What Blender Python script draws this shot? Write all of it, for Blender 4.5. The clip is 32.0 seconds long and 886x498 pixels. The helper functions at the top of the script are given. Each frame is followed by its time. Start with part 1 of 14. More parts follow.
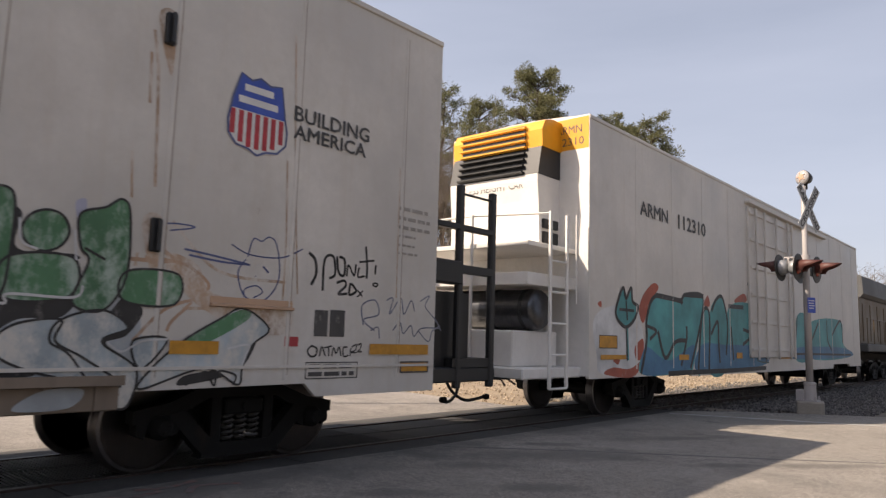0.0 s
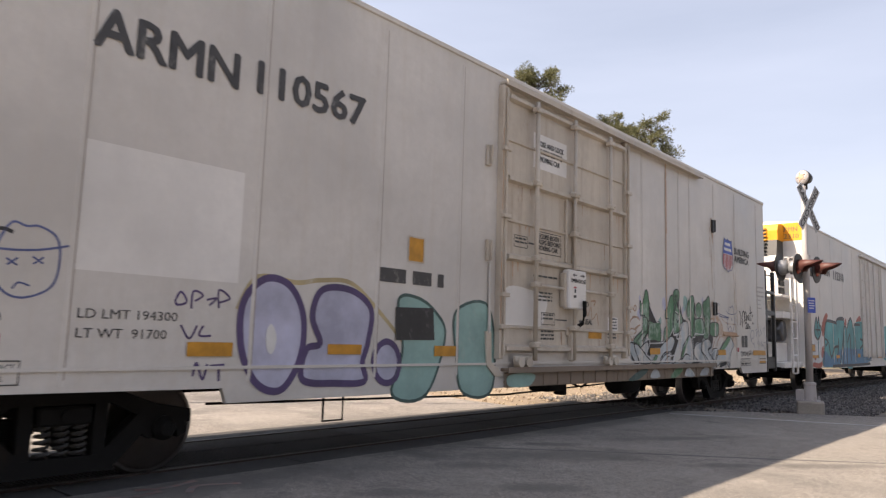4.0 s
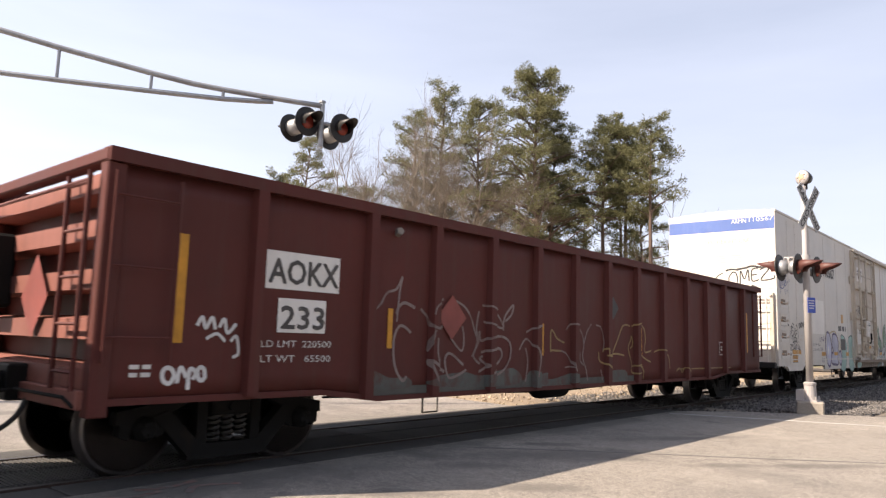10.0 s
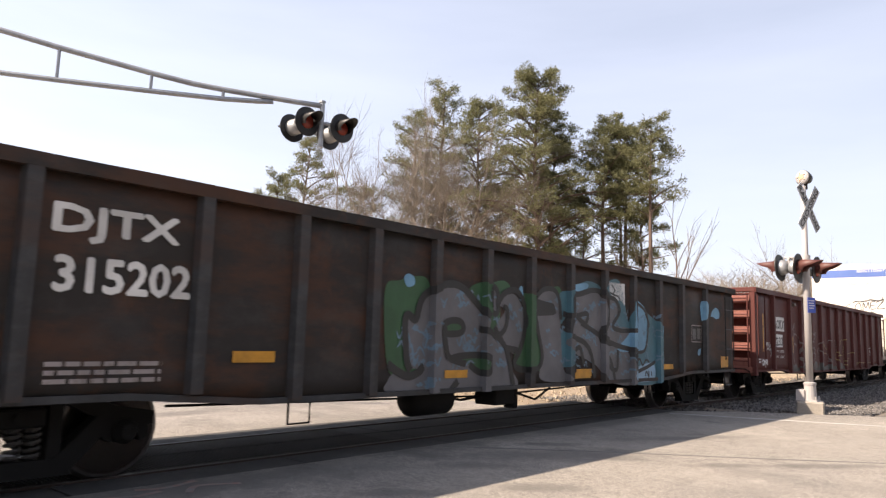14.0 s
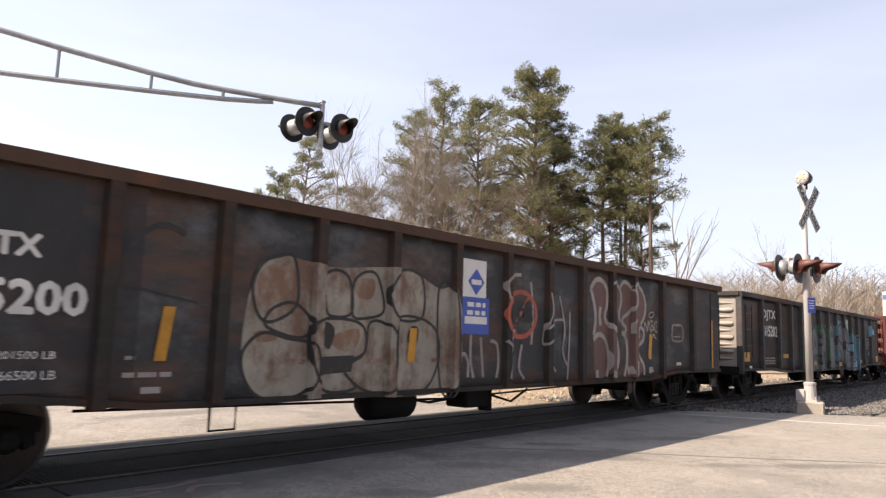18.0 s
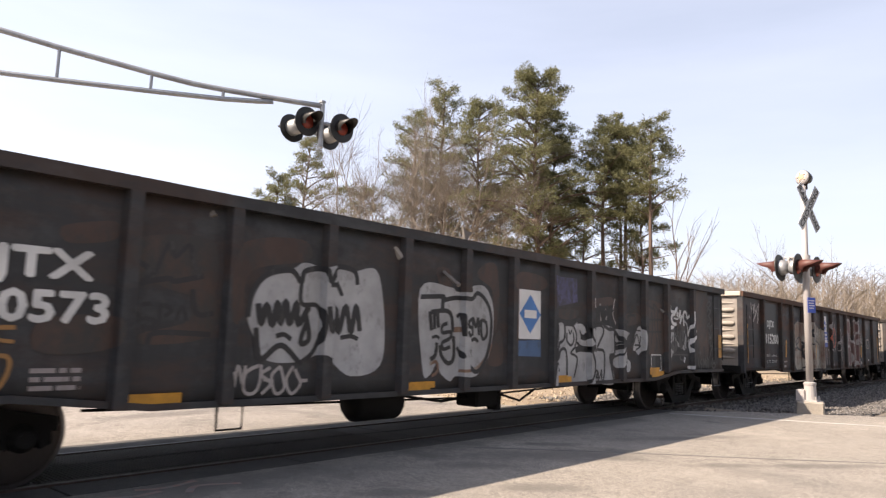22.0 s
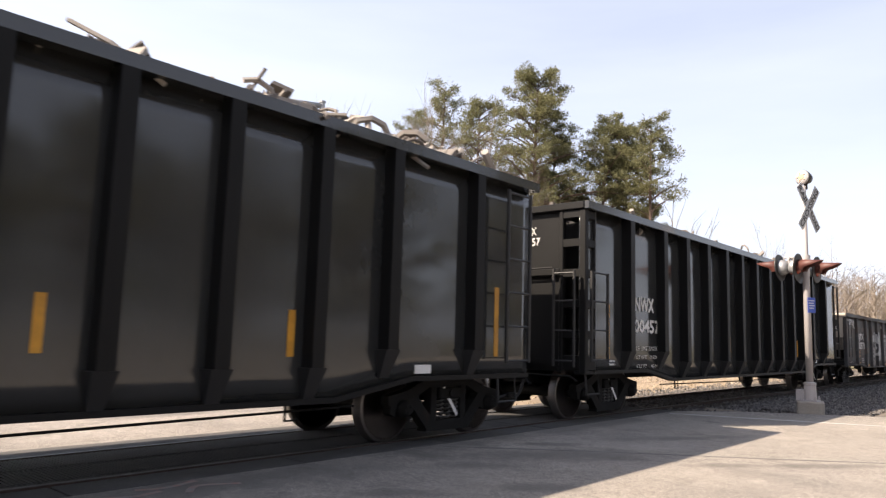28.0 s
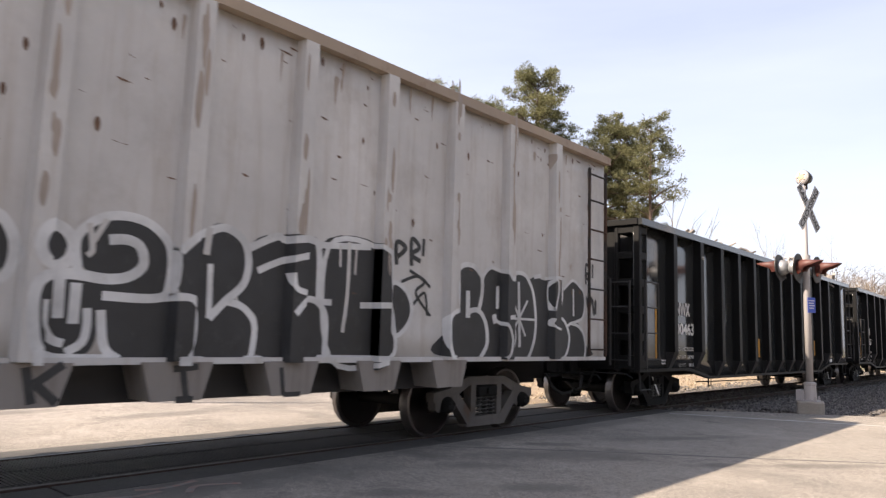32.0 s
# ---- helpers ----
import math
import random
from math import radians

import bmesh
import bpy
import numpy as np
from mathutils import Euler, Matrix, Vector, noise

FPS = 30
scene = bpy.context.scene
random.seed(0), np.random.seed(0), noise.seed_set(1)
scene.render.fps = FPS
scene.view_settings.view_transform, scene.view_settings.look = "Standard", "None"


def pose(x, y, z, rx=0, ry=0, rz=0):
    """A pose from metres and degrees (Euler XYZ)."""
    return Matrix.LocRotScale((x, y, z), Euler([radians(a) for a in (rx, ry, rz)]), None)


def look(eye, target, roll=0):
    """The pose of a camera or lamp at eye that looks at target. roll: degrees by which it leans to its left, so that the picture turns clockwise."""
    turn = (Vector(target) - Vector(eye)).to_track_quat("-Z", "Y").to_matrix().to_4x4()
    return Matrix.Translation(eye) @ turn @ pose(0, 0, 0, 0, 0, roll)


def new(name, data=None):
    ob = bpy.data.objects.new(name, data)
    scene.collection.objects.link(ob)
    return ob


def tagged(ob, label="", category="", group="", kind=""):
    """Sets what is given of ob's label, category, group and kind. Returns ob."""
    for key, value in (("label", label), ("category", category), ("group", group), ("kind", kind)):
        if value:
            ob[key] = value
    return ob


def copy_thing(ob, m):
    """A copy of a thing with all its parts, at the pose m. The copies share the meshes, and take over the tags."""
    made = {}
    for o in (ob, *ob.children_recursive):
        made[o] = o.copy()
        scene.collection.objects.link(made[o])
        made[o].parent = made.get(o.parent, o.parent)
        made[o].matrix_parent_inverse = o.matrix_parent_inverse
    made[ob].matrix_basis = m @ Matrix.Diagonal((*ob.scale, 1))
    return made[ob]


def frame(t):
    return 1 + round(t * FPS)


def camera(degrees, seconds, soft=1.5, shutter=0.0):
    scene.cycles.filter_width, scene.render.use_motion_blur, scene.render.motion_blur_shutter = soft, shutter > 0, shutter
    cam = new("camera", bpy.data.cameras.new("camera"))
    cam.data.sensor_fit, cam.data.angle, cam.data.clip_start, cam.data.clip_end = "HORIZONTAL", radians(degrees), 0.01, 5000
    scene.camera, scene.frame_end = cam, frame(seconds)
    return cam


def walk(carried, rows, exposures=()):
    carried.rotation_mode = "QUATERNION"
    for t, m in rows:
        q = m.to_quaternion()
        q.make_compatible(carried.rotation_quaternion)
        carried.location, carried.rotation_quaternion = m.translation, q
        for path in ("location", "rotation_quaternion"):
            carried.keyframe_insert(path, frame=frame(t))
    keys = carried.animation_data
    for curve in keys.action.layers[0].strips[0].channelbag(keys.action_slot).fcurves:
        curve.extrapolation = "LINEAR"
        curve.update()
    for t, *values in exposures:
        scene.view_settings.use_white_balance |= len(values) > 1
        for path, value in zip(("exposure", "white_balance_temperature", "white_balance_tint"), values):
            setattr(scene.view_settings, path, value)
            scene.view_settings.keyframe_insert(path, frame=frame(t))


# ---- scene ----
# camera: it stands still beside the crossing, 1.38 m over the rails; x runs along the track, y away from the camera
EYE = Vector((0.0, 0.0, 1.38))
YAW, PITCH = radians(48.53), radians(7.13)
cam = camera(64.31, 32.0, soft=1.3, shutter=0.2)
AIM = Vector((math.sin(YAW) * math.cos(PITCH), math.cos(YAW) * math.cos(PITCH), math.sin(PITCH)))
STAND = look(EYE, EYE + AIM, 1.7)
walk(cam, [(0.0, STAND), (32.0, STAND)], exposures=[(t, stops, 7080, 15) for t, stops in ((0.0, 0.55), (1.0, 0.76), (2.0, 1.0), (4.5, 0.96), (6.0, 0.69), (7.0, 0.62), (9.0, 0.97), (12.0, 1.12), (24.0, 1.16), (27.0, 1.25), (32.0, 1.25))])

# light: clear spring sky, sun high behind the train and to the left
world = bpy.data.worlds.new("sky")
scene.world = world
world.use_nodes = True
SUN_DIR = Vector((-1.0, 0.617, 1.0)).normalized()
SUN_EL = math.asin(SUN_DIR.z)
SUN_AZ = math.atan2(SUN_DIR.x, SUN_DIR.y)
wn, wl = world.node_tree.nodes, world.node_tree.links
sky = wn.new("ShaderNodeTexSky")
sky.sky_type = "NISHITA"
sky.sun_disc = False
sky.sun_elevation, sky.sun_rotation = SUN_EL, SUN_AZ
sky.air_density, sky.dust_density, sky.ozone_density = 1.0, 2.2, 1.2
tc = wn.new("ShaderNodeTexCoord")
mp = wn.new("ShaderNodeMapping")
mp.inputs["Scale"].default_value = (1.2, 1.2, 7.0)
mp.inputs["Rotation"].default_value = (0.12, 0.1, 0.4)
cl = wn.new("ShaderNodeTexNoise")
cl.inputs["Scale"].default_value, cl.inputs["Detail"].default_value, cl.inputs["Roughness"].default_value = 1.6, 7.0, 0.55
ramp = wn.new("ShaderNodeValToRGB")
ramp.color_ramp.elements[0].position, ramp.color_ramp.elements[0].color = 0.30, (0.52, 0.52, 0.52, 1)
ramp.color_ramp.elements[1].position, ramp.color_ramp.elements[1].color = 0.85, (0.68, 0.68, 0.68, 1)
veil = wn.new("ShaderNodeMix")
veil.data_type = "RGBA"
veil.inputs["B"].default_value = (7.7, 8.6, 10.6, 1)
wl.new(tc.outputs["Generated"], mp.inputs["Vector"])
wl.new(mp.outputs["Vector"], cl.inputs["Vector"])
wl.new(cl.outputs["Fac"], ramp.inputs["Fac"])
rise = wn.new("ShaderNodeSeparateXYZ")
thick = wn.new("ShaderNodeMapRange")
thick.inputs["From Min"].default_value, thick.inputs["From Max"].default_value = 0.05, 0.9
thick.inputs["To Min"].default_value, thick.inputs["To Max"].default_value = 1.12, 0.25
layer = wn.new("ShaderNodeMath")
layer.operation = "MULTIPLY"
wl.new(tc.outputs["Generated"], rise.inputs["Vector"])
wl.new(rise.outputs["Z"], thick.inputs["Value"])
wl.new(ramp.outputs["Color"], layer.inputs[0])
wl.new(thick.outputs["Result"], layer.inputs[1])
wl.new(layer.outputs["Value"], veil.inputs["Factor"])
wl.new(sky.outputs["Color"], veil.inputs["A"])
towards = wn.new("ShaderNodeVectorMath")
towards.operation = "DOT_PRODUCT"
towards.inputs[1].default_value = SUN_DIR
haze = wn.new("ShaderNodeMapRange")
haze.inputs["From Min"].default_value, haze.inputs["From Max"].default_value = -0.6, 0.7
haze.inputs["To Min"].default_value, haze.inputs["To Max"].default_value = 0.92, 1.22
glare = wn.new("ShaderNodeVectorMath")
glare.operation = "SCALE"
wl.new(tc.outputs["Generated"], towards.inputs[0])
wl.new(towards.outputs["Value"], haze.inputs["Value"])
wl.new(veil.outputs["Result"], glare.inputs[0])
wl.new(haze.outputs["Result"], glare.inputs["Scale"])
wl.new(glare.outputs["Vector"], wn["Background"].inputs["Color"])
wn["Background"].inputs["Strength"].default_value = 0.072
sun = new("sun", bpy.data.lights.new("sun", "SUN"))
sun.data.energy, sun.data.angle, sun.data.color = 5.0, radians(0.53), (1.0, 0.905, 0.77)
sun.matrix_basis = look(SUN_DIR * 60, (0, 0, 0))


# ---------------------------------------------------------------- materials
def nodes_of(name, rough=0.6, metal=0.0):
    m = bpy.data.materials.new(name)
    m.use_nodes = True
    nt = m.node_tree
    bsdf = nt.nodes["Principled BSDF"]
    bsdf.inputs["Roughness"].default_value = rough
    bsdf.inputs["Metallic"].default_value = metal
    return m, nt.nodes, nt.links, bsdf


def noise_of(n, l, scale, detail=4.0, stretch=None, rough=0.55, coords="Object", turn=None):
    t = n.new("ShaderNodeTexCoord")
    p = n.new("ShaderNodeMapping")
    if stretch:
        p.inputs["Scale"].default_value = stretch
    if turn:
        p.inputs["Location"].default_value = turn
    x = n.new("ShaderNodeTexNoise")
    x.inputs["Scale"].default_value, x.inputs["Detail"].default_value, x.inputs["Roughness"].default_value = scale, detail, rough
    l.new(t.outputs[coords], p.inputs["Vector"])
    l.new(p.outputs["Vector"], x.inputs["Vector"])
    return x.outputs["Fac"]


def band(n, l, fac, lo, hi, a=0.0, b=1.0):
    r = n.new("ShaderNodeMapRange")
    r.inputs["From Min"].default_value, r.inputs["From Max"].default_value = lo, hi
    r.inputs["To Min"].default_value, r.inputs["To Max"].default_value = a, b
    l.new(fac, r.inputs["Value"])
    return r.outputs["Result"]


def blend(n, l, fac, a, b):
    x = n.new("ShaderNodeMix")
    x.data_type = "RGBA"
    for key, v in (("Factor", fac), ("A", a), ("B", b)):
        if isinstance(v, (tuple, list)):
            x.inputs[key].default_value = (*v, 1) if len(v) == 3 else v
        elif isinstance(v, float):
            x.inputs[key].default_value = v
        else:
            l.new(v, x.inputs[key])
    return x.outputs["Result"]


def bump(n, l, bsdf, height, strength, distance=0.01):
    b = n.new("ShaderNodeBump")
    b.inputs["Strength"].default_value, b.inputs["Distance"].default_value = strength, distance
    l.new(height, b.inputs["Height"])
    l.new(b.outputs["Normal"], bsdf.inputs["Normal"])


def tint(c, k):
    return tuple(min(1.0, x * k) for x in c)


def painted(name, colour, rough=0.5, dirt=0.5, rust=0.2, rust_colour=(0.12, 0.045, 0.02), dirt_colour=None, streak=0.5, gloss_var=0.15, relief=0.15, spec=0.5, smear=0.0, pale=0.45):
    """Weathered paint on steel: soft fading, vertical dirt runs, patches of rust."""
    m, n, l, bsdf = nodes_of(name, rough)
    big = noise_of(n, l, 0.55, 5.0)
    fine = noise_of(n, l, 9.0, 6.0, rough=0.7)
    runs = noise_of(n, l, 1.0, 5.0, (7.0, 7.0, 0.5), 0.65)
    spots = noise_of(n, l, 1.7, 8.0, (1.0, 1.0, 0.7), 0.72, turn=(3.1, 7.7, 1.3))
    c = blend(n, l, band(n, l, big, 0.35, 0.68), tint(colour, 0.82), tint(colour, 1.12))
    c = blend(n, l, band(n, l, fine, 0.3, 0.75, 0.0, 0.35), c, tint(colour, 0.75))
    d = dirt_colour or tuple(0.35 * x + 0.02 for x in colour)
    c = blend(n, l, band(n, l, runs, 0.5, 0.78, 0.0, streak), c, d)
    c = blend(n, l, band(n, l, spots, 0.62 - 0.22 * dirt, 0.86, 0.0, dirt), c, tint(d, 0.8))
    if rust > 0:
        c = blend(n, l, band(n, l, spots, 0.72 - 0.3 * rust, 0.80 - 0.2 * rust, 0.0, min(1.0, 0.5 + rust)), c, rust_colour)
    if smear > 0:
        wide = noise_of(n, l, 0.8, 8.0, (0.8, 0.8, 2.6), 0.68, turn=(9.4, 2.2, 5.1))
        c = blend(n, l, band(n, l, wide, 0.46, 0.60, 0.0, smear), c, rust_colour)
        blotch = noise_of(n, l, 1.3, 9.0, (1.0, 1.0, 1.5), 0.72, turn=(1.7, 6.2, 4.4))
        c = blend(n, l, band(n, l, blotch, 0.50, 0.66, 0.0, pale), c, tint(tuple(0.5 * (x + sum(colour) / 3) for x in colour), 2.3))
    l.new(c, bsdf.inputs["Base Color"])
    l.new(band(n, l, big, 0.3, 0.7, rough - gloss_var, rough + gloss_var), bsdf.inputs["Roughness"])
    bsdf.inputs["Specular IOR Level"].default_value = spec
    bump(n, l, bsdf, fine, relief, 0.004)
    return m


def plain(name, colour, rough=0.6, metal=0.0, var=0.2, scale=6.0, relief=0.1):
    m, n, l, bsdf = nodes_of(name, rough, metal)
    f = noise_of(n, l, scale, 5.0, rough=0.65)
    c = blend(n, l, band(n, l, f, 0.3, 0.72), tint(colour, 1 - var), tint(colour, 1 + var))
    l.new(c, bsdf.inputs["Base Color"])
    if relief:
        bump(n, l, bsdf, f, relief, 0.005)
    return m


def spray(name, colour, worn=0.25, under=(0.1, 0.09, 0.08), rough=0.55, big=7.0):
    """Sprayed paint, cloudy and partly rubbed off."""
    m, n, l, bsdf = nodes_of(name, rough)
    a = noise_of(n, l, 1.6, 5.0, rough=0.6)
    b = noise_of(n, l, big, 8.0, (1, 1, 0.6), 0.75)
    c = blend(n, l, band(n, l, a, 0.35, 0.7), tint(colour, 0.72), tint(colour, 1.18))
    c = blend(n, l, band(n, l, b, 0.62 - 0.18 * worn, 0.72 - 0.12 * worn, 0.0, min(1.0, 0.25 + worn * 0.9)), c, under)
    l.new(c, bsdf.inputs["Base Color"])
    return m


def ground_mat(name, light, dark, patch, scale=1.0, rough=0.9, grain=60.0, relief=0.5):
    m, n, l, bsdf = nodes_of(name, rough)
    a = noise_of(n, l, 0.35 * scale, 6.0)
    b = noise_of(n, l, 2.2 * scale, 7.0, rough=0.7)
    g = noise_of(n, l, grain, 3.0, rough=0.8)
    c = blend(n, l, band(n, l, a, 0.36, 0.66), dark, light)
    c = blend(n, l, band(n, l, b, 0.52, 0.72, 0.0, 0.7), c, patch)
    c = blend(n, l, band(n, l, g, 0.38, 0.70, 0.0, 0.5), c, tint(dark, 0.55))
    l.new(c, bsdf.inputs["Base Color"])
    bump(n, l, bsdf, g, relief, 0.008)
    return m


WHITE = painted("reefer_paint", (0.63, 0.595, 0.55), 0.5, 0.35, 0.02, dirt_colour=(0.50, 0.43, 0.35), streak=0.28, relief=0.05)
WHITE_CLEAN = painted("white_patch", (0.76, 0.73, 0.69), 0.5, 0.12, 0.0, dirt_colour=(0.5, 0.45, 0.38), streak=0.1, relief=0.03)
DOOR_CREAM = painted("door_paint", (0.57, 0.505, 0.42), 0.55, 0.6, 0.28, (0.24, 0.12, 0.06), (0.32, 0.24, 0.17), 0.6, relief=0.06)
RUST_STAIN = painted("rust_stain", (0.55, 0.36, 0.24), 0.7, 0.4, 0.1, (0.35, 0.17, 0.08), (0.45, 0.30, 0.2), 0.5)
BLUE = painted("stripe_blue", (0.07, 0.13, 0.36), 0.5, 0.25, 0.0, dirt_colour=(0.16, 0.2, 0.35), streak=0.2)
ORANGE = painted("unit_orange", (0.80, 0.36, 0.02), 0.42, 0.15, 0.0, dirt_colour=(0.5, 0.25, 0.05), streak=0.2)
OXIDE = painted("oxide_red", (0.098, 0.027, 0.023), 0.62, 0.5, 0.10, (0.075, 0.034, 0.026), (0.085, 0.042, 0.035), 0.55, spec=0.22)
# chalky oxide, paler still because the end's sunlit brightness is in the colour
OXIDE_FADED_SUNLIT = painted("chalky_sunlit_oxide", (0.26, 0.105, 0.085), 0.7, 0.5, 0.15, (0.12, 0.05, 0.035), (0.10, 0.045, 0.036), 0.5, spec=0.2)
OXIDE_WORN = painted("worn_sill", (0.115, 0.115, 0.105), 0.8, 0.6, 0.3, (0.10, 0.04, 0.03), (0.06, 0.05, 0.045), 0.5, spec=0.18)
DARK_BROWN = painted("brown_black", (0.030, 0.026, 0.024), 0.68, 0.6, 0.5, (0.075, 0.034, 0.02), (0.028, 0.026, 0.026), 0.5, smear=0.7, pale=0.35, spec=0.25)
SLATE = painted("slate_black", (0.036, 0.037, 0.041), 0.62, 0.5, 0.3, (0.12, 0.055, 0.035), (0.030, 0.030, 0.032), 0.5, smear=0.3, spec=0.25)
SLATE_RUST = painted("slate_rusted", (0.048, 0.050, 0.054), 0.68, 0.6, 0.42, (0.112, 0.060, 0.042), (0.042, 0.039, 0.039), 0.6, smear=0.75, pale=0.85, spec=0.28)
BROWN_CAP = painted("rusty_cap", (0.090, 0.052, 0.038), 0.75, 0.6, 0.5, (0.13, 0.055, 0.03), (0.04, 0.035, 0.03), 0.2, spec=0.18)
CHARCOAL = painted("charcoal", (0.043, 0.044, 0.046), 0.62, 0.6, 0.3, (0.072, 0.044, 0.034), (0.026, 0.025, 0.026), 0.6, smear=0.55, pale=0.35, spec=0.28)
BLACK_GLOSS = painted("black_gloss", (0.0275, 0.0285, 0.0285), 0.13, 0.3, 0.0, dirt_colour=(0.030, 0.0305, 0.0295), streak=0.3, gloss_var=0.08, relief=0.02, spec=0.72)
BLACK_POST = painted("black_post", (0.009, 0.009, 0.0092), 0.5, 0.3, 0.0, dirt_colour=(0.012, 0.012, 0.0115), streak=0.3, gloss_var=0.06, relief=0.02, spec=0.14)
BLACK_MATT = painted("black_matt", (0.016, 0.016, 0.017), 0.5, 0.4, 0.05, (0.05, 0.03, 0.02), (0.03, 0.028, 0.026), 0.3)
POST_WEAR = painted("post_wear", (0.37, 0.315, 0.275), 0.75, 0.5, 0.3, (0.24, 0.15, 0.10), (0.36, 0.31, 0.27), 0.5, spec=0.2)
# worn grey paint, also used where shade is put into the colour
GREY_WORN_SHADE = painted("grey_paint_worn_shade", (0.27, 0.245, 0.225), 0.7, 0.6, 0.3, (0.16, 0.095, 0.06), (0.15, 0.12, 0.1), 0.6, spec=0.2)
FRAME_DUSTY = painted("cast_frame_dusty", (0.13, 0.118, 0.108), 0.75, 0.6, 0.35, (0.11, 0.065, 0.042), (0.05, 0.043, 0.04), 0.5, spec=0.2)
GREY_CAR = painted("grey_paint", (0.545, 0.53, 0.515), 0.6, 0.5, 0.15, (0.26, 0.17, 0.12), (0.30, 0.24, 0.19), 0.5)
GREY_CAP = painted("grey_cap", (0.36, 0.28, 0.21), 0.7, 0.6, 0.5, (0.22, 0.13, 0.085), (0.25, 0.18, 0.14), 0.3)
SILL_DIRTY = painted("dirty_sill", (0.24, 0.185, 0.14), 0.7, 0.6, 0.3, (0.17, 0.10, 0.065), (0.16, 0.12, 0.09), 0.6)
STEP_SHADE_RUST = painted("step_shade_rust", (0.22, 0.165, 0.12), 0.7, 0.5, 0.2, (0.2, 0.12, 0.08), (0.2, 0.15, 0.11), 0.5)
END_STAIN = painted("pale_rust_stain", (0.60, 0.47, 0.36), 0.7, 0.5, 0.2, (0.42, 0.26, 0.16), (0.5, 0.38, 0.28), 0.6)
SEAM_BROWN = painted("seam_brown", (0.36, 0.30, 0.25), 0.7, 0.5, 0.1, (0.25, 0.15, 0.1), (0.5, 0.46, 0.42), 0.6)
RUST_CHIP = plain("rust_chip", (0.13, 0.075, 0.05), 0.8, 0.0, 0.4, 9.0, 0.0)
END_CREAM = painted("bleached_cream_end", (0.47, 0.415, 0.35), 0.7, 0.6, 0.35, (0.22, 0.12, 0.07), (0.22, 0.18, 0.15), 0.5)
END_GREY = painted("bleached_end", (0.30, 0.27, 0.24), 0.7, 0.6, 0.35, (0.25, 0.14, 0.09), (0.2, 0.17, 0.15), 0.5)
TRUCK_IRON = painted("truck_iron", (0.011, 0.0105, 0.010), 0.75, 0.6, 0.3, (0.022, 0.015, 0.011), (0.010, 0.009, 0.0085), 0.2, spec=0.18)
WHEEL_IRON = painted("wheel_iron", (0.058, 0.028, 0.021), 0.6, 0.5, 0.4, (0.10, 0.042, 0.028), (0.025, 0.02, 0.018), 0.2)
SPRING_IRON = plain("spring_iron", (0.07, 0.066, 0.062), 0.5, 0.3, 0.3, 12.0)
TREAD = plain("polished_tread", (0.22, 0.20, 0.19), 0.36, 0.8, 0.12, 12.0, 0.0)
STEEL = plain("bare_steel", (0.40, 0.39, 0.38), 0.35, 0.85, 0.2, 10.0, 0.05)
TANK_DARK = plain("tank_metal", (0.10, 0.10, 0.105), 0.28, 0.75, 0.25, 8.0, 0.05)
RUBBER = plain("hose_rubber", (0.022, 0.021, 0.021), 0.7, 0.0, 0.3, 14.0)
AMBER = plain("reflector_amber", (0.52, 0.24, 0.02), 0.5, 0.0, 0.28, 5.0, 0.0)
MARK_WHITE = spray("stencil_white", (0.62, 0.61, 0.59), 0.16, (0.1, 0.1, 0.1))
MARK_BLACK = spray("stencil_black", (0.065, 0.062, 0.062), 0.3, (0.35, 0.33, 0.3))
SIGN_WHITE = plain("sign_white", (0.66, 0.65, 0.63), 0.5, 0.0, 0.08, 5.0, 0.0)
SIGN_BLUE = plain("sign_blue", (0.045, 0.09, 0.40), 0.5, 0.0, 0.15, 4.0, 0.0)
SIGN_RED = plain("sign_red", (0.42, 0.04, 0.05), 0.55, 0.0, 0.2, 5.0, 0.0)
GALV = plain("galvanised", (0.34, 0.345, 0.355), 0.45, 0.5, 0.15, 5.0, 0.05)
MAST_GREY = painted("mast_paint", (0.40, 0.375, 0.37), 0.5, 0.3, 0.05, streak=0.3)
HOOD_BLACK = plain("hood_black", (0.02, 0.019, 0.019), 0.5, 0.0, 0.25, 8.0)
HOOD_RED = plain("hood_red", (0.085, 0.026, 0.020), 0.55, 0.0, 0.25, 8.0)
LENS_RED = plain("lens_red", (0.26, 0.045, 0.03), 0.25, 0.0, 0.15, 20.0, 0.0)
SHOULDER = ground_mat("shoulder_dirt", (0.25, 0.205, 0.155), (0.12, 0.104, 0.09), (0.17, 0.145, 0.12), 2.0, 0.95, 24.0, 0.8)
CONCRETE = ground_mat("footing_concrete", (0.40, 0.36, 0.31), (0.27, 0.24, 0.21), (0.33, 0.27, 0.22), 2.0, 0.9, 40.0)


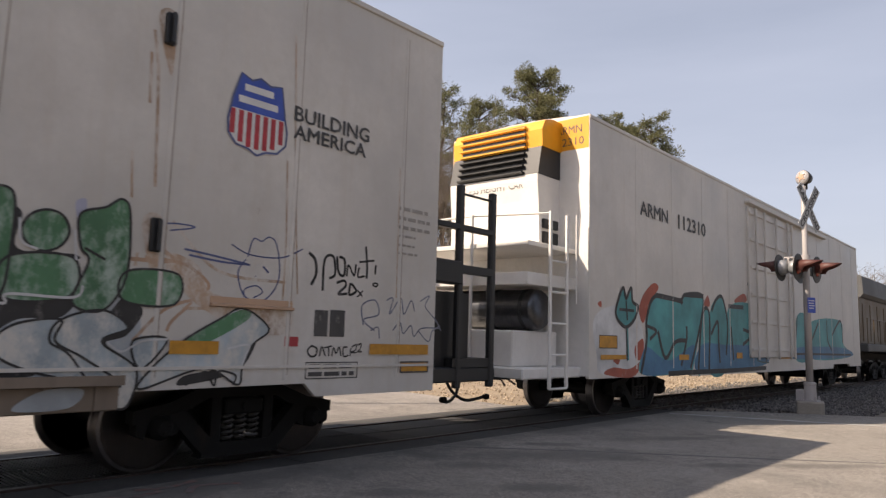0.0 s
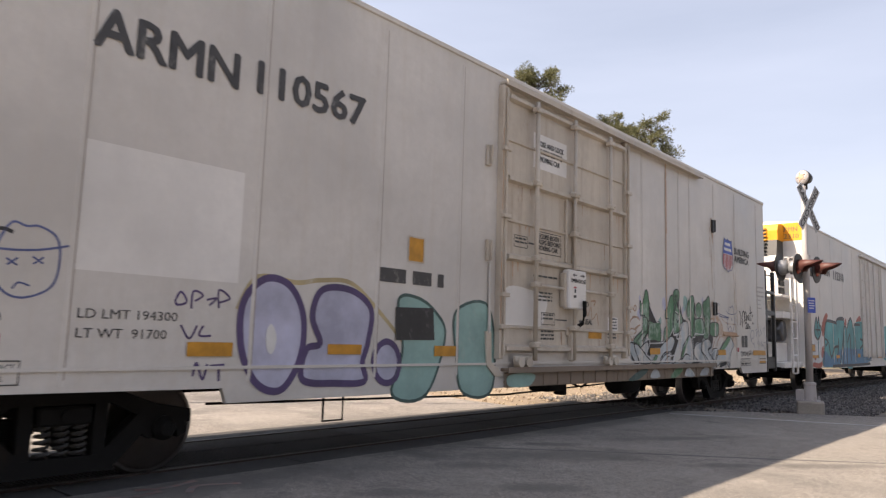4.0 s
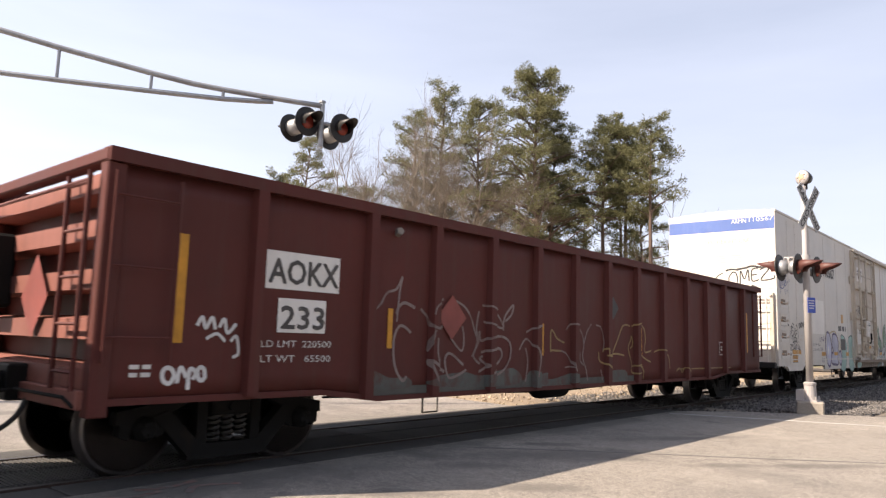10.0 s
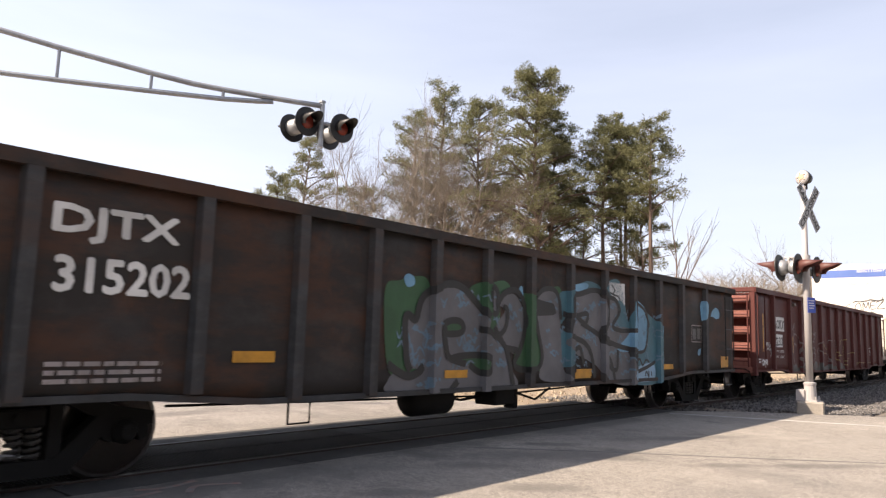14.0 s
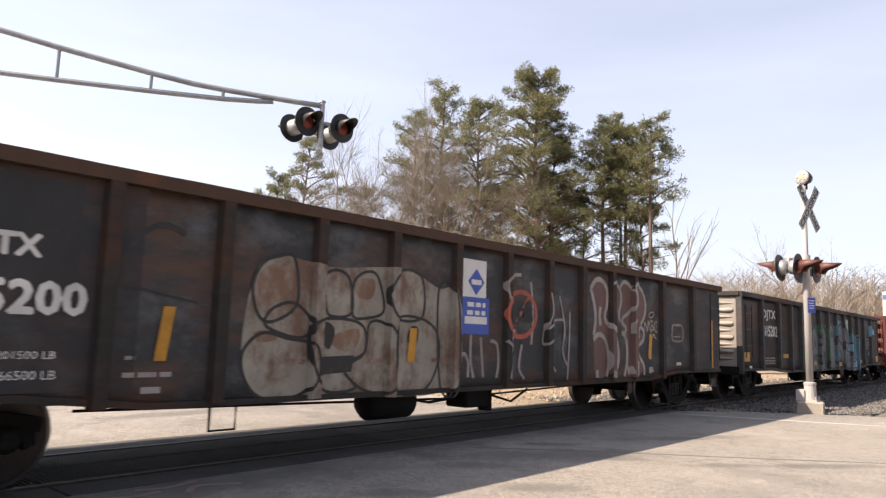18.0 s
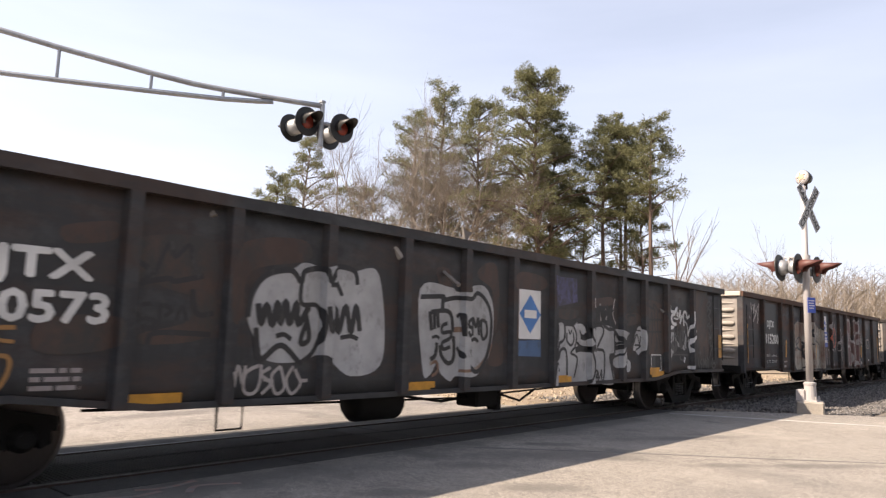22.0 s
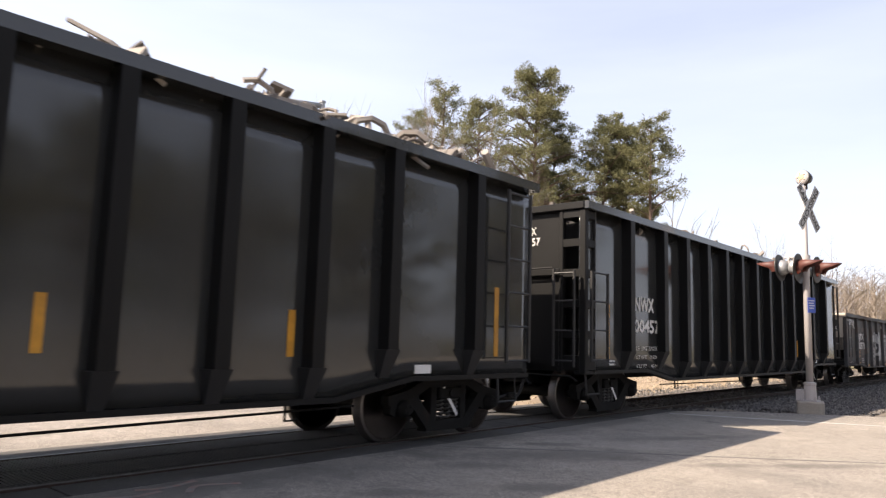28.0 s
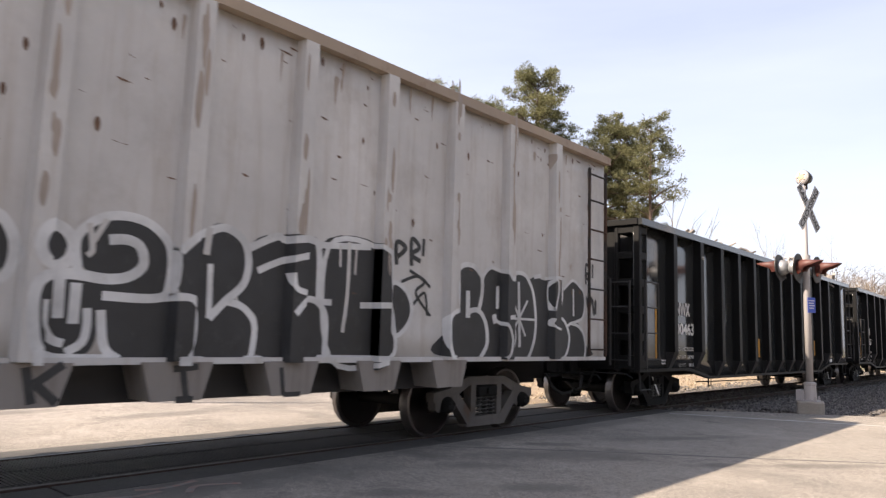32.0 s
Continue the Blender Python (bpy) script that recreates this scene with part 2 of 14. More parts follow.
def asphalt_mat(name, light, dark, patch_colour, stone, stains=()):
    """Worn asphalt: broad bleaching, smears along the traffic, pale aggregate."""
    m, n, l, bsdf = nodes_of(name, 0.88)
    a = noise_of(n, l, 0.28, 6.0)
    b = noise_of(n, l, 1.3, 8.0, (1.0, 0.8, 1.0), 0.72)
    smear = noise_of(n, l, 0.8, 6.0, (1.6, 0.35, 1.0), 0.6, turn=(5, 2, 0))
    g = noise_of(n, l, 95.0, 2.0, rough=0.8)
    g2 = noise_of(n, l, 34.0, 4.0, rough=0.8)
    c = blend(n, l, band(n, l, a, 0.34, 0.66), dark, light)
    c = blend(n, l, band(n, l, b, 0.46, 0.72, 0.0, 0.75), c, patch_colour)
    c = blend(n, l, band(n, l, smear, 0.56, 0.74, 0.0, 0.55), c, tint(dark, 0.62))
    pits = noise_of(n, l, 6.5, 7.0, None, 0.75, turn=(7, 3, 0))
    worn = noise_of(n, l, 1.1, 9.0, (1.0, 0.8, 1.0), 0.72, turn=(1, 9, 0))
    c = blend(n, l, band(n, l, pits, 0.50, 0.68, 0.0, 0.6), c, tint(dark, 0.62))
    c = blend(n, l, band(n, l, worn, 0.54, 0.66, 0.0, 0.5), c, tint(light, 1.25))
    c = blend(n, l, band(n, l, worn, 0.44, 0.34, 0.0, 0.65), c, tint(dark, 0.5))
    c = blend(n, l, band(n, l, g2, 0.42, 0.62, 0.0, 0.7), c, tint(dark, 0.42))
    c = blend(n, l, band(n, l, g, 0.56, 0.66, 0.0, 0.85), c, stone)
    t = n.new("ShaderNodeTexCoord")
    for cx, cy, rx, ry, turn in stains:
        p = n.new("ShaderNodeMapping")
        p.vector_type = "TEXTURE"
        p.inputs["Location"].default_value = (cx, cy, 0)
        p.inputs["Rotation"].default_value = (0, 0, turn)
        p.inputs["Scale"].default_value = (rx, ry, 1.0)
        flat = n.new("ShaderNodeVectorMath")
        flat.operation = "MULTIPLY"
        flat.inputs[1].default_value = (1, 1, 0)
        far = n.new("ShaderNodeVectorMath")
        far.operation = "LENGTH"
        l.new(t.outputs["Object"], p.inputs["Vector"])
        l.new(p.outputs["Vector"], flat.inputs[0])
        l.new(flat.outputs["Vector"], far.inputs[0])
        edge = n.new("ShaderNodeMath")
        edge.operation = "MULTIPLY_ADD"
        edge.inputs[1].default_value = 3.0
        l.new(b, edge.inputs[0])
        l.new(far.outputs["Value"], edge.inputs[2])
        c = blend(n, l, band(n, l, edge.outputs["Value"], 1.9, 2.7, 0.62, 0.0), c, tint(dark, 0.5))
    crackle = noise_of(n, l, 0.55, 9.0, (1.0, 0.5, 1.0), 0.62, turn=(2.3, 8.1, 0))
    line = n.new("ShaderNodeMath")
    line.operation = "SUBTRACT"
    line.inputs[1].default_value = 0.5
    l.new(crackle, line.inputs[0])
    thin = n.new("ShaderNodeMath")
    thin.operation = "ABSOLUTE"
    l.new(line.outputs["Value"], thin.inputs[0])
    c = blend(n, l, band(n, l, thin.outputs["Value"], 0.0012, 0.0035, 0.42, 0.0), c, tint(dark, 0.4))
    l.new(c, bsdf.inputs["Base Color"])
    bump(n, l, bsdf, g2, 0.7, 0.012)
    return m


# middles, half sizes and turns of oil and tar stains on the road
ROAD_STAINS = ((2.5, 5.9, 5.0, 0.55, 0.0), (10.0, 6.1, 5.0, 0.35, 0.0), (2.2, 5.2, 2.2, 0.45, -0.1), (6.25, 5.0, 0.55, 0.22, -0.68), (8.3, 5.35, 0.5, 0.16, -0.66), (8.55, 3.13, 0.48, 0.16, -0.68), (5.85, 3.85, 0.6, 0.2, -0.7), (7.4, 5.0, 2.0, 0.5, -0.6), (10.5, 4.4, 1.2, 0.2, -0.5), (4.6, 4.6, 0.6, 0.18, -0.6), (9.6, 2.2, 0.9, 0.16, -0.7))
ASPHALT = asphalt_mat("worn_asphalt", (0.36, 0.322, 0.278), (0.20, 0.183, 0.165), (0.285, 0.253, 0.218), (0.52, 0.465, 0.405), ROAD_STAINS)
ASPHALT_PATCH = ground_mat("tar_patch", (0.19, 0.18, 0.168), (0.14, 0.135, 0.128), (0.23, 0.21, 0.19), 4.0, 0.85, 50.0)
LOT = asphalt_mat("pale_lot", (0.35, 0.318, 0.288), (0.17, 0.156, 0.143), (0.28, 0.245, 0.215), (0.45, 0.41, 0.37), ((6.0, 11.2, 1.4, 0.35, 0.1), (3.6, 12.6, 1.6, 0.3, 0.15), (9.0, 13.5, 2.0, 0.5, 0.0), (1.5, 10.2, 1.2, 0.3, 0.1), (5.0, 15.5, 2.5, 0.6, 0.1)))
DIRT = ground_mat("dry_dirt", (0.33, 0.26, 0.18), (0.22, 0.17, 0.12), (0.38, 0.31, 0.22), 1.0, 0.95, 20.0)
GRASS_DRY = ground_mat("dry_grass", (0.16, 0.15, 0.075), (0.11, 0.095, 0.055), (0.24, 0.19, 0.11), 1.0, 0.95, 15.0)
BALLAST = ground_mat("ballast_bed", (0.11, 0.103, 0.10), (0.06, 0.057, 0.055), (0.14, 0.125, 0.115), 3.0, 0.95, 28.0, 1.0)
TIE_WOOD = ground_mat("tie_wood", (0.11, 0.085, 0.065), (0.06, 0.048, 0.04), (0.09, 0.07, 0.055), 3.0, 0.9, 30.0)
PANEL_DARK = ground_mat("crossing_panel", (0.085, 0.081, 0.078), (0.05, 0.048, 0.047), (0.11, 0.10, 0.09), 1.5, 0.8, 40.0)
RAIL_RUST = plain("rail_rust", (0.058, 0.036, 0.029), 0.75, 0.3, 0.3, 9.0)
RAIL_TOP = plain("rail_top", (0.13, 0.122, 0.118), 0.55, 0.9, 0.1, 9.0, 0.0)
ROAD_PAINT = ground_mat("road_paint", (0.50, 0.49, 0.46), (0.36, 0.35, 0.33), (0.3, 0.29, 0.27), 3.0, 0.85, 40.0, 0.2)
BARK = ground_mat("pine_bark", (0.16, 0.11, 0.085), (0.085, 0.06, 0.048), (0.13, 0.1, 0.085), 1.5, 0.95, 14.0)
BARK_GREY = ground_mat("grey_bark", (0.27, 0.225, 0.185), (0.17, 0.14, 0.115), (0.30, 0.26, 0.22), 1.5, 0.95, 14.0)


def foliage(name, a, b, glow_through=0.0):
    m, n, l, bsdf = nodes_of(name, 0.7)
    g = n.new("ShaderNodeNewGeometry")
    big = noise_of(n, l, 0.35, 3.0)
    c = blend(n, l, g.outputs["Random Per Island"], a, b)
    c = blend(n, l, band(n, l, big, 0.35, 0.65, 0.0, 0.5), c, tint(b, 1.15))
    l.new(c, bsdf.inputs["Base Color"])
    bsdf.inputs["Specular IOR Level"].default_value = 0.2
    if glow_through:
        tr = n.new("ShaderNodeBsdfTranslucent")
        mix = n.new("ShaderNodeMixShader")
        mix.inputs["Fac"].default_value = glow_through
        l.new(c, tr.inputs["Color"])
        l.new(bsdf.outputs["BSDF"], mix.inputs[1])
        l.new(tr.outputs["BSDF"], mix.inputs[2])
        l.new(mix.outputs["Shader"], n["Material Output"].inputs["Surface"])
    return m


NEEDLES = foliage("pine_needles", (0.080, 0.092, 0.050), (0.205, 0.196, 0.102), 0.45)
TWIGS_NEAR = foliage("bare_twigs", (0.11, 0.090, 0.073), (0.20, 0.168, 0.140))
# far wood's twigs: distance haze is painted in as a paler colour
TWIGS_HAZED = foliage("hazed_twigs", (0.150, 0.122, 0.098), (0.235, 0.198, 0.165))
DRY_LEAF = foliage("dry_leaves", (0.12, 0.095, 0.055), (0.20, 0.16, 0.105))


# ---------------------------------------------------------------- mesh helpers
def part(name, bm, material, parent, label="", smooth=False):
    me = bpy.data.meshes.new(name)
    bm.to_mesh(me)
    bm.free()
    if smooth:
        for p in me.polygons:
            p.use_smooth = True
    me.materials.append(material)
    ob = new(name, me)
    ob.parent = parent
    if label:
        tagged(ob, label)
    return ob


def again(ob, name, m, parent=None):
    """Another part on the same mesh."""
    o = new(name, ob.data)
    o.parent = parent or ob.parent
    o.matrix_basis = m
    return o


def quads(bm, vs, fs):
    v = [bm.verts.new(p) for p in vs]
    for f in fs:
        try:
            bm.faces.new([v[i] for i in f])
        except ValueError:
            pass
    return v


BOX = ((0, 3, 2, 1), (4, 5, 6, 7), (0, 1, 5, 4), (1, 2, 6, 5), (2, 3, 7, 6), (3, 0, 4, 7))


def box(bm, x0, x1, y0, y1, z0, z1, c=0.0):
    """A box; with c its four upright and lengthwise edges are chamfered by c."""
    x0, x1 = min(x0, x1), max(x0, x1)
    y0, y1 = min(y0, y1), max(y0, y1)
    if c <= 0:
        quads(bm, [(x0, y0, z0), (x1, y0, z0), (x1, y1, z0), (x0, y1, z0), (x0, y0, z1), (x1, y0, z1), (x1, y1, z1), (x0, y1, z1)], BOX)
        return
    part_bm = bmesh.new()
    quads(part_bm, [(x0, y0, z0), (x1, y0, z0), (x1, y1, z0), (x0, y1, z0), (x0, y0, z1), (x1, y0, z1), (x1, y1, z1), (x0, y1, z1)], BOX)
    bmesh.ops.bevel(part_bm, geom=part_bm.edges[:], offset=c, segments=1, affect="EDGES")
    me = bpy.data.meshes.new("tmp")
    part_bm.to_mesh(me)
    part_bm.free()
    bm.from_mesh(me)
    bpy.data.meshes.remove(me)


def prism(bm, poly, a0, a1, axis="y"):
    """poly in two axes, pushed along the third: axis y takes (x, z), axis x takes (y, z), axis z takes (x, y)."""
    def at(p, a):
        return {"y": (p[0], a, p[1]), "x": (a, p[0], p[1]), "z": (p[0], p[1], a)}[axis]
    lo = [bm.verts.new(at(p, a0)) for p in poly]
    hi = [bm.verts.new(at(p, a1)) for p in poly]
    k = len(poly)
    faces = [bm.faces.new(lo), bm.faces.new(hi[::-1])]
    for i in range(k):
        faces.append(bm.faces.new((lo[i], hi[i], hi[(i + 1) % k], lo[(i + 1) % k])))
    bmesh.ops.recalc_face_normals(bm, faces=faces)


def tube(bm, pts, r, seg=6, r1=None):
    pts = [Vector(p) for p in pts]
    rings = []
    for i, p in enumerate(pts):
        d = (pts[min(i + 1, len(pts) - 1)] - pts[max(i - 1, 0)]).normalized()
        a = d.cross(Vector((0, 0, 1)) if abs(d.z) < 0.9 else Vector((1, 0, 0))).normalized()
        b = d.cross(a)
        rr = r if r1 is None else r + (r1 - r) * i / (len(pts) - 1)
        rings.append([bm.verts.new(p + rr * (math.cos(k * math.tau / seg) * a + math.sin(k * math.tau / seg) * b)) for k in range(seg)])
    for u, v in zip(rings, rings[1:]):
        for k in range(seg):
            bm.faces.new((u[k], u[(k + 1) % seg], v[(k + 1) % seg], v[k]))
    bm.faces.new(rings[0][::-1])
    bm.faces.new(rings[-1])


def lathe(bm, profile, seg=28, axis="y", at=(0, 0, 0)):
    """profile of (along, radius) turned about the axis."""
    rings = []
    o = Vector(at)
    for a, r in profile:
        ring = []
        for k in range(seg):
            c, s = r * math.cos(k * math.tau / seg), r * math.sin(k * math.tau / seg)
            ring.append(bm.verts.new(o + Vector({"y": (c, a, s), "x": (a, c, s), "z": (c, s, a)}[axis])))
        rings.append(ring)
    faces = []
    for u, v in zip(rings, rings[1:]):
        for k in range(seg):
            faces.append(bm.faces.new((u[k], u[(k + 1) % seg], v[(k + 1) % seg], v[k])))
    faces.append(bm.faces.new(rings[0]))
    faces.append(bm.faces.new(rings[-1]))
    bmesh.ops.recalc_face_normals(bm, faces=faces)


def smooth_line(pts, closed=False, step=6):
    """A soft curve through the points."""
    p = [Vector((a, b)) for a, b in pts]
    k = len(p)
    out = []
    for i in range(k if closed else k - 1):
        if closed:
            a, b, c, d = p[i - 1], p[i], p[(i + 1) % k], p[(i + 2) % k]
        else:
            a, b, c, d = p[max(i - 1, 0)], p[i], p[i + 1], p[min(i + 2, k - 1)]
        for j in range(step):
            t = j / step
            out.append(0.5 * (2 * b + (c - a) * t + (2 * a - 5 * b + 4 * c - d) * t * t + (3 * b - a - 3 * c + d) * t ** 3))
    if not closed:
        out.append(p[-1])
    return out


class Paint:
    """Flat marks on one face of a car, in that face's own two axes; put() makes them a part, 3 to 9 mm proud."""

    def __init__(self):
        self.bm = bmesh.new()

    def rect(self, a0, b0, a1, b1, lean=0.0):
        quads(self.bm, [(a0, b0, 0), (a1, b0, 0), (a1 + lean, b1, 0), (a0 + lean, b1, 0)], [(0, 1, 2, 3)])
        return self

    def outline(self, a0, b0, a1, b1, w):
        return self.rect(a0, b0, a1, b0 + w).rect(a0, b1 - w, a1, b1).rect(a0, b0 + w, a0 + w, b1 - w).rect(a1 - w, b0 + w, a1, b1 - w)

    def poly(self, pts):
        v = [self.bm.verts.new((a, b, 0)) for a, b in pts]
        f = self.bm.faces.new(v)
        bmesh.ops.triangulate(self.bm, faces=[f])
        return self

    def blob(self, pts, step=6):
        return self.poly(smooth_line(pts, True, step))

    def stroke(self, pts, w, closed=False, soft=True, taper=0.0):
        line = smooth_line(pts, closed) if soft else [Vector(p) for p in pts]
        k = len(line)
        left, right = [], []
        for i, p in enumerate(line):
            if closed:
                d = line[(i + 1) % k] - line[i - 1]
            else:
                d = line[min(i + 1, k - 1)] - line[max(i - 1, 0)]
            d = d.normalized() if d.length > 1e-6 else Vector((1, 0))
            t = i / max(1, k - 1)
            h = 0.5 * w * (1 - taper * (2 * t - 1) ** 2)
            q = Vector((-d.y, d.x)) * h
            left.append(self.bm.verts.new((*(p + q), 0)))
            right.append(self.bm.verts.new((*(p - q), 0)))
        for i in range(k if closed else k - 1):
            j = (i + 1) % k
            self.bm.faces.new((right[i], right[j], left[j], left[i]))
        return self

    def text(self, words, a, b, height, width=None, lean=0.0, bold=0.0):
        c = bpy.data.curves.new("words", "FONT")
        c.body, c.size, c.resolution_u = words, 1.0, 2
        ob = bpy.data.objects.new("words", c)
        me = bpy.data.meshes.new_from_object(ob)
        bpy.data.objects.remove(ob)
        bpy.data.curves.remove(c)
        xs = [v.co.x for v in me.vertices]
        ys = [v.co.y for v in me.vertices]
        x0, y0 = min(xs), min(ys)
        sy = height / (max(ys) - y0)
        sx = width / (max(xs) - x0) if width else sy
        for v in me.vertices:
            p = ((v.co.x - x0) * sx, (v.co.y - y0) * sy)
            v.co = (a + p[0] + lean * p[1], b + p[1], 0)
        self.bm.from_mesh(me)
        spots = [(v.co.x, v.co.y) for v in me.vertices] if bold else []
        for k, (dx, dy) in enumerate(((-1, 0), (1, 0), (0, 1), (0, -1), (-0.7, 0.7), (0.7, -0.7)) if bold else ()):
            for v, (px, py) in zip(me.vertices, spots):
                v.co = (px + dx * bold * height, py + dy * bold * height, 0.0006 * (k + 1))
            self.bm.from_mesh(me)
        bpy.data.meshes.remove(me)
        return self

    def bars(self, a, b, width, rows, gap, height, seed=1):
        """Writing too small to read."""
        rnd = random.Random(seed)
        for i in range(rows):
            x, y = a, b - i * gap
            while x < a + width:
                w = min(rnd.uniform(1.5, 5.0) * height, a + width - x)
                self.rect(x, y, x + w, y + height)
                x += w + height * 0.7
        return self

    def put(self, name, material, parent, place, lift=0.004, ribs=(), label=""):
        """place: near side ("side", y) or the end that faces back ("rear", x). ribs: (x0, x1, how far proud) that the paint also covers."""
        out = bmesh.new()
        me = bpy.data.meshes.new("tmp")
        self.bm.to_mesh(me)
        kind, at = place

        def add(src, extra):
            b = bmesh.new()
            b.from_mesh(src)
            for v in b.verts:
                a, c = v.co.x, v.co.y
                e = extra + v.co.z
                v.co = (a, at - lift - e, c) if kind == "side" else (at - lift - e, -a, c)
            m2 = bpy.data.meshes.new("tmp2")
            b.to_mesh(m2)
            b.free()
            out.from_mesh(m2)
            bpy.data.meshes.remove(m2)

        add(me, 0.0)
        for x0, x1, proud, slope in ribs:
            for a0, a1, h0, h1 in ((x0, x1, proud, proud), (x0 - slope, x0, 0.0, proud), (x1, x1 + slope, proud, 0.0)):
                b = bmesh.new()
                b.from_mesh(me)
                bmesh.ops.bisect_plane(b, geom=b.verts[:] + b.edges[:] + b.faces[:], plane_co=(a0, 0, 0), plane_no=(-1, 0, 0), clear_outer=True)
                bmesh.ops.bisect_plane(b, geom=b.verts[:] + b.edges[:] + b.faces[:], plane_co=(a1, 0, 0), plane_no=(1, 0, 0), clear_outer=True)
                if b.faces:
                    for v in b.verts:
                        v.co.z += h0 + (h1 - h0) * (v.co.x - a0) / (a1 - a0)
                    m3 = bpy.data.meshes.new("tmp3")
                    b.to_mesh(m3)
                    add(m3, 0.0)
                    bpy.data.meshes.remove(m3)
                b.free()
        bpy.data.meshes.remove(me)
        self.bm.free()
        bmesh.ops.recalc_face_normals(out, faces=out.faces[:])
        return part(name, out, material, parent, label)


def thing(name, label, category, at=(0, 0, 0), group="", kind=""):
    e = new(name)
    e.location = at
    return tagged(e, label, category, group, kind)


# ---------------------------------------------------------------- ground, road, track
TRACK_Y = 7.55


def slab(name, poly, z0, z1, material, label, category, parent=None, kind="structure"):
    bm = bmesh.new()
    prism(bm, poly, z0, z1, "z")
    ob = part(name, bm, material, parent)
    return tagged(ob, label, category, "", kind) if parent is None else ob


def uneven(name, x0, x1, y0, y1, nx, ny, height, material, label, category):
    """A sheet of ground whose height comes from a function of x and y."""
    vs, fs = [], []
    for j in range(ny + 1):
        for i in range(nx + 1):
            x, y = x0 + (x1 - x0) * i / nx, y0 + (y1 - y0) * j / ny
            vs.append((x, y, height(x, y)))
    for j in range(ny):
        for i in range(nx):
            a = j * (nx + 1) + i
            fs.append((a, a + 1, a + nx + 2, a + nx + 1))
    me = bpy.data.meshes.new(name)
    me.from_pydata(vs, [], fs)
    for p in me.polygons:
        p.use_smooth = True
    me.materials.append(material)
    return tagged(new(name, me), label, category, "", "structure")


def road_edge(y):
    return 15.7 - 0.62 * (y - 5.9)


slab("ground", [(-1500, -1500), (2500, -1500), (2500, 2500), (-1500, 2500)], -0.6, -0.15, GRASS_DRY, "dry late-winter grass and dirt reaching the horizon", "ground")
slab("road", [(-40, -40), (road_edge(-40), -40), (road_edge(0), 0), (road_edge(3), 3), (15.9, 5.2), (14.6, 6.25), (-40, 6.25)], -0.14, -0.012, ASPHALT, "worn grey asphalt road before the railway crossing", "road")
slab("far_road", [(-40, 8.86), (12.4, 8.86), (13.2, 14), (12.0, 30), (6.0, 60), (-40, 60)], -0.14, -0.014, LOT, "pale worn asphalt beyond the railway track", "road")
uneven("verge", 11.5, 60, 8.9, 40, 60, 40, lambda x, y: -0.10 + 0.05 * noise.noise((x * 0.5, y * 0.5, 0)) - 0.05 * max(0.0, 1 - (y - 8.9) / 1.5) - (0.12 if x < 12.5 else 0.0), DIRT, "dry tan dirt and gravel verge beyond the track", "verge")
uneven("shoulder", 14.2, 60, -30, 6.2, 70, 60,
       lambda x, y: -0.13 + 0.10 * max(0.0, min(1.0, 1.0 - (x - road_edge(min(y, 5.2))) / 1.2)) + 0.03 * noise.noise((x * 0.9, y * 0.9, 3)) - 0.14 * max(0.0, min(1.0, (road_edge(min(y, 5.2)) - x) / 0.25)),
       SHOULDER, "dry dirt shoulder along the road beside the signal", "shoulder")
# painted edge line and tar patches
for name, poly, mat_, label in (
    ("edge_line", [(13.9, 6.1), (14.02, 6.13), (16.9, -1.0), (16.78, -1.04)], ROAD_PAINT, "faded white painted edge line on the road"),
    ("crack_sealant", [(7.0, 6.1), (7.05, 6.1), (8.3, 4.62), (9.6, 2.85), (11.4, 0.6), (11.36, 0.58), (9.55, 2.82), (8.25, 4.6)], ASPHALT_PATCH, "dark crack across the worn asphalt"),
):
    slab(name, poly, -0.011, -0.008, mat_, label, "marking")


# faint orange survey marks sprayed on the asphalt
MARK_ORANGE = spray("survey_orange", (0.27, 0.125, 0.10), 1.2, (0.17, 0.16, 0.15), big=9.0)
marks = thing("survey_mark", "faded orange survey marks sprayed on the asphalt", "road marking", kind="structure")
for pts in (((2.65, 6.0), (2.9, 5.9), (3.15, 5.95)), ((3.3, 5.75), (3.5, 5.95), (3.85, 5.8)), ((3.0, 6.12), (3.25, 6.05), (3.6, 6.16))):
    bm = bmesh.new()
    line = smooth_line(pts)
    for a, b in zip(line, line[1:]):
        d = (b - a).normalized() * 0.035
        quads(bm, [(a.x - d.y, a.y + d.x, -0.0085), (a.x + d.y, a.y - d.x, -0.0085), (b.x + d.y, b.y - d.x, -0.0085), (b.x - d.y, b.y + d.x, -0.0085)], [(0, 1, 2, 3)])
    part("stroke", bm, MARK_ORANGE, marks)

track = thing("railway_track", "steel rails spiked to dark wooden ties", "railway track", kind="structure")
RAIL = [(-0.07, -0.17), (0.07, -0.17), (0.07, -0.155), (0.012, -0.13), (0.012, -0.045), (0.036, -0.03), (0.036, -0.004), (-0.036, -0.004), (-0.036, -0.03), (-0.012, -0.045), (-0.012, -0.13), (-0.07, -0.155)]
rail = None
for side in (-1, 1):
    bm = bmesh.new()
    prism(bm, [(a + TRACK_Y + side * 0.7525, b) for a, b in RAIL], -200, 320, "x")
    part("rail", bm, RAIL_RUST, track, "rusty steel rail")
    bm = bmesh.new()
    box(bm, -200, 320, TRACK_Y + side * 0.7525 - 0.028, TRACK_Y + side * 0.7525 + 0.028, -0.004, 0.0)
    part("rail_head", bm, RAIL_TOP, track, "rail head polished by wheels")
bm = bmesh.new()
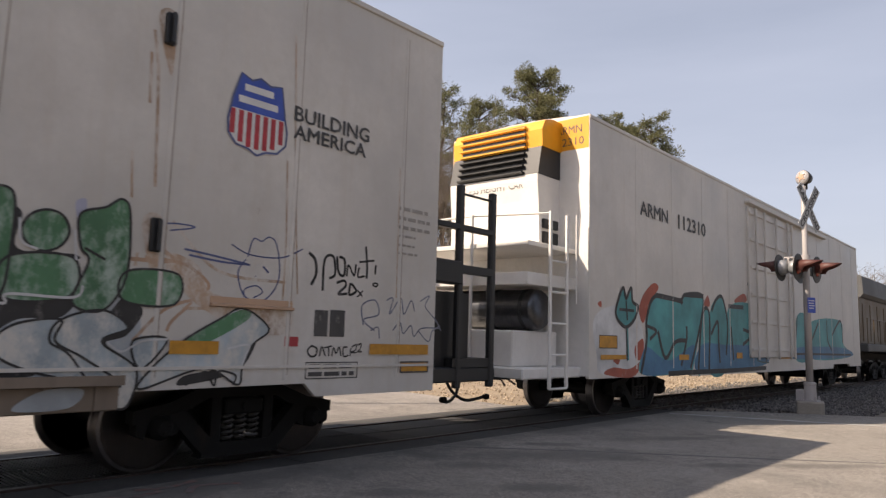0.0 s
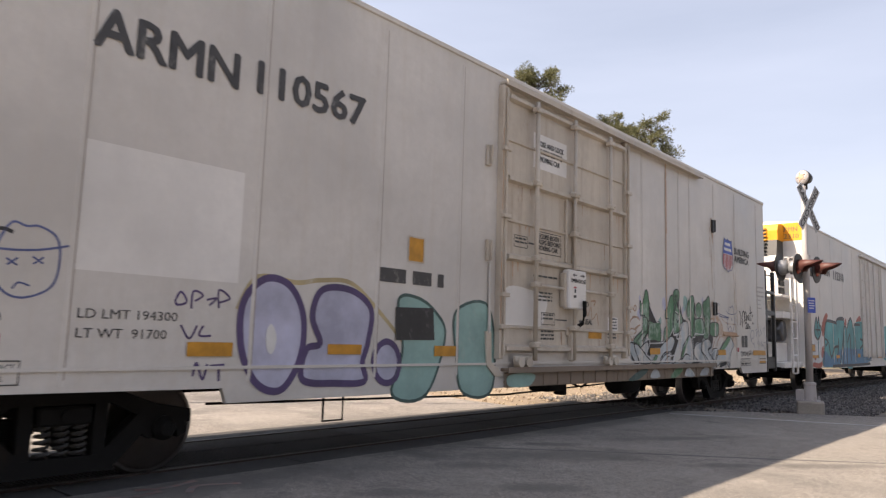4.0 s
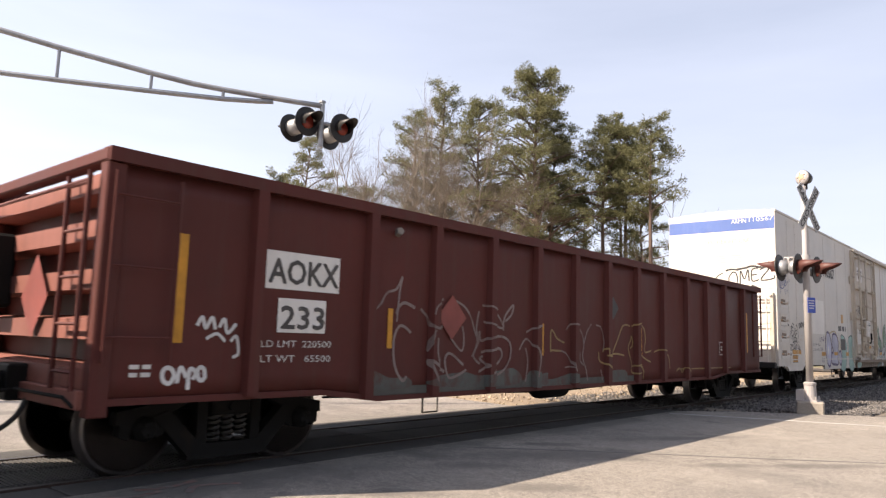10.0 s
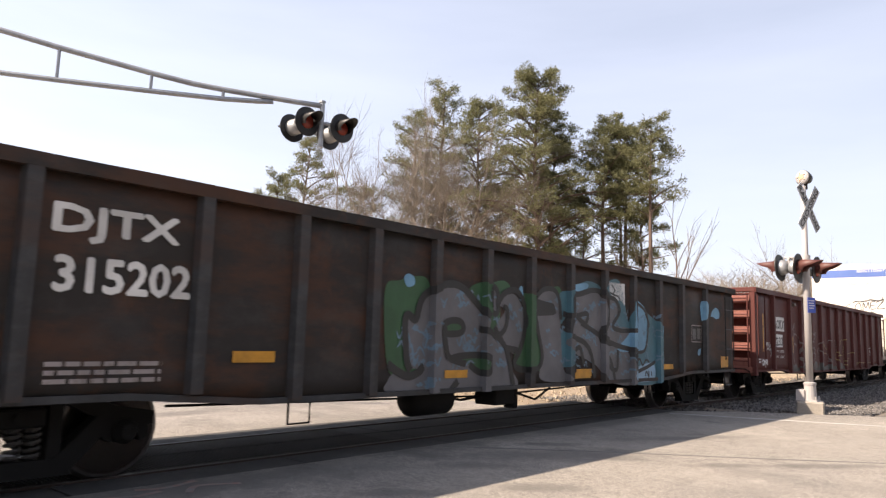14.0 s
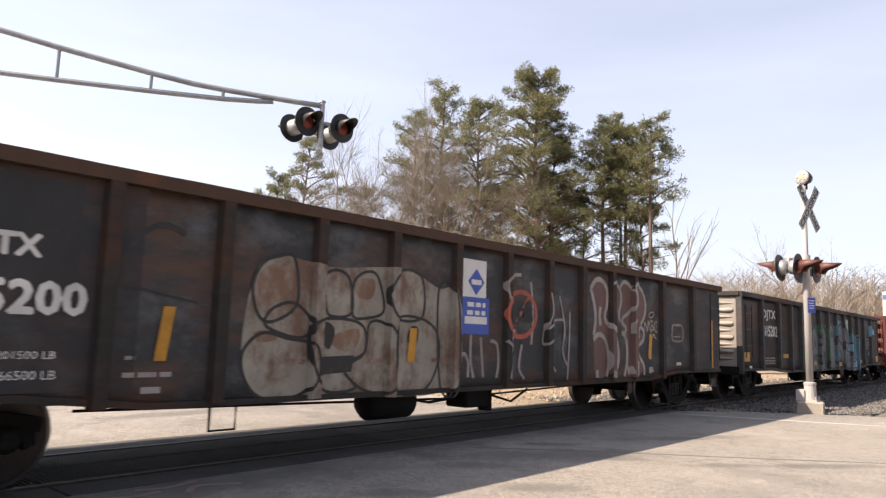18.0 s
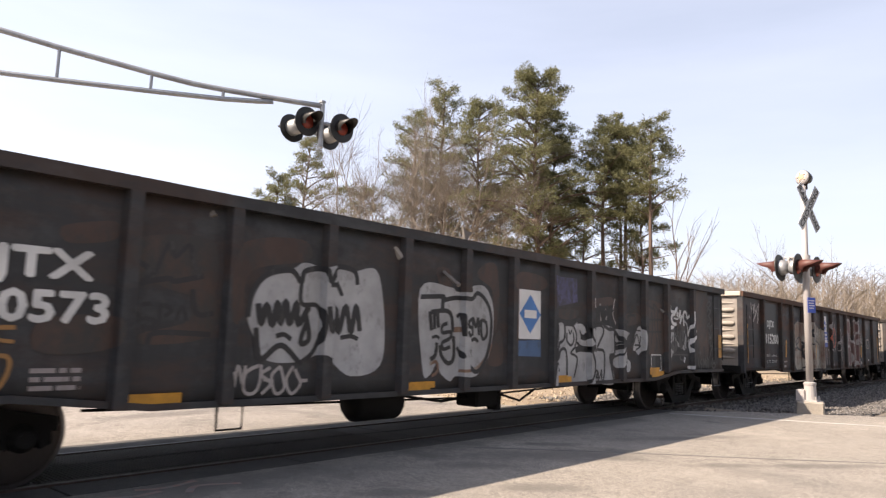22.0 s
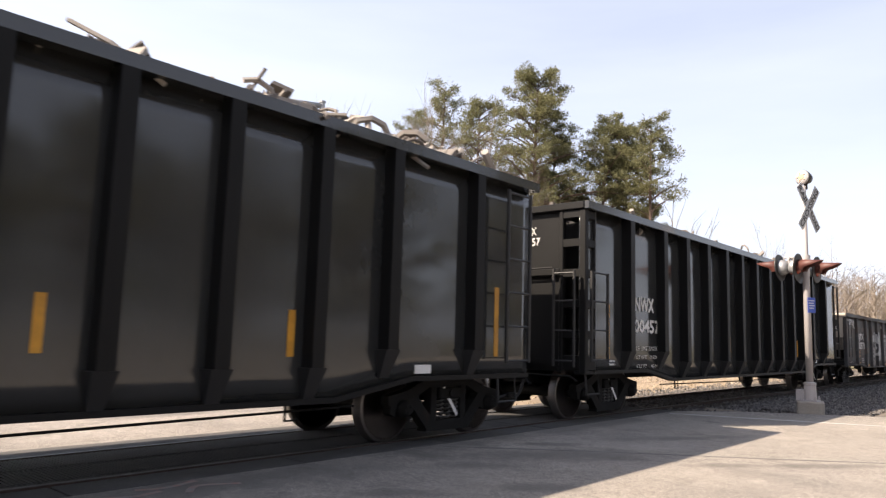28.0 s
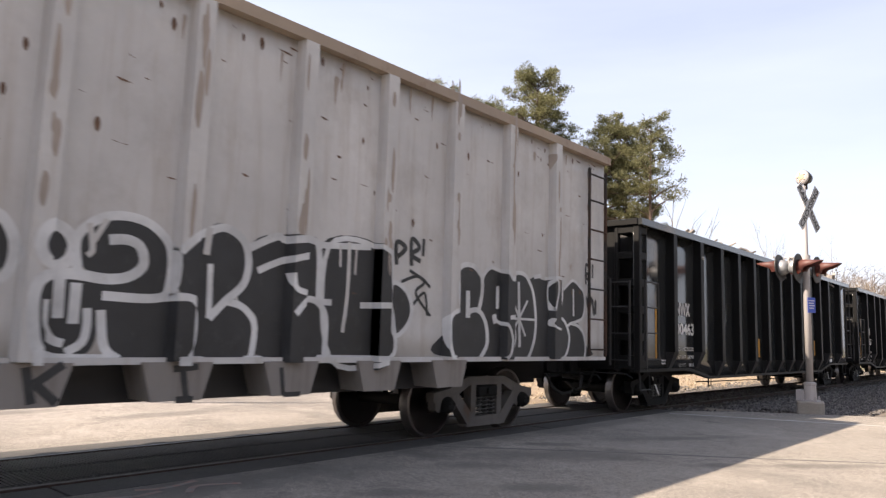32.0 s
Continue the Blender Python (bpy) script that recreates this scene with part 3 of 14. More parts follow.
prism(bm, [(TRACK_Y - 2.3, -0.16), (TRACK_Y - 1.5, -0.085), (TRACK_Y + 1.5, -0.085), (TRACK_Y + 2.3, -0.16)], 14.2, 320, "x")
prism(bm, [(TRACK_Y - 2.3, -0.16), (TRACK_Y - 1.5, -0.085), (TRACK_Y + 1.5, -0.085), (TRACK_Y + 2.3, -0.16)], -200, -40, "x")
tagged(part("ballast_bed", bm, BALLAST, None), "grey crushed-stone ballast under the railway track", "ballast", "", "structure")
bm = bmesh.new()
box(bm, -0.11, 0.11, -1.3, 1.3, -0.10, 0.06, 0.012)
tie = part("tie", bm, TIE_WOOD, track)
tie.location = (14.6, TRACK_Y, -0.13)
for i in range(1, 120):
    again(tie, "tie", pose(14.6 + 0.53 * i, TRACK_Y + random.uniform(-0.03, 0.03), -0.13 + random.uniform(-0.008, 0.004), 0, 0, random.uniform(-1.5, 1.5)))

# crossing panels: two rows of dark slabs between the rails and one on either side; ribbed where worn
crossing = thing("crossing_surface", "dark ribbed slabs of the railway crossing, worn by traffic", "crossing surface", kind="structure")
for y0, y1 in ((6.26, 6.72), (6.90, 7.53), (7.57, 8.20), (8.39, 8.85)):
    bm = bmesh.new()
    box(bm, -1.2, 1.2, y0, y1, -0.14, -0.010, 0.006)
    panel = part("panel", bm, PANEL_DARK, crossing)
    panel.location = (-13.2, 0, 0)
    for i in range(1, 12):
        again(panel, "panel", pose(-13.2 + 2.42 * i, 0, random.uniform(-0.006, 0.002)))
bm = bmesh.new()
for i in range(130):
    x = 1.0 + 0.045 * i
    box(bm, x, x + 0.02, 6.92, 7.51, -0.011, 0.002)
    box(bm, x, x + 0.02, 7.59, 8.18, -0.011, 0.002)
part("ribs", bm, PANEL_DARK, crossing, "worn raised ribs of the crossing slab")

# loose ballast stones
def stones(name, count, area, size, material, label, seed):
    rnd = random.Random(seed)
    vs, fs = [], []
    base = [(1, 0, 0), (-1, 0, 0), (0, 1, 0), (0, -1, 0), (0, 0, 1), (0, 0, -1)]
    tri = [(0, 2, 4), (2, 1, 4), (1, 3, 4), (3, 0, 4), (2, 0, 5), (1, 2, 5), (3, 1, 5), (0, 3, 5)]
    for _ in range(count):
        x, y, z = area(rnd)
        s = size * rnd.uniform(0.5, 1.5)
        e = Euler((rnd.uniform(0, 6), rnd.uniform(0, 6), rnd.uniform(0, 6)))
        k = len(vs)
        for b in base:
            p = Vector([c * s * rnd.uniform(0.6, 1.2) for c in b])
            p.rotate(e)
            vs.append((x + p.x, y + p.y, z + p.z))
        fs += [(a + k, b + k, c + k) for a, b, c in tri]
    me = bpy.data.meshes.new(name)
    me.from_pydata(vs, [], fs)
    me.materials.append(material)
    return tagged(new(name, me), label, "gravel", "", "stuff")


def stone_paint(name, a, b):
    m, n, l, bsdf = nodes_of(name, 0.9)
    g = n.new("ShaderNodeNewGeometry")
    l.new(blend(n, l, g.outputs["Random Per Island"], a, b), bsdf.inputs["Base Color"])
    return m


STONE = stone_paint("ballast_stone", (0.055, 0.052, 0.052), (0.19, 0.175, 0.165))
PEBBLE = stone_paint("tan_pebble", (0.22, 0.17, 0.12), (0.46, 0.38, 0.29))
stones("ballast_stones", 9000, lambda r: (15.2 + 40 * r.random() ** 1.6, r.uniform(4.9, 10.1), -0.085 + 0.02 * r.random()), 0.035, STONE, "loose grey ballast stones beside the rails", 4)
stones("shoulder_stones", 11000, lambda r: (17.9 + 26 * r.random() ** 1.5, r.uniform(3.4, 5.9), -0.11 + 0.03 * r.random()), 0.03, STONE, "grey gravel spread on the shoulder", 5)
stones("verge_pebbles", 3500, lambda r: (12.5 + 26 * r.random(), r.uniform(9.4, 17), -0.09 + 0.03 * r.random()), 0.035, PEBBLE, "tan gravel on the far verge", 6)


# ---------------------------------------------------------------- crossing signals
def signal_head(owner, at, way, facing):
    """A flashing-light unit: backing disc, lamp housing, lens and hood, looking along way (in plan)."""
    d = Vector((way[0], way[1], -0.06)).normalized()
    m = Matrix.Translation(at) @ d.to_track_quat("Y", "Z").to_matrix().to_4x4()
    bm = bmesh.new()
    lathe(bm, [(0.0, 0.305), (0.012, 0.305), (0.018, 0.29), (0.018, 0.16), (0.0, 0.16)], 30)
    disc = part("backing_disc", bm, HOOD_BLACK, owner, "black backing disc")
    disc.matrix_basis = m
    bm = bmesh.new()
    deep = 0.55 if facing else 1.0
    lathe(bm, [(-0.30 * deep, 0.07), (-0.29 * deep, 0.135), (-0.16 * deep, 0.165), (-0.02, 0.175), (0.0, 0.175)], 22)
    part("lamp_housing", bm, GALV, disc, "pale metal lamp housing", True)
    bm = bmesh.new()
    lathe(bm, [(0.0, 0.15), (0.03, 0.15), (0.055, 0.10), (0.065, 0.0)], 22)
    part("lens", bm, LENS_RED, disc, "dark red unlit lens", True)
    bm = bmesh.new()
    rings = []
    for k in range(15):
        a = math.radians(-32 + 244 * k / 14)
        reach = 0.16 + (0.36 if facing else 0.27) * max(0.0, math.sin(a)) ** 0.7 if math.sin(a) > 0 else 0.16
        c, s = math.cos(a), math.sin(a)
        rings.append([bm.verts.new((r * c, y, r * s)) for r, y in ((0.172, 0.0), (0.165, reach), (0.155, reach), (0.160, 0.0))])
    for u, v in zip(rings, rings[1:]):
        for k in range(4):
            bm.faces.new((u[k], v[k], v[(k + 1) % 4], u[(k + 1) % 4]))
    bmesh.ops.recalc_face_normals(bm, faces=bm.faces[:])
    part("hood", bm, HOOD_RED if facing else HOOD_BLACK, disc, "visor over the lens", True)


MAST = (17.3, 4.33)
sig = thing("crossing_signal", "grey steel railway crossing signal mast with crossbuck and flashing lights", "crossing signal", (*MAST, 0))
bm = bmesh.new()
box(bm, -0.27, 0.27, -0.27, 0.27, -0.15, 0.22, 0.03)
part("footing", bm, CONCRETE, sig, "rough concrete footing").matrix_basis = pose(0, 0, 0, 0, 0, 14)
bm = bmesh.new()
prism(bm, [(-0.17, -0.17), (0.17, -0.17), (0.17, 0.17), (-0.17, 0.17)], 0.22, 0.25, "z")
lathe(bm, [(0.25, 0.135), (0.56, 0.12), (0.58, 0.13), (0.62, 0.13), (0.64, 0.085)], 16, "z")
for a in range(4):
    x, y = 0.14 * (1 if a % 2 else -1), 0.14 * (1 if a > 1 else -1)
    lathe(bm, [(0.235, 0.02), (0.33, 0.02)], 6, "z", (x, y, 0))
part("mast_base", bm, MAST_GREY, sig, "cast base bolted to the footing")
bm = bmesh.new()
lathe(bm, [(0.5, 0.075), (3.2, 0.073), (3.4, 0.062), (5.05, 0.058), (5.06, 0.05)], 20, "z")
part("mast", bm, MAST_GREY, sig, "", True)
# bell on the mast's top
bm = bmesh.new()
lathe(bm, [(-0.20, 0.04), (-0.19, 0.12), (-0.05, 0.165), (0.01, 0.175), (0.012, 0.15)], 20, "y")
tube(bm, [(0, -0.1, -0.12), (0, -0.1, -0.26)], 0.04, 8)
box(bm, -0.05, 0.05, -0.26, -0.17, -0.03, 0.03)
bell = part("bell", bm, HOOD_BLACK, sig, "dark bell housing with a pale gong", True)
bell.matrix_basis = Matrix.Translation((0.0, 0.0, 5.26)) @ Vector((-0.90, 0.34, 0.03)).to_track_quat("Y", "Z").to_matrix().to_4x4()
bm = bmesh.new()
lathe(bm, [(0.0, 0.165), (0.02, 0.17), (0.05, 0.14), (0.075, 0.06)], 24, "y")
part("gong", bm, MAST_GREY, bell, "pale painted bell gong", True)
bm = bmesh.new()
lathe(bm, [(0.060, 0.085), (0.085, 0.06), (0.095, 0.0)], 14, "y")
for k in range(5):
    tube(bm, [(0.03 * math.cos(k * 1.257), 0.08, 0.03 * math.sin(k * 1.257)), (0.11 * math.cos(k * 1.257), 0.072, 0.11 * math.sin(k * 1.257))], 0.012, 5)
part("gong_centre", bm, RUST_STAIN, bell, "rust-stained hub")
# crossbuck
face = Vector((-0.26, -0.965, 0)).normalized()
buck = new("crossbuck")
buck.parent = sig
buck.matrix_basis = Matrix.Translation((0, 0, 4.54)) @ Matrix.Translation(face * 0.11) @ (-face).to_track_quat("Y", "Z").to_matrix().to_4x4()
SIGN_GREY = plain("sheet_sign", (0.46, 0.46, 0.46), 0.5, 0.1, 0.12, 6.0)
for turn, words in ((-52, (("RAIL", -0.57, 0.47), ("ROAD", 0.12, 0.47))), (52, (("CROSSING", -0.57, 1.14),))):
    bm = bmesh.new()
    box(bm, -0.61, 0.61, -0.004, 0.004, -0.115, 0.115)
    blade = part("blade", bm, SIGN_GREY, buck, "white crossbuck blade")
    blade.matrix_basis = Matrix.Translation((0, -0.012 if turn > 0 else 0.0, 0)) @ pose(0, 0, 0, 0, -turn, 0)
    for word, at, wide in words:
        Paint().text(word, at, -0.065, 0.13, wide, bold=0.05).put("lettering", MARK_BLACK, blade, ("side", -0.004), 0.003)
# light units on a cross arm over the road side
bm = bmesh.new()
tube(bm, [(-0.42, 0.25, 3.36), (0.0, 0.05, 3.37), (0.42, 0.05, 3.36)], 0.035, 10)
for x, y in ((-0.38, 0.38), (0.38, 0.18)):
    tube(bm, [(x, y - 0.24, 3.30), (x, y - 0.22, 3.38), (x, y - 0.04, 3.38), (x, y - 0.02, 3.30)], 0.022, 8)
    tube(bm, [(x, y - 0.13, 3.38), (x, y - 0.13, 3.16)], 0.03, 8)
lathe(bm, [(3.26, 0.10), (3.46, 0.10)], 14, "z")
part("cross_arm", bm, MAST_GREY, sig, "pipe arm carrying the lights")
for x, y in ((-0.38, 0.38), (0.38, 0.18)):
    signal_head(sig, (x, y - 0.31, 3.16), (-0.08, -0.99), True)
    signal_head(sig, (x, y + 0.05, 3.16), (0.10, 0.99), True)
# blue notice plate and a control box
bm = bmesh.new()
box(bm, -0.11, 0.11, -0.006, 0.006, -0.17, 0.17, 0.004)
sign = part("notice_plate", bm, SIGN_BLUE, sig, "small blue emergency notice plate")
sign.matrix_basis = pose(-0.04, -0.10, 2.33, 0, 0, -30)
for k in range(4):
    Paint().rect(-0.085, 0.09 - 0.055 * k, 0.085 - 0.03 * (k % 2), 0.108 - 0.055 * k).put("notice_text", SIGN_WHITE, sign, ("side", -0.006), 0.002)
bm = bmesh.new()
box(bm, -0.15, 0.15, 0.08, 0.26, 0.22, 0.46, 0.01)
part("cable_box", bm, MAST_GREY, sig, "small cable box at the mast's foot")

# cantilever over the far side of the road
TIP, ROOT = Vector((8.96, 11.4, 6.17)), Vector((3.0, 15.3, 6.2))
ARM = (ROOT - TIP)
arm_len = ARM.length
ARM_D = ARM.normalized()
cant = thing("cantilever_signal", "galvanised cantilever arm with hooded railway flashing lights over the road", "cantilever signal", (0, 0, 0))
bm = bmesh.new()
top = [(TIP + ARM_D * s + Vector((0, 0, h))) for s, h in ((0.0, -0.07), (0.6, -0.045), (1.99, 0.03), (2.6, 0.08), (3.35, 0.19), (5.02, 0.47), (6.2, 0.70), (9.0, 1.1), (12.5, 1.35))]
tube(bm, top, 0.055, 10)
part("upper_chord", bm, GALV, cant, "bent pipe upper chord", True)
bm = bmesh.new()
tube(bm, [TIP + ARM_D * s + Vector((0, 0, h)) for s, h in ((1.0, -0.10), (1.3, -0.13), (1.99, -0.165), (3.35, -0.175), (5.02, -0.17), (9.0, -0.12), (12.5, -0.12))], 0.05, 10)
part("lower_chord", bm, GALV, cant, "pipe lower chord", True)
for s, a, b in ((1.99, 0.03, -0.165), (3.35, 0.19, -0.175), (5.02, 0.47, -0.17), (7.0, 0.78, -0.13), (9.4, 1.14, -0.12), (12.0, 1.32, -0.12)):
    bm = bmesh.new()
    tube(bm, [TIP + ARM_D * s + Vector((0, 0, a)), TIP + ARM_D * s + Vector((0, 0, b))], 0.032, 8)
    part("strut", bm, GALV, cant)
foot = TIP + ARM_D * 12.5
bm = bmesh.new()
lathe(bm, [(-0.2, 0.20), (7.6, 0.16), (7.62, 0.0)], 18, "z", (foot.x, foot.y, 0))
part("column", bm, GALV, cant, "tall galvanised column", True)
bm = bmesh.new()
tube(bm, [TIP + Vector((0, 0, 0.02)), TIP + Vector((0, 0, -0.95))], 0.055, 10)
lathe(bm, [(0.0, 0.07), (0.035, 0.07), (0.05, 0.0)], 10, "z", tuple(TIP))
tube(bm, [TIP + ARM_D * 0.42 + Vector((0, 0, -0.36)), TIP - ARM_D * 0.42 + Vector((0, 0, -0.50))], 0.03, 8)
part("drop_pipe", bm, GALV, cant, "vertical pipe carrying the lights")
signal_head(cant, TIP + Vector((-0.28, 0.12, -0.45)), (-0.02, -1.0), False)
signal_head(cant, TIP + Vector((0.30, -0.30, -0.53)), (-0.02, -1.0), False)
signal_head(cant, TIP + Vector((-0.25, 0.66, -0.49)), (0.02, 1.0), False)
signal_head(cant, TIP + Vector((0.39, 0.24, -0.58)), (0.02, 1.0), False)


# ---------------------------------------------------------------- the train
# distance gone by the train, second by second, in metres
GONE = (0.05, 3.20, 6.50, 9.84, 13.25, 16.75, 20.31, 24.01, 27.77, 31.59, 35.40, 39.37, 43.50, 47.65, 51.83, 56.11, 60.46, 64.89, 69.37, 73.90,
        78.50, 83.14, 87.89, 92.70, 97.57, 102.47, 107.40, 112.36, 117.36, 122.45, 127.57, 132.70, 137.86)


def gone(t):
    i = max(0, min(31, int(t)))
    p = [GONE[max(0, i - 1)], GONE[i], GONE[i + 1], GONE[min(32, i + 2)]]
    if i == 0:
        p[0] = 2 * p[1] - p[2]
    if i == 31:
        p[3] = 2 * p[2] - p[1]
    f = t - i
    return 0.5 * (2 * p[1] + (p[2] - p[0]) * f + (2 * p[0] - 5 * p[1] + 4 * p[2] - p[3]) * f * f + (3 * p[1] - p[0] - 3 * p[2] + p[3]) * f ** 3)


CARS, WHEELSETS = [], []
WHEEL_R = 0.457
SIDE = -1.55


def car_thing(name, u, label, category="freight car", group="cars of the train"):
    c = thing(name, label, category, (u, TRACK_Y, 0), group)
    CARS.append((c, u))
    return c


def build_wheel():
    bm = bmesh.new()
    lathe(bm, [(0.0, 0.09), (0.0, 0.14), (0.035, 0.20), (0.05, 0.34), (0.012, 0.385), (0.0, 0.40), (0.0, 0.425)], 32)
    lathe(bm, [(0.135, 0.425), (0.135, 0.40), (0.11, 0.37), (0.085, 0.34), (0.075, 0.2), (0.12, 0.14), (0.12, 0.09)], 32)
    w = part("wheel", bm, WHEEL_IRON, None, "", True)
    bm = bmesh.new()
    lathe(bm, [(0.0, 0.40), (0.0, 0.452), (0.006, 0.457), (0.095, 0.462), (0.105, 0.475), (0.118, 0.485), (0.135, 0.478), (0.135, 0.40)], 36)
    t = part("tread", bm, TREAD, w, "rim polished bright by the rails", True)
    return w, t


WHEEL, RIM = build_wheel()
WHEEL_MESH, RIM_MESH = WHEEL.data, RIM.data
bpy.data.objects.remove(RIM)
bpy.data.objects.remove(WHEEL)
bm = bmesh.new()
lathe(bm, [(-1.08, 0.07), (-0.80, 0.075), (-0.72, 0.10), (-0.3, 0.085), (0.3, 0.085), (0.72, 0.10), (0.80, 0.075), (1.08, 0.07)], 14)
AXLE = bpy.data.meshes.new("axle")
bm.to_mesh(AXLE)
bm.free()
AXLE.materials.append(TRUCK_IRON)


def wheelset(car, x):
    a = new("wheelset", AXLE)
    a.parent = car
    a.location = (x, 0, WHEEL_R)
    for s in (-1, 1):
        m = pose(0, -0.79, 0) if s < 0 else pose(0, 0.79, 0, 0, 0, 180)
        w = new("wheel", WHEEL_MESH)
        w.parent, w.matrix_basis = a, m
        t = new("wheel_rim", RIM_MESH)
        t.parent, t.matrix_basis = a, m
        tagged(t, "wheel rim polished bright by the rails")
    WHEELSETS.append((a, x))


def side_frame_mesh():
    bm = bmesh.new()
    y0, y1 = -1.10, -0.96
    prism(bm, [(-1.16, 0.50), (-1.16, 0.62), (-0.82, 0.68), (-0.44, 0.83), (0.44, 0.83), (0.82, 0.68), (1.16, 0.62), (1.16, 0.50), (0.76, 0.53), (0.40, 0.71), (-0.40, 0.71), (-0.76, 0.53)], y0, y1)
    for s in (-1, 1):
        prism(bm, [(s * 0.82, 0.56), (s * 0.66, 0.62), (s * 0.28, 0.24), (s * 0.42, 0.14)], y0 - 0.01, y1)
        prism(bm, [(s * 0.36, 0.20), (s * 0.25, 0.20), (s * 0.25, 0.74), (s * 0.36, 0.74)], y0, y1)
        prism(bm, [(s * 1.12, 0.56), (s * 0.68, 0.56), (s * 0.70, 0.40), (s * 0.78, 0.36), (s * 0.80, 0.50), (s * 1.0, 0.50), (s * 1.04, 0.36), (s * 1.12, 0.40)], y0, y1)
    prism(bm, [(-0.46, 0.13), (-0.40, 0.27), (0.40, 0.27), (0.46, 0.13)], y0 - 0.01, y1 + 0.02)
    me = bpy.data.meshes.new("side_frame")
    bm.to_mesh(me)
    bm.free()
    me.materials.append(TRUCK_IRON)
    return me


SIDE_FRAME = side_frame_mesh()


def small(name, make, material):
    bm = bmesh.new()
    make(bm)
    me = bpy.data.meshes.new(name)
    bm.to_mesh(me)
    bm.free()
    me.materials.append(material)
    return me


def coil(bm):
    pts = []
    for i in range(46):
        a = i * math.tau / 9
        pts.append((0.055 * math.cos(a), 0.055 * math.sin(a), 0.27 + 0.27 * i / 45))
    tube(bm, pts, 0.016, 5)


def bearing(bm):
    lathe(bm, [(-1.20, 0.0), (-1.20, 0.07), (-1.18, 0.085), (-1.13, 0.115), (-0.95, 0.115)], 18)
    for k in range(3):
        a = k * math.tau / 3 + 0.5
        lathe(bm, [(-1.215, 0.018), (-1.19, 0.018)], 6, "y", (0.045 * math.cos(a), 0, 0.045 * math.sin(a)))


COIL = small("spring", coil, SPRING_IRON)
BEARING = small("bearing_cap", bearing, TRUCK_IRON)
BOLSTER = small("bolster", lambda bm: (box(bm, -0.22, 0.22, -1.14, 1.14, 0.54, 0.70, 0.02), box(bm, -0.35, 0.35, -0.5, 0.5, 0.62, 0.80, 0.02), lathe(bm, [(-1.17, 0.05), (-1.13, 0.05)], 8, "y", (0, 0, 0.62))), TRUCK_IRON)
BEAM = small("brake_beam", lambda bm: (box(bm, -0.06, 0.06, -0.85, 0.85, 0.32, 0.42, 0.01), box(bm, -0.10, 0.10, -0.80, -0.70, 0.30, 0.58, 0.01), box(bm, -0.10, 0.10, 0.70, 0.80, 0.30, 0.58, 0.01)), TRUCK_IRON)


def truck(car, x):
    """A two-axle truck: bolster, two side frames with springs and bearing caps, two wheelsets."""
    b = new("bolster", BOLSTER)
    b.parent, b.location = car, (x, 0, 0)
    for s in (0, 180):
        f = new("side_frame", SIDE_FRAME)
        f.parent, f.matrix_basis = car, pose(x, 0, 0, 0, 0, s)
        for k in (-0.15, 0.0, 0.15):
            c = new("spring", COIL)
            c.parent, c.location = f, (k, -1.05, 0)
        for k in (-0.89, 0.89):
            c = new("bearing_cap", BEARING)
            c.parent, c.location = f, (k, 0, WHEEL_R)
    for s in (-1, 1):
        wheelset(car, x + 0.89 * s)
        m = new("brake_beam", BEAM)
        m.parent, m.location = car, (x + 0.36 * s, 0, 0)


def coupler(car, x, way, hose=True):
    """Draft gear and knuckle at a car's end (way: -1 behind, 1 ahead) and a brake hose that droops between the cars."""
    bm = bmesh.new()
    w = way
    box(bm, x - w * 0.5, x + w * 0.16, -0.20, 0.20, 0.68, 1.02, 0.02)
    box(bm, x + w * 0.1, x + w * 0.42, -0.07, 0.07, 0.76, 0.95, 0.02)
    part("draft_gear", bm, TRUCK_IRON, car)
    bm = bmesh.new()
    prism(bm, [(x + w * 0.36, -0.14), (x + w * 0.60, -0.20), (x + w * 0.70, -0.08), (x + w * 0.58, -0.02), (x + w * 0.60, 0.10), (x + w * 0.68, 0.14), (x + w * 0.52, 0.20), (x + w * 0.36, 0.12)], 0.70, 1.0, "z")
    part("coupler", bm, TRUCK_IRON, car, "cast steel coupler knuckle")
    bm = bmesh.new()
    tube(bm, [(x + w * 0.05, -1.45, 0.72), (x + w * 0.10, -1.35, 0.80), (x + w * 0.12, -0.3, 0.80), (x + w * 0.5, -0.12, 0.74)], 0.016, 6)
    part("uncoupling_lever", bm, TRUCK_IRON, car, "bent uncoupling rod")
    if hose:
        bm = bmesh.new()
        line = smooth_line([(0.0, 0.78), (0.12, 0.56), (0.36, 0.42), (0.62, 0.44), (0.70, 0.47)])
        tube(bm, [(x + w * p.x, -0.34 - 0.02 * i, p.y) for i, p in enumerate(line[::2])], 0.025, 8)
        part("brake_hose", bm, RUBBER, car, "drooping black brake hose")
        bm = bmesh.new()
        box(bm, x + w * 0.64, x + w * 0.76, -0.66, -0.58, 0.43, 0.51, 0.02)
        part("glad_hand", bm, TRUCK_IRON, car)


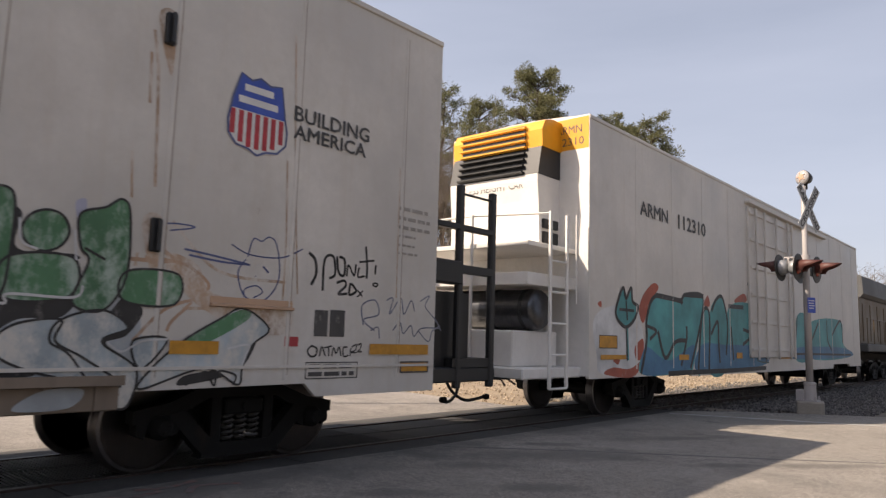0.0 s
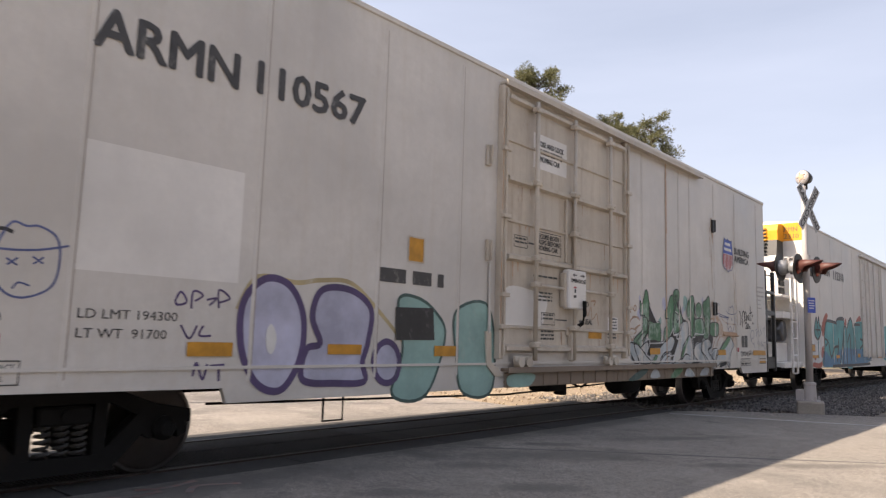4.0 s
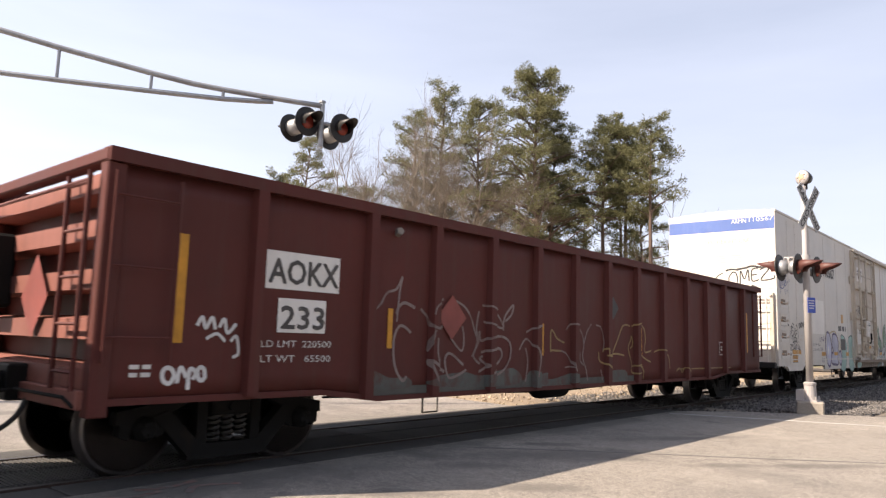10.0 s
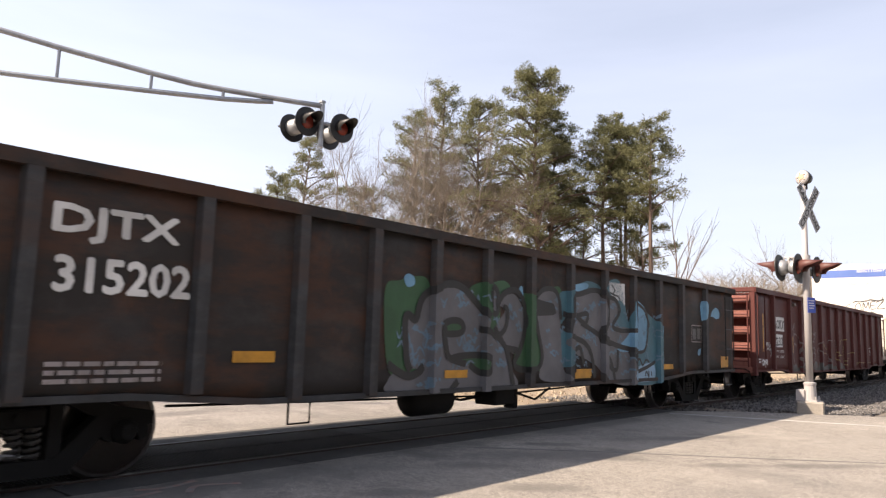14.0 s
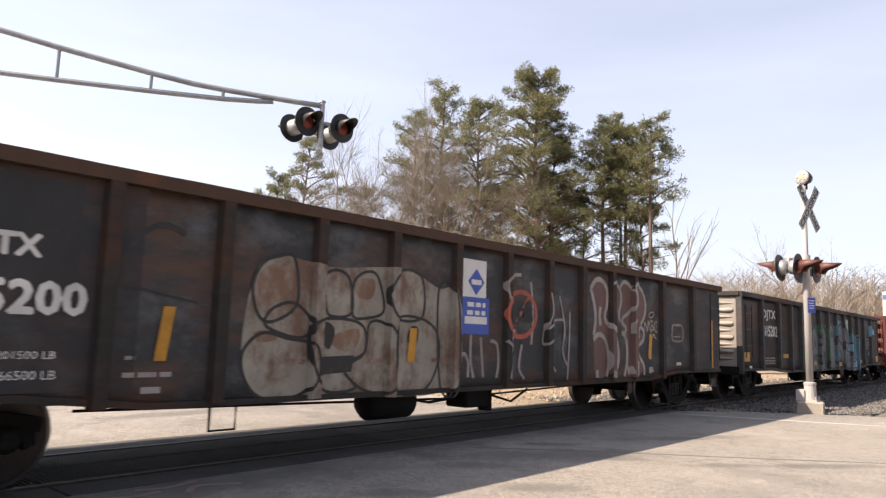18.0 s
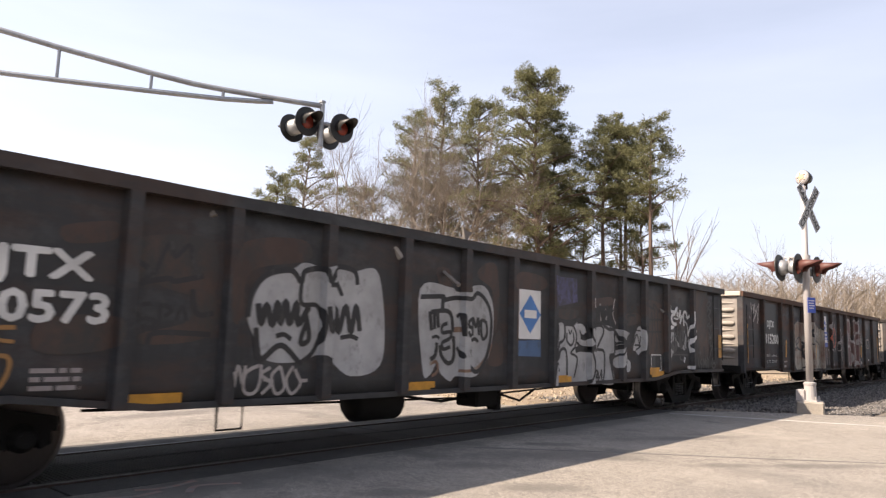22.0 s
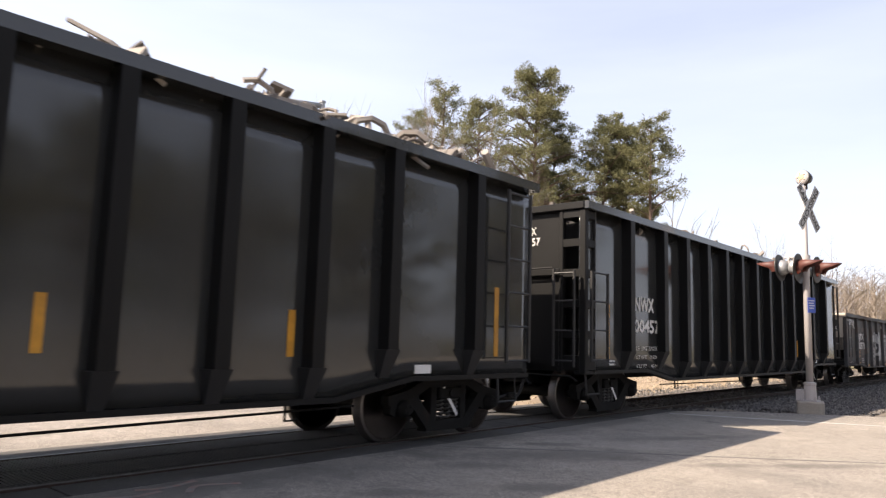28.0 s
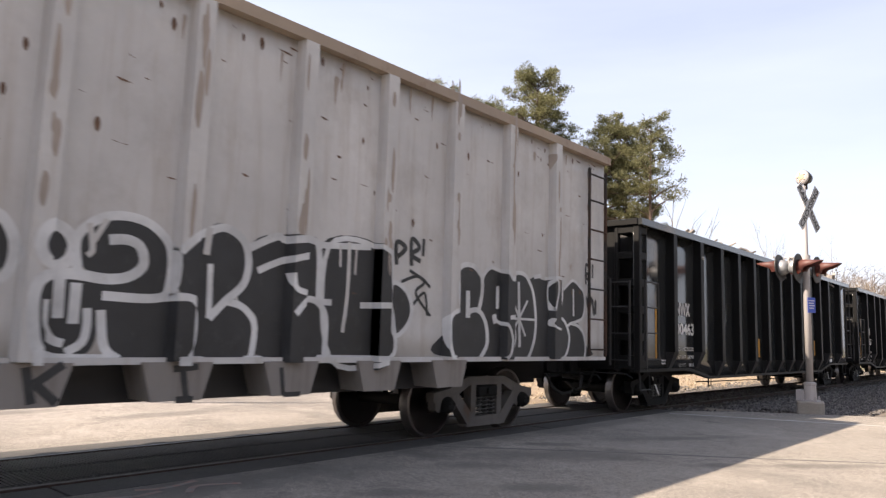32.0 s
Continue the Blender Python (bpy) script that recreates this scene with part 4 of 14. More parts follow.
def ladder(car, pts, rungs, r=0.016, material=None, name="ladder", stile=0.022):
    """pts: foot and head of both stiles, ((x, y, z0, z1), (x, y, z0, z1))."""
    a, b = pts
    bm = bmesh.new()
    tube(bm, [(a[0], a[1], a[2]), (a[0], a[1], a[3])], stile, 6)
    frame_ = part(name, bm, material or BLACK_MATT, car, "welded ladder")
    bm = bmesh.new()
    tube(bm, [(b[0], b[1], b[2]), (b[0], b[1], b[3])], stile, 6)
    part("stile", bm, material or BLACK_MATT, frame_)
    for z in rungs:
        bm = bmesh.new()
        tube(bm, [(a[0], a[1], z), (b[0], b[1], z)], r, 6)
        part("rung", bm, material or BLACK_MATT, frame_)
    return frame_


def sheet(bm, x0, x1, low, top, y, dent, nx, nz, seed, thick=0.02):
    """A side plate with soft dents; low(x) is its lower edge."""
    def at(i, j, back):
        x = x0 + (x1 - x0) * i / nx
        z = low(x) + (top - low(x)) * j / nz
        d = dent * max(0.0, noise.noise((x * 0.9 + seed * 7.3, z * 1.1, seed)) + 0.25 * noise.noise((x * 3.1, z * 2.7, seed + 5)))
        return (x, y + d + back, z)
    grids = [[[bm.verts.new(at(i, j, k)) for i in range(nx + 1)] for j in range(nz + 1)] for k in (0.0, thick)]
    for g, flip in ((grids[0], False), (grids[1], True)):
        for j in range(nz):
            for i in range(nx):
                q = (g[j][i], g[j][i + 1], g[j + 1][i + 1], g[j + 1][i])
                bm.faces.new(q[::-1] if flip else q)
    f, b = grids
    for j in range(nz):
        bm.faces.new((f[j][0], f[j + 1][0], b[j + 1][0], b[j][0]))
        bm.faces.new((f[j][nx], b[j][nx], b[j + 1][nx], f[j + 1][nx]))
    for i in range(nx):
        bm.faces.new((f[0][i], b[0][i], b[0][i + 1], f[0][i + 1]))
        bm.faces.new((f[nz][i], f[nz][i + 1], b[nz][i + 1], b[nz][i]))


def gondola(name, label, rear, front, top, low_end, low_mid, turn_in, ribs, trucks, mats, seed, rib_w=0.17, proud=0.085, dent=0.02, cap_h=0.12, set_in=0.0, boxy=False):
    """An open-top car. rear, front, ribs and trucks are places along the train; everything is built round the car's middle."""
    mid = 0.5 * (rear + front)
    car = car_thing(name, mid, label)
    a, b = rear - mid, front - mid
    body, rib_mat, cap = mats
    y = SIDE + 0.01 + set_in

    def low(x):
        d = min(x - a, b - x)
        t0, t1 = turn_in
        return low_end + (low_mid - low_end) * max(0.0, min(1.0, (d - t0) / (t1 - t0)))

    zt = top - cap_h
    bm = bmesh.new()
    sheet(bm, a, b, low, zt + 0.01, y, dent, 110, 10, seed)
    part("side_plate", bm, body, car, "", True)
    bm = bmesh.new()
    sheet(bm, a, b, low, zt + 0.01, -y - 0.02, 0.0, 24, 1, seed)
    part("side_plate", bm, body, car)
    # lower flange of the side
    bm = bmesh.new()
    xs = [a, a + turn_in[0], a + turn_in[1], b - turn_in[1], b - turn_in[0], b]
    for x0, x1 in zip(xs, xs[1:]):
        for s in (-1, 1):
            quads(bm, [(x0, s * (abs(y) + 0.035), low(x0) - 0.03), (x1, s * (abs(y) + 0.035), low(x1) - 0.03), (x1, s * (abs(y) - 0.1), low(x1) - 0.03), (x0, s * (abs(y) - 0.1), low(x0) - 0.03),
                       (x0, s * (abs(y) + 0.035), low(x0) + 0.03), (x1, s * (abs(y) + 0.035), low(x1) + 0.03), (x1, s * (abs(y) - 0.1), low(x1) + 0.03), (x0, s * (abs(y) - 0.1), low(x0) + 0.03)], BOX)
    bmesh.ops.recalc_face_normals(bm, faces=bm.faces[:])
    part("side_sill", bm, rib_mat, car)
    bm = bmesh.new()
    box(bm, a + 0.05, b - 0.05, y + 0.03, -y - 0.03, low_end + 0.12, low_end + 0.20)
    box(bm, a + 0.2, b - 0.2, -0.25, 0.25, 0.62, low_end + 0.14)
    part("underframe", bm, TRUCK_IRON, car)
    # capping rails
    for s in (-1, 1):
        bm = bmesh.new()
        yo = s * (abs(y) + proud)
        n = 40
        pr = []
        for i in range(n + 1):
            x = a - 0.03 + (b - a + 0.06) * i / n
            w = 0.012 * noise.noise((x * 0.8, seed, s)) * (dent > 0.005)
            pr.append([bm.verts.new(p) for p in ((x, yo + w, zt), (x, yo + w, top + w), (x, yo - s * (proud + 0.075), top + w), (x, yo - s * (proud + 0.075), zt))])
        for u, v in zip(pr, pr[1:]):
            for k in range(4):
                bm.faces.new((u[k], v[k], v[(k + 1) % 4], u[(k + 1) % 4]))
        bm.faces.new(pr[0])
        bm.faces.new(pr[-1])
        bmesh.ops.recalc_face_normals(bm, faces=bm.faces[:])
        part("top_rail", bm, cap, car)
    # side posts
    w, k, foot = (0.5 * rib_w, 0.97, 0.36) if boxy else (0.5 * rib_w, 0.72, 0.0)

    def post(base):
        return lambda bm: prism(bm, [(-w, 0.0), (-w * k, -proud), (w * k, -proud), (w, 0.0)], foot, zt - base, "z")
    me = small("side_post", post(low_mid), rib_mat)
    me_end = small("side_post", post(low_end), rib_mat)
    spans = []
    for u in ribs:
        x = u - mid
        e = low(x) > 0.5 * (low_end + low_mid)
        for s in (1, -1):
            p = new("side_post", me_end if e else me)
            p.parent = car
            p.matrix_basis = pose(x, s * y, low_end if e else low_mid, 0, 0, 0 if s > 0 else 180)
        spans.append((x - w * k, x + w * k, proud, w * (1 - k)))
    for u in trucks:
        truck(car, u - mid)
    # front end wall, plain
    bm = bmesh.new()
    box(bm, b - 0.06, b - 0.02, y + 0.04, -y - 0.04, low_end, zt)
    box(bm, b - 0.12, b + 0.03, y + 0.02, -y - 0.02, zt, top)
    for k in range(3):
        box(bm, b - 0.02, b + 0.06, y + 0.1, -y - 0.1, low_end + 0.35 + k * 0.55, low_end + 0.5 + k * 0.55, 0.02)
    part("front_wall", bm, rib_mat, car)
    coupler(car, a - 0.03, -1)
    coupler(car, b + 0.03, 1)
    return car, mid, spans, y


def reflectors(car, mid, y, items, spans=()):
    """Amber strips: (u, z0, u width, height)."""
    for u, z, w, h, lean in items:
        Paint().rect(u - mid, z, u - mid + w, z + h, lean).put("reflector_strip", AMBER, car, ("side", y), 0.007, label="faded amber reflector strip")


def corrugated_end(car, a, y, low, zt, top, mat, cap, corner, count=5):
    """The rear wall: tapered ribs pressed outwards, a post in the middle, an end sill."""
    bm = bmesh.new()
    box(bm, a + 0.02, a + 0.06, y + 0.03, -y - 0.03, low, zt)
    # greyer than the ribs: the deep shadow between them is painted on the wall
    part("rear_wall", bm, GREY_WORN_SHADE, car)
    step = (zt - low - 0.1) / count

    def end_rib(s, z, y_thick, y_thin, r0, r1):
        """A pressed rib, thick at one end and running out at the other."""
        bm = bmesh.new()
        n = 10
        rings = []
        for i in range(n + 1):
            f = i / n
            yy = s * (y_thick + (y_thin - y_thick) * f)
            r = r0 + (r1 - r0) * f ** 1.3
            if i == 0:
                r *= 0.55
            wob = 0.012 * noise.noise((yy * 2.1, z * 3.0, s))
            rings.append([bm.verts.new((a + 0.03 - 1.25 * r * math.sin(math.pi * j / 8), yy, z + wob + r * math.cos(math.pi * j / 8))) for j in range(9)])
        for u, v in zip(rings, rings[1:]):
            for j in range(8):
                bm.faces.new((u[j], u[j + 1], v[j + 1], v[j]))
        bmesh.ops.recalc_face_normals(bm, faces=bm.faces[:])
        part("end_rib", bm, mat, car, "", True)

    for k in range(count):
        for s in (-1, 1):
            z = low + 0.1 + step * (k + 0.5)
            end_rib(s, z, 0.22, 1.36, 0.27 * step, 0.05 * step)
            if k:
                end_rib(s, z - 0.5 * step, 1.38, 0.5, 0.20 * step, 0.02 * step)
    bm = bmesh.new()
    box(bm, a - 0.10, a + 0.03, -0.16, 0.16, low - 0.05, zt, 0.02)
    part("end_post", bm, mat, car)
    bm = bmesh.new()
    box(bm, a - 0.06, a + 0.05, y + 0.02, -y - 0.02, low - 0.12, low + 0.08, 0.01)
    part("end_sill", bm, TRUCK_IRON, car)
    bm = bmesh.new()
    box(bm, a - 0.06, a + 0.12, y - 0.02, -y + 0.02, zt, top, 0.015)
    part("end_cap", bm, cap, car)
    for s in (-1, 1):
        bm = bmesh.new()
        box(bm, a - 0.02, a + 0.10, s * (abs(y) + 0.07), s * (abs(y) - 0.08), low - 0.1, zt, 0.01)
        part("corner_post", bm, corner, car)


def brake_wheel(car, x, y, z, material, r=0.28):
    bm = bmesh.new()
    ring = [(x, y + r * math.cos(k * math.tau / 24), z + r * math.sin(k * math.tau / 24)) for k in range(25)]
    tube(bm, ring, 0.018, 6)
    for k in range(5):
        c = k * math.tau / 5
        tube(bm, [(x, y, z), (x, y + r * math.cos(c), z + r * math.sin(c))], 0.012, 5)
    lathe(bm, [(-0.03, 0.05), (0.16, 0.05)], 10, "x", (x, y, z))
    return part("brake_wheel", bm, material, car, "spoked hand-brake wheel")


# --- oxide-red gondola
C_RIBS = (-17.36, -18.63, -19.73, -20.82, -21.99, -23.12, -24.24, -25.34, -26.44, -27.57, -28.75, -29.87, -31.4)
car_c, mid_c, spans_c, y_c = gondola("gondola_car", "oxide-red open gondola car with ribbed sides and faint graffiti", -32.9, -16.1, 2.90, 0.76, 0.66, (2.4, 3.2), C_RIBS, (-31.3, -17.53), (OXIDE, OXIDE, OXIDE), 1)
# --- brown-black gondola with a large painted piece
D_RIBS = (-36.24, -37.51, -38.60, -39.71, -40.79, -41.92, -43.04, -44.11, -45.17, -46.24, -47.30, -48.42, -49.91)
car_d, mid_d, spans_d, y_d = gondola("gondola_car", "brown-black gondola car with large grey, green and blue graffiti", -51.5, -34.45, 2.73, 0.80, 0.70, (2.5, 3.8), D_RIBS, (-49.7, -36.0), (DARK_BROWN, CHARCOAL, DARK_BROWN), 2)
E_RIBS = (-54.5, -56.0, -57.2, -58.05, -59.08, -60.09, -61.17, -62.31, -63.47, -64.59, -65.74, -66.81, -68.35)
car_e, mid_e, spans_e, y_e = gondola("gondola_car", "rusty slate gondola car with pale graffiti and bleached ribbed end", -69.93, -52.9, 2.73, 0.82, 0.71, (2.5, 3.6), E_RIBS, (-68.2, -54.3), (SLATE_RUST, DARK_BROWN, BROWN_CAP), 3)
F_RIBS = (-73.0, -74.3, -75.3, -76.2, -77.32, -78.47, -79.55, -80.63, -81.79, -82.98, -84.16, -85.16, -86.75)
car_f, mid_f, spans_f, y_f = gondola("gondola_car", "charcoal gondola car with white graffiti and a bleached end", -88.47, -71.25, 2.68, 0.82, 0.70, (2.5, 3.6), F_RIBS, (-86.6, -72.6), (CHARCOAL, CHARCOAL, CHARCOAL), 4)
# --- tall glossy black gondolas
G_RIBS = (-105.35, -103.9, -102.78, -101.61, -100.46, -99.4, -98.29, -97.24, -96.22, -95.09, -94.03, -92.96, -91.37)
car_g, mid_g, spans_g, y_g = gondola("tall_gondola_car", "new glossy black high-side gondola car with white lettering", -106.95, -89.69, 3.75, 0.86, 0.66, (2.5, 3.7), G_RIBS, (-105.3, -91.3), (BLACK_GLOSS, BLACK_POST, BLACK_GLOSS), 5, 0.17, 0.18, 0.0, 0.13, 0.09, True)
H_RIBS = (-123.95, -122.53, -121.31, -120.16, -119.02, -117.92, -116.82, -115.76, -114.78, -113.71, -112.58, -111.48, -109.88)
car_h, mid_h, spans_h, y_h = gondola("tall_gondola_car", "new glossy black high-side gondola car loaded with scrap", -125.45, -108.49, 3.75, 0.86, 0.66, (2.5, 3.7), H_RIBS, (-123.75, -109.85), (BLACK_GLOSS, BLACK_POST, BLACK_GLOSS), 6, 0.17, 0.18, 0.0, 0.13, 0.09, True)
# --- tall grey gondola
I_RIBS = tuple(-128.45 - 1.235 * k for k in range(13))
car_i, mid_i, spans_i, y_i = gondola("tall_gondola_car", "weathered grey high-side gondola car with black bubble graffiti", -144.72, -126.80, 4.62, 1.10, 1.10, (2.5, 3.6), I_RIBS, (-141.9, -129.5), (GREY_CAR, GREY_CAR, GREY_CAP), 7, 0.24, 0.12, 0.012, 0.13)


# ---------------------------------------------------------------- refrigerator cars
def reefer_body(car, a, b, top, crown, low):
    """A smooth-sided insulated body: two sides in seamed panels, curved roof, end walls."""
    y = SIDE
    bm = bmesh.new()
    prism(bm, low, y, y + 0.06)
    bmesh.ops.triangulate(bm, faces=[f for f in bm.faces if len(f.verts) > 4])
    part("side_wall", bm, WHITE, car)
    bm = bmesh.new()
    prism(bm, low, -y - 0.06, -y)
    bmesh.ops.triangulate(bm, faces=[f for f in bm.faces if len(f.verts) > 4])
    part("side_wall", bm, WHITE, car)
    bm = bmesh.new()
    n = 12
    pts = [(y + (-2 * y) * i / n, top + crown * math.sin(math.pi * i / n)) for i in range(n + 1)]
    prism(bm, pts + [(-y, top - 0.05), (y, top - 0.05)], a, b, "x")
    part("roof", bm, WHITE, car, "slightly arched roof")
    bm = bmesh.new()
    box(bm, a + 0.05, b - 0.05, y + 0.06, -y - 0.06, 0.98, 1.10)
    box(bm, a, b, -0.3, 0.3, 0.70, 1.0)
    part("underframe", bm, TRUCK_IRON, car)


# --- the nearer refrigerator car
RB, FB = -14.49, 6.62
mid_b = 0.5 * (RB + FB)
car_b = car_thing("refrigerator_car", mid_b, "white refrigerator car covered with graffiti, with a sliding plug door")
a_b, b_b = RB - mid_b, FB - mid_b
reefer_body(car_b, a_b, b_b, 5.26, 0.07, [(a_b, 5.26), (a_b, 0.86), (a_b + 0.85, 0.84), (a_b + 0.98, 0.71), (a_b + 2.35, 0.71), (a_b + 2.6, 0.86), (a_b + 4.95, 0.84), (a_b + 5.0, 0.70),
             (b_b - 4.1, 0.70), (b_b - 4.05, 0.84), (b_b - 2.0, 0.86), (b_b - 1.85, 0.72), (b_b, 0.72), (b_b, 5.26)])
for u in (-10.75, 4.2):
    truck(car_b, u - mid_b)
coupler(car_b, a_b - 0.25, -1)
coupler(car_b, b_b + 1.6, 1)
bm = bmesh.new()
prism(bm, [(SIDE + (-2 * SIDE) * i / 12, 5.25 + 0.07 * math.sin(math.pi * i / 12)) for i in range(13)] + [(-SIDE, 0.9), (SIDE, 0.9)], a_b - 0.001, a_b + 0.05, "x")
part("rear_wall", bm, WHITE, car_b)
bm = bmesh.new()
box(bm, b_b - 0.05, b_b + 0.001, SIDE + 0.02, -SIDE - 0.02, 0.9, 5.25)
part("front_wall", bm, WHITE, car_b)

# --- the farther refrigerator car
RA, FA = 10.49, 31.2
mid_a = 0.5 * (RA + FA)
car_a = car_thing("refrigerator_car", mid_a, "white refrigerator car with a yellow-topped cooling unit and turquoise graffiti")
a_a, b_a = RA - mid_a, FA - mid_a
reefer_body(car_a, a_a, b_a, 5.30, 0.10,
            [(a_a, 5.30), (a_a, 0.76), (a_a + 2.6, 0.76), (a_a + 3.0, 0.86), (a_a + 4.2, 0.86), (a_a + 4.3, 0.72), (b_a - 4.3, 0.72), (b_a - 4.2, 0.86), (b_a - 2.0, 0.86), (b_a - 1.85, 0.76), (b_a, 0.76), (b_a, 5.30)])
for u in (13.3, 28.6):
    truck(car_a, u - mid_a)
coupler(car_a, a_a - 1.9, -1)
coupler(car_a, b_a + 0.2, 1)
bm = bmesh.new()
box(bm, a_a - 0.001, a_a + 0.05, SIDE + 0.001, -SIDE - 0.001, 0.8, 5.32)
part("rear_wall", bm, WHITE_CLEAN, car_a)


# ---------------------------------------------------------------- trees
def limb(vs, fs, pts, r0, r1, seg=5):
    k0 = len(vs)
    n = len(pts)
    for i, p in enumerate(pts):
        d = (pts[min(i + 1, n - 1)] - pts[max(i - 1, 0)]).normalized()
        a = d.cross(Vector((0.31, 0.2, 0.93)))
        a = a.normalized() if a.length > 1e-3 else Vector((1, 0, 0))
        b = d.cross(a)
        r = r0 + (r1 - r0) * i / (n - 1)
        for k in range(seg):
            q = p + r * (math.cos(k * math.tau / seg) * a + math.sin(k * math.tau / seg) * b)
            vs.append((q.x, q.y, q.z))
    for i in range(n - 1):
        for k in range(seg):
            fs.append((k0 + i * seg + k, k0 + i * seg + (k + 1) % seg, k0 + (i + 1) * seg + (k + 1) % seg, k0 + (i + 1) * seg + k))


def raw(name, vs, fs, material, parent=None, label=""):
    me = bpy.data.meshes.new(name)
    me.from_pydata(vs, [], fs)
    me.materials.append(material)
    ob = new(name, me)
    ob.parent = parent
    if label:
        tagged(ob, label)
    return ob


def tuft(vs, fs, c, r, rnd, count, flat=0.75):
    """A clump of needle sprays."""
    for _ in range(count):
        d = Vector((rnd.gauss(0, 1), rnd.gauss(0, 1), rnd.gauss(0, flat)))
        d.normalize()
        p = c + d * r * rnd.random() ** 0.5
        w = Vector((rnd.gauss(0, 1), rnd.gauss(0, 1), rnd.gauss(0, 1))).normalized()
        q = d.cross(w)
        s = rnd.uniform(0.09, 0.20)
        t = rnd.uniform(0.016, 0.036)
        k = len(vs)
        e = (d + 0.5 * w + Vector((0, 0, 0.3))).normalized()
        for v in (p - q * t, p + q * t, p + e * s + q * t * 0.5, p + e * s - q * t * 0.5):
            vs.append((v.x, v.y, v.z))
        fs.append((k, k + 1, k + 2, k + 3))


def pine(az, dist, height, crown_low, spread, seed, label, lean=0.0, density=1.0, shape=0.6, clump=1.0):
    """A pine at a bearing (degrees from the view across the track) and distance."""
    rnd = random.Random(seed)
    a = radians(az)
    t = thing("pine_tree", label, "tree", (dist * math.sin(a), dist * math.cos(a), -0.15), "trees behind the track")
    vs, fs = [], []
    trunk = [Vector((lean * (z / height) ** 2 * 1.5 + 0.12 * math.sin(z * 0.5 + seed), 0.1 * math.sin(z * 0.37 + seed * 2), z)) for z in [height * i / 14 for i in range(15)]]
    limb(vs, fs, trunk, 0.009 * height + 0.05, 0.03, 8)
    lv, lf = [], []
    boughs = int(54 * density)
    for i in range(boughs):
        f = crown_low + (1 - crown_low) * (i + rnd.random()) / boughs
        k = min(13, int(f * 14))
        base = trunk[k].lerp(trunk[k + 1], f * 14 - k)
        ang = i * 2.4 + rnd.uniform(-0.7, 0.7)
        g = (f - crown_low) / (1 - crown_low)
        prof = (0.70 + 0.30 * math.sin(math.pi * min(1.0, 1.25 * g))) * (1 - g ** (1.5 / shape)) ** 0.9 + 0.14
        reach = spread * prof * rnd.uniform(0.35, 1.25) + 0.3
        d = Vector((math.cos(ang), math.sin(ang), rnd.uniform(-0.10, 0.55)))
        pts = [base + d * reach * s + Vector((0, 0, 0.14 * reach * math.sin(2.6 * s))) for s in (0.0, 0.35, 0.7, 1.0)]
        limb(vs, fs, pts, 0.045 + 0.012 * reach, 0.015, 4)
        side = Vector((-d.y, d.x, 0.12))
        for s in (0.38, 0.55, 0.72, 0.88, 1.0):
            stem = pts[0].lerp(pts[3], s) + Vector((0, 0, 0.12 * reach * math.sin(2.6 * s)))
            for w in (-1, 1):
                if rnd.random() < 0.28:
                    continue
                tip = stem + side * w * rnd.uniform(0.15, 0.42) * (0.4 + 0.3 * reach) + d * rnd.uniform(0.0, 0.3)
                limb(vs, fs, [stem, tip], 0.016, 0.008, 3)
                tuft(lv, lf, tip + Vector((0, 0, rnd.gauss(0.05, 0.16))), rnd.uniform(0.20, 0.38), rnd, int(60 * clump), 0.6)
                if rnd.random() < 0.55:
                    tuft(lv, lf, stem.lerp(tip, 0.5) + Vector((0, 0, 0.1)), rnd.uniform(0.2, 0.36), rnd, int(34 * clump), 0.6)
    for _ in range(4):
        tuft(lv, lf, trunk[-1] + Vector((rnd.gauss(0, 0.25), rnd.gauss(0, 0.25), rnd.uniform(-0.8, 0.2))), 0.4, rnd, 45)
    # dead stubs under the crown
    for _ in range(14):
        f = rnd.uniform(0.25, crown_low + 0.15)
        k = min(13, int(f * 14))
        ang = rnd.uniform(0, 6.28)
        p = trunk[k]
        limb(vs, fs, [p, p + Vector((math.cos(ang), math.sin(ang), 0.15)) * rnd.uniform(0.5, 1.6)], 0.035, 0.01, 4)
    raw("trunk", vs, fs, BARK, t, "dark scaly trunk and limbs")
    raw("crown", lv, lf, NEEDLES, t, "clumped olive-green needles")
    return t


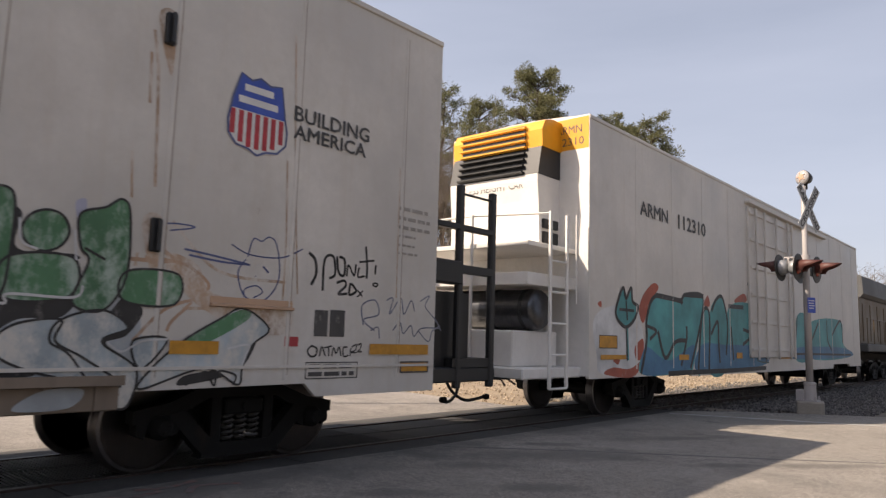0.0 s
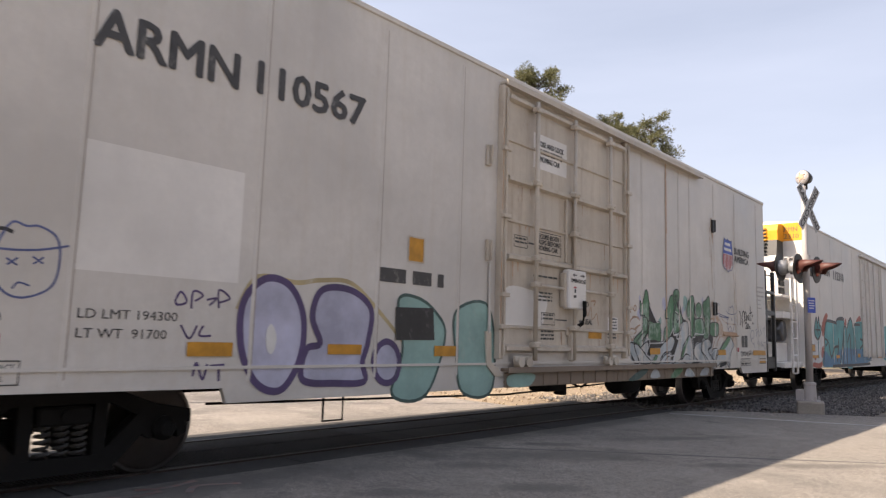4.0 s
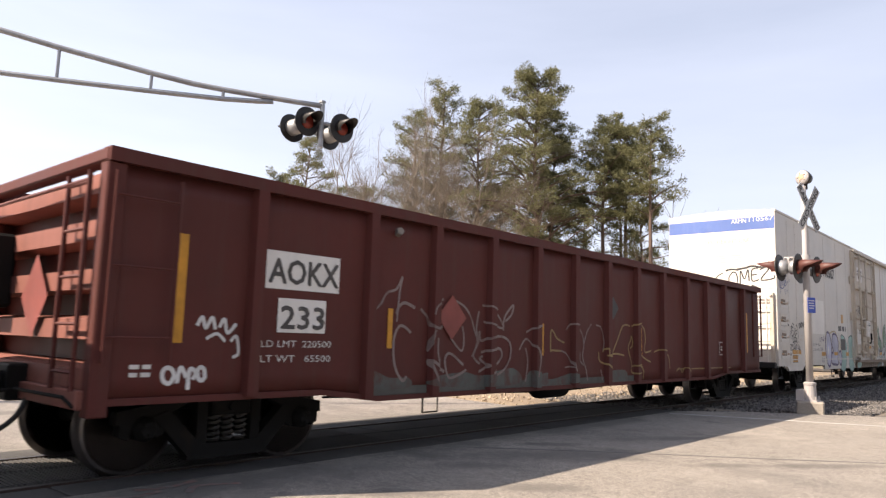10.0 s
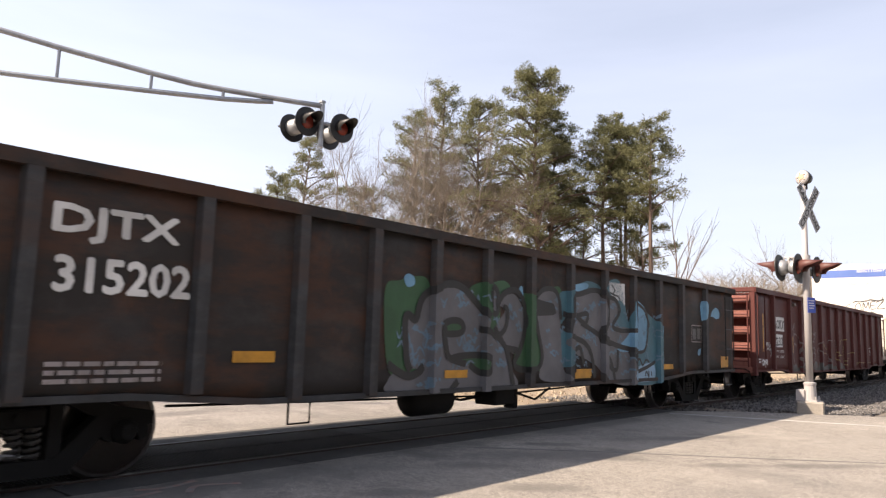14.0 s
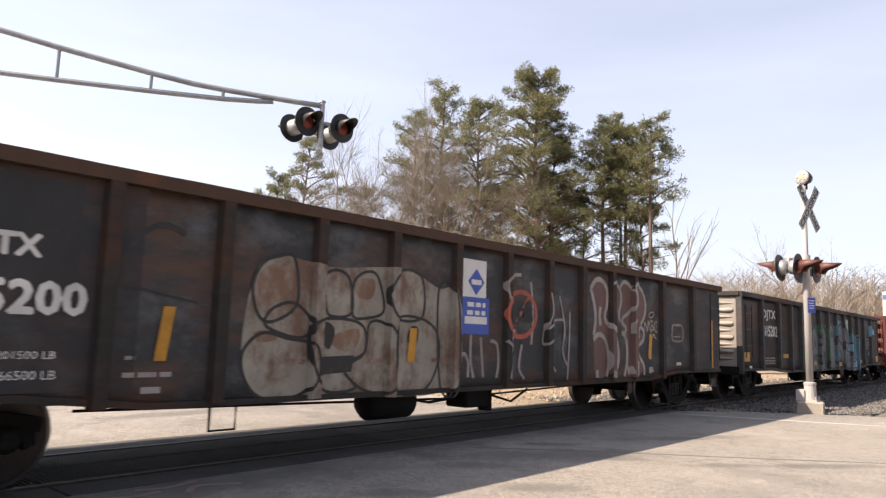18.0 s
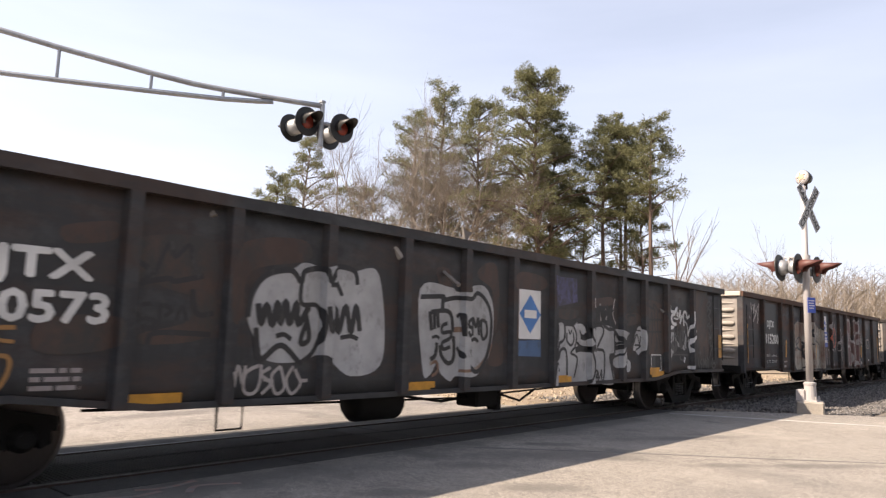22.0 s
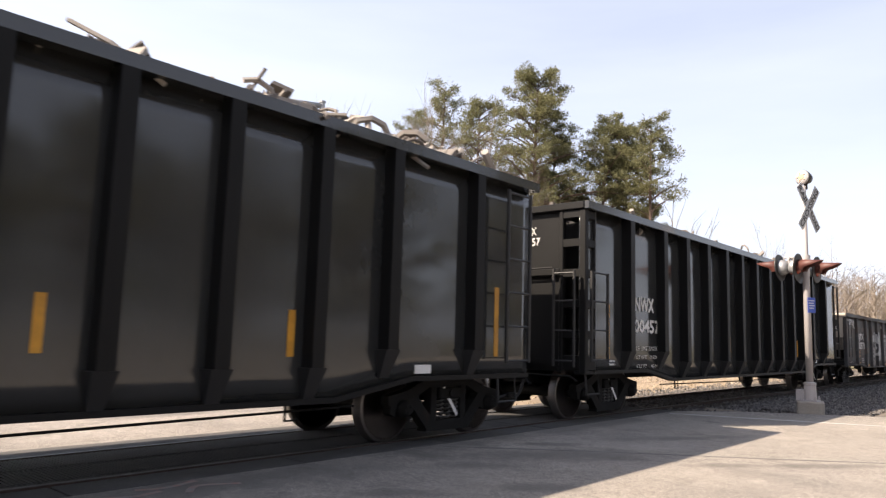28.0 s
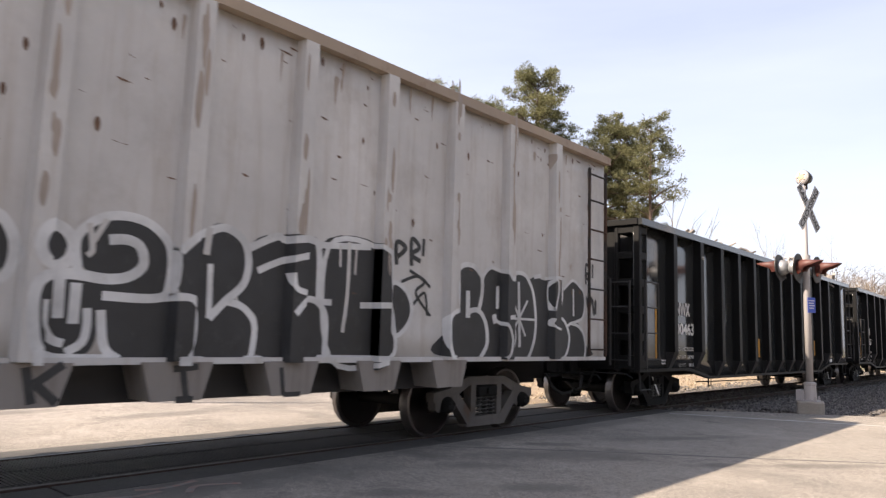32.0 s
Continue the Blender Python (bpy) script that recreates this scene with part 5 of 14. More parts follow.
def bare_tree(az, dist, height, spread, seed, label, fine=1.0, material=None, leaves=0, depth=5, name="bare_tree"):
    rnd = random.Random(seed)
    a = radians(az)
    t = thing(name, label, "tree", (dist * math.sin(a), dist * math.cos(a), -0.15), "trees behind the track")
    vs, fs, tv, tf, ev, ef = [], [], [], [], [], []

    def grow(p, d, length, r, level):
        thin, last = level >= 3, level >= depth
        n = 1 if last else 3
        pts = [p]
        q = p.copy()
        for i in range(n):
            d = (d + Vector((rnd.gauss(0, 0.13), rnd.gauss(0, 0.13), rnd.gauss(0.03, 0.07)))).normalized()
            q = q + d * length / n
            pts.append(q.copy())
        limb(tv if thin else vs, tf if thin else fs, pts, r, r * (0.4 if last else 0.62), 3 if thin else 6)
        if last:
            for _ in range(leaves):
                c = pts[-1] + Vector((rnd.gauss(0, 0.2), rnd.gauss(0, 0.2), rnd.gauss(0, 0.2)))
                k = len(ev)
                for _v in range(4):
                    w = c + Vector((rnd.gauss(0, 0.04), rnd.gauss(0, 0.04), rnd.gauss(0, 0.04)))
                    ev.append((w.x, w.y, w.z))
                ef.append((k, k + 1, k + 2, k + 3))
            return
        kids = 3 if level == 0 else rnd.choice((3, 3, 4)) if level < 3 else rnd.choice((2, 3, 4))
        kids = max(2, int(kids * fine + 0.4))
        turn0 = rnd.uniform(0, 6.28)
        for i in range(kids):
            s = rnd.uniform(0.3, 1.0) if level else rnd.uniform(0.45, 1.0)
            k = min(n - 1, int(s * n))
            b = pts[k].lerp(pts[k + 1], s * n - k)
            ang = turn0 + i * 2.4 + rnd.uniform(-0.5, 0.5)
            out = Vector((math.cos(ang), math.sin(ang), 0.1 * rnd.gauss(0, 1)))
            e = (d * rnd.uniform(0.5, 1.0) + out * spread * rnd.uniform(0.6, 1.35)).normalized()
            grow(b, e, length * rnd.uniform(0.48, 0.78), max(0.0045, r * rnd.uniform(0.40, 0.56)), level + 1)
        grow(pts[-1], d, length * 0.72, max(0.0045, r * 0.6), level + 1)

    grow(Vector((0, 0, 0)), Vector((0, 0, 1)), height * 0.31, 0.007 * height + 0.02, 0)
    raw("trunk", vs, fs, material or BARK_GREY, t, "grey trunk and boughs")
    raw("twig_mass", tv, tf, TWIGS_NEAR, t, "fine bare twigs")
    if leaves:
        raw("leaf_mass", ev, ef, DRY_LEAF, t, "sparse brown leaves still hanging")
    return t


pine(56.2, 45, 18.4, 0.30, 4.4, 11, "tall dense pine with a dark trunk behind the track", -0.2, 2.0, 0.95, 1.0)
pine(57.0, 46, 14.6, 0.42, 2.6, 22, "second slender stem beside the dense pine", 0.5, 0.8, 0.7)
pine(61.5, 46, 15.9, 0.52, 2.5, 12, "tall pine with an open crown and bare lower trunk", 0.1, 0.85, 0.9, 0.8)
pine(63.2, 47, 15.7, 0.58, 2.3, 13, "tall pine with an open crown and bare lower trunk", -0.2, 0.62, 1.0, 0.75)
pine(62.6, 48, 14.4, 0.74, 2.0, 23, "tall reddish-trunked pine with a small crown", 0.2, 0.36, 0.9)
pine(65.0, 44, 15.3, 0.58, 1.75, 14, "slender pine with a high one-sided crown", 0.3, 0.5, 1.2, 0.75)
pine(60.0, 48, 11.0, 0.55, 1.8, 15, "low pine half hidden among its neighbours", 0.0, 0.24, 0.6, 0.8)
pine(64.4, 46, 9.4, 0.60, 1.6, 24, "low thin pine beside the tall trunks", 0.0, 0.3)
pine(51.0, 49, 18.4, 0.45, 3.2, 16, "tall thin-crowned pine among bare trees", 0.4, 1.0, 0.9, 0.7)
pine(48.4, 52, 20.3, 0.42, 3.3, 17, "tall thin-crowned pine among bare trees", -0.2, 1.0, 0.9, 0.62)
pine(53.2, 52, 13.0, 0.30, 3.0, 25, "low pine among bare trees", 0.0, 0.8, 0.9, 0.8)
pine(46.0, 54, 19.0, 0.38, 3.2, 26, "thin pine among bare trees", 0.0, 0.8, 0.9, 0.6)
pine(41.6, 56, 13.0, 0.35, 2.8, 27, "low pine among bare trees", 0.0, 0.6, 0.9, 0.7)
pine(37.1, 58, 17.6, 0.42, 3.1, 18, "young pine standing apart", 0.1, 0.62, 0.8, 0.8)
pine(34.9, 60, 14.4, 0.5, 2.6, 19, "young pine standing apart", 0.0, 0.6, 0.8, 0.8)
pine(31.2, 75, 14.6, 0.55, 2.2, 20, "small distant pine above the rim of the train", 0.0, 0.6)
pine(32.8, 78, 14.8, 0.6, 2.0, 21, "small distant pine above the rim of the train", 0.0, 0.6)
bare_tree(43.4, 47, 20.0, 0.42, 41, "bare grey deciduous tree with a forked top", 1.0, depth=6)
bare_tree(46.6, 44, 19.5, 0.50, 31, "bare grey deciduous tree with fine twigs", 1.05, depth=6)
bare_tree(44.8, 46, 21.0, 0.50, 32, "bare grey deciduous tree with fine twigs", 1.05, depth=6)
bare_tree(50.0, 43, 16.5, 0.52, 33, "bare grey deciduous tree with fine twigs", 1.05, depth=6)
bare_tree(41.8, 50, 18.5, 0.52, 34, "bare grey deciduous tree with fine twigs", 1.0, depth=6)
bare_tree(38.4, 50, 10.5, 0.55, 40, "bare grey thicket tree with fine twigs", 1.0, leaves=1)
bare_tree(39.9, 52, 15.0, 0.52, 39, "bare grey deciduous tree with fine twigs", 1.0, depth=6)
bare_tree(53.2, 44, 12.0, 0.62, 35, "bare brown undergrowth tree", 1.1, leaves=2)
bare_tree(66.3, 42, 12.6, 0.14, 43, "small dead tree with few limbs", 0.55, BARK, depth=4)
bare_tree(65.9, 44, 11.0, 0.18, 36, "small dead tree with few limbs", 0.8, BARK, depth=4)
bare_tree(74.9, 60, 12.5, 0.26, 37, "thin bare tree beyond the signal", 0.8, depth=5)
bare_tree(76.8, 66, 11.5, 0.26, 38, "thin bare tree beyond the signal", 0.8, depth=5)


def far_wood(seed):
    """The leafless wood along the line, as one mass of stems and twigs."""
    rnd = random.Random(seed)
    vs, fs = [], []
    for _ in range(900):
        az = radians(rnd.uniform(66, 92) if rnd.random() < 0.75 else rnd.uniform(5, 66))
        dist = rnd.uniform(85, 150)
        base = Vector((dist * math.sin(az), dist * math.cos(az), -0.2))
        h = rnd.uniform(6.5, 10.5) * (dist / 100)
        top = base + Vector((rnd.gauss(0, 0.5), rnd.gauss(0, 0.5), h))
        limb(vs, fs, [base, base.lerp(top, 0.5), top], 0.13, 0.03, 3)
        for _k in range(16):
            s = rnd.uniform(0.25, 1.0)
            p = base.lerp(top, s)
            ang = rnd.uniform(0, 6.28)
            q = p + Vector((math.cos(ang), math.sin(ang), rnd.uniform(0.4, 1.2))) * rnd.uniform(0.8, 2.4)
            limb(vs, fs, [p, q], 0.035, 0.012, 3)
            for _j in range(2):
                w = p.lerp(q, rnd.uniform(0.4, 1.0))
                limb(vs, fs, [w, w + Vector((rnd.gauss(0, 0.6), rnd.gauss(0, 0.6), rnd.uniform(0.2, 0.9)))], 0.02, 0.008, 3)
    # the pale twig colour carries the haze over the wood
    ob = raw("far_wood", vs, fs, TWIGS_HAZED)
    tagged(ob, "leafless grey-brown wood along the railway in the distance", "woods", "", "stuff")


far_wood(9)
bare_tree(48.8, 47, 18.0, 0.5, 77, "tall leafless tree with a haze of fine twigs", 1.05, depth=6)


# ---------------------------------------------------------------- marks, graffiti and fittings of the cars
SP_GREEN = spray("spray_green", (0.075, 0.20, 0.10), 0.8, (0.36, 0.44, 0.38), big=3.2)
SP_PALEBLUE = spray("spray_pale_blue", (0.40, 0.46, 0.49), 1.0, (0.60, 0.57, 0.52), big=3.2)
SP_BLACK = spray("spray_black", (0.028, 0.027, 0.028), 0.35, (0.22, 0.2, 0.19))
SP_WHITE = spray("spray_white", (0.60, 0.60, 0.60), 0.2, (0.25, 0.24, 0.23))
SP_TAN = spray("spray_tan", (0.42, 0.27, 0.18), 0.5, (0.5, 0.45, 0.40))
SP_BLUEPEN = spray("spray_blue_line", (0.09, 0.11, 0.24), 0.2, (0.3, 0.3, 0.36))
SP_LILAC = spray("spray_lilac", (0.46, 0.46, 0.58), 0.15, (0.4, 0.38, 0.42))
SP_PURPLE = spray("spray_purple", (0.09, 0.06, 0.15), 0.15, (0.2, 0.17, 0.22))
SP_YELLOW = spray("spray_yellow", (0.50, 0.40, 0.22), 0.4, (0.52, 0.47, 0.40))
SP_TEAL = spray("spray_teal", (0.26, 0.42, 0.38), 0.25, (0.4, 0.42, 0.38))
SP_DARKGREEN = spray("spray_dark_green", (0.05, 0.10, 0.09), 0.3, (0.2, 0.26, 0.24))
SP_TURQ = spray("spray_turquoise", (0.06, 0.29, 0.30), 0.2, (0.09, 0.2, 0.24))
SP_RED = spray("spray_red", (0.38, 0.085, 0.05), 0.3, (0.4, 0.3, 0.26))
SP_WHITE_FADED = spray("spray_white_faded", (0.30, 0.26, 0.25), 0.55, (0.12, 0.085, 0.075))
SP_YELLOW_FADED = spray("spray_yellow_faded", (0.26, 0.18, 0.07), 0.55, (0.12, 0.06, 0.05))
SP_GREEN_D = spray("spray_deep_green", (0.025, 0.085, 0.035), 0.3, (0.04, 0.045, 0.035))
SP_GREYBLUE = spray("spray_grey_blue", (0.115, 0.113, 0.122), 0.45, (0.10, 0.11, 0.125))
SP_BLACK_D = spray("spray_black_worn", (0.018, 0.018, 0.019), 0.2, (0.04, 0.037, 0.035))
SP_SKY = spray("spray_sky", (0.15, 0.33, 0.48), 0.25, (0.1, 0.2, 0.28))
SP_TEAL_D = spray("spray_deep_teal", (0.05, 0.14, 0.18), 0.35, (0.06, 0.09, 0.1))
SP_CREAM = spray("spray_cream", (0.30, 0.27, 0.225), 1.0, (0.15, 0.085, 0.06), big=3.4)
SP_BLACK_E = spray("spray_black_thin", (0.02, 0.02, 0.022), 0.3, (0.09, 0.08, 0.075))
SP_PLUM = spray("spray_plum", (0.13, 0.062, 0.055), 0.5, (0.09, 0.07, 0.065))
SP_SILVER = spray("spray_silver", (0.37, 0.37, 0.37), 0.45, (0.15, 0.145, 0.14))
SP_VIOLET = spray("spray_violet", (0.085, 0.08, 0.18), 1.1, (0.035, 0.033, 0.04), big=9.0)
SP_BLUE_D = spray("spray_blue", (0.05, 0.11, 0.22), 0.5, (0.04, 0.05, 0.06))
SP_ORANGE = spray("spray_orange", (0.32, 0.16, 0.05), 0.35, (0.1, 0.07, 0.05))
SP_BLACK_I = spray("spray_black_bubble", (0.028, 0.029, 0.031), 0.22, (0.08, 0.078, 0.076))
SIGN_FADED = spray("faded_red", (0.24, 0.055, 0.045), 0.25, (0.16, 0.06, 0.05))
DARKGREY = spray("dark_grey_mark", (0.045, 0.05, 0.052), 0.3, (0.08, 0.06, 0.055))
SLATE_DARK = spray("dark_repaint", (0.018, 0.018, 0.02), 0.25, (0.05, 0.05, 0.052))
RUST_LINE = spray("rust_line", (0.20, 0.11, 0.07), 0.8, (0.25, 0.21, 0.17))
SIGN_BLUE2 = plain("sign_mid_blue", (0.05, 0.17, 0.42), 0.5, 0.0, 0.12, 4.0, 0.0)
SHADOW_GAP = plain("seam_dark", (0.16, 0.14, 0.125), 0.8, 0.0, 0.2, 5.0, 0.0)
SP_PALE = spray("spray_pale", (0.42, 0.45, 0.47), 0.3, (0.45, 0.42, 0.39))

SP_FADEDPEN = spray("faded_stencil", (0.30, 0.275, 0.25), 0.5, (0.45, 0.42, 0.39))
SP_GREYPEN = spray("spray_grey_line", (0.19, 0.20, 0.26), 0.3, (0.4, 0.4, 0.42))
RUST_RUN = spray("rust_run", (0.42, 0.29, 0.20), 1.0, (0.58, 0.52, 0.46), big=5.0)
RUST_DIM = spray("rust_dim", (0.060, 0.034, 0.026), 1.0, (0.030, 0.028, 0.027), big=3.5)
SP_BLUE_MID = spray("spray_mid_blue", (0.05, 0.17, 0.30), 0.45, (0.06, 0.24, 0.30))
SP_SKYLIGHT = spray("spray_light_sky", (0.24, 0.38, 0.50), 0.25, (0.15, 0.24, 0.32))
SP_SKY_DIM = spray("spray_dim_sky", (0.105, 0.175, 0.235), 0.6, (0.13, 0.14, 0.155))
SP_CHALK = spray("spray_chalk", (0.34, 0.31, 0.295), 0.5, (0.15, 0.11, 0.10))
SP_WASH = spray("pale_wash", (0.125, 0.12, 0.115), 1.0, (0.055, 0.05, 0.048), big=2.5)
SP_FAINT = spray("spray_faint", (0.20, 0.155, 0.148), 0.7, (0.10, 0.045, 0.04))
SP_TEALGREY = spray("grey_green_repaint", (0.075, 0.085, 0.08), 0.9, (0.075, 0.03, 0.026), big=4.0)
Paint().blob(((2.64, 1.23), (2.7, 1.38), (2.89, 1.47), (3.17, 1.6), (3.43, 1.47), (4.07, 1.44), (4.25, 1.52), (4.89, 1.55), (4.96, 1), (3.58, 1), (2.87, 1.02), (2.68, 1.15))).put("graffiti_ground", SP_PALE, car_b, ("side", SIDE), 0.002, label="pale sprayed background")
Paint().blob(((4.48, 1.58), (4.65, 1.63), (5.37, 1.56), (5.54, 1.57), (6.18, 1.62), (6.68, 1.62), (6.79, 1.03), (6.63, 0.89), (4.52, 0.98))).put("graffiti_ground", SP_PALE, car_b, ("side", SIDE), 0.0021)
Paint().blob(((3.47, 2.22), (3.54, 2.14), (3.65, 1.96), (3.83, 1.82), (3.71, 1.78), (3.5, 1.79), (3.47, 2.01))).put("graffiti_shadow", SP_BLACK, car_b, ("side", SIDE), 0.004, label="black sprayed shadow")
Paint().blob(((3.46, 1.47), (4.07, 1.42), (4.15, 1.54), (4.18, 1.42), (4, 1.31), (3.65, 1.28), (3.54, 1.15), (3.38, 1.17), (3.46, 1.34))).put("graffiti_shadow", SP_BLACK, car_b, ("side", SIDE), 0.0041)
Paint().blob(((4.47, 1.55), (4.58, 1.68), (4.65, 1.56), (4.91, 1.55), (4.84, 1.4), (4.68, 1.25), (4.65, 1.05), (4.6, 1.01), (4.5, 1.1), (4.61, 1.29))).put("graffiti_shadow", SP_BLACK, car_b, ("side", SIDE), 0.0042)
Paint().blob(((2.75, 1.15), (2.83, 1.17), (2.97, 1.01), (2.83, 1.02))).put("graffiti_shadow", SP_BLACK, car_b, ("side", SIDE), 0.0043)
Paint().blob(((4.8, 2.19), (4.92, 2.28), (5.09, 1.94), (5.28, 1.87), (5.05, 1.78), (5.06, 1.96))).put("graffiti_shadow", SP_BLACK, car_b, ("side", SIDE), 0.0044)
Paint().blob(((5.54, 1.49), (5.68, 1.6), (6.18, 1.62), (6.11, 1.45), (5.8, 1.42), (5.63, 1.26), (5.64, 1.05), (5.9, 1.04), (5.94, 0.99), (5.59, 0.99))).put("graffiti_shadow", SP_BLACK, car_b, ("side", SIDE), 0.004)
Paint().blob(((6.59, 1.64), (6.77, 1.53), (6.65, 1.32), (6.48, 1.24), (6.71, 1.04), (6.44, 1.18), (6.38, 1.26))).put("graffiti_shadow", SP_BLACK, car_b, ("side", SIDE), 0.0041)
Paint().blob(((5.68, 2.25), (5.76, 2.23), (5.75, 1.96), (6.16, 1.96), (6.16, 1.91), (5.7, 1.9))).put("graffiti_shadow", SP_BLACK, car_b, ("side", SIDE), 0.0042)
Paint().blob(((4.48, 1.53), (4.6, 1.53), (4.67, 1.39), (4.63, 1.15), (4.51, 1.15))).put("graffiti_shadow", SP_BLACK, car_b, ("side", SIDE), 0.0043)
Paint().blob(((7.68, 1.21), (7.94, 1.34), (7.84, 1.09), (7.64, 0.96), (7.16, 0.88), (7.21, 0.97), (7.54, 1.03))).put("graffiti_shadow", SP_BLACK, car_b, ("side", SIDE), 0.0044)
Paint().blob(((3.18, 2.11), (3.27, 2.25), (3.33, 2.38), (3.42, 2.37), (3.48, 2.2), (3.49, 1.81), (3.44, 1.61), (3.31, 1.46), (3.13, 1.29), (3, 1.35), (2.85, 1.37), (2.89, 1.47), (3.19, 1.64), (3.2, 1.89), (3.12, 1.9), (3.1, 2.17))).put("graffiti_fill", SP_GREEN, car_b, ("side", SIDE), 0.006, label="green sprayed lettering")
Paint().blob(((3.45, 1.79), (3.71, 1.78), (3.97, 1.78), (4, 1.44), (3.74, 1.44), (3.47, 1.46))).put("graffiti_fill", SP_GREEN, car_b, ("side", SIDE), 0.0061)
Paint().blob(((4.16, 1.65), (4.3, 1.76), (4.28, 1.88), (4.22, 1.89), (4.23, 2.05), (4.32, 2.09), (4.45, 2.32), (4.59, 2.35), (4.65, 2.12), (4.59, 1.7), (4.45, 1.53), (4.18, 1.42))).put("graffiti_fill", SP_GREEN, car_b, ("side", SIDE), 0.0062)
Paint().blob(((4.61, 2.34), (4.64, 2.45), (4.75, 2.5), (4.89, 2.47), (4.92, 2.33), (4.8, 2.19), (4.9, 2.07), (5.04, 1.96), (5.05, 1.8), (4.93, 1.66), (4.63, 1.6), (4.59, 1.9), (4.66, 2.15))).put("graffiti_fill", SP_GREEN, car_b, ("side", SIDE), 0.0063)
Paint().blob(((5.31, 2.2), (5.42, 2.33), (5.56, 2.42), (5.69, 2.36), (5.7, 1.96), (5.66, 1.6), (5.47, 1.54), (5.49, 1.83), (5.32, 1.95), (5.28, 2.08))).put("graffiti_fill", SP_GREEN, car_b, ("side", SIDE), 0.0064)
Paint().blob(((6.11, 2.14), (6.06, 2.02), (5.94, 1.96), (5.82, 2), (5.76, 2.11), (5.81, 2.23), (5.93, 2.29), (6.05, 2.26))).put("graffiti_fill", SP_GREEN, car_b, ("side", SIDE), 0.006)
Paint().blob(((5.68, 1.89), (6.16, 1.93), (6.16, 1.62), (5.68, 1.58))).put("graffiti_fill", SP_GREEN, car_b, ("side", SIDE), 0.0061)
Paint().blob(((6.18, 2.29), (6.38, 2.38), (6.51, 2.47), (6.59, 2.35), (6.6, 1.82), (6.43, 1.52), (6.18, 1.57), (6.28, 1.91), (6.21, 2.02))).put("graffiti_fill", SP_GREEN, car_b, ("side", SIDE), 0.0062)
Paint().blob(((6.6, 1.86), (7.07, 1.87), (7.05, 1.6), (6.59, 1.61))).put("graffiti_fill", SP_GREEN, car_b, ("side", SIDE), 0.0063)
Paint().blob(((2.86, 1.37), (3, 1.35), (3.13, 1.29), (3.34, 1.15), (3.57, 1.02), (3.11, 1.01), (2.95, 1.19))).put("graffiti_fill", SP_PALEBLUE, car_b, ("side", SIDE), 0.007, label="pale blue and white sprayed lettering")
Paint().blob(((3.15, 1.29), (3.36, 1.4), (3.46, 1.36), (3.36, 1.19))).put("graffiti_fill", SP_PALEBLUE, car_b, ("side", SIDE), 0.0071)
Paint().blob(((2.64, 1.3), (2.72, 1.38), (2.84, 1.36), (2.91, 1.23), (3.07, 1.03), (2.93, 1.02), (2.76, 1.15))).put("graffiti_fill", SP_PALEBLUE, car_b, ("side", SIDE), 0.0072)
Paint().blob(((3.6, 1.01), (3.76, 1.15), (4.18, 1.42), (4.5, 1.53), (4.66, 1.44), (4.49, 1.24), (4.22, 1.22), (4.09, 1.15), (3.97, 1.01))).put("graffiti_fill", SP_PALEBLUE, car_b, ("side", SIDE), 0.0073)
Paint().blob(((3.97, 1.06), (4.11, 1.17), (4.38, 1.22), (4.47, 1.15), (4.42, 1.03), (4.23, 1.01))).put("graffiti_fill", SP_PALEBLUE, car_b, ("side", SIDE), 0.0074)
Paint().blob(((4.97, 1.79), (5.32, 1.84), (5.35, 1.56), (5.08, 1.35), (4.97, 1.1), (4.7, 1.02), (4.52, 1.02), (4.82, 1.44))).put("graffiti_fill", SP_PALEBLUE, car_b, ("side", SIDE), 0.007)
Paint().blob(((5.02, 1.25), (5.35, 1.54), (5.54, 1.49), (5.59, 1.01), (5.07, 1.03))).put("graffiti_fill", SP_PALEBLUE, car_b, ("side", SIDE), 0.0071)
Paint().blob(((5.65, 1.26), (5.8, 1.39), (6.11, 1.43), (6.08, 1.26), (6.32, 1.12), (6.63, 0.89), (6.05, 0.99), (5.71, 1.12))).put("graffiti_fill", SP_PALEBLUE, car_b, ("side", SIDE), 0.0072)
Paint().blob(((6.11, 1.43), (6.43, 1.52), (6.65, 1.38), (6.44, 1.26), (6.75, 1.03), (6.68, 0.71), (6.46, 0.81), (6.2, 1.15), (6.04, 1.26))).put("graffiti_fill", SP_PALEBLUE, car_b, ("side", SIDE), 0.0073)
Paint().blob(((6.7, 1.27), (7.01, 1.29), (6.79, 1.03))).put("graffiti_fill", SP_PALEBLUE, car_b, ("side", SIDE), 0.0074)
Paint().blob(((7.15, 1.27), (7.52, 1.49), (7.77, 1.6), (8.07, 1.41), (7.89, 1.25), (7.79, 1.03), (7.75, 0.87), (7.39, 1.03), (6.8, 0.86), (6.88, 1.03))).put("graffiti_fill", SP_PALEBLUE, car_b, ("side", SIDE), 0.007)
Paint().blob(((2.88, 1.39), (3.19, 1.63), (3.35, 1.61), (3.2, 1.52), (3, 1.37))).put("graffiti_fill", SP_GREEN, car_b, ("side", SIDE), 0.009)
Paint().blob(((4.96, 1.15), (5.33, 1.52), (5.35, 1.46), (5.09, 1.15))).put("graffiti_fill", SP_GREEN, car_b, ("side", SIDE), 0.0091)
Paint().blob(((3.62, 1.02), (3.78, 1.15), (3.86, 1.13), (3.72, 1.01))).put("graffiti_fill", SP_GREEN, car_b, ("side", SIDE), 0.0092)
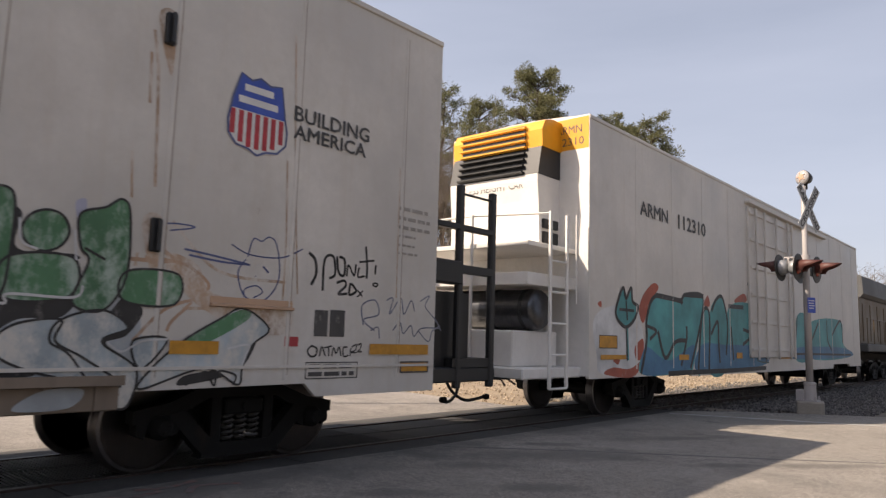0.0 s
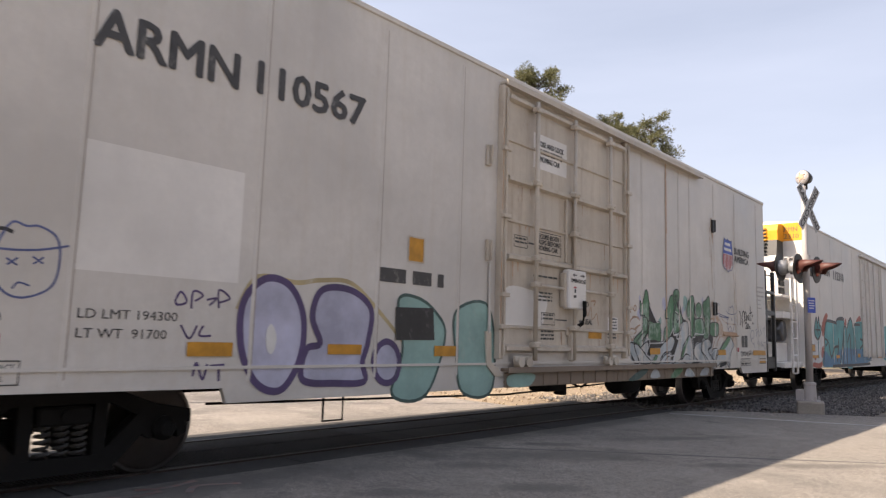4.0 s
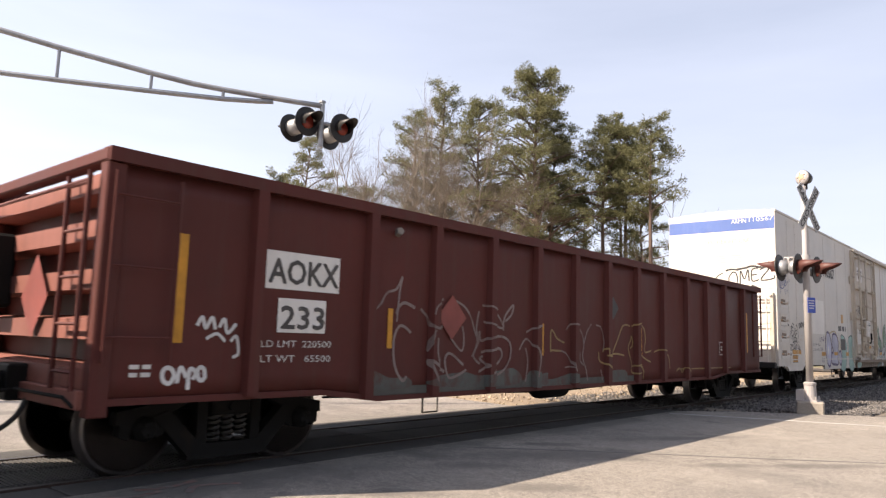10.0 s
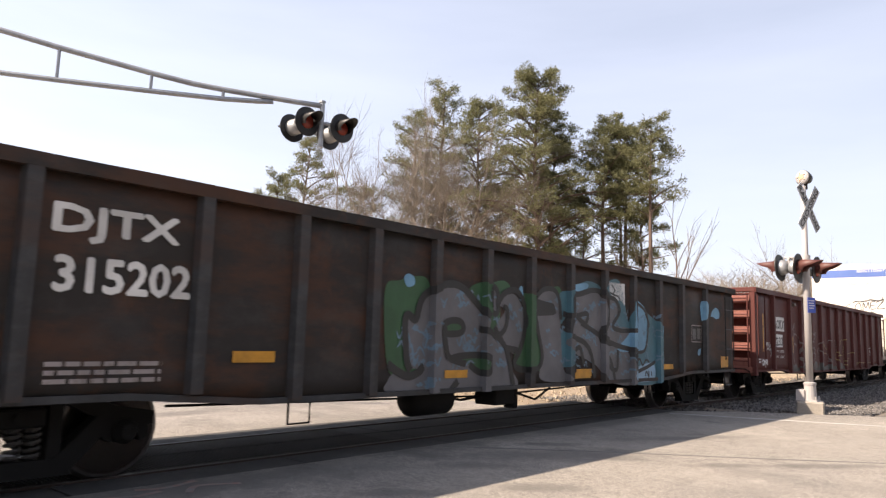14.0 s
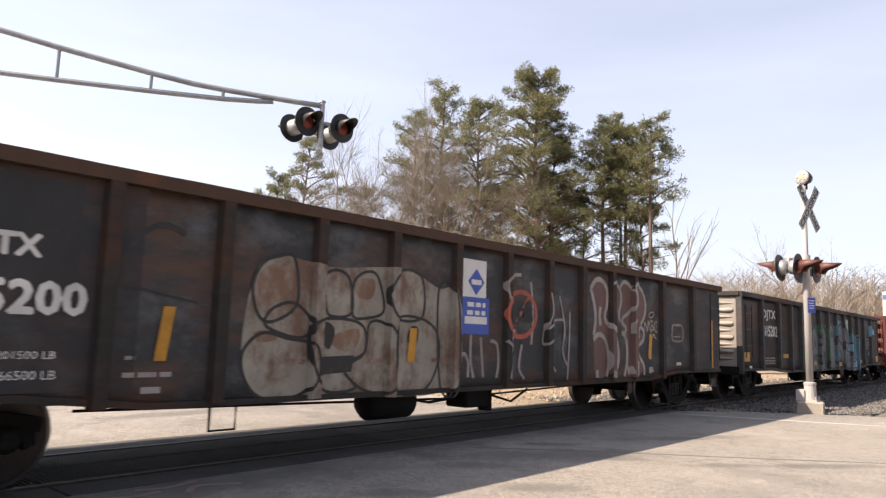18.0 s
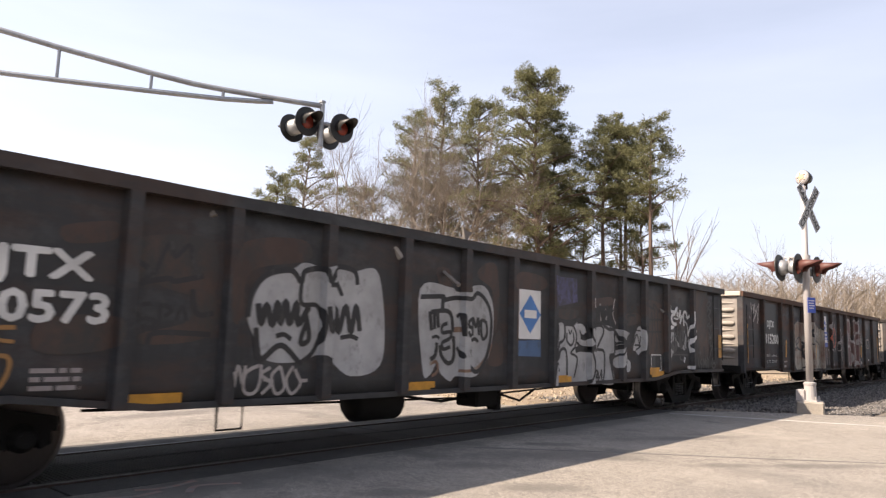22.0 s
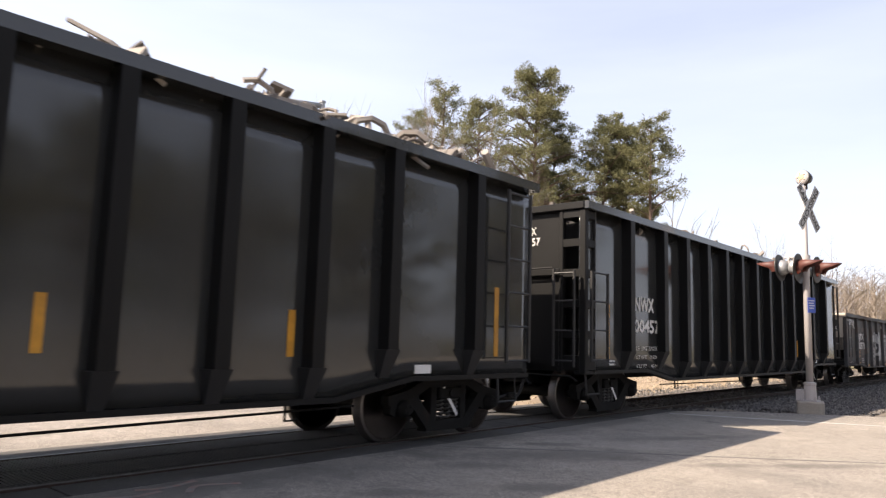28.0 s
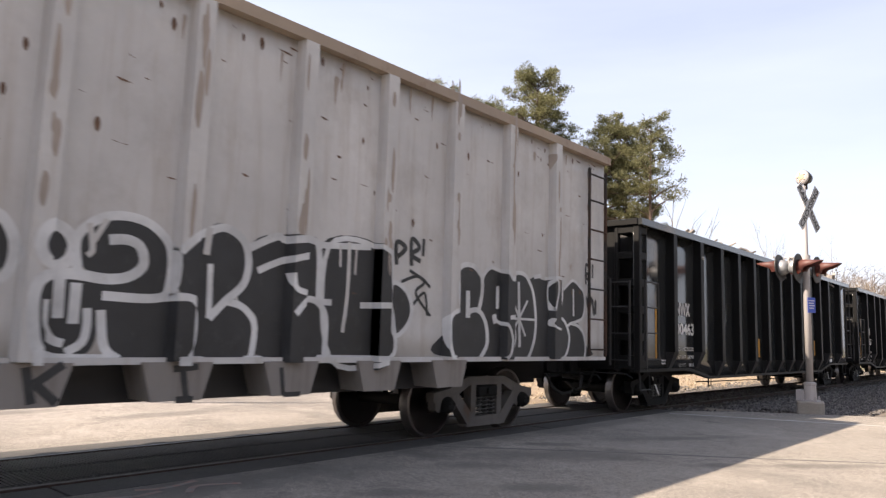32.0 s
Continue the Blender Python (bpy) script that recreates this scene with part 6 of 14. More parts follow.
Paint().blob(((7.15, 1.27), (7.72, 1.58), (7.83, 1.5), (7.34, 1.24))).put("graffiti_fill", SP_GREEN, car_b, ("side", SIDE), 0.0093)
Paint().stroke(((3.18, 2.11), (3.27, 2.25), (3.33, 2.38), (3.42, 2.37), (3.48, 2.2), (3.49, 1.81), (3.44, 1.61), (3.31, 1.46), (3.13, 1.29), (3, 1.35), (2.85, 1.37), (2.89, 1.47), (3.19, 1.64), (3.2, 1.89), (3.12, 1.9), (3.1, 2.17)), 0.02, True).stroke(((3.45, 1.79), (3.71, 1.78), (3.97, 1.78), (4, 1.44), (3.74, 1.44), (3.47, 1.46)), 0.02, True).stroke(((4.16, 1.65), (4.3, 1.76), (4.28, 1.88), (4.22, 1.89), (4.23, 2.05), (4.32, 2.09), (4.45, 2.32), (4.59, 2.35), (4.65, 2.12), (4.59, 1.7), (4.45, 1.53), (4.18, 1.42)), 0.02, True).stroke(((4.61, 2.34), (4.64, 2.45), (4.75, 2.5), (4.89, 2.47), (4.92, 2.33), (4.8, 2.19), (4.9, 2.07), (5.04, 1.96), (5.05, 1.8), (4.93, 1.66), (4.63, 1.6), (4.59, 1.9), (4.66, 2.15)), 0.02, True).stroke(((5.31, 2.2), (5.42, 2.33), (5.56, 2.42), (5.69, 2.36), (5.7, 1.96), (5.66, 1.6), (5.47, 1.54), (5.49, 1.83), (5.32, 1.95), (5.28, 2.08)), 0.02, True).stroke(((6.11, 2.14), (6.06, 2.02), (5.94, 1.96), (5.82, 2), (5.76, 2.11), (5.81, 2.23), (5.93, 2.29), (6.05, 2.26)), 0.02, True).stroke(((5.68, 1.89), (6.16, 1.93), (6.16, 1.62), (5.68, 1.58)), 0.02, True).stroke(((6.18, 2.29), (6.38, 2.38), (6.51, 2.47), (6.59, 2.35), (6.6, 1.82), (6.43, 1.52), (6.18, 1.57), (6.28, 1.91), (6.21, 2.02)), 0.02, True).stroke(((6.6, 1.86), (7.07, 1.87), (7.05, 1.6), (6.59, 1.61)), 0.02, True).stroke(((2.86, 1.37), (3, 1.35), (3.13, 1.29), (3.34, 1.15), (3.57, 1.02), (3.11, 1.01), (2.95, 1.19)), 0.02, True).stroke(((3.15, 1.29), (3.36, 1.4), (3.46, 1.36), (3.36, 1.19)), 0.02, True).stroke(((2.64, 1.3), (2.72, 1.38), (2.84, 1.36), (2.91, 1.23), (3.07, 1.03), (2.93, 1.02), (2.76, 1.15)), 0.02, True).stroke(((3.6, 1.01), (3.76, 1.15), (4.18, 1.42), (4.5, 1.53), (4.66, 1.44), (4.49, 1.24), (4.22, 1.22), (4.09, 1.15), (3.97, 1.01)), 0.02, True).stroke(((3.97, 1.06), (4.11, 1.17), (4.38, 1.22), (4.47, 1.15), (4.42, 1.03), (4.23, 1.01)), 0.02, True).stroke(((4.97, 1.79), (5.32, 1.84), (5.35, 1.56), (5.08, 1.35), (4.97, 1.1), (4.7, 1.02), (4.52, 1.02), (4.82, 1.44)), 0.02, True).stroke(((5.02, 1.25), (5.35, 1.54), (5.54, 1.49), (5.59, 1.01), (5.07, 1.03)), 0.02, True).stroke(((5.65, 1.26), (5.8, 1.39), (6.11, 1.43), (6.08, 1.26), (6.32, 1.12), (6.63, 0.89), (6.05, 0.99), (5.71, 1.12)), 0.02, True).stroke(((6.11, 1.43), (6.43, 1.52), (6.65, 1.38), (6.44, 1.26), (6.75, 1.03), (6.68, 0.71), (6.46, 0.81), (6.2, 1.15), (6.04, 1.26)), 0.02, True).stroke(((6.7, 1.27), (7.01, 1.29), (6.79, 1.03)), 0.02, True).stroke(((7.15, 1.27), (7.52, 1.49), (7.77, 1.6), (8.07, 1.41), (7.89, 1.25), (7.79, 1.03), (7.75, 0.87), (7.39, 1.03), (6.8, 0.86), (6.88, 1.03)), 0.02, True).put("graffiti_outline", SP_BLACK, car_b, ("side", SIDE), 0.011)
Paint().stroke(((4.76, 2.29), (4.7, 2.28), (4.7, 2.35), (4.77, 2.36), (4.8, 2.26), (4.72, 2.18), (4.69, 2.05), (4.85, 1.97), (4.87, 1.87), (4.79, 1.83), (4.76, 1.89)), 0.03).stroke(((3.12, 1.9), (3.3, 1.9)), 0.02).stroke(((3.21, 1.87), (3.42, 1.83), (3.45, 1.47)), 0.02).stroke(((2.94, 1.39), (3.13, 1.52), (3.35, 1.61)), 0.02).stroke(((3.16, 1.41), (3.4, 1.57)), 0.02).stroke(((4.25, 1.88), (4.39, 1.89)), 0.02).stroke(((4.97, 1.05), (5.22, 1.18), (5.43, 1.12)), 0.03).stroke(((4.54, 1.15), (4.67, 1.44), (4.78, 1.64)), 0.02).stroke(((6.24, 2.02), (6.41, 1.94)), 0.02).stroke(((7.7, 0.87), (7.72, 0.96), (7.54, 1), (7.5, 0.87), (7.4, 1), (7.21, 0.88)), 0.02).stroke(((3.99, 1.06), (4.22, 1.17), (4.47, 1.21)), 0.022).stroke(((4.13, 1.01), (4.33, 1.13), (4.47, 1.13)), 0.022).put("graffiti_line", SP_BLACK, car_b, ("side", SIDE), 0.013)
Paint().stroke(((3.49, 2.12), (3.65, 1.96), (3.82, 1.8), (3.91, 1.8)), 0.022).stroke(((3.98, 1.74), (4.06, 1.6), (4.14, 1.54)), 0.022).stroke(((3.33, 1.42), (3.45, 1.46), (3.5, 1.38), (3.38, 1.21), (3.35, 1.17), (3.57, 1.09)), 0.026).stroke(((3.5, 1.38), (4.07, 1.4), (4.15, 1.46)), 0.022).stroke(((4.44, 1.55), (4.58, 1.68), (4.6, 1.56), (4.74, 1.58), (4.76, 1.49), (4.91, 1.49)), 0.022).stroke(((4.38, 1.28), (4.41, 1.2), (4.39, 1.15), (4.5, 1.14), (4.62, 1.15), (4.64, 1.05)), 0.024).stroke(((4.58, 1.7), (4.63, 1.56), (4.76, 1.56), (4.79, 1.49), (5.04, 1.51)), 0.02).stroke(((4.69, 2.05), (4.85, 1.99), (4.85, 1.87)), 0.02).stroke(((5.61, 1.31), (5.58, 1.52), (5.7, 1.54), (5.72, 1.61), (6.18, 1.61), (6.25, 1.71)), 0.022).stroke(((5.06, 1.05), (5.26, 1.15), (5.41, 1.11)), 0.02).stroke(((5.74, 2.2), (5.77, 2.02), (5.89, 1.97)), 0.02).stroke(((5.06, 0.8), (5.1, 0.76), (5.77, 0.74), (5.84, 0.78)), 0.022).stroke(((5.28, 2.19), (5.24, 2.08), (5.27, 1.95), (5.45, 1.96)), 0.02).stroke(((6.15, 2.16), (6.18, 1.91)), 0.02).stroke(((6.48, 1.26), (6.61, 1.18), (6.78, 1.27), (7.01, 1.29)), 0.018).stroke(((7.61, 1.21), (7.84, 1.25), (7.82, 1.15), (7.77, 1.03)), 0.02).put("graffiti_line", SP_WHITE, car_b, ("side", SIDE), 0.015, label="thin white sprayed edges")
Paint().blob(((2.99, 1.94), (3.09, 2.05), (3.08, 2.26), (3.13, 2.26), (3.15, 2.16), (3.11, 2.05), (3.15, 1.85), (3.07, 1.82))).put("graffiti_fill", SP_LILAC, car_b, ("side", SIDE), 0.003)
Paint().blob(((4.11, 2.07), (4.11, 2.26), (4.22, 2.29), (4.28, 2.11), (4.18, 2.04), (4.15, 2.17))).put("graffiti_fill", SP_LILAC, car_b, ("side", SIDE), 0.0031)
Paint().blob(((5.05, 2.06), (5.11, 2.17), (5.15, 2.07), (5.09, 1.99))).put("graffiti_fill", SP_LILAC, car_b, ("side", SIDE), 0.0032)
Paint().blob(((6.14, 2.39), (6.22, 2.42), (6.22, 2.28), (6.16, 2.27))).put("graffiti_fill", SP_LILAC, car_b, ("side", SIDE), 0.0033)
Paint().blob(((5.15, 2.36), (5.25, 2.39), (5.36, 2.3), (5.23, 2.08), (5.14, 2.12))).put("graffiti_fill", SP_TEAL, car_b, ("side", SIDE), 0.0025)
Paint().blob(((3.91, 1.82), (4.03, 1.9), (4.04, 1.76), (3.94, 1.78))).put("graffiti_fill", SP_TEAL, car_b, ("side", SIDE), 0.0026)
Paint().stroke(((2.67, 2.02), (2.78, 2.03), (2.91, 1.97), (2.96, 2.04), (2.91, 2.07), (2.86, 2.01)), 0.03).stroke(((2.64, 1.67), (2.78, 1.82), (3, 1.86), (3.11, 1.8)), 0.03).stroke(((2.63, 1.57), (2.76, 1.64), (2.92, 1.63), (3.04, 1.69)), 0.03).stroke(((2.62, 1.86), (2.71, 1.95), (2.75, 1.93)), 0.03).stroke(((2.86, 1.54), (2.96, 1.59), (2.92, 1.65), (3.12, 1.72)), 0.03).stroke(((2.73, 1.5), (2.79, 1.42), (2.87, 1.5)), 0.03).stroke(((2.8, 1.86), (2.98, 1.86), (3.05, 1.82)), 0.03).stroke(((6.62, 1.97), (7.02, 1.99), (6.83, 2.1), (6.89, 1.95)), 0.035).stroke(((6.7, 1.27), (6.95, 1.54), (7.22, 1.64), (7.04, 1.45), (7, 1.36)), 0.03).stroke(((6.75, 2), (7.12, 1.97), (7.36, 1.83), (7.37, 1.74)), 0.03).put("graffiti_line", SP_TAN, car_b, ("side", SIDE), 0.003, label="tan sprayed scribble")
Paint().stroke(((7.76, 2.08), (7.68, 1.94), (7.77, 1.72), (7.98, 1.69), (8.13, 1.84), (8.16, 2.04), (8.1, 2.28), (8.01, 2.33), (7.93, 2.28), (7.83, 2.29), (7.78, 2.11)), 0.014).stroke(((7.59, 2.21), (7.81, 2.13), (8.18, 2.14), (8.44, 2.26)), 0.014).stroke(((7.96, 2.03), (8.03, 1.97)), 0.02).stroke(((7.88, 1.93), (7.88, 1.92)), 0.014).stroke(((7.77, 1.71), (7.77, 1.79), (7.9, 1.83), (7.97, 1.77), (7.87, 1.71)), 0.014).stroke(((7.11, 2.11), (7.4, 2.08), (7.81, 2.03)), 0.02).stroke(((7.16, 2.06), (7.5, 2.03), (7.81, 2.03)), 0.02).stroke(((6.78, 2.29), (7.01, 2.33), (7.2, 2.32), (6.96, 2.26)), 0.014).put("graffiti_line", SP_BLUEPEN, car_b, ("side", SIDE), 0.004, label="thin blue drawn face")
Paint().stroke(((9.34, 1.49), (9.31, 1.71), (9.51, 1.78), (9.57, 1.62), (9.34, 1.55), (9.52, 1.43)), 0.018).stroke(((9.46, 1.43), (9.57, 1.47), (9.6, 1.34)), 0.016).stroke(((9.69, 1.79), (9.8, 1.82), (9.75, 1.63), (9.93, 1.83), (9.99, 1.64), (10.11, 1.81), (10.18, 1.68)), 0.016).stroke(((10.27, 1.81), (10.44, 1.89), (10.37, 1.75), (10.57, 1.59), (10.67, 1.46)), 0.016).stroke(((9.81, 1.44), (9.93, 1.54), (9.99, 1.41), (10.12, 1.51), (10.18, 1.38), (10.31, 1.48), (10.64, 1.49)), 0.016).stroke(((10.25, 1.45), (10.44, 1.32), (10.51, 1.45), (10.65, 1.52)), 0.016).put("graffiti_tag", SP_GREYPEN, car_b, ("side", SIDE), 0.004, label="thin grey-blue scrawl")
Paint().stroke(((8.52, 2.23), (8.61, 2.16), (8.63, 2.01), (8.57, 1.89)), 0.035).stroke(((8.73, 1.84), (8.74, 2.18), (8.86, 2.22), (8.89, 2.03), (8.81, 1.98)), 0.03).stroke(((8.91, 2.23), (8.94, 2.06), (9.02, 2.03), (9.02, 2.2), (8.94, 2.23)), 0.03).stroke(((9.06, 2.02), (9.08, 2.15), (9.17, 2.04), (9.19, 2.17)), 0.025).stroke(((9.24, 2.14), (9.23, 2.03), (9.33, 2.05)), 0.025).stroke(((9.33, 2.39), (9.36, 2.18), (9.36, 2.02)), 0.03).stroke(((9.24, 2.2), (9.47, 2.24)), 0.025).stroke(((9.5, 2.19), (9.49, 2.08)), 0.025).stroke(((9.49, 1.98), (9.54, 1.97), (9.51, 1.94), (9.46, 1.96), (9.49, 1.98)), 0.02).stroke(((8.92, 1.94), (9.03, 1.97), (9.05, 1.91), (8.95, 1.82), (9.08, 1.83)), 0.03).stroke(((9.12, 1.95), (9.11, 1.82), (9.21, 1.87), (9.13, 1.95)), 0.03).stroke(((9.23, 1.88), (9.31, 1.81)), 0.02).stroke(((9.31, 1.88), (9.23, 1.8)), 0.02).put("graffiti_tag", SP_BLACK, car_b, ("side", SIDE), 0.004, label="black sprayed tag")
Paint().stroke(((8.62, 1.25), (8.57, 1.2), (8.61, 1.14), (8.68, 1.15), (8.69, 1.22), (8.62, 1.25)), 0.022).stroke(((8.73, 1.14), (8.76, 1.24), (8.81, 1.14)), 0.02).stroke(((8.79, 1.23), (8.9, 1.25)), 0.018).stroke(((8.85, 1.24), (8.86, 1.14)), 0.018).stroke(((8.9, 1.14), (8.92, 1.23), (8.96, 1.17), (9, 1.24), (9.03, 1.14)), 0.018).stroke(((9.12, 1.24), (9.06, 1.23), (9.07, 1.14), (9.14, 1.15)), 0.018).stroke(((9.16, 1.14), (9.17, 1.23)), 0.016).stroke(((9.18, 1.24), (9.25, 1.27), (9.24, 1.21), (9.17, 1.18), (9.26, 1.18)), 0.016).stroke(((9.27, 1.26), (9.32, 1.28), (9.31, 1.22), (9.27, 1.19), (9.34, 1.19)), 0.016).put("graffiti_tag", SP_BLACK, car_b, ("side", SIDE), 0.004, label="small black sprayed tag")
Paint().stroke(((2.57, 2.31), (2.58, 2.07), (2.63, 1.8), (2.61, 1.53)), 0.05).put("rust_run", RUST_RUN, car_b, ("side", SIDE), 0.0025, label="rust runs down the seams")
Paint().stroke(((2.54, 1.91), (2.54, 1.66), (2.54, 1.49)), 0.03).put("rust_run", RUST_RUN, car_b, ("side", SIDE), 0.0026)
Paint().stroke(((2.58, 1.53), (2.58, 1.34), (2.63, 1.15)), 0.09).put("rust_run", RUST_RUN, car_b, ("side", SIDE), 0.0027)
Paint().stroke(((4.91, 2.66), (4.92, 2.51)), 0.02).put("rust_run", RUST_RUN, car_b, ("side", SIDE), 0.0028)
Paint().stroke(((6.56, 2.91), (6.59, 2.5)), 0.02).put("rust_run", RUST_RUN, car_b, ("side", SIDE), 0.0029)
Paint().stroke(((6.68, 2.03), (6.67, 1.91)), 0.03).put("rust_run", RUST_RUN, car_b, ("side", SIDE), 0.0025)
Paint().stroke(((7.13, 1.57), (8.31, 1.63)), 0.03).put("rust_run", RUST_RUN, car_b, ("side", SIDE), 0.0026)
Paint().stroke(((8.29, 1.58), (8.26, 1.48)), 0.02).put("rust_run", RUST_RUN, car_b, ("side", SIDE), 0.0027)
Paint().stroke(((8.18, 3.16), (8.22, 2.35), (8.22, 1.71)), 0.022).put("rust_run", RUST_RUN, car_b, ("side", SIDE), 0.0028)
Paint().stroke(((7.38, 1.63), (8.29, 1.64)), 0.022).put("rust_run", RUST_RUN, car_b, ("side", SIDE), 0.0029)
Paint().stroke(((9.84, 3.41), (9.85, 1.83)), 0.015).put("rust_run", RUST_RUN, car_b, ("side", SIDE), 0.0025)
Paint().stroke(((6.67, 4.05), (6.73, 3.7), (6.76, 3.24), (6.79, 2.63)), 0.03).put("rust_run", RUST_RUN, car_b, ("side", SIDE), 0.0025, label="rust runs below the brackets")
Paint().stroke(((6.66, 3.84), (6.68, 3.37)), 0.03).put("rust_run", RUST_RUN, car_b, ("side", SIDE), 0.0026)
Paint().stroke(((6.88, 2.29), (6.96, 1.94), (6.9, 1.49)), 0.02).put("rust_run", RUST_RUN, car_b, ("side", SIDE), 0.0027)
Paint().stroke(((8.2, 4.54), (8.29, 3.08), (8.4, 1.78)), 0.02).put("rust_run", RUST_RUN, car_b, ("side", SIDE), 0.0028)
Paint().stroke(((6.98, 2.35), (7.47, 1.94), (8.24, 1.89)), 0.03).put("rust_run", RUST_RUN, car_b, ("side", SIDE), 0.0029)
Paint().blob(((-5.2, 1.91), (-4.9, 1.86), (-4.71, 1.56), (-4.72, 1.14), (-4.93, 0.81), (-5.23, 0.87), (-5.43, 1.21), (-5.44, 1.66))).put("graffiti_fill", SP_LILAC, car_b, ("side", SIDE), 0.004, label="lilac bubble lettering with a purple outline")
Paint().blob(((-4.68, 0.9), (-4.65, 1.21), (-4.47, 1.28), (-4.59, 1.56), (-4.47, 1.85), (-4.06, 1.87), (-3.75, 1.67), (-3.78, 1.29), (-3.85, 1.07), (-3.81, 0.86), (-4.24, 0.85))).put("graffiti_fill", SP_LILAC, car_b, ("side", SIDE), 0.0041)
Paint().blob(((-3.26, 1.07), (-3.31, 0.89), (-3.46, 0.83), (-3.61, 0.9), (-3.68, 1.07), (-3.62, 1.24), (-3.48, 1.31), (-3.33, 1.24))).put("graffiti_fill", SP_LILAC, car_b, ("side", SIDE), 0.0042)
Paint().stroke(((-5.2, 1.91), (-4.9, 1.86), (-4.71, 1.56), (-4.72, 1.14), (-4.93, 0.81), (-5.23, 0.87), (-5.43, 1.21), (-5.44, 1.66)), 0.075, True).stroke(((-4.68, 0.9), (-4.65, 1.21), (-4.47, 1.28), (-4.59, 1.56), (-4.47, 1.85), (-4.06, 1.87), (-3.75, 1.67), (-3.78, 1.29), (-3.85, 1.07), (-3.81, 0.86), (-4.24, 0.85)), 0.075, True).stroke(((-3.26, 1.07), (-3.31, 0.89), (-3.46, 0.83), (-3.61, 0.9), (-3.68, 1.07), (-3.62, 1.24), (-3.48, 1.31), (-3.33, 1.24)), 0.075, True).put("graffiti_outline", SP_PURPLE, car_b, ("side", SIDE), 0.007)
Paint().stroke(((-5.5, 1.59), (-5.29, 1.92), (-4.81, 1.9), (-4.5, 1.95), (-4.06, 1.95), (-3.64, 1.67), (-3.19, 1.3)), 0.05).put("graffiti_fill", SP_YELLOW, car_b, ("side", SIDE), 0.003)
Paint().blob(((-5.03, 1.31), (-5.05, 1.21), (-5.09, 1.16), (-5.14, 1.21), (-5.16, 1.31), (-5.15, 1.41), (-5.11, 1.46), (-5.06, 1.41))).put("graffiti_fill", SIGN_WHITE, car_b, ("side", SIDE), 0.01)
Paint().blob(((-3.31, 1.8), (-3.01, 1.86), (-2.66, 1.71), (-2.44, 1.39), (-2.77, 0.67), (-3.36, 0.69), (-3.21, 1.22))).put("graffiti_fill", SP_TEAL, car_b, ("side", SIDE), 0.004, label="turquoise lettering with dark green edges")
Paint().blob(((-2.23, 1.73), (-1.52, 1.8), (-1.42, 0.71), (-2.05, 0.66), (-2.21, 1.14))).put("graffiti_fill", SP_TEAL, car_b, ("side", SIDE), 0.0041)
Paint().stroke(((-3.31, 1.8), (-3.01, 1.86), (-2.66, 1.71), (-2.44, 1.39), (-2.77, 0.67), (-3.36, 0.69), (-3.21, 1.22)), 0.04, True).stroke(((-2.23, 1.73), (-1.52, 1.8), (-1.42, 0.71), (-2.05, 0.66), (-2.21, 1.14)), 0.04, True).put("graffiti_outline", SP_DARKGREEN, car_b, ("side", SIDE), 0.007)
Paint().poly(((-3.36, 1.72), (-2.69, 1.74), (-2.65, 1.34), (-3.34, 1.33))).put("dark_panel", SP_BLACK, car_b, ("side", SIDE), 0.012, label="black painted square")
Paint().stroke(((-7.6, 1.93), (-7.61, 1.77), (-7.51, 1.62), (-7.36, 1.59), (-7.18, 1.69), (-7.14, 1.91), (-7.18, 2.08), (-7.31, 2.15), (-7.4, 2.14), (-7.5, 2.16), (-7.57, 2.04), (-7.6, 1.93)), 0.018).stroke(((-7.72, 2.02), (-7.6, 1.95), (-7.33, 1.96), (-7.08, 2.02)), 0.018).stroke(((-7.52, 1.88), (-7.44, 1.83)), 0.015).stroke(((-7.44, 1.89), (-7.51, 1.83)), 0.015).stroke(((-7.34, 1.91), (-7.26, 1.86)), 0.015).stroke(((-7.26, 1.91), (-7.33, 1.85)), 0.015).stroke(((-7.46, 1.65), (-7.42, 1.7), (-7.34, 1.68)), 0.015).put("graffiti_line", SP_BLUEPEN, car_b, ("side", SIDE), 0.004, label="blue drawn face with a hat")
Paint().stroke(((-6.14, 1.64), (-6.09, 1.72), (-6.03, 1.63), (-6.12, 1.6), (-6.14, 1.64)), 0.02).stroke(((-5.98, 1.57), (-5.97, 1.73), (-5.87, 1.7), (-5.95, 1.64)), 0.02).stroke(((-5.83, 1.66), (-5.73, 1.68), (-5.8, 1.61)), 0.02).stroke(((-5.7, 1.59), (-5.71, 1.76), (-5.59, 1.69), (-5.7, 1.64)), 0.02).stroke(((-6.07, 1.42), (-5.98, 1.3), (-5.91, 1.42)), 0.02).stroke(((-5.85, 1.42), (-5.88, 1.33), (-5.76, 1.33)), 0.02).stroke(((-5.92, 0.96), (-5.89, 1.08), (-5.82, 0.93), (-5.78, 1.07)), 0.025).stroke(((-5.75, 1.05), (-5.6, 1.06)), 0.025).stroke(((-5.66, 1.05), (-5.65, 0.91)), 0.025).put("graffiti_tag", SP_PURPLE, car_b, ("side", SIDE), 0.004, label="purple sprayed tag")
Paint().stroke(((-7.85, 1.32), (-7.78, 1.45), (-7.75, 1.35), (-7.68, 1.5), (-7.59, 1.43), (-7.63, 1.32)), 0.014).stroke(((-7.88, 1.27), (-7.69, 1.29)), 0.014).stroke(((-7.65, 1.48), (-7.58, 1.51), (-7.52, 1.43), (-7.58, 1.35)), 0.014).put("graffiti_line", SP_BLACK, car_b, ("side", SIDE), 0.004)
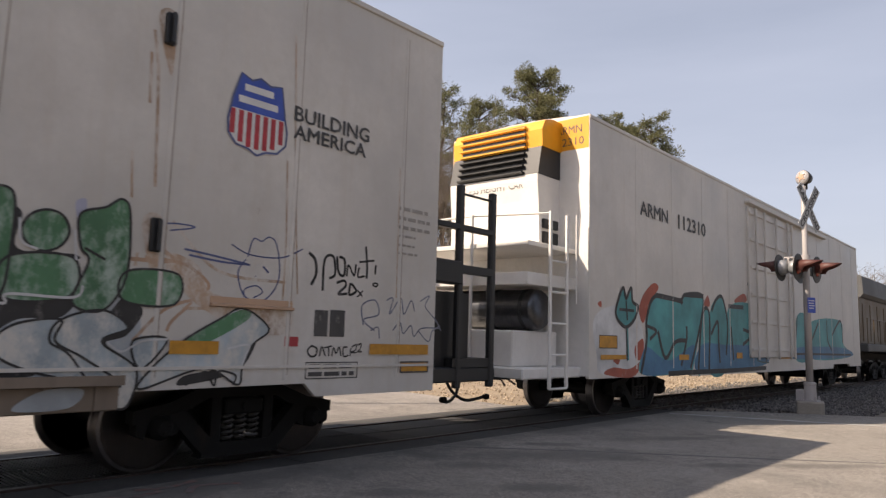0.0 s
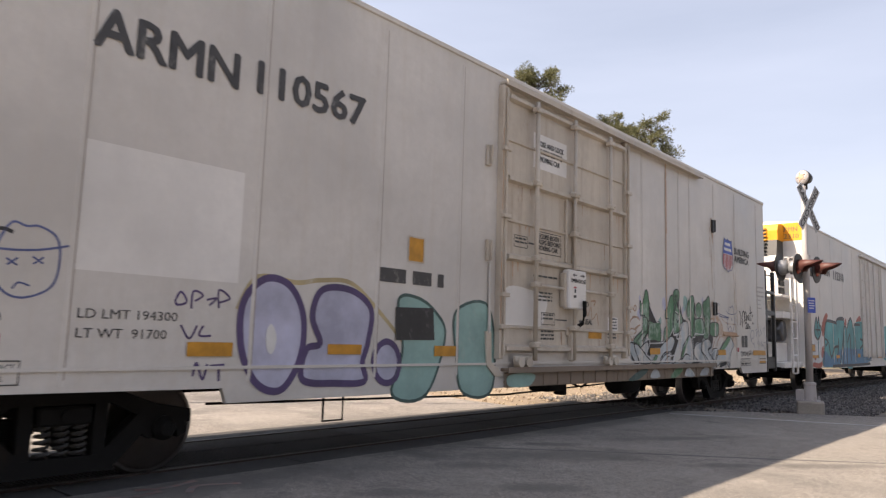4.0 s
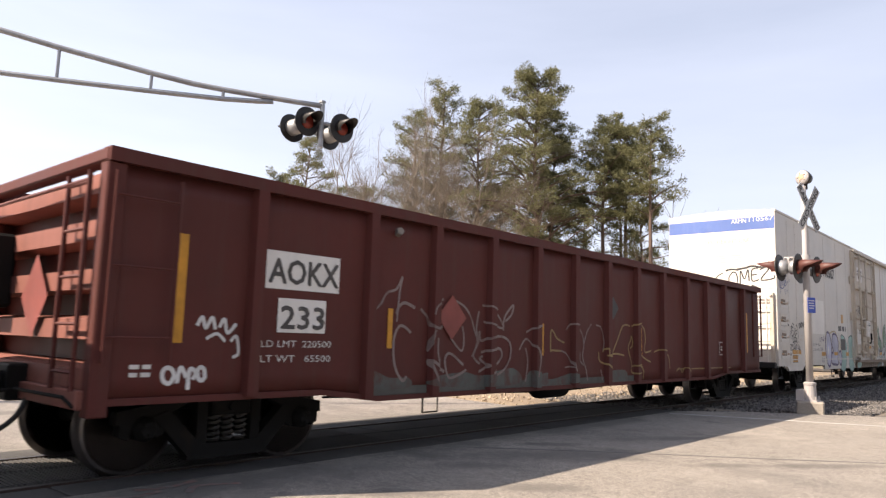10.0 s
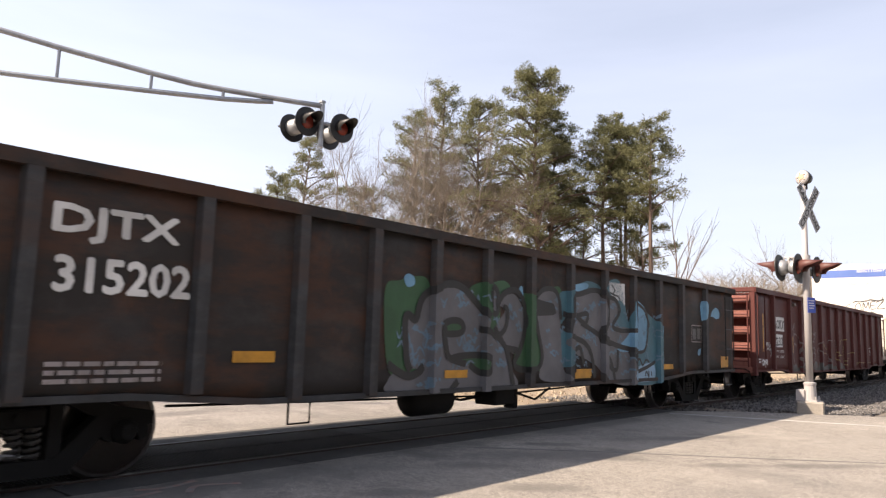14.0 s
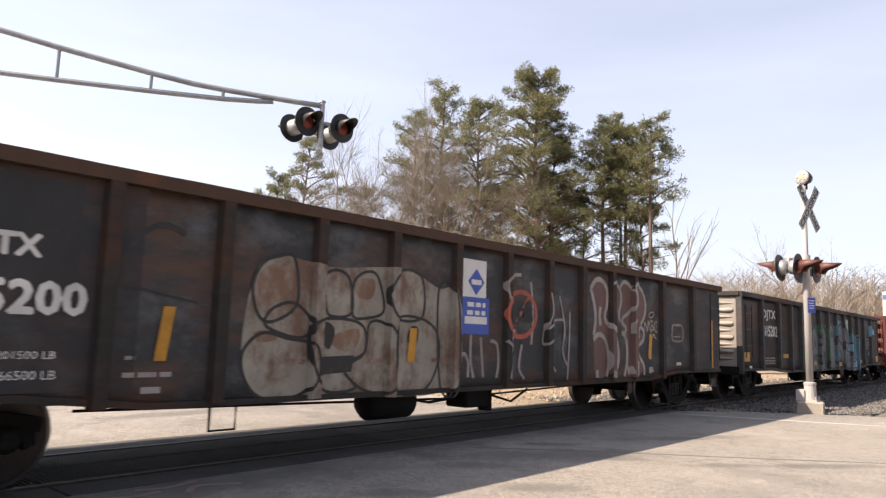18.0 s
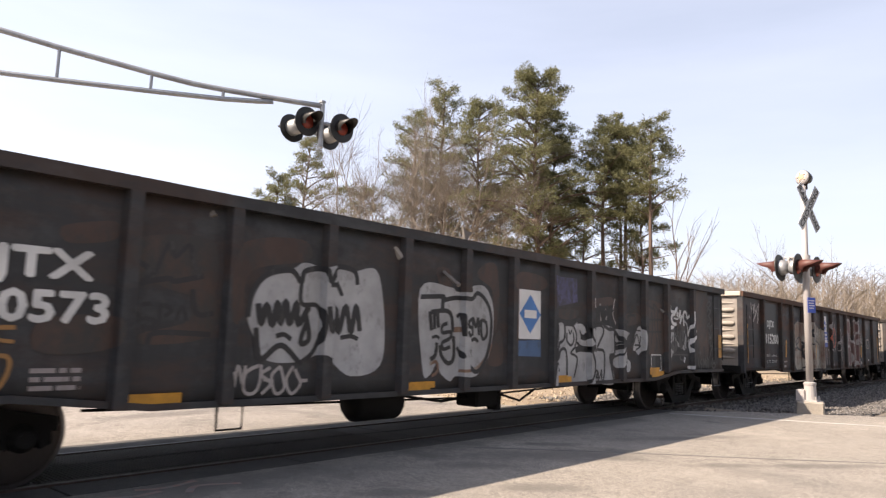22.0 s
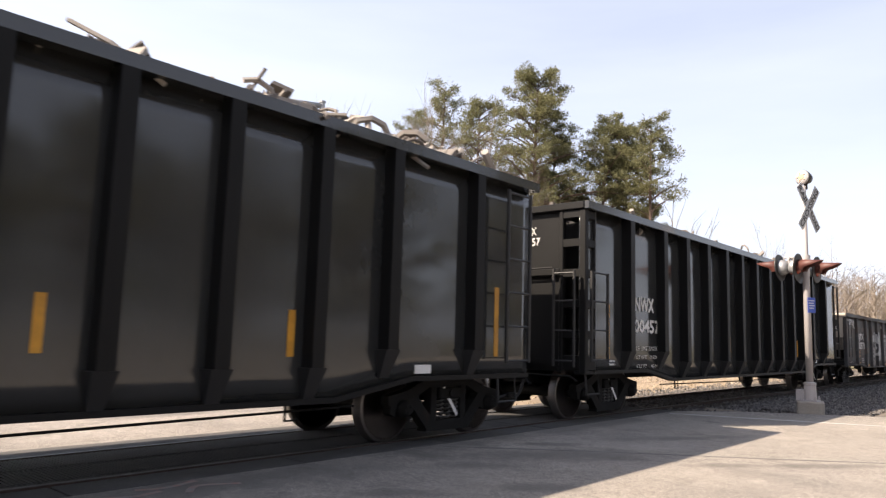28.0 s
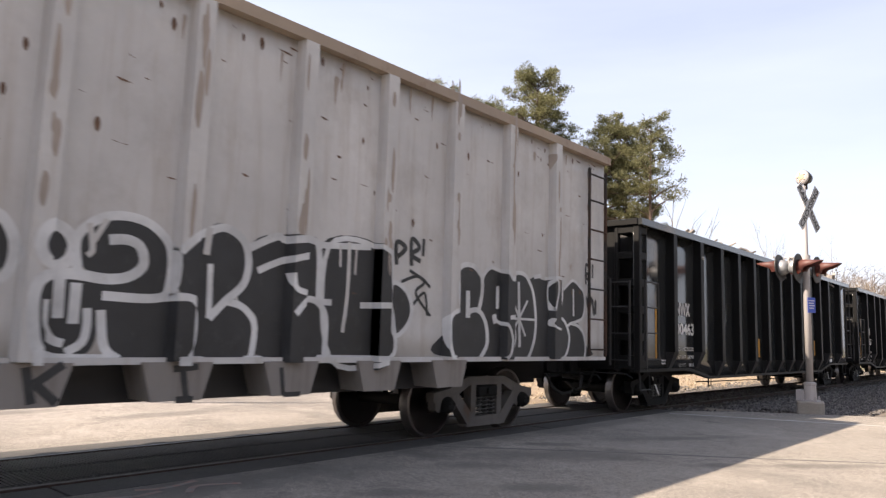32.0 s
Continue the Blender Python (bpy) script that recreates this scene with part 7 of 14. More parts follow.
Paint().stroke(((-9.62, 2.04), (-9.5, 2)), 0.05).stroke(((-9.5, 2), (-9.44, 1.9), (-9.44, 1.76), (-9.48, 1.69)), 0.03).stroke(((-9.57, 1.65), (-9.48, 1.69)), 0.05).stroke(((-9.3, 2), (-9.32, 1.81), (-9.35, 1.61)), 0.035).stroke(((-9.32, 1.97), (-9.2, 1.98), (-9.12, 1.94)), 0.05).stroke(((-9.15, 2.08), (-9.23, 2.01), (-9.25, 1.87), (-9.21, 1.73), (-9.11, 1.74), (-9.01, 1.87), (-9.02, 2.01), (-9.09, 2.07), (-9.15, 2.08)), 0.03).stroke(((-9.15, 1.9), (-9.15, 1.82)), 0.03).stroke(((-9.08, 1.72), (-9, 1.89), (-8.94, 1.72), (-8.85, 1.95)), 0.03).stroke(((-8.84, 1.88), (-8.76, 1.89), (-8.76, 1.8), (-8.85, 1.77), (-8.87, 1.71), (-8.76, 1.65), (-8.63, 1.66), (-8.56, 1.74), (-8.64, 1.92), (-8.67, 2.15)), 0.03).stroke(((-8.69, 2.27), (-8.67, 2.1)), 0.05).stroke(((-8.81, 2), (-8.7, 2.05), (-8.62, 1.98)), 0.045).stroke(((-9.24, 1.62), (-9.2, 1.69), (-9.1, 1.7), (-9.1, 1.63), (-9.17, 1.54), (-9.02, 1.55), (-8.81, 1.56)), 0.035).stroke(((-8.98, 1.71), (-8.98, 1.57), (-8.84, 1.61), (-8.95, 1.7)), 0.035).stroke(((-8.81, 1.53), (-8.62, 1.61)), 0.03).stroke(((-8.79, 1.61), (-8.67, 1.48)), 0.03).stroke(((-8.59, 1.56), (-8.59, 1.55)), 0.03).stroke(((-8.54, 1.55), (-8.53, 1.54)), 0.03).put("graffiti_tag", SP_BLACK, car_b, ("side", SIDE), 0.004, label="large black sprayed tag")
Paint().stroke(((-9.42, 1.3), (-9.44, 1.47), (-9.49, 1.43), (-9.41, 1.48), (-9.32, 1.43), (-9.38, 1.36), (-9.42, 1.34)), 0.026).stroke(((-9.3, 1.34), (-9.28, 1.48), (-9.22, 1.4), (-9.18, 1.5), (-9.15, 1.32)), 0.026).stroke(((-9.08, 1.52), (-9.06, 1.36), (-8.97, 1.4), (-9.02, 1.5), (-8.94, 1.53)), 0.026).stroke(((-9.01, 1.36), (-8.9, 1.36), (-8.94, 1.47), (-8.86, 1.49), (-8.83, 1.32)), 0.026).stroke(((-8.79, 1.3), (-8.8, 1.47), (-8.72, 1.45), (-8.69, 1.29)), 0.026).stroke(((-8.63, 1.32), (-8.59, 1.48), (-8.52, 1.31)), 0.026).stroke(((-8.62, 1.37), (-8.41, 1.32), (-8.51, 1.44), (-8.49, 1.3)), 0.026).stroke(((-9.39, 1.3), (-9.15, 1.32), (-9, 1.31), (-8.85, 1.33)), 0.022).stroke(((-9.36, 1.19), (-9.37, 1.17), (-9.4, 1.16), (-9.42, 1.16), (-9.43, 1.19), (-9.43, 1.21), (-9.4, 1.22), (-9.38, 1.21)), 0.04, True).put("graffiti_tag", SP_BLACK, car_b, ("side", SIDE), 0.004, label="black sprayed scrawl")
Paint().stroke(((-8.38, 2.04), (-8.39, 1.99), (-8.44, 1.96), (-8.48, 1.98), (-8.5, 2.03), (-8.49, 2.08), (-8.45, 2.1), (-8.4, 2.09)), 0.035, True).stroke(((-8.45, 2.04), (-8.41, 2.04)), 0.02).stroke(((-8.36, 1.97), (-8.29, 2.13), (-8.26, 1.98)), 0.032).stroke(((-8.34, 2.02), (-8.24, 2.04)), 0.026).stroke(((-8.26, 2.12), (-8.14, 2.15)), 0.032).stroke(((-8.2, 2.13), (-8.21, 1.98)), 0.032).stroke(((-8.14, 1.99), (-8.13, 2.13), (-8.08, 2.03), (-8.03, 2.14), (-8.01, 2)), 0.032).stroke(((-7.91, 2.15), (-7.97, 2.14), (-7.97, 2.01), (-7.89, 2.02)), 0.03).stroke(((-7.97, 2.08), (-7.91, 2.09)), 0.026).stroke(((-7.86, 2.02), (-7.81, 2.16), (-7.76, 2.03)), 0.03).stroke(((-7.84, 2.08), (-7.77, 2.08)), 0.024).stroke(((-7.72, 2.17), (-7.73, 2.04), (-7.58, 2.1), (-7.49, 2.08)), 0.03).put("graffiti_tag", SP_BLACK, car_b, ("side", SIDE), 0.004, label="black sprayed tag")
Paint().stroke(((-8.27, 1.77), (-8.26, 1.6), (-8.24, 1.64)), 0.016).stroke(((-8.17, 1.8), (-8.15, 1.71)), 0.014).stroke(((-8.07, 1.87), (-8.05, 1.83)), 0.014).stroke(((-8.37, 1.66), (-8.33, 1.49)), 0.014).stroke(((-8.21, 1.47), (-8.19, 1.4)), 0.014).stroke(((-7.98, 1.76), (-7.99, 1.61)), 0.014).put("graffiti_tag", SP_TAN, car_b, ("side", SIDE), 0.003)
Paint().stroke(((-10.21, 1.98), (-10.16, 2.03), (-10.19, 1.98), (-10.11, 2), (-10.05, 2.03), (-10, 1.99), (-9.92, 2.04), (-9.85, 2), (-9.78, 2.02)), 0.014).stroke(((-10, 1.97), (-9.81, 1.96)), 0.012).put("graffiti_tag", SP_GREYPEN, car_b, ("side", SIDE), 0.003)
Paint().stroke(((-10.28, 3.57), (-10.33, 3.47), (-10.33, 3.33), (-10.27, 3.2)), 0.035).stroke(((-9.72, 3.63), (-9.63, 3.58), (-9.65, 3.41), (-9.7, 3.27)), 0.035).stroke(((-10.23, 3.32), (-10.04, 3.38), (-9.81, 3.39), (-9.84, 3.31), (-10.19, 3.25), (-10.23, 3.32)), 0.035).stroke(((-10.28, 3.17), (-10.15, 3.06), (-9.95, 3.06), (-9.76, 3.2), (-9.71, 3.3)), 0.035).stroke(((-10.13, 3.21), (-10.05, 3.28), (-10, 3.2), (-10.07, 3.12), (-10.13, 3.21)), 0.03).stroke(((-9.95, 3.23), (-9.87, 3.31), (-9.82, 3.22), (-9.89, 3.15), (-9.95, 3.23)), 0.03).put("graffiti_tag", SP_BLUEPEN, car_b, ("side", SIDE), 0.004, label="blue sprayed face and tag")
Paint().stroke(((-9.63, 3.23), (-9.65, 3.18), (-9.71, 3.14), (-9.77, 3.15), (-9.79, 3.2), (-9.77, 3.25), (-9.72, 3.28), (-9.66, 3.28)), 0.03, True).stroke(((-10.19, 3.15), (-10.21, 3.09), (-10.26, 3.06), (-10.31, 3.07), (-10.34, 3.12), (-10.32, 3.18), (-10.27, 3.22), (-10.22, 3.2)), 0.03, True).stroke(((-10.18, 3.38), (-10.18, 3.49), (-10.1, 3.52)), 0.03).stroke(((-10.06, 3.4), (-10.05, 3.51)), 0.03).stroke(((-10, 3.42), (-10, 3.52), (-9.94, 3.43), (-9.93, 3.54)), 0.03).stroke(((-9.54, 3.3), (-9.51, 3.23), (-9.47, 3.33)), 0.025).stroke(((-9.42, 3.27), (-9.37, 3.34), (-9.35, 3.25)), 0.025).stroke(((-10.21, 3.08), (-10.21, 2.88)), 0.03).stroke(((-9.78, 3.04), (-9.75, 2.88)), 0.03).stroke(((-9.68, 3.05), (-9.62, 2.95)), 0.025).stroke(((-9.59, 3), (-9.5, 3.01)), 0.025).put("graffiti_tag", SP_BLUEPEN, car_b, ("side", SIDE), 0.004)
Paint().blob(((-10.2, 1.75), (-9.6, 2.01), (-8.58, 2), (-8.36, 0.91), (-9.88, 0.83), (-10.1, 1.15))).put("graffiti_ground", SP_WHITE, car_a, ("side", SIDE), 0.002)
Paint().blob(((-8.51, 2), (-8.29, 2.32), (-7.86, 2.55), (-7.65, 2.46), (-8.02, 2.18), (-8.32, 1.76))).put("graffiti_fill", SP_RED, car_a, ("side", SIDE), 0.003, label="orange-red sprayed accents")
Paint().blob(((-9.82, 0.83), (-9.52, 0.94), (-8.89, 0.91), (-8.36, 1.06), (-8.77, 0.76))).put("graffiti_fill", SP_RED, car_a, ("side", SIDE), 0.0031)
Paint().blob(((-3.39, 2.46), (-2.74, 2.68), (-2.49, 2.53), (-2.98, 2.38))).put("graffiti_fill", SP_RED, car_a, ("side", SIDE), 0.0032)
Paint().blob(((-5.33, 2.25), (-5.09, 2.49), (-4.97, 2.26))).put("graffiti_fill", SP_RED, car_a, ("side", SIDE), 0.0033)
Paint().blob(((-6.9, 1.18), (-6.5, 1.2), (-6.51, 1.1), (-6.9, 1.11))).put("graffiti_fill", SP_RED, car_a, ("side", SIDE), 0.0034)
Paint().blob(((-10.07, 2.03), (-9.95, 2.08), (-9.94, 1.97))).put("graffiti_fill", SP_RED, car_a, ("side", SIDE), 0.003)
Paint().blob(((-8.68, 1.3), (-8.34, 1.46), (-8.35, 1.11), (-8.62, 1.08))).put("graffiti_fill", SP_RED, car_a, ("side", SIDE), 0.0031)
Paint().blob(((-3.92, 1.19), (-3.41, 1.22), (-3.53, 1.1))).put("graffiti_fill", SP_RED, car_a, ("side", SIDE), 0.0032)
Paint().blob(((-9.51, 1.06), (-9.27, 1.11), (-9.33, 0.99))).put("graffiti_fill", SP_RED, car_a, ("side", SIDE), 0.0033)
Paint().blob(((-8.44, 0.81), (-8.2, 1.41), (-8.18, 1.86), (-7.8, 2.29), (-6.67, 2.29), (-6.34, 2.39), (-5.4, 2.44), (-5.54, 1.84), (-5.95, 0.93), (-6.29, 0.8))).put("graffiti_fill", SP_TURQ, car_a, ("side", SIDE), 0.004, label="turquoise block lettering")
Paint().blob(((-5.7, 0.82), (-5.52, 2.01), (-4.98, 2.11), (-5.01, 1.68), (-5.53, 0.82))).put("graffiti_fill", SP_TURQ, car_a, ("side", SIDE), 0.0041)
Paint().blob(((-5.09, 0.81), (-4.99, 2.03), (-4.68, 2.39), (-4.2, 2.45), (-3.95, 1.88), (-4.06, 0.8))).put("graffiti_fill", SP_TURQ, car_a, ("side", SIDE), 0.0042)
Paint().blob(((-4.25, 0.83), (-3.82, 2.25), (-2.09, 2.46), (-1.42, 2.29), (-0.99, 1.83), (-1.1, 0.96), (-3.14, 0.88))).put("graffiti_fill", SP_TURQ, car_a, ("side", SIDE), 0.0043)
Paint().blob(((1.58, 1.09), (1.91, 2.31), (3.13, 2.28), (3.1, 1.08))).put("graffiti_fill", SP_TURQ, car_a, ("side", SIDE), 0.0044)
Paint().blob(((3.1, 1.08), (3.28, 2.16), (7.29, 2.37), (7.53, 1.6), (8.7, 1.12))).put("graffiti_fill", SP_TURQ, car_a, ("side", SIDE), 0.004)
Paint().blob(((-9.36, 1.78), (-9.42, 1.97), (-9.15, 2.37), (-9.03, 2.18), (-8.83, 2.39), (-8.77, 2.14), (-8.58, 2.05), (-8.72, 1.8), (-9.05, 1.69))).put("graffiti_fill", SP_TURQ, car_a, ("side", SIDE), 0.0041)
Paint().stroke(((-8.99, 1.69), (-8.95, 1.06)), 0.08).put("graffiti_fill", SP_TURQ, car_a, ("side", SIDE), 0.0042)
Paint().blob(((-8.4, 0.82), (-8.21, 1.31), (-7.21, 1.05), (-5.91, 1.38), (-6.12, 0.88), (-7.23, 0.78))).put("graffiti_fill", SP_BLUE_MID, car_a, ("side", SIDE), 0.0055, label="deep blue sprayed lower half")
Paint().blob(((-5.79, 0.82), (-5.48, 1.38), (-4.1, 1.4), (-1.05, 1.36), (-1.1, 0.93), (-3.76, 0.82))).put("graffiti_fill", SP_BLUE_MID, car_a, ("side", SIDE), 0.0056)
Paint().blob(((1.43, 1.05), (1.77, 1.38), (7.5, 1.42), (8.7, 1.12))).put("graffiti_fill", SP_BLUE_MID, car_a, ("side", SIDE), 0.0057)
Paint().stroke(((-8.44, 0.81), (-8.2, 1.41), (-8.18, 1.86), (-7.8, 2.3), (-6.67, 2.28), (-6.34, 2.42), (-5.4, 2.44), (-5.54, 1.84), (-6.12, 0.88)), 0.085).stroke(((-7.8, 2.32), (-6.67, 2.28), (-6.51, 2.22)), 0.102).stroke(((-6.34, 2.42), (-5.35, 2.45)), 0.102).stroke(((-7.7, 1.62), (-7.36, 1.1), (-6.88, 1.42), (-6.32, 1.46)), 0.085).stroke(((-6.3, 1.76), (-6.32, 1.46), (-6.6, 0.94)), 0.085).stroke(((-8.19, 1.71), (-7.77, 1.62), (-8.06, 1.46)), 0.068).stroke(((-5.09, 0.81), (-5.02, 2.05), (-5.43, 2.04), (-5.7, 0.82)), 0.085).stroke(((-4.88, 2.15), (-4.58, 2.43), (-4.19, 2.48), (-3.89, 1.88), (-4.02, 1.16)), 0.085).stroke(((-4.93, 1.62), (-4.53, 1.92), (-4.48, 1.45), (-4.42, 0.98)), 0.085).stroke(((-3.81, 2.31), (-2.77, 2.33)), 0.102).stroke(((-2.83, 1.79), (-2.18, 1.67), (-2.87, 1.41)), 0.085).stroke(((-2.09, 2.46), (-1.17, 2.3), (-1.01, 1.7), (-1.1, 0.96)), 0.085).stroke(((-3.66, 1.83), (-3.53, 1.04)), 0.085).stroke(((-7.23, 0.79), (-5.96, 0.8), (-3.76, 0.8), (-1.11, 0.83)), 0.102).stroke(((1.91, 2.31), (1.58, 1.09)), 0.085).stroke(((2.98, 2.31), (3.17, 1.54), (4.28, 2.19)), 0.085).stroke(((5.36, 2.31), (5.42, 1.65), (5.91, 1.33)), 0.085).stroke(((6.01, 1.83), (7.29, 2.37), (7.53, 1.6)), 0.085).stroke(((1.31, 1.2), (8.71, 1.18)), 0.068).stroke(((-9.36, 1.78), (-9.42, 1.97), (-9.15, 2.37), (-9.03, 2.18), (-8.83, 2.39), (-8.77, 2.14), (-8.55, 2.05), (-8.72, 1.8), (-9.05, 1.66), (-9.36, 1.78)), 0.068).stroke(((-9.03, 2.13), (-8.98, 1.79)), 0.051).stroke(((-9.29, 1.97), (-8.71, 1.97)), 0.051).stroke(((-9.02, 1.64), (-8.99, 1.06)), 0.051).put("graffiti_outline", SP_BLACK, car_a, ("side", SIDE), 0.008, label="thick black outlines")
Paint().stroke(((-2.32, 2.44), (-1.17, 2.36), (-1.68, 2.08), (-0.99, 1.83), (-2.17, 1.74), (-1.51, 1.49), (-2.44, 1.35), (-1.07, 1.16)), 0.04).stroke(((-2.46, 1.22), (-1.3, 1.29), (-1.8, 1.03), (-0.85, 0.96)), 0.03).stroke(((-2.26, 3.03), (-2.16, 2.91), (1.29, 3.02)), 0.03).stroke(((-0.14, 2.55), (1.24, 2.69), (0.62, 2.22), (1.24, 1.74)), 0.03).put("graffiti_line", SP_DARKGREEN, car_a, ("side", SIDE), 0.008, label="dark scribble beside the door")
Paint().stroke(((-7.49, 1.42), (-7.44, 1.5), (-7.4, 1.4), (-7.34, 1.5), (-7.3, 1.39)), 0.035).stroke(((-7.26, 1.41), (-7.21, 1.49), (-7.17, 1.36), (-7.08, 1.45)), 0.035).stroke(((-7.39, 1.3), (-7.28, 1.35), (-7.19, 1.28)), 0.03).stroke(((-7.13, 1.28), (-7.07, 1.33), (-7.04, 1.17), (-7.1, 1.13)), 0.03).put("graffiti_tag", SP_WHITE, car_c, ("side", y_c), 0.005, spans_c, label="white sprayed tag")
Paint().stroke(((-7.68, 0.97), (-7.7, 0.92), (-7.73, 0.9), (-7.77, 0.92), (-7.79, 0.97), (-7.78, 1.02), (-7.74, 1.04), (-7.7, 1.02)), 0.04, True).stroke(((-7.65, 0.9), (-7.62, 1.04), (-7.56, 0.95)), 0.04).stroke(((-7.54, 0.84), (-7.53, 1.02), (-7.47, 0.99), (-7.5, 0.93)), 0.04).stroke(((-7.38, 0.98), (-7.38, 0.94), (-7.41, 0.92), (-7.44, 0.94), (-7.45, 0.98), (-7.45, 1.02), (-7.42, 1.04), (-7.39, 1.02)), 0.04, True).put("graffiti_tag", SP_WHITE, car_c, ("side", y_c), 0.005, spans_c, label="white sprayed tag")
Paint().stroke(((-5.27, 1.67), (-5.17, 1.75), (-5.08, 1.88), (-4.92, 1.94), (-4.83, 2.09), (-4.86, 1.95), (-4.88, 1.77), (-4.9, 1.55)), 0.03).stroke(((-4.91, 1.64), (-4.87, 1.73), (-4.77, 1.78), (-4.59, 1.73)), 0.04).stroke(((-4.65, 1.42), (-4.74, 1.48), (-4.84, 1.5), (-4.92, 1.4), (-4.94, 1.2), (-4.89, 0.99), (-4.77, 0.85), (-4.7, 0.9)), 0.035).stroke(((-4.49, 1.72), (-4.37, 1.63), (-4.32, 1.52), (-4.17, 1.49), (-4.06, 1.52)), 0.035).stroke(((-4.3, 1.66), (-4.25, 1.77), (-4.06, 1.87)), 0.03).stroke(((-4.28, 1.47), (-4.33, 1.29), (-4.35, 1.2)), 0.035).stroke(((-4.23, 1.37), (-4.23, 1.18), (-4.16, 1)), 0.03).stroke(((-4.14, 0.76), (-4.23, 0.9), (-4.34, 1.08), (-4.22, 1.04), (-4.01, 0.94)), 0.04).stroke(((-3.63, 1.02), (-3.86, 1.16), (-3.97, 1.16), (-4, 1.05), (-3.92, 0.87), (-3.75, 0.89), (-3.57, 0.96)), 0.035).stroke(((-3.91, 1.38), (-3.68, 1.21), (-3.63, 1.36), (-3.67, 1.53)), 0.03).stroke(((-3.82, 1.86), (-3.63, 1.79), (-3.49, 1.65), (-3.41, 1.48), (-3.35, 1.33), (-3.45, 1.13)), 0.03).stroke(((-3.32, 1.75), (-3.37, 1.51), (-3.32, 1.34), (-3.42, 1.16), (-3.35, 1.07), (-3.28, 1.04)), 0.035).stroke(((-3.25, 1.83), (-3.06, 1.81), (-2.87, 1.69), (-2.76, 1.54), (-2.97, 1.56), (-3.22, 1.61)), 0.03).stroke(((-2.76, 1.5), (-2.73, 1.69), (-2.53, 1.87), (-2.56, 1.74), (-2.71, 1.63)), 0.035).stroke(((-3.3, 1.48), (-3.27, 1.35), (-3.06, 1.4), (-2.77, 1.41), (-2.59, 1.32), (-2.58, 1.13), (-2.7, 0.97), (-2.88, 0.88)), 0.035).stroke(((-3.26, 1.19), (-3.05, 1.23), (-2.83, 1.24), (-2.79, 1.13), (-2.96, 0.98), (-3.06, 0.9)), 0.035).stroke(((-3.22, 1.14), (-3.28, 1.1), (-3.14, 1.01), (-3.3, 0.93)), 0.035).stroke(((-2.36, 1.23), (-2.19, 1.39), (-1.98, 1.26), (-1.91, 1.09), (-1.96, 0.83)), 0.03).stroke(((-2.2, 1.26), (-2.14, 1.06), (-2.19, 0.77)), 0.03).stroke(((-2.19, 1.49), (-1.91, 1.59)), 0.03).put("graffiti_line", SP_FAINT, car_c, ("side", y_c), 0.004, spans_c, label="faint chalky sprayed outlines")
Paint().stroke(((-1.99, 1.58), (-1.86, 1.6)), 0.03).stroke(((-1.98, 1.27), (-1.9, 1.15), (-1.95, 0.9)), 0.03).stroke(((-1.07, 1.56), (-0.93, 1.65), (-0.73, 1.63), (-0.57, 1.49), (-0.52, 1.32), (-0.55, 1.12), (-0.44, 0.92), (-0.39, 0.74)), 0.03).stroke(((-0.52, 1.32), (-0.42, 1.53), (-0.27, 1.67)), 0.03).stroke(((-0.64, 1.21), (-0.62, 1.06), (-0.51, 0.99)), 0.03).stroke(((-0.11, 1.66), (0.06, 1.62), (0.16, 1.39), (0.12, 1.21)), 0.03).stroke(((-1.23, 1.22), (-1.07, 1.18), (-0.92, 1.04), (-0.86, 0.9)), 0.03).stroke(((-1.1, 0.96), (-0.92, 0.97), (-0.86, 0.9)), 0.025).stroke(((0.06, 0.91), (0.12, 0.73)), 0.03).put("graffiti_line", SP_FAINT, car_c, ("side", y_c), 0.004, spans_c, label="faint chalky sprayed outlines")
Paint().stroke(((-1.52, 1.2), (-1.52, 1.51), (-1.45, 1.52), (-1.35, 1.42), (-1.21, 1.37), (-1.12, 1.35)), 0.03).stroke(((-1.54, 1.23), (-1.23, 1.22)), 0.03).stroke(((-0.02, 1.21), (0.01, 1.06), (0.2, 1), (0.38, 0.89), (0.41, 0.72)), 0.03).stroke(((0.12, 1.21), (0.21, 1.27), (0.24, 1.15), (0.44, 1.18), (0.64, 1.4), (0.84, 1.66), (1, 1.7), (1.14, 1.68)), 0.03).stroke(((0.19, 1.15), (0.59, 1.18), (0.91, 1.15)), 0.03).stroke(((1.15, 1.28), (1.24, 1.35), (1.2, 1.5), (1.15, 1.41), (1.07, 1.28), (1.19, 1.02), (1.2, 0.85), (1.42, 0.83), (1.48, 0.9), (1.36, 0.98)), 0.03).stroke(((1.2, 1.68), (1.46, 1.74), (1.7, 1.66), (1.77, 1.46), (1.74, 1.22), (2.02, 1.24)), 0.03).stroke(((1.53, 1.18), (1.78, 1.08), (1.99, 1.03)), 0.03).stroke(((1.19, 0.95), (1.54, 0.98), (1.69, 0.86), (1.66, 0.71)), 0.03).stroke(((2.15, 1.22), (2.48, 1.26), (2.79, 1.15), (2.87, 0.89)), 0.03).stroke(((3.19, 0.83), (3.34, 0.9), (3.46, 0.81), (3.61, 0.9), (3.73, 0.82)), 0.025).put("graffiti_line", SP_YELLOW_FADED, car_c, ("side", y_c), 0.004, spans_c, label="faint yellowed sprayed outlines")
Paint().blob(((-5.25, 0.97), (-4.99, 0.89), (-4.66, 0.88), (-4.65, 0.77), (-5.23, 0.77))).put("sill_repaint", SP_TEALGREY, car_c, ("side", y_c), 0.003, spans_c, label="worn grey-green repaint along the sill")
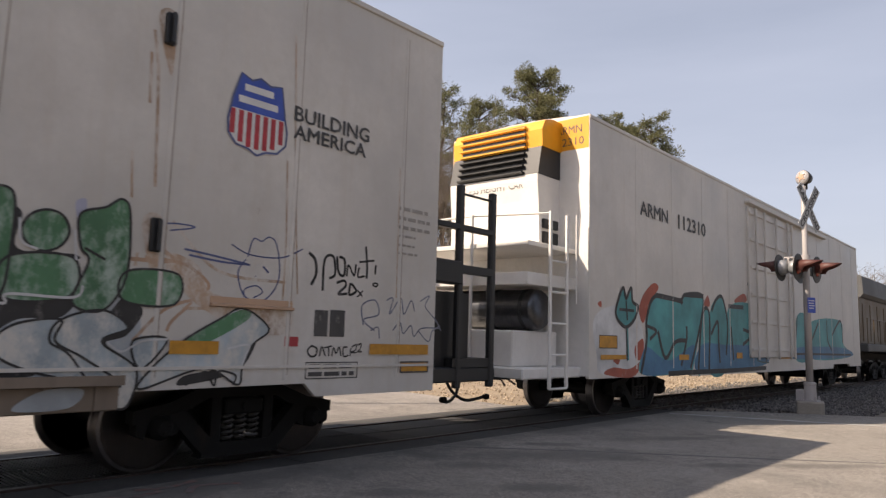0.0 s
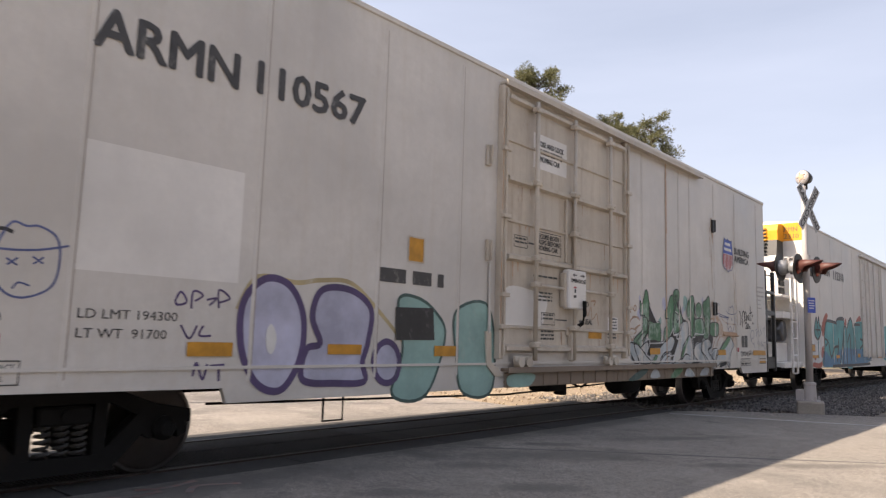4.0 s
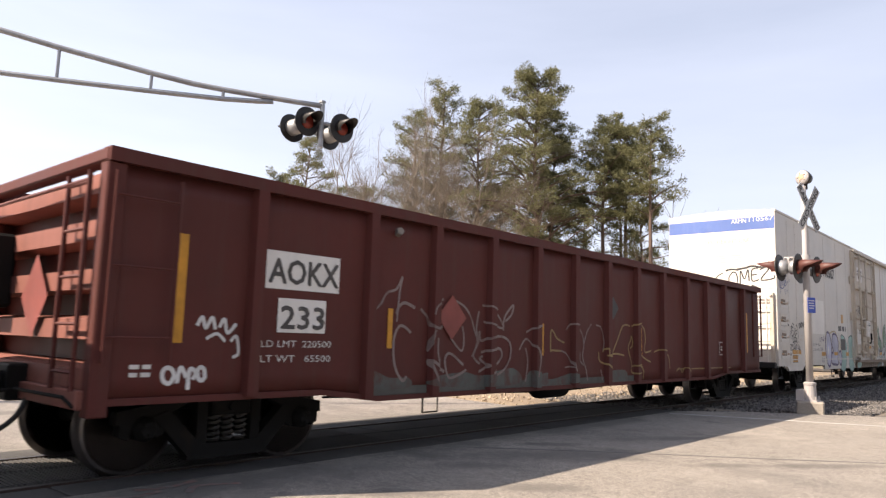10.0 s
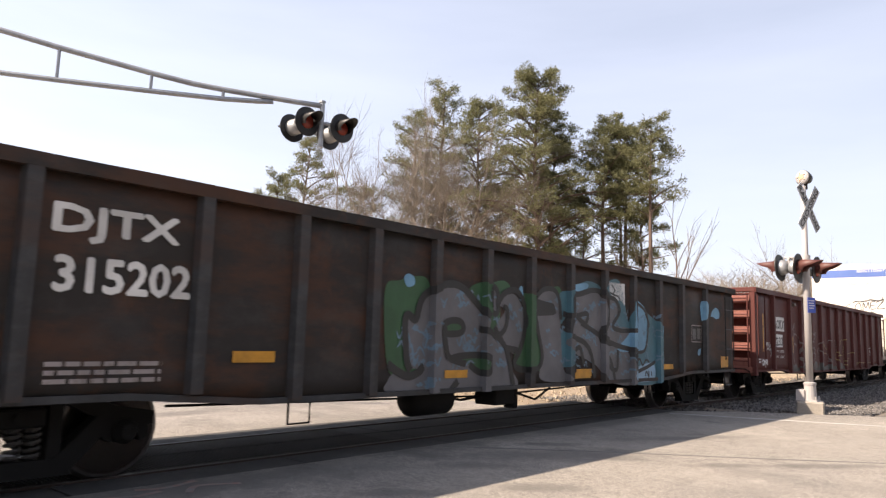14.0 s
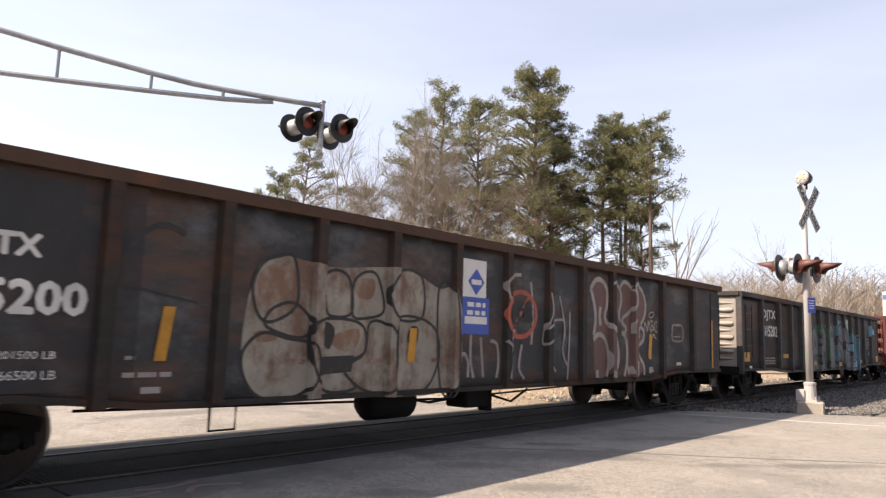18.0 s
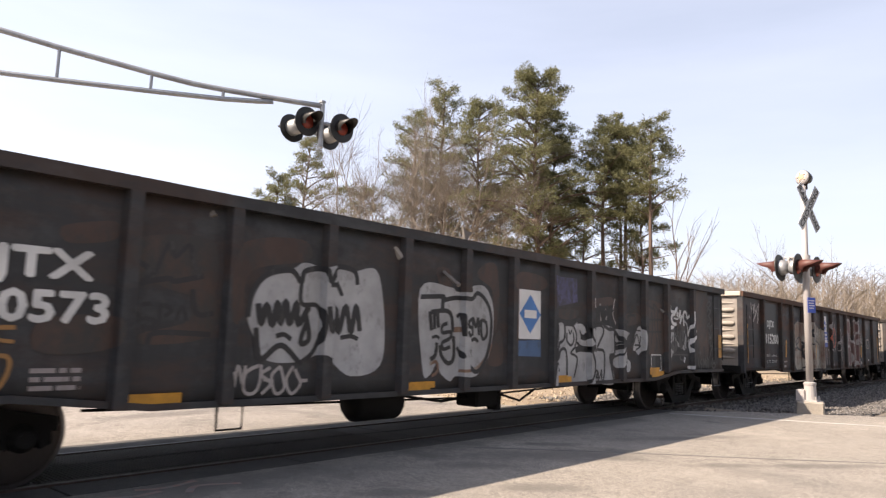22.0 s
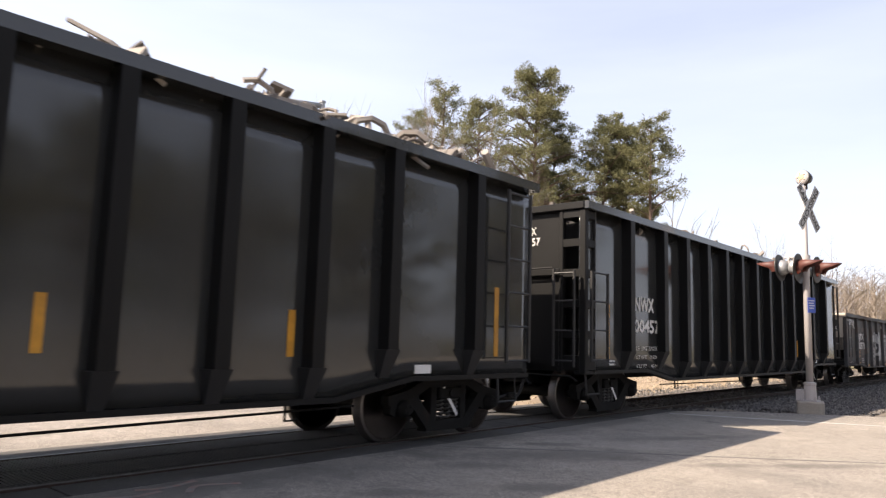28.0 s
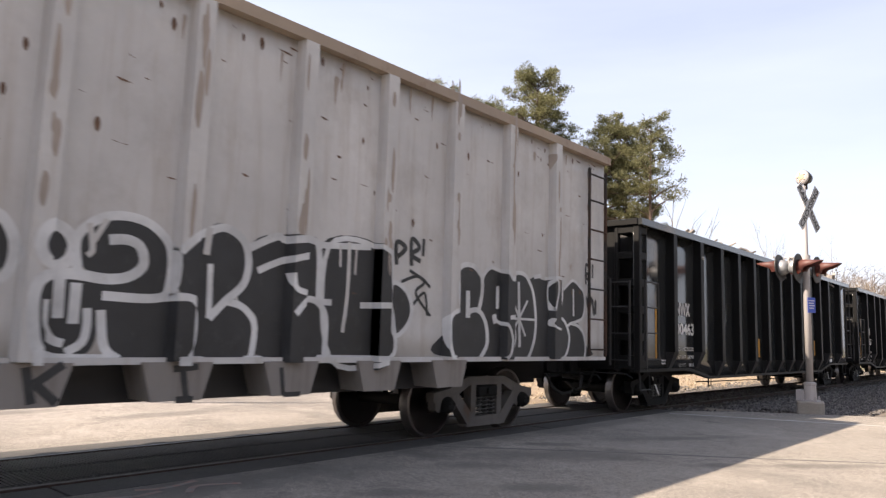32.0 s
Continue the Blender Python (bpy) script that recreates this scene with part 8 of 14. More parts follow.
Paint().blob(((-4.26, 0.87), (-3.63, 0.93), (-3.23, 0.88), (-2.51, 0.97), (-2.39, 0.74), (-4.14, 0.76))).put("sill_repaint", SP_TEALGREY, car_c, ("side", y_c), 0.0031, spans_c)
Paint().blob(((-2.21, 0.8), (-2.01, 0.93), (-1.62, 0.78), (-1.61, 0.68), (-2.21, 0.7))).put("sill_repaint", SP_TEALGREY, car_c, ("side", y_c), 0.0032, spans_c)
Paint().blob(((-1.95, 0.8), (-1.61, 0.89), (-1.53, 0.78), (-0.85, 0.87), (-0.81, 0.72), (-1.94, 0.7))).put("sill_repaint", SP_TEALGREY, car_c, ("side", y_c), 0.0033, spans_c)
Paint().blob(((0.4, 0.87), (0.97, 0.88), (0.98, 0.68), (0.46, 0.69))).put("sill_repaint", SP_TEALGREY, car_c, ("side", y_c), 0.0034, spans_c)
Paint().blob(((-3.07, 1.91), (-2.82, 2.05), (-2.48, 2.13), (-2.32, 2.08), (-2.3, 1.92), (-2.49, 1.63), (-2.71, 1.64), (-2.68, 1.1), (-2.43, 0.97), (-2.71, 0.9), (-2.98, 1.01))).put("graffiti_fill", SP_GREEN_D, car_d, ("side", y_d), 0.003, spans_d, label="dark green sprayed background")
Paint().blob(((-1.49, 2.03), (-1.23, 2.15), (-1.12, 2.13), (-0.72, 2.21), (-0.55, 2.09), (-0.78, 1.94), (-0.82, 1.44), (-1.11, 1.53), (-1.27, 1.77))).put("graffiti_fill", SP_GREEN_D, car_d, ("side", y_d), 0.0031, spans_d)
Paint().blob(((-1.16, 2.13), (-0.91, 1.76), (-0.93, 1.54), (-1.12, 1.62))).put("graffiti_fill", SP_GREEN_D, car_d, ("side", y_d), 0.0032, spans_d)
Paint().blob(((-0.25, 2.04), (0.06, 2.04), (0.21, 2.11), (0.75, 2.23), (0.77, 1.97), (0.15, 1.92), (0.28, 1.01), (0.1, 0.94), (-0.37, 0.97), (-0.45, 1.14), (-0.17, 1.66))).put("graffiti_fill", SP_GREEN_D, car_d, ("side", y_d), 0.0033, spans_d)
Paint().blob(((2.19, 2.34), (2.78, 2.48), (3.12, 1.76), (3.3, 2.17), (3.87, 1.96), (4.48, 1.65), (4.54, 0.7), (3.22, 0.67), (3.34, 1.21), (2.63, 1.58), (2.31, 2.13))).put("graffiti_fill", SP_TEAL_D, car_d, ("side", y_d), 0.004, spans_d, label="teal sprayed background")
Paint().blob(((0.76, 2.1), (1.07, 2.2), (1.65, 2.39), (2.08, 2.26), (1.09, 1.83), (0.78, 1.65))).put("graffiti_fill", SP_TEAL_D, car_d, ("side", y_d), 0.0041, spans_d)
Paint().blob(((0.79, 1.52), (1.11, 1.46), (1.81, 1.17), (1.92, 0.99), (1.31, 1.17), (1.09, 1), (0.82, 1.01))).put("graffiti_fill", SP_TEAL_D, car_d, ("side", y_d), 0.0042, spans_d)
Paint().blob(((2.29, 1.28), (2.7, 1.28), (2.65, 0.95), (2.36, 0.99))).put("graffiti_fill", SP_TEAL_D, car_d, ("side", y_d), 0.0043, spans_d)
Paint().blob(((-2.69, 1.54), (-2.66, 1.64), (-2.53, 1.59), (-2.45, 1.82), (-2.2, 1.98), (-1.93, 2.06), (-1.62, 2.02), (-1.31, 1.83), (-1.12, 1.65), (-1.11, 1.47), (-0.73, 1.28), (-0.51, 0.96), (-0.45, 0.69), (-2.25, 0.71), (-2.45, 0.97), (-2.6, 1), (-2.69, 1.2))).put("graffiti_fill", SP_GREYBLUE, car_d, ("side", y_d), 0.006, spans_d, label="large grey bubble lettering")
Paint().blob(((-0.9, 1.54), (-0.69, 1.78), (-0.85, 1.87), (-0.7, 1.98), (-0.47, 2.03), (-0.25, 1.84), (-0.22, 1.5), (-0.41, 1.19), (-0.57, 1.22), (-0.74, 1.41))).put("graffiti_fill", SP_GREYBLUE, car_d, ("side", y_d), 0.0061, spans_d)
Paint().blob(((-1.06, 2.04), (-0.98, 2.11), (-0.88, 1.99), (-0.88, 1.77), (-0.99, 1.76))).put("graffiti_fill", SP_GREYBLUE, car_d, ("side", y_d), 0.0062, spans_d)
Paint().blob(((0.09, 1.95), (0.33, 2.14), (0.62, 2.15), (0.77, 1.87), (0.87, 1.01), (1.06, 0.76), (0.26, 0.79), (0.28, 1.13), (0.19, 1.59))).put("graffiti_fill", SP_GREYBLUE, car_d, ("side", y_d), 0.0063, spans_d)
Paint().blob(((1.12, 2.1), (1.76, 2.23), (2.09, 2.15), (2.24, 1.79), (2.01, 1.49), (2.24, 1.31), (3.01, 1.29), (3.35, 0.66), (2.37, 0.7), (1.92, 0.99), (1.03, 1.26), (1.04, 1.53), (1.14, 1.8))).put("graffiti_fill", SP_GREYBLUE, car_d, ("side", y_d), 0.0064, spans_d)
Paint().blob(((2.31, 2.13), (2.61, 2.11), (2.77, 1.93), (2.51, 1.69), (3.32, 1.61), (3.27, 1.25), (2.35, 1.35), (2.17, 1.57))).put("graffiti_fill", SP_GREYBLUE, car_d, ("side", y_d), 0.006, spans_d)
Paint().blob(((-2.97, 0.86), (-2.85, 0.95), (-2.71, 0.9), (-2.43, 0.97), (-2.22, 0.94), (-2.09, 0.7), (-2.96, 0.72))).put("graffiti_fill", SP_GREYBLUE, car_d, ("side", y_d), 0.005, spans_d)
Paint().blob(((3.3, 2.17), (3.87, 1.96), (3.85, 1.42), (3.61, 1.21), (3.27, 1.23), (2.95, 1.21), (2.7, 1.28), (3.19, 1.6))).put("graffiti_fill", SP_SKY, car_d, ("side", y_d), 0.009, spans_d, label="light blue sprayed shape")
Paint().blob(((-2.76, 2.09), (-2.68, 2.14), (-2.58, 2.1), (-2.58, 2.01), (-2.7, 1.98))).put("graffiti_fill", SP_SKY, car_d, ("side", y_d), 0.0091, spans_d)
Paint().blob(((1.18, 2.28), (1.6, 2.35), (1.63, 2.27), (1.21, 2.18))).put("graffiti_fill", SP_SKY, car_d, ("side", y_d), 0.0092, spans_d)
Paint().blob(((4.44, 1.73), (4.56, 1.76), (4.56, 1.56), (4.44, 1.56))).put("graffiti_fill", SP_SKY, car_d, ("side", y_d), 0.0093, spans_d)
Paint().blob(((-0.35, 2.11), (-0.27, 2.16), (-0.24, 1.98), (-0.32, 1.96))).put("graffiti_fill", SP_SKY, car_d, ("side", y_d), 0.0094, spans_d)
Paint().blob(((-1.95, 1.52), (-1.83, 1.6), (-1.64, 1.55), (-1.66, 1.46), (-1.9, 1.44))).put("graffiti_fill", SP_GREEN_D, car_d, ("side", y_d), 0.01, spans_d)
Paint().blob(((-1.78, 1.1), (-1.48, 1.15), (-1.15, 1.14), (-1.1, 0.97), (-1.3, 0.94), (-1.54, 1.06))).put("graffiti_fill", SP_GREEN_D, car_d, ("side", y_d), 0.0101, spans_d)
Paint().blob(((3.35, 0.9), (4.11, 1.01), (4.16, 0.69), (3.35, 0.69))).put("graffiti_fill", SP_SKYLIGHT, car_d, ("side", y_d), 0.01, spans_d)
Paint().stroke(((-2.6, 0.97), (-2.67, 1.1), (-2.72, 1.54), (-2.67, 1.64), (-2.53, 1.59), (-2.45, 1.82), (-2.28, 1.96), (-1.93, 2.07), (-1.62, 2.03), (-1.27, 1.8), (-1.12, 1.68)), 0.1).stroke(((-2.99, 1.05), (-2.8, 0.95), (-2.61, 0.9), (-2.41, 0.97), (-2.44, 1.03)), 0.1).stroke(((-1.28, 1.51), (-1.11, 1.47), (-0.81, 1.38), (-0.6, 1.15), (-0.46, 0.72)), 0.09).stroke(((-2, 1.55), (-1.86, 1.6), (-1.68, 1.59), (-1.61, 1.51), (-1.69, 1.44), (-1.96, 1.43), (-1.98, 1.52), (-1.98, 1.41), (-1.91, 1.15), (-1.72, 1.07), (-1.54, 1.04)), 0.09).stroke(((-1.87, 1.1), (-1.67, 1.14), (-1.22, 1.15), (-1.04, 1.06), (-1.13, 0.92), (-1.3, 0.94), (-1.47, 1.03)), 0.09).stroke(((-1.1, 2.04), (-1.01, 2.12), (-0.88, 2.04), (-0.86, 1.77), (-0.95, 1.73), (-1.05, 1.85), (-1.1, 2.04)), 0.08).stroke(((-0.87, 1.86), (-0.71, 2.03), (-0.43, 2.09), (-0.23, 1.91), (-0.19, 1.57), (-0.29, 1.26), (-0.44, 1.05), (-0.31, 0.95), (0.03, 0.95)), 0.09).stroke(((-0.93, 1.54), (-0.82, 1.44), (-0.67, 1.55), (-0.63, 1.78), (-0.73, 1.84)), 0.08).stroke(((-0.65, 1.25), (-0.37, 1.22)), 0.1).stroke(((-1.84, 0.7), (-1.7, 0.82)), 0.1).stroke(((0.08, 2.01), (0.29, 2.15), (0.58, 2.17), (0.74, 2.03), (0.8, 1.71)), 0.08).stroke(((0.09, 1.93), (0.19, 1.91), (0.6, 1.86), (0.12, 1.82)), 0.16).stroke(((0.03, 2.04), (0.13, 1.59), (0.28, 1.13), (0.1, 0.94), (-0.37, 0.97)), 0.08).stroke(((0.86, 1.81), (1.09, 1.8), (1.11, 2.1), (1.41, 2.16), (1.86, 2.25), (2.23, 2.16), (2.22, 1.75), (2.01, 1.49)), 0.09).stroke(((1.28, 1.79), (1.62, 1.84), (1.58, 1.68), (1.43, 1.71), (1.28, 1.79)), 0.08).stroke(((1.43, 1.68), (1.95, 1.52), (2.23, 1.42), (2.7, 1.32), (3.27, 1.25)), 0.09).stroke(((1.02, 1.46), (1.5, 1.37), (1.76, 1.17), (1.88, 0.78)), 0.09).stroke(((2.31, 2.16), (2.61, 2.13), (2.77, 1.93), (2.51, 1.67), (2.81, 1.59), (3.32, 1.61)), 0.08).stroke(((3.3, 2.17), (3.35, 1.65)), 0.08).stroke(((3.3, 2.17), (3.8, 1.98), (3.91, 1.71), (3.81, 1.29), (3.54, 1.21), (3.27, 1.25)), 0.06).stroke(((3.8, 1.95), (3.95, 1.75), (3.88, 1.67)), 0.06).stroke(((2.29, 1.28), (2.36, 0.99), (2.66, 0.91), (2.7, 1.25)), 0.08).stroke(((3.33, 1.25), (3.35, 0.88), (3.75, 0.91), (4.22, 1.03)), 0.07).stroke(((3.79, 0.77), (3.83, 0.85), (3.94, 0.76), (3.93, 0.86), (3.94, 0.72)), 0.035).stroke(((4.04, 0.85), (4.06, 0.76)), 0.035).stroke(((3.41, 0.97), (3.54, 1.09), (3.68, 0.97), (3.82, 1.07), (3.97, 1.01)), 0.04).stroke(((1.22, 1.23), (1.4, 1.27), (1.52, 1)), 0.08).stroke(((2.3, 1.21), (2.48, 0.99), (2.6, 0.71)), 0.08).put("graffiti_outline", SP_BLACK_D, car_d, ("side", y_d), 0.014, spans_d, label="thick black outlines")
Paint().stroke(((-2.31, 1.26), (-2.26, 1.23), (-2.24, 1.29), (-2.2, 1.27)), 0.035).stroke(((-2.33, 1.53), (-2.3, 1.5), (-2.29, 1.56), (-2.26, 1.53)), 0.035).stroke(((-2.32, 1.05), (-2.29, 1.02), (-2.28, 1.06), (-2.26, 1.05)), 0.035).stroke(((-2.57, 1.07), (-2.53, 1.03), (-2.53, 1.1), (-2.49, 1.05)), 0.035).stroke(((-2.57, 1.48), (-2.53, 1.47), (-2.52, 1.51), (-2.49, 1.48)), 0.035).stroke(((-2.43, 1.08), (-2.39, 1.06), (-2.38, 1.09), (-2.34, 1.07)), 0.035).stroke(((-1.73, 1.81), (-1.69, 1.78), (-1.68, 1.84), (-1.64, 1.81)), 0.035).stroke(((-1.52, 1.97), (-1.47, 1.94), (-1.46, 2.01), (-1.42, 1.98)), 0.035).stroke(((-1.71, 1.82), (-1.65, 1.8), (-1.63, 1.85), (-1.58, 1.83)), 0.035).stroke(((-1.77, 1.95), (-1.71, 1.92), (-1.69, 1.99), (-1.64, 1.95)), 0.035).stroke(((-1.38, 1.91), (-1.33, 1.88), (-1.32, 1.96), (-1.28, 1.9)), 0.035).stroke(((-1.68, 1.98), (-1.63, 1.97), (-1.62, 2.02), (-1.57, 1.97)), 0.035).stroke(((-1.51, 1.28), (-1.48, 1.25), (-1.47, 1.29), (-1.44, 1.27)), 0.035).stroke(((-1.62, 1.25), (-1.58, 1.24), (-1.57, 1.28), (-1.54, 1.24)), 0.035).stroke(((-1.47, 1.24), (-1.42, 1.2), (-1.41, 1.27), (-1.37, 1.21)), 0.035).stroke(((-1.41, 1.37), (-1.37, 1.32), (-1.36, 1.39), (-1.32, 1.37)), 0.035).stroke(((-1.55, 1.32), (-1.5, 1.29), (-1.48, 1.34), (-1.44, 1.32)), 0.035).stroke(((-1.58, 1.23), (-1.52, 1.2), (-1.5, 1.24), (-1.44, 1.21)), 0.035).stroke(((-0.78, 1.03), (-0.73, 1.01), (-0.71, 1.06), (-0.67, 1.03)), 0.035).stroke(((-0.74, 1.04), (-0.69, 0.99), (-0.67, 1.05), (-0.63, 1.01)), 0.035).stroke(((-0.88, 1.05), (-0.81, 1), (-0.79, 1.1), (-0.74, 1.06)), 0.035).stroke(((-1.07, 1.14), (-1.04, 1.1), (-1.03, 1.16), (-0.99, 1.12)), 0.035).stroke(((-0.9, 1.24), (-0.83, 1.2), (-0.81, 1.25), (-0.75, 1.25)), 0.035).stroke(((-0.82, 1.24), (-0.76, 1.19), (-0.75, 1.26), (-0.7, 1.21)), 0.035).stroke(((-0.42, 1.6), (-0.37, 1.57), (-0.35, 1.64), (-0.31, 1.57)), 0.035).stroke(((-0.67, 1.81), (-0.6, 1.77), (-0.58, 1.82), (-0.52, 1.79)), 0.035).stroke(((-0.39, 1.53), (-0.33, 1.5), (-0.32, 1.55), (-0.27, 1.5)), 0.035).stroke(((-0.57, 1.71), (-0.49, 1.67), (-0.47, 1.77), (-0.4, 1.7)), 0.035).stroke(((-0.66, 1.83), (-0.6, 1.79), (-0.58, 1.88), (-0.53, 1.82)), 0.035).stroke(((-0.35, 1.82), (-0.3, 1.8), (-0.28, 1.84), (-0.23, 1.83)), 0.035).stroke(((0.31, 1.92), (0.36, 1.89), (0.37, 1.97), (0.41, 1.92)), 0.035).stroke(((0.53, 1.85), (0.6, 1.81), (0.63, 1.89), (0.7, 1.86)), 0.035).stroke(((0.64, 2.02), (0.7, 1.98), (0.72, 2.04), (0.77, 2)), 0.035).stroke(((0.62, 2.02), (0.67, 2.01), (0.68, 2.07), (0.73, 2.03)), 0.035).stroke(((0.42, 1.97), (0.47, 1.94), (0.49, 1.99), (0.53, 1.96)), 0.035).stroke(((0.35, 1.87), (0.42, 1.85), (0.45, 1.92), (0.52, 1.89)), 0.035).stroke(((0.56, 1.18), (0.64, 1.14), (0.67, 1.21), (0.74, 1.16)), 0.035).stroke(((0.8, 1.08), (0.88, 1.03), (0.91, 1.11), (0.98, 1.06)), 0.035).stroke(((0.36, 1.3), (0.43, 1.27), (0.46, 1.32), (0.52, 1.31)), 0.035).stroke(((0.37, 1.54), (0.42, 1.51), (0.44, 1.55), (0.48, 1.52)), 0.035).stroke(((0.48, 1.21), (0.55, 1.19), (0.57, 1.22), (0.63, 1.22)), 0.035).stroke(((0.78, 1.57), (0.84, 1.52), (0.86, 1.6), (0.92, 1.58)), 0.035).stroke(((1.98, 2.03), (2.04, 2), (2.06, 2.07), (2.12, 2.05)), 0.035).stroke(((1.73, 1.94), (1.8, 1.92), (1.82, 1.96), (1.87, 1.97)), 0.035).stroke(((1.67, 1.99), (1.76, 1.97), (1.8, 2.02), (1.87, 1.98)), 0.035).stroke(((1.19, 1.98), (1.26, 1.96), (1.29, 2), (1.36, 1.97)), 0.035).stroke(((1.51, 1.85), (1.6, 1.81), (1.63, 1.89), (1.71, 1.87)), 0.035).stroke(((1.73, 1.99), (1.8, 1.96), (1.83, 2.05), (1.9, 1.98)), 0.035).stroke(((1.21, 1.31), (1.28, 1.28), (1.31, 1.34), (1.38, 1.3)), 0.035).stroke(((1.54, 1.46), (1.6, 1.43), (1.62, 1.49), (1.67, 1.48)), 0.035).stroke(((1.67, 1.58), (1.74, 1.52), (1.77, 1.62), (1.83, 1.58)), 0.035).stroke(((1.41, 1.46), (1.47, 1.41), (1.49, 1.48), (1.54, 1.47)), 0.035).stroke(((1.66, 1.49), (1.71, 1.45), (1.73, 1.53), (1.77, 1.51)), 0.035).stroke(((1.61, 1.61), (1.68, 1.59), (1.71, 1.64), (1.77, 1.58)), 0.035).stroke(((2.42, 2.02), (2.53, 1.97), (2.56, 2.06), (2.65, 2)), 0.035).stroke(((2.66, 1.6), (2.76, 1.58), (2.8, 1.65), (2.89, 1.6)), 0.035).stroke(((2.43, 1.7), (2.53, 1.67), (2.57, 1.72), (2.66, 1.71)), 0.035).stroke(((2.43, 1.62), (2.54, 1.58), (2.58, 1.64), (2.68, 1.61)), 0.035).stroke(((2.37, 2.02), (2.46, 1.99), (2.5, 2.05), (2.57, 2.04)), 0.035).stroke(((2.5, 1.68), (2.61, 1.67), (2.65, 1.72), (2.75, 1.68)), 0.035).stroke(((-2.33, 0.78), (-2.29, 0.75), (-2.28, 0.8), (-2.25, 0.76)), 0.035).stroke(((-2.17, 0.87), (-2.12, 0.84), (-2.11, 0.89), (-2.07, 0.85)), 0.035).stroke(((-2.3, 0.85), (-2.25, 0.8), (-2.24, 0.87), (-2.21, 0.83)), 0.035).stroke(((-2.48, 0.8), (-2.44, 0.78), (-2.42, 0.81), (-2.38, 0.78)), 0.035).stroke(((-2.55, 0.93), (-2.51, 0.9), (-2.51, 0.95), (-2.48, 0.92)), 0.035).stroke(((-2.34, 0.84), (-2.29, 0.8), (-2.28, 0.87), (-2.23, 0.82)), 0.035).stroke(((2.99, 0.88), (3.1, 0.85), (3.15, 0.9), (3.25, 0.89)), 0.035).stroke(((2.21, 0.79), (2.29, 0.77), (2.32, 0.8), (2.39, 0.78)), 0.035).stroke(((2.82, 0.84), (2.91, 0.81), (2.95, 0.88), (3.03, 0.84)), 0.035).stroke(((2.47, 1.22), (2.56, 1.18), (2.6, 1.25), (2.68, 1.22)), 0.035).stroke(((3.03, 1.07), (3.14, 1.04), (3.19, 1.11), (3.29, 1.05)), 0.035).stroke(((2.3, 1.19), (2.39, 1.17), (2.43, 1.21), (2.51, 1.2)), 0.035).put("graffiti_line", SP_SKY_DIM, car_d, ("side", y_d), 0.012, spans_d, label="light blue flicks over the grey")
Paint().poly(((2.37, 2.43), (2.98, 2.44), (2.99, 2.04), (2.85, 2.13), (2.67, 2.12), (2.4, 2.25))).put("white_patch", SP_WHITE, car_d, ("side", y_d), 0.004, spans_d, label="torn white sticker")
Paint().stroke(((2.48, 2.39), (2.6, 2.3), (2.54, 2.22), (2.73, 2.2), (2.79, 2.13)), 0.03).stroke(((2.4, 2.25), (2.6, 2.21)), 0.03).put("graffiti_line", SP_BLACK_D, car_d, ("side", y_d), 0.007, spans_d)
Paint().blob(((6.52, 2.25), (6.63, 2.34), (6.78, 2.28), (6.77, 2.04), (6.6, 1.9), (6.54, 2.1))).put("graffiti_fill", SP_SKY, car_d, ("side", y_d), 0.006, spans_d, label="light blue sprayed shape")
Paint().blob(((7.14, 2.02), (7.21, 2.14), (7.43, 2.23), (7.64, 2.16), (7.64, 2.01), (7.44, 1.98), (7.24, 2.02))).put("graffiti_fill", SP_SKY, car_d, ("side", y_d), 0.0061, spans_d)
Paint().blob(((6.35, 1.24), (6.5, 1.3), (6.5, 1.19), (6.38, 1.15))).put("graffiti_fill", SP_SKY, car_d, ("side", y_d), 0.0062, spans_d)
Paint().stroke(((1.31, 2.11), (1.37, 1.81), (1.23, 1.56), (1.53, 1.69), (1.78, 1.71)), 0.04).stroke(((1.23, 1.56), (1.21, 1.32), (1.47, 1.39), (1.42, 1.08), (1.58, 0.9)), 0.04).stroke(((1.67, 2.08), (1.83, 1.58), (1.77, 1.21), (1.95, 0.96)), 0.04).stroke(((1.98, 1.85), (1.97, 1.4), (1.92, 0.77)), 0.04).stroke(((0.25, 1.95), (0.18, 2.16), (0.35, 2.29), (0.61, 2.33)), 0.05).stroke(((0.18, 1.36), (0.36, 1.31), (0.47, 1.53)), 0.05).stroke(((0.43, 1.31), (0.28, 0.83)), 0.05).stroke(((0.65, 1.31), (0.58, 0.98), (0.72, 0.81)), 0.05).stroke(((0.86, 2.24), (0.93, 1.78), (0.89, 1.31)), 0.05).put("graffiti_line", SP_WHITE_FADED, car_e, ("side", y_e), 0.006, spans_e)
Paint().stroke(((-0.11, 1.35), (0.04, 1.3), (0.08, 1.04), (0.04, 0.84)), 0.05).stroke(((-0.76, 0.86), (-0.76, 1.1), (-0.67, 1.17), (-0.59, 1.05), (-0.59, 0.86)), 0.05).stroke(((-0.54, 1.44), (-0.54, 1.1), (-0.47, 0.85)), 0.05).stroke(((-0.33, 1.39), (-0.26, 0.85)), 0.05).stroke(((4.76, 1.58), (4.85, 1.79), (4.95, 1.59), (4.99, 1.8)), 0.02).stroke(((5.09, 1.72), (5.2, 1.81), (5.18, 1.62)), 0.02).put("graffiti_line", SP_WHITE_FADED, car_e, ("side", y_e), 0.006, spans_e)
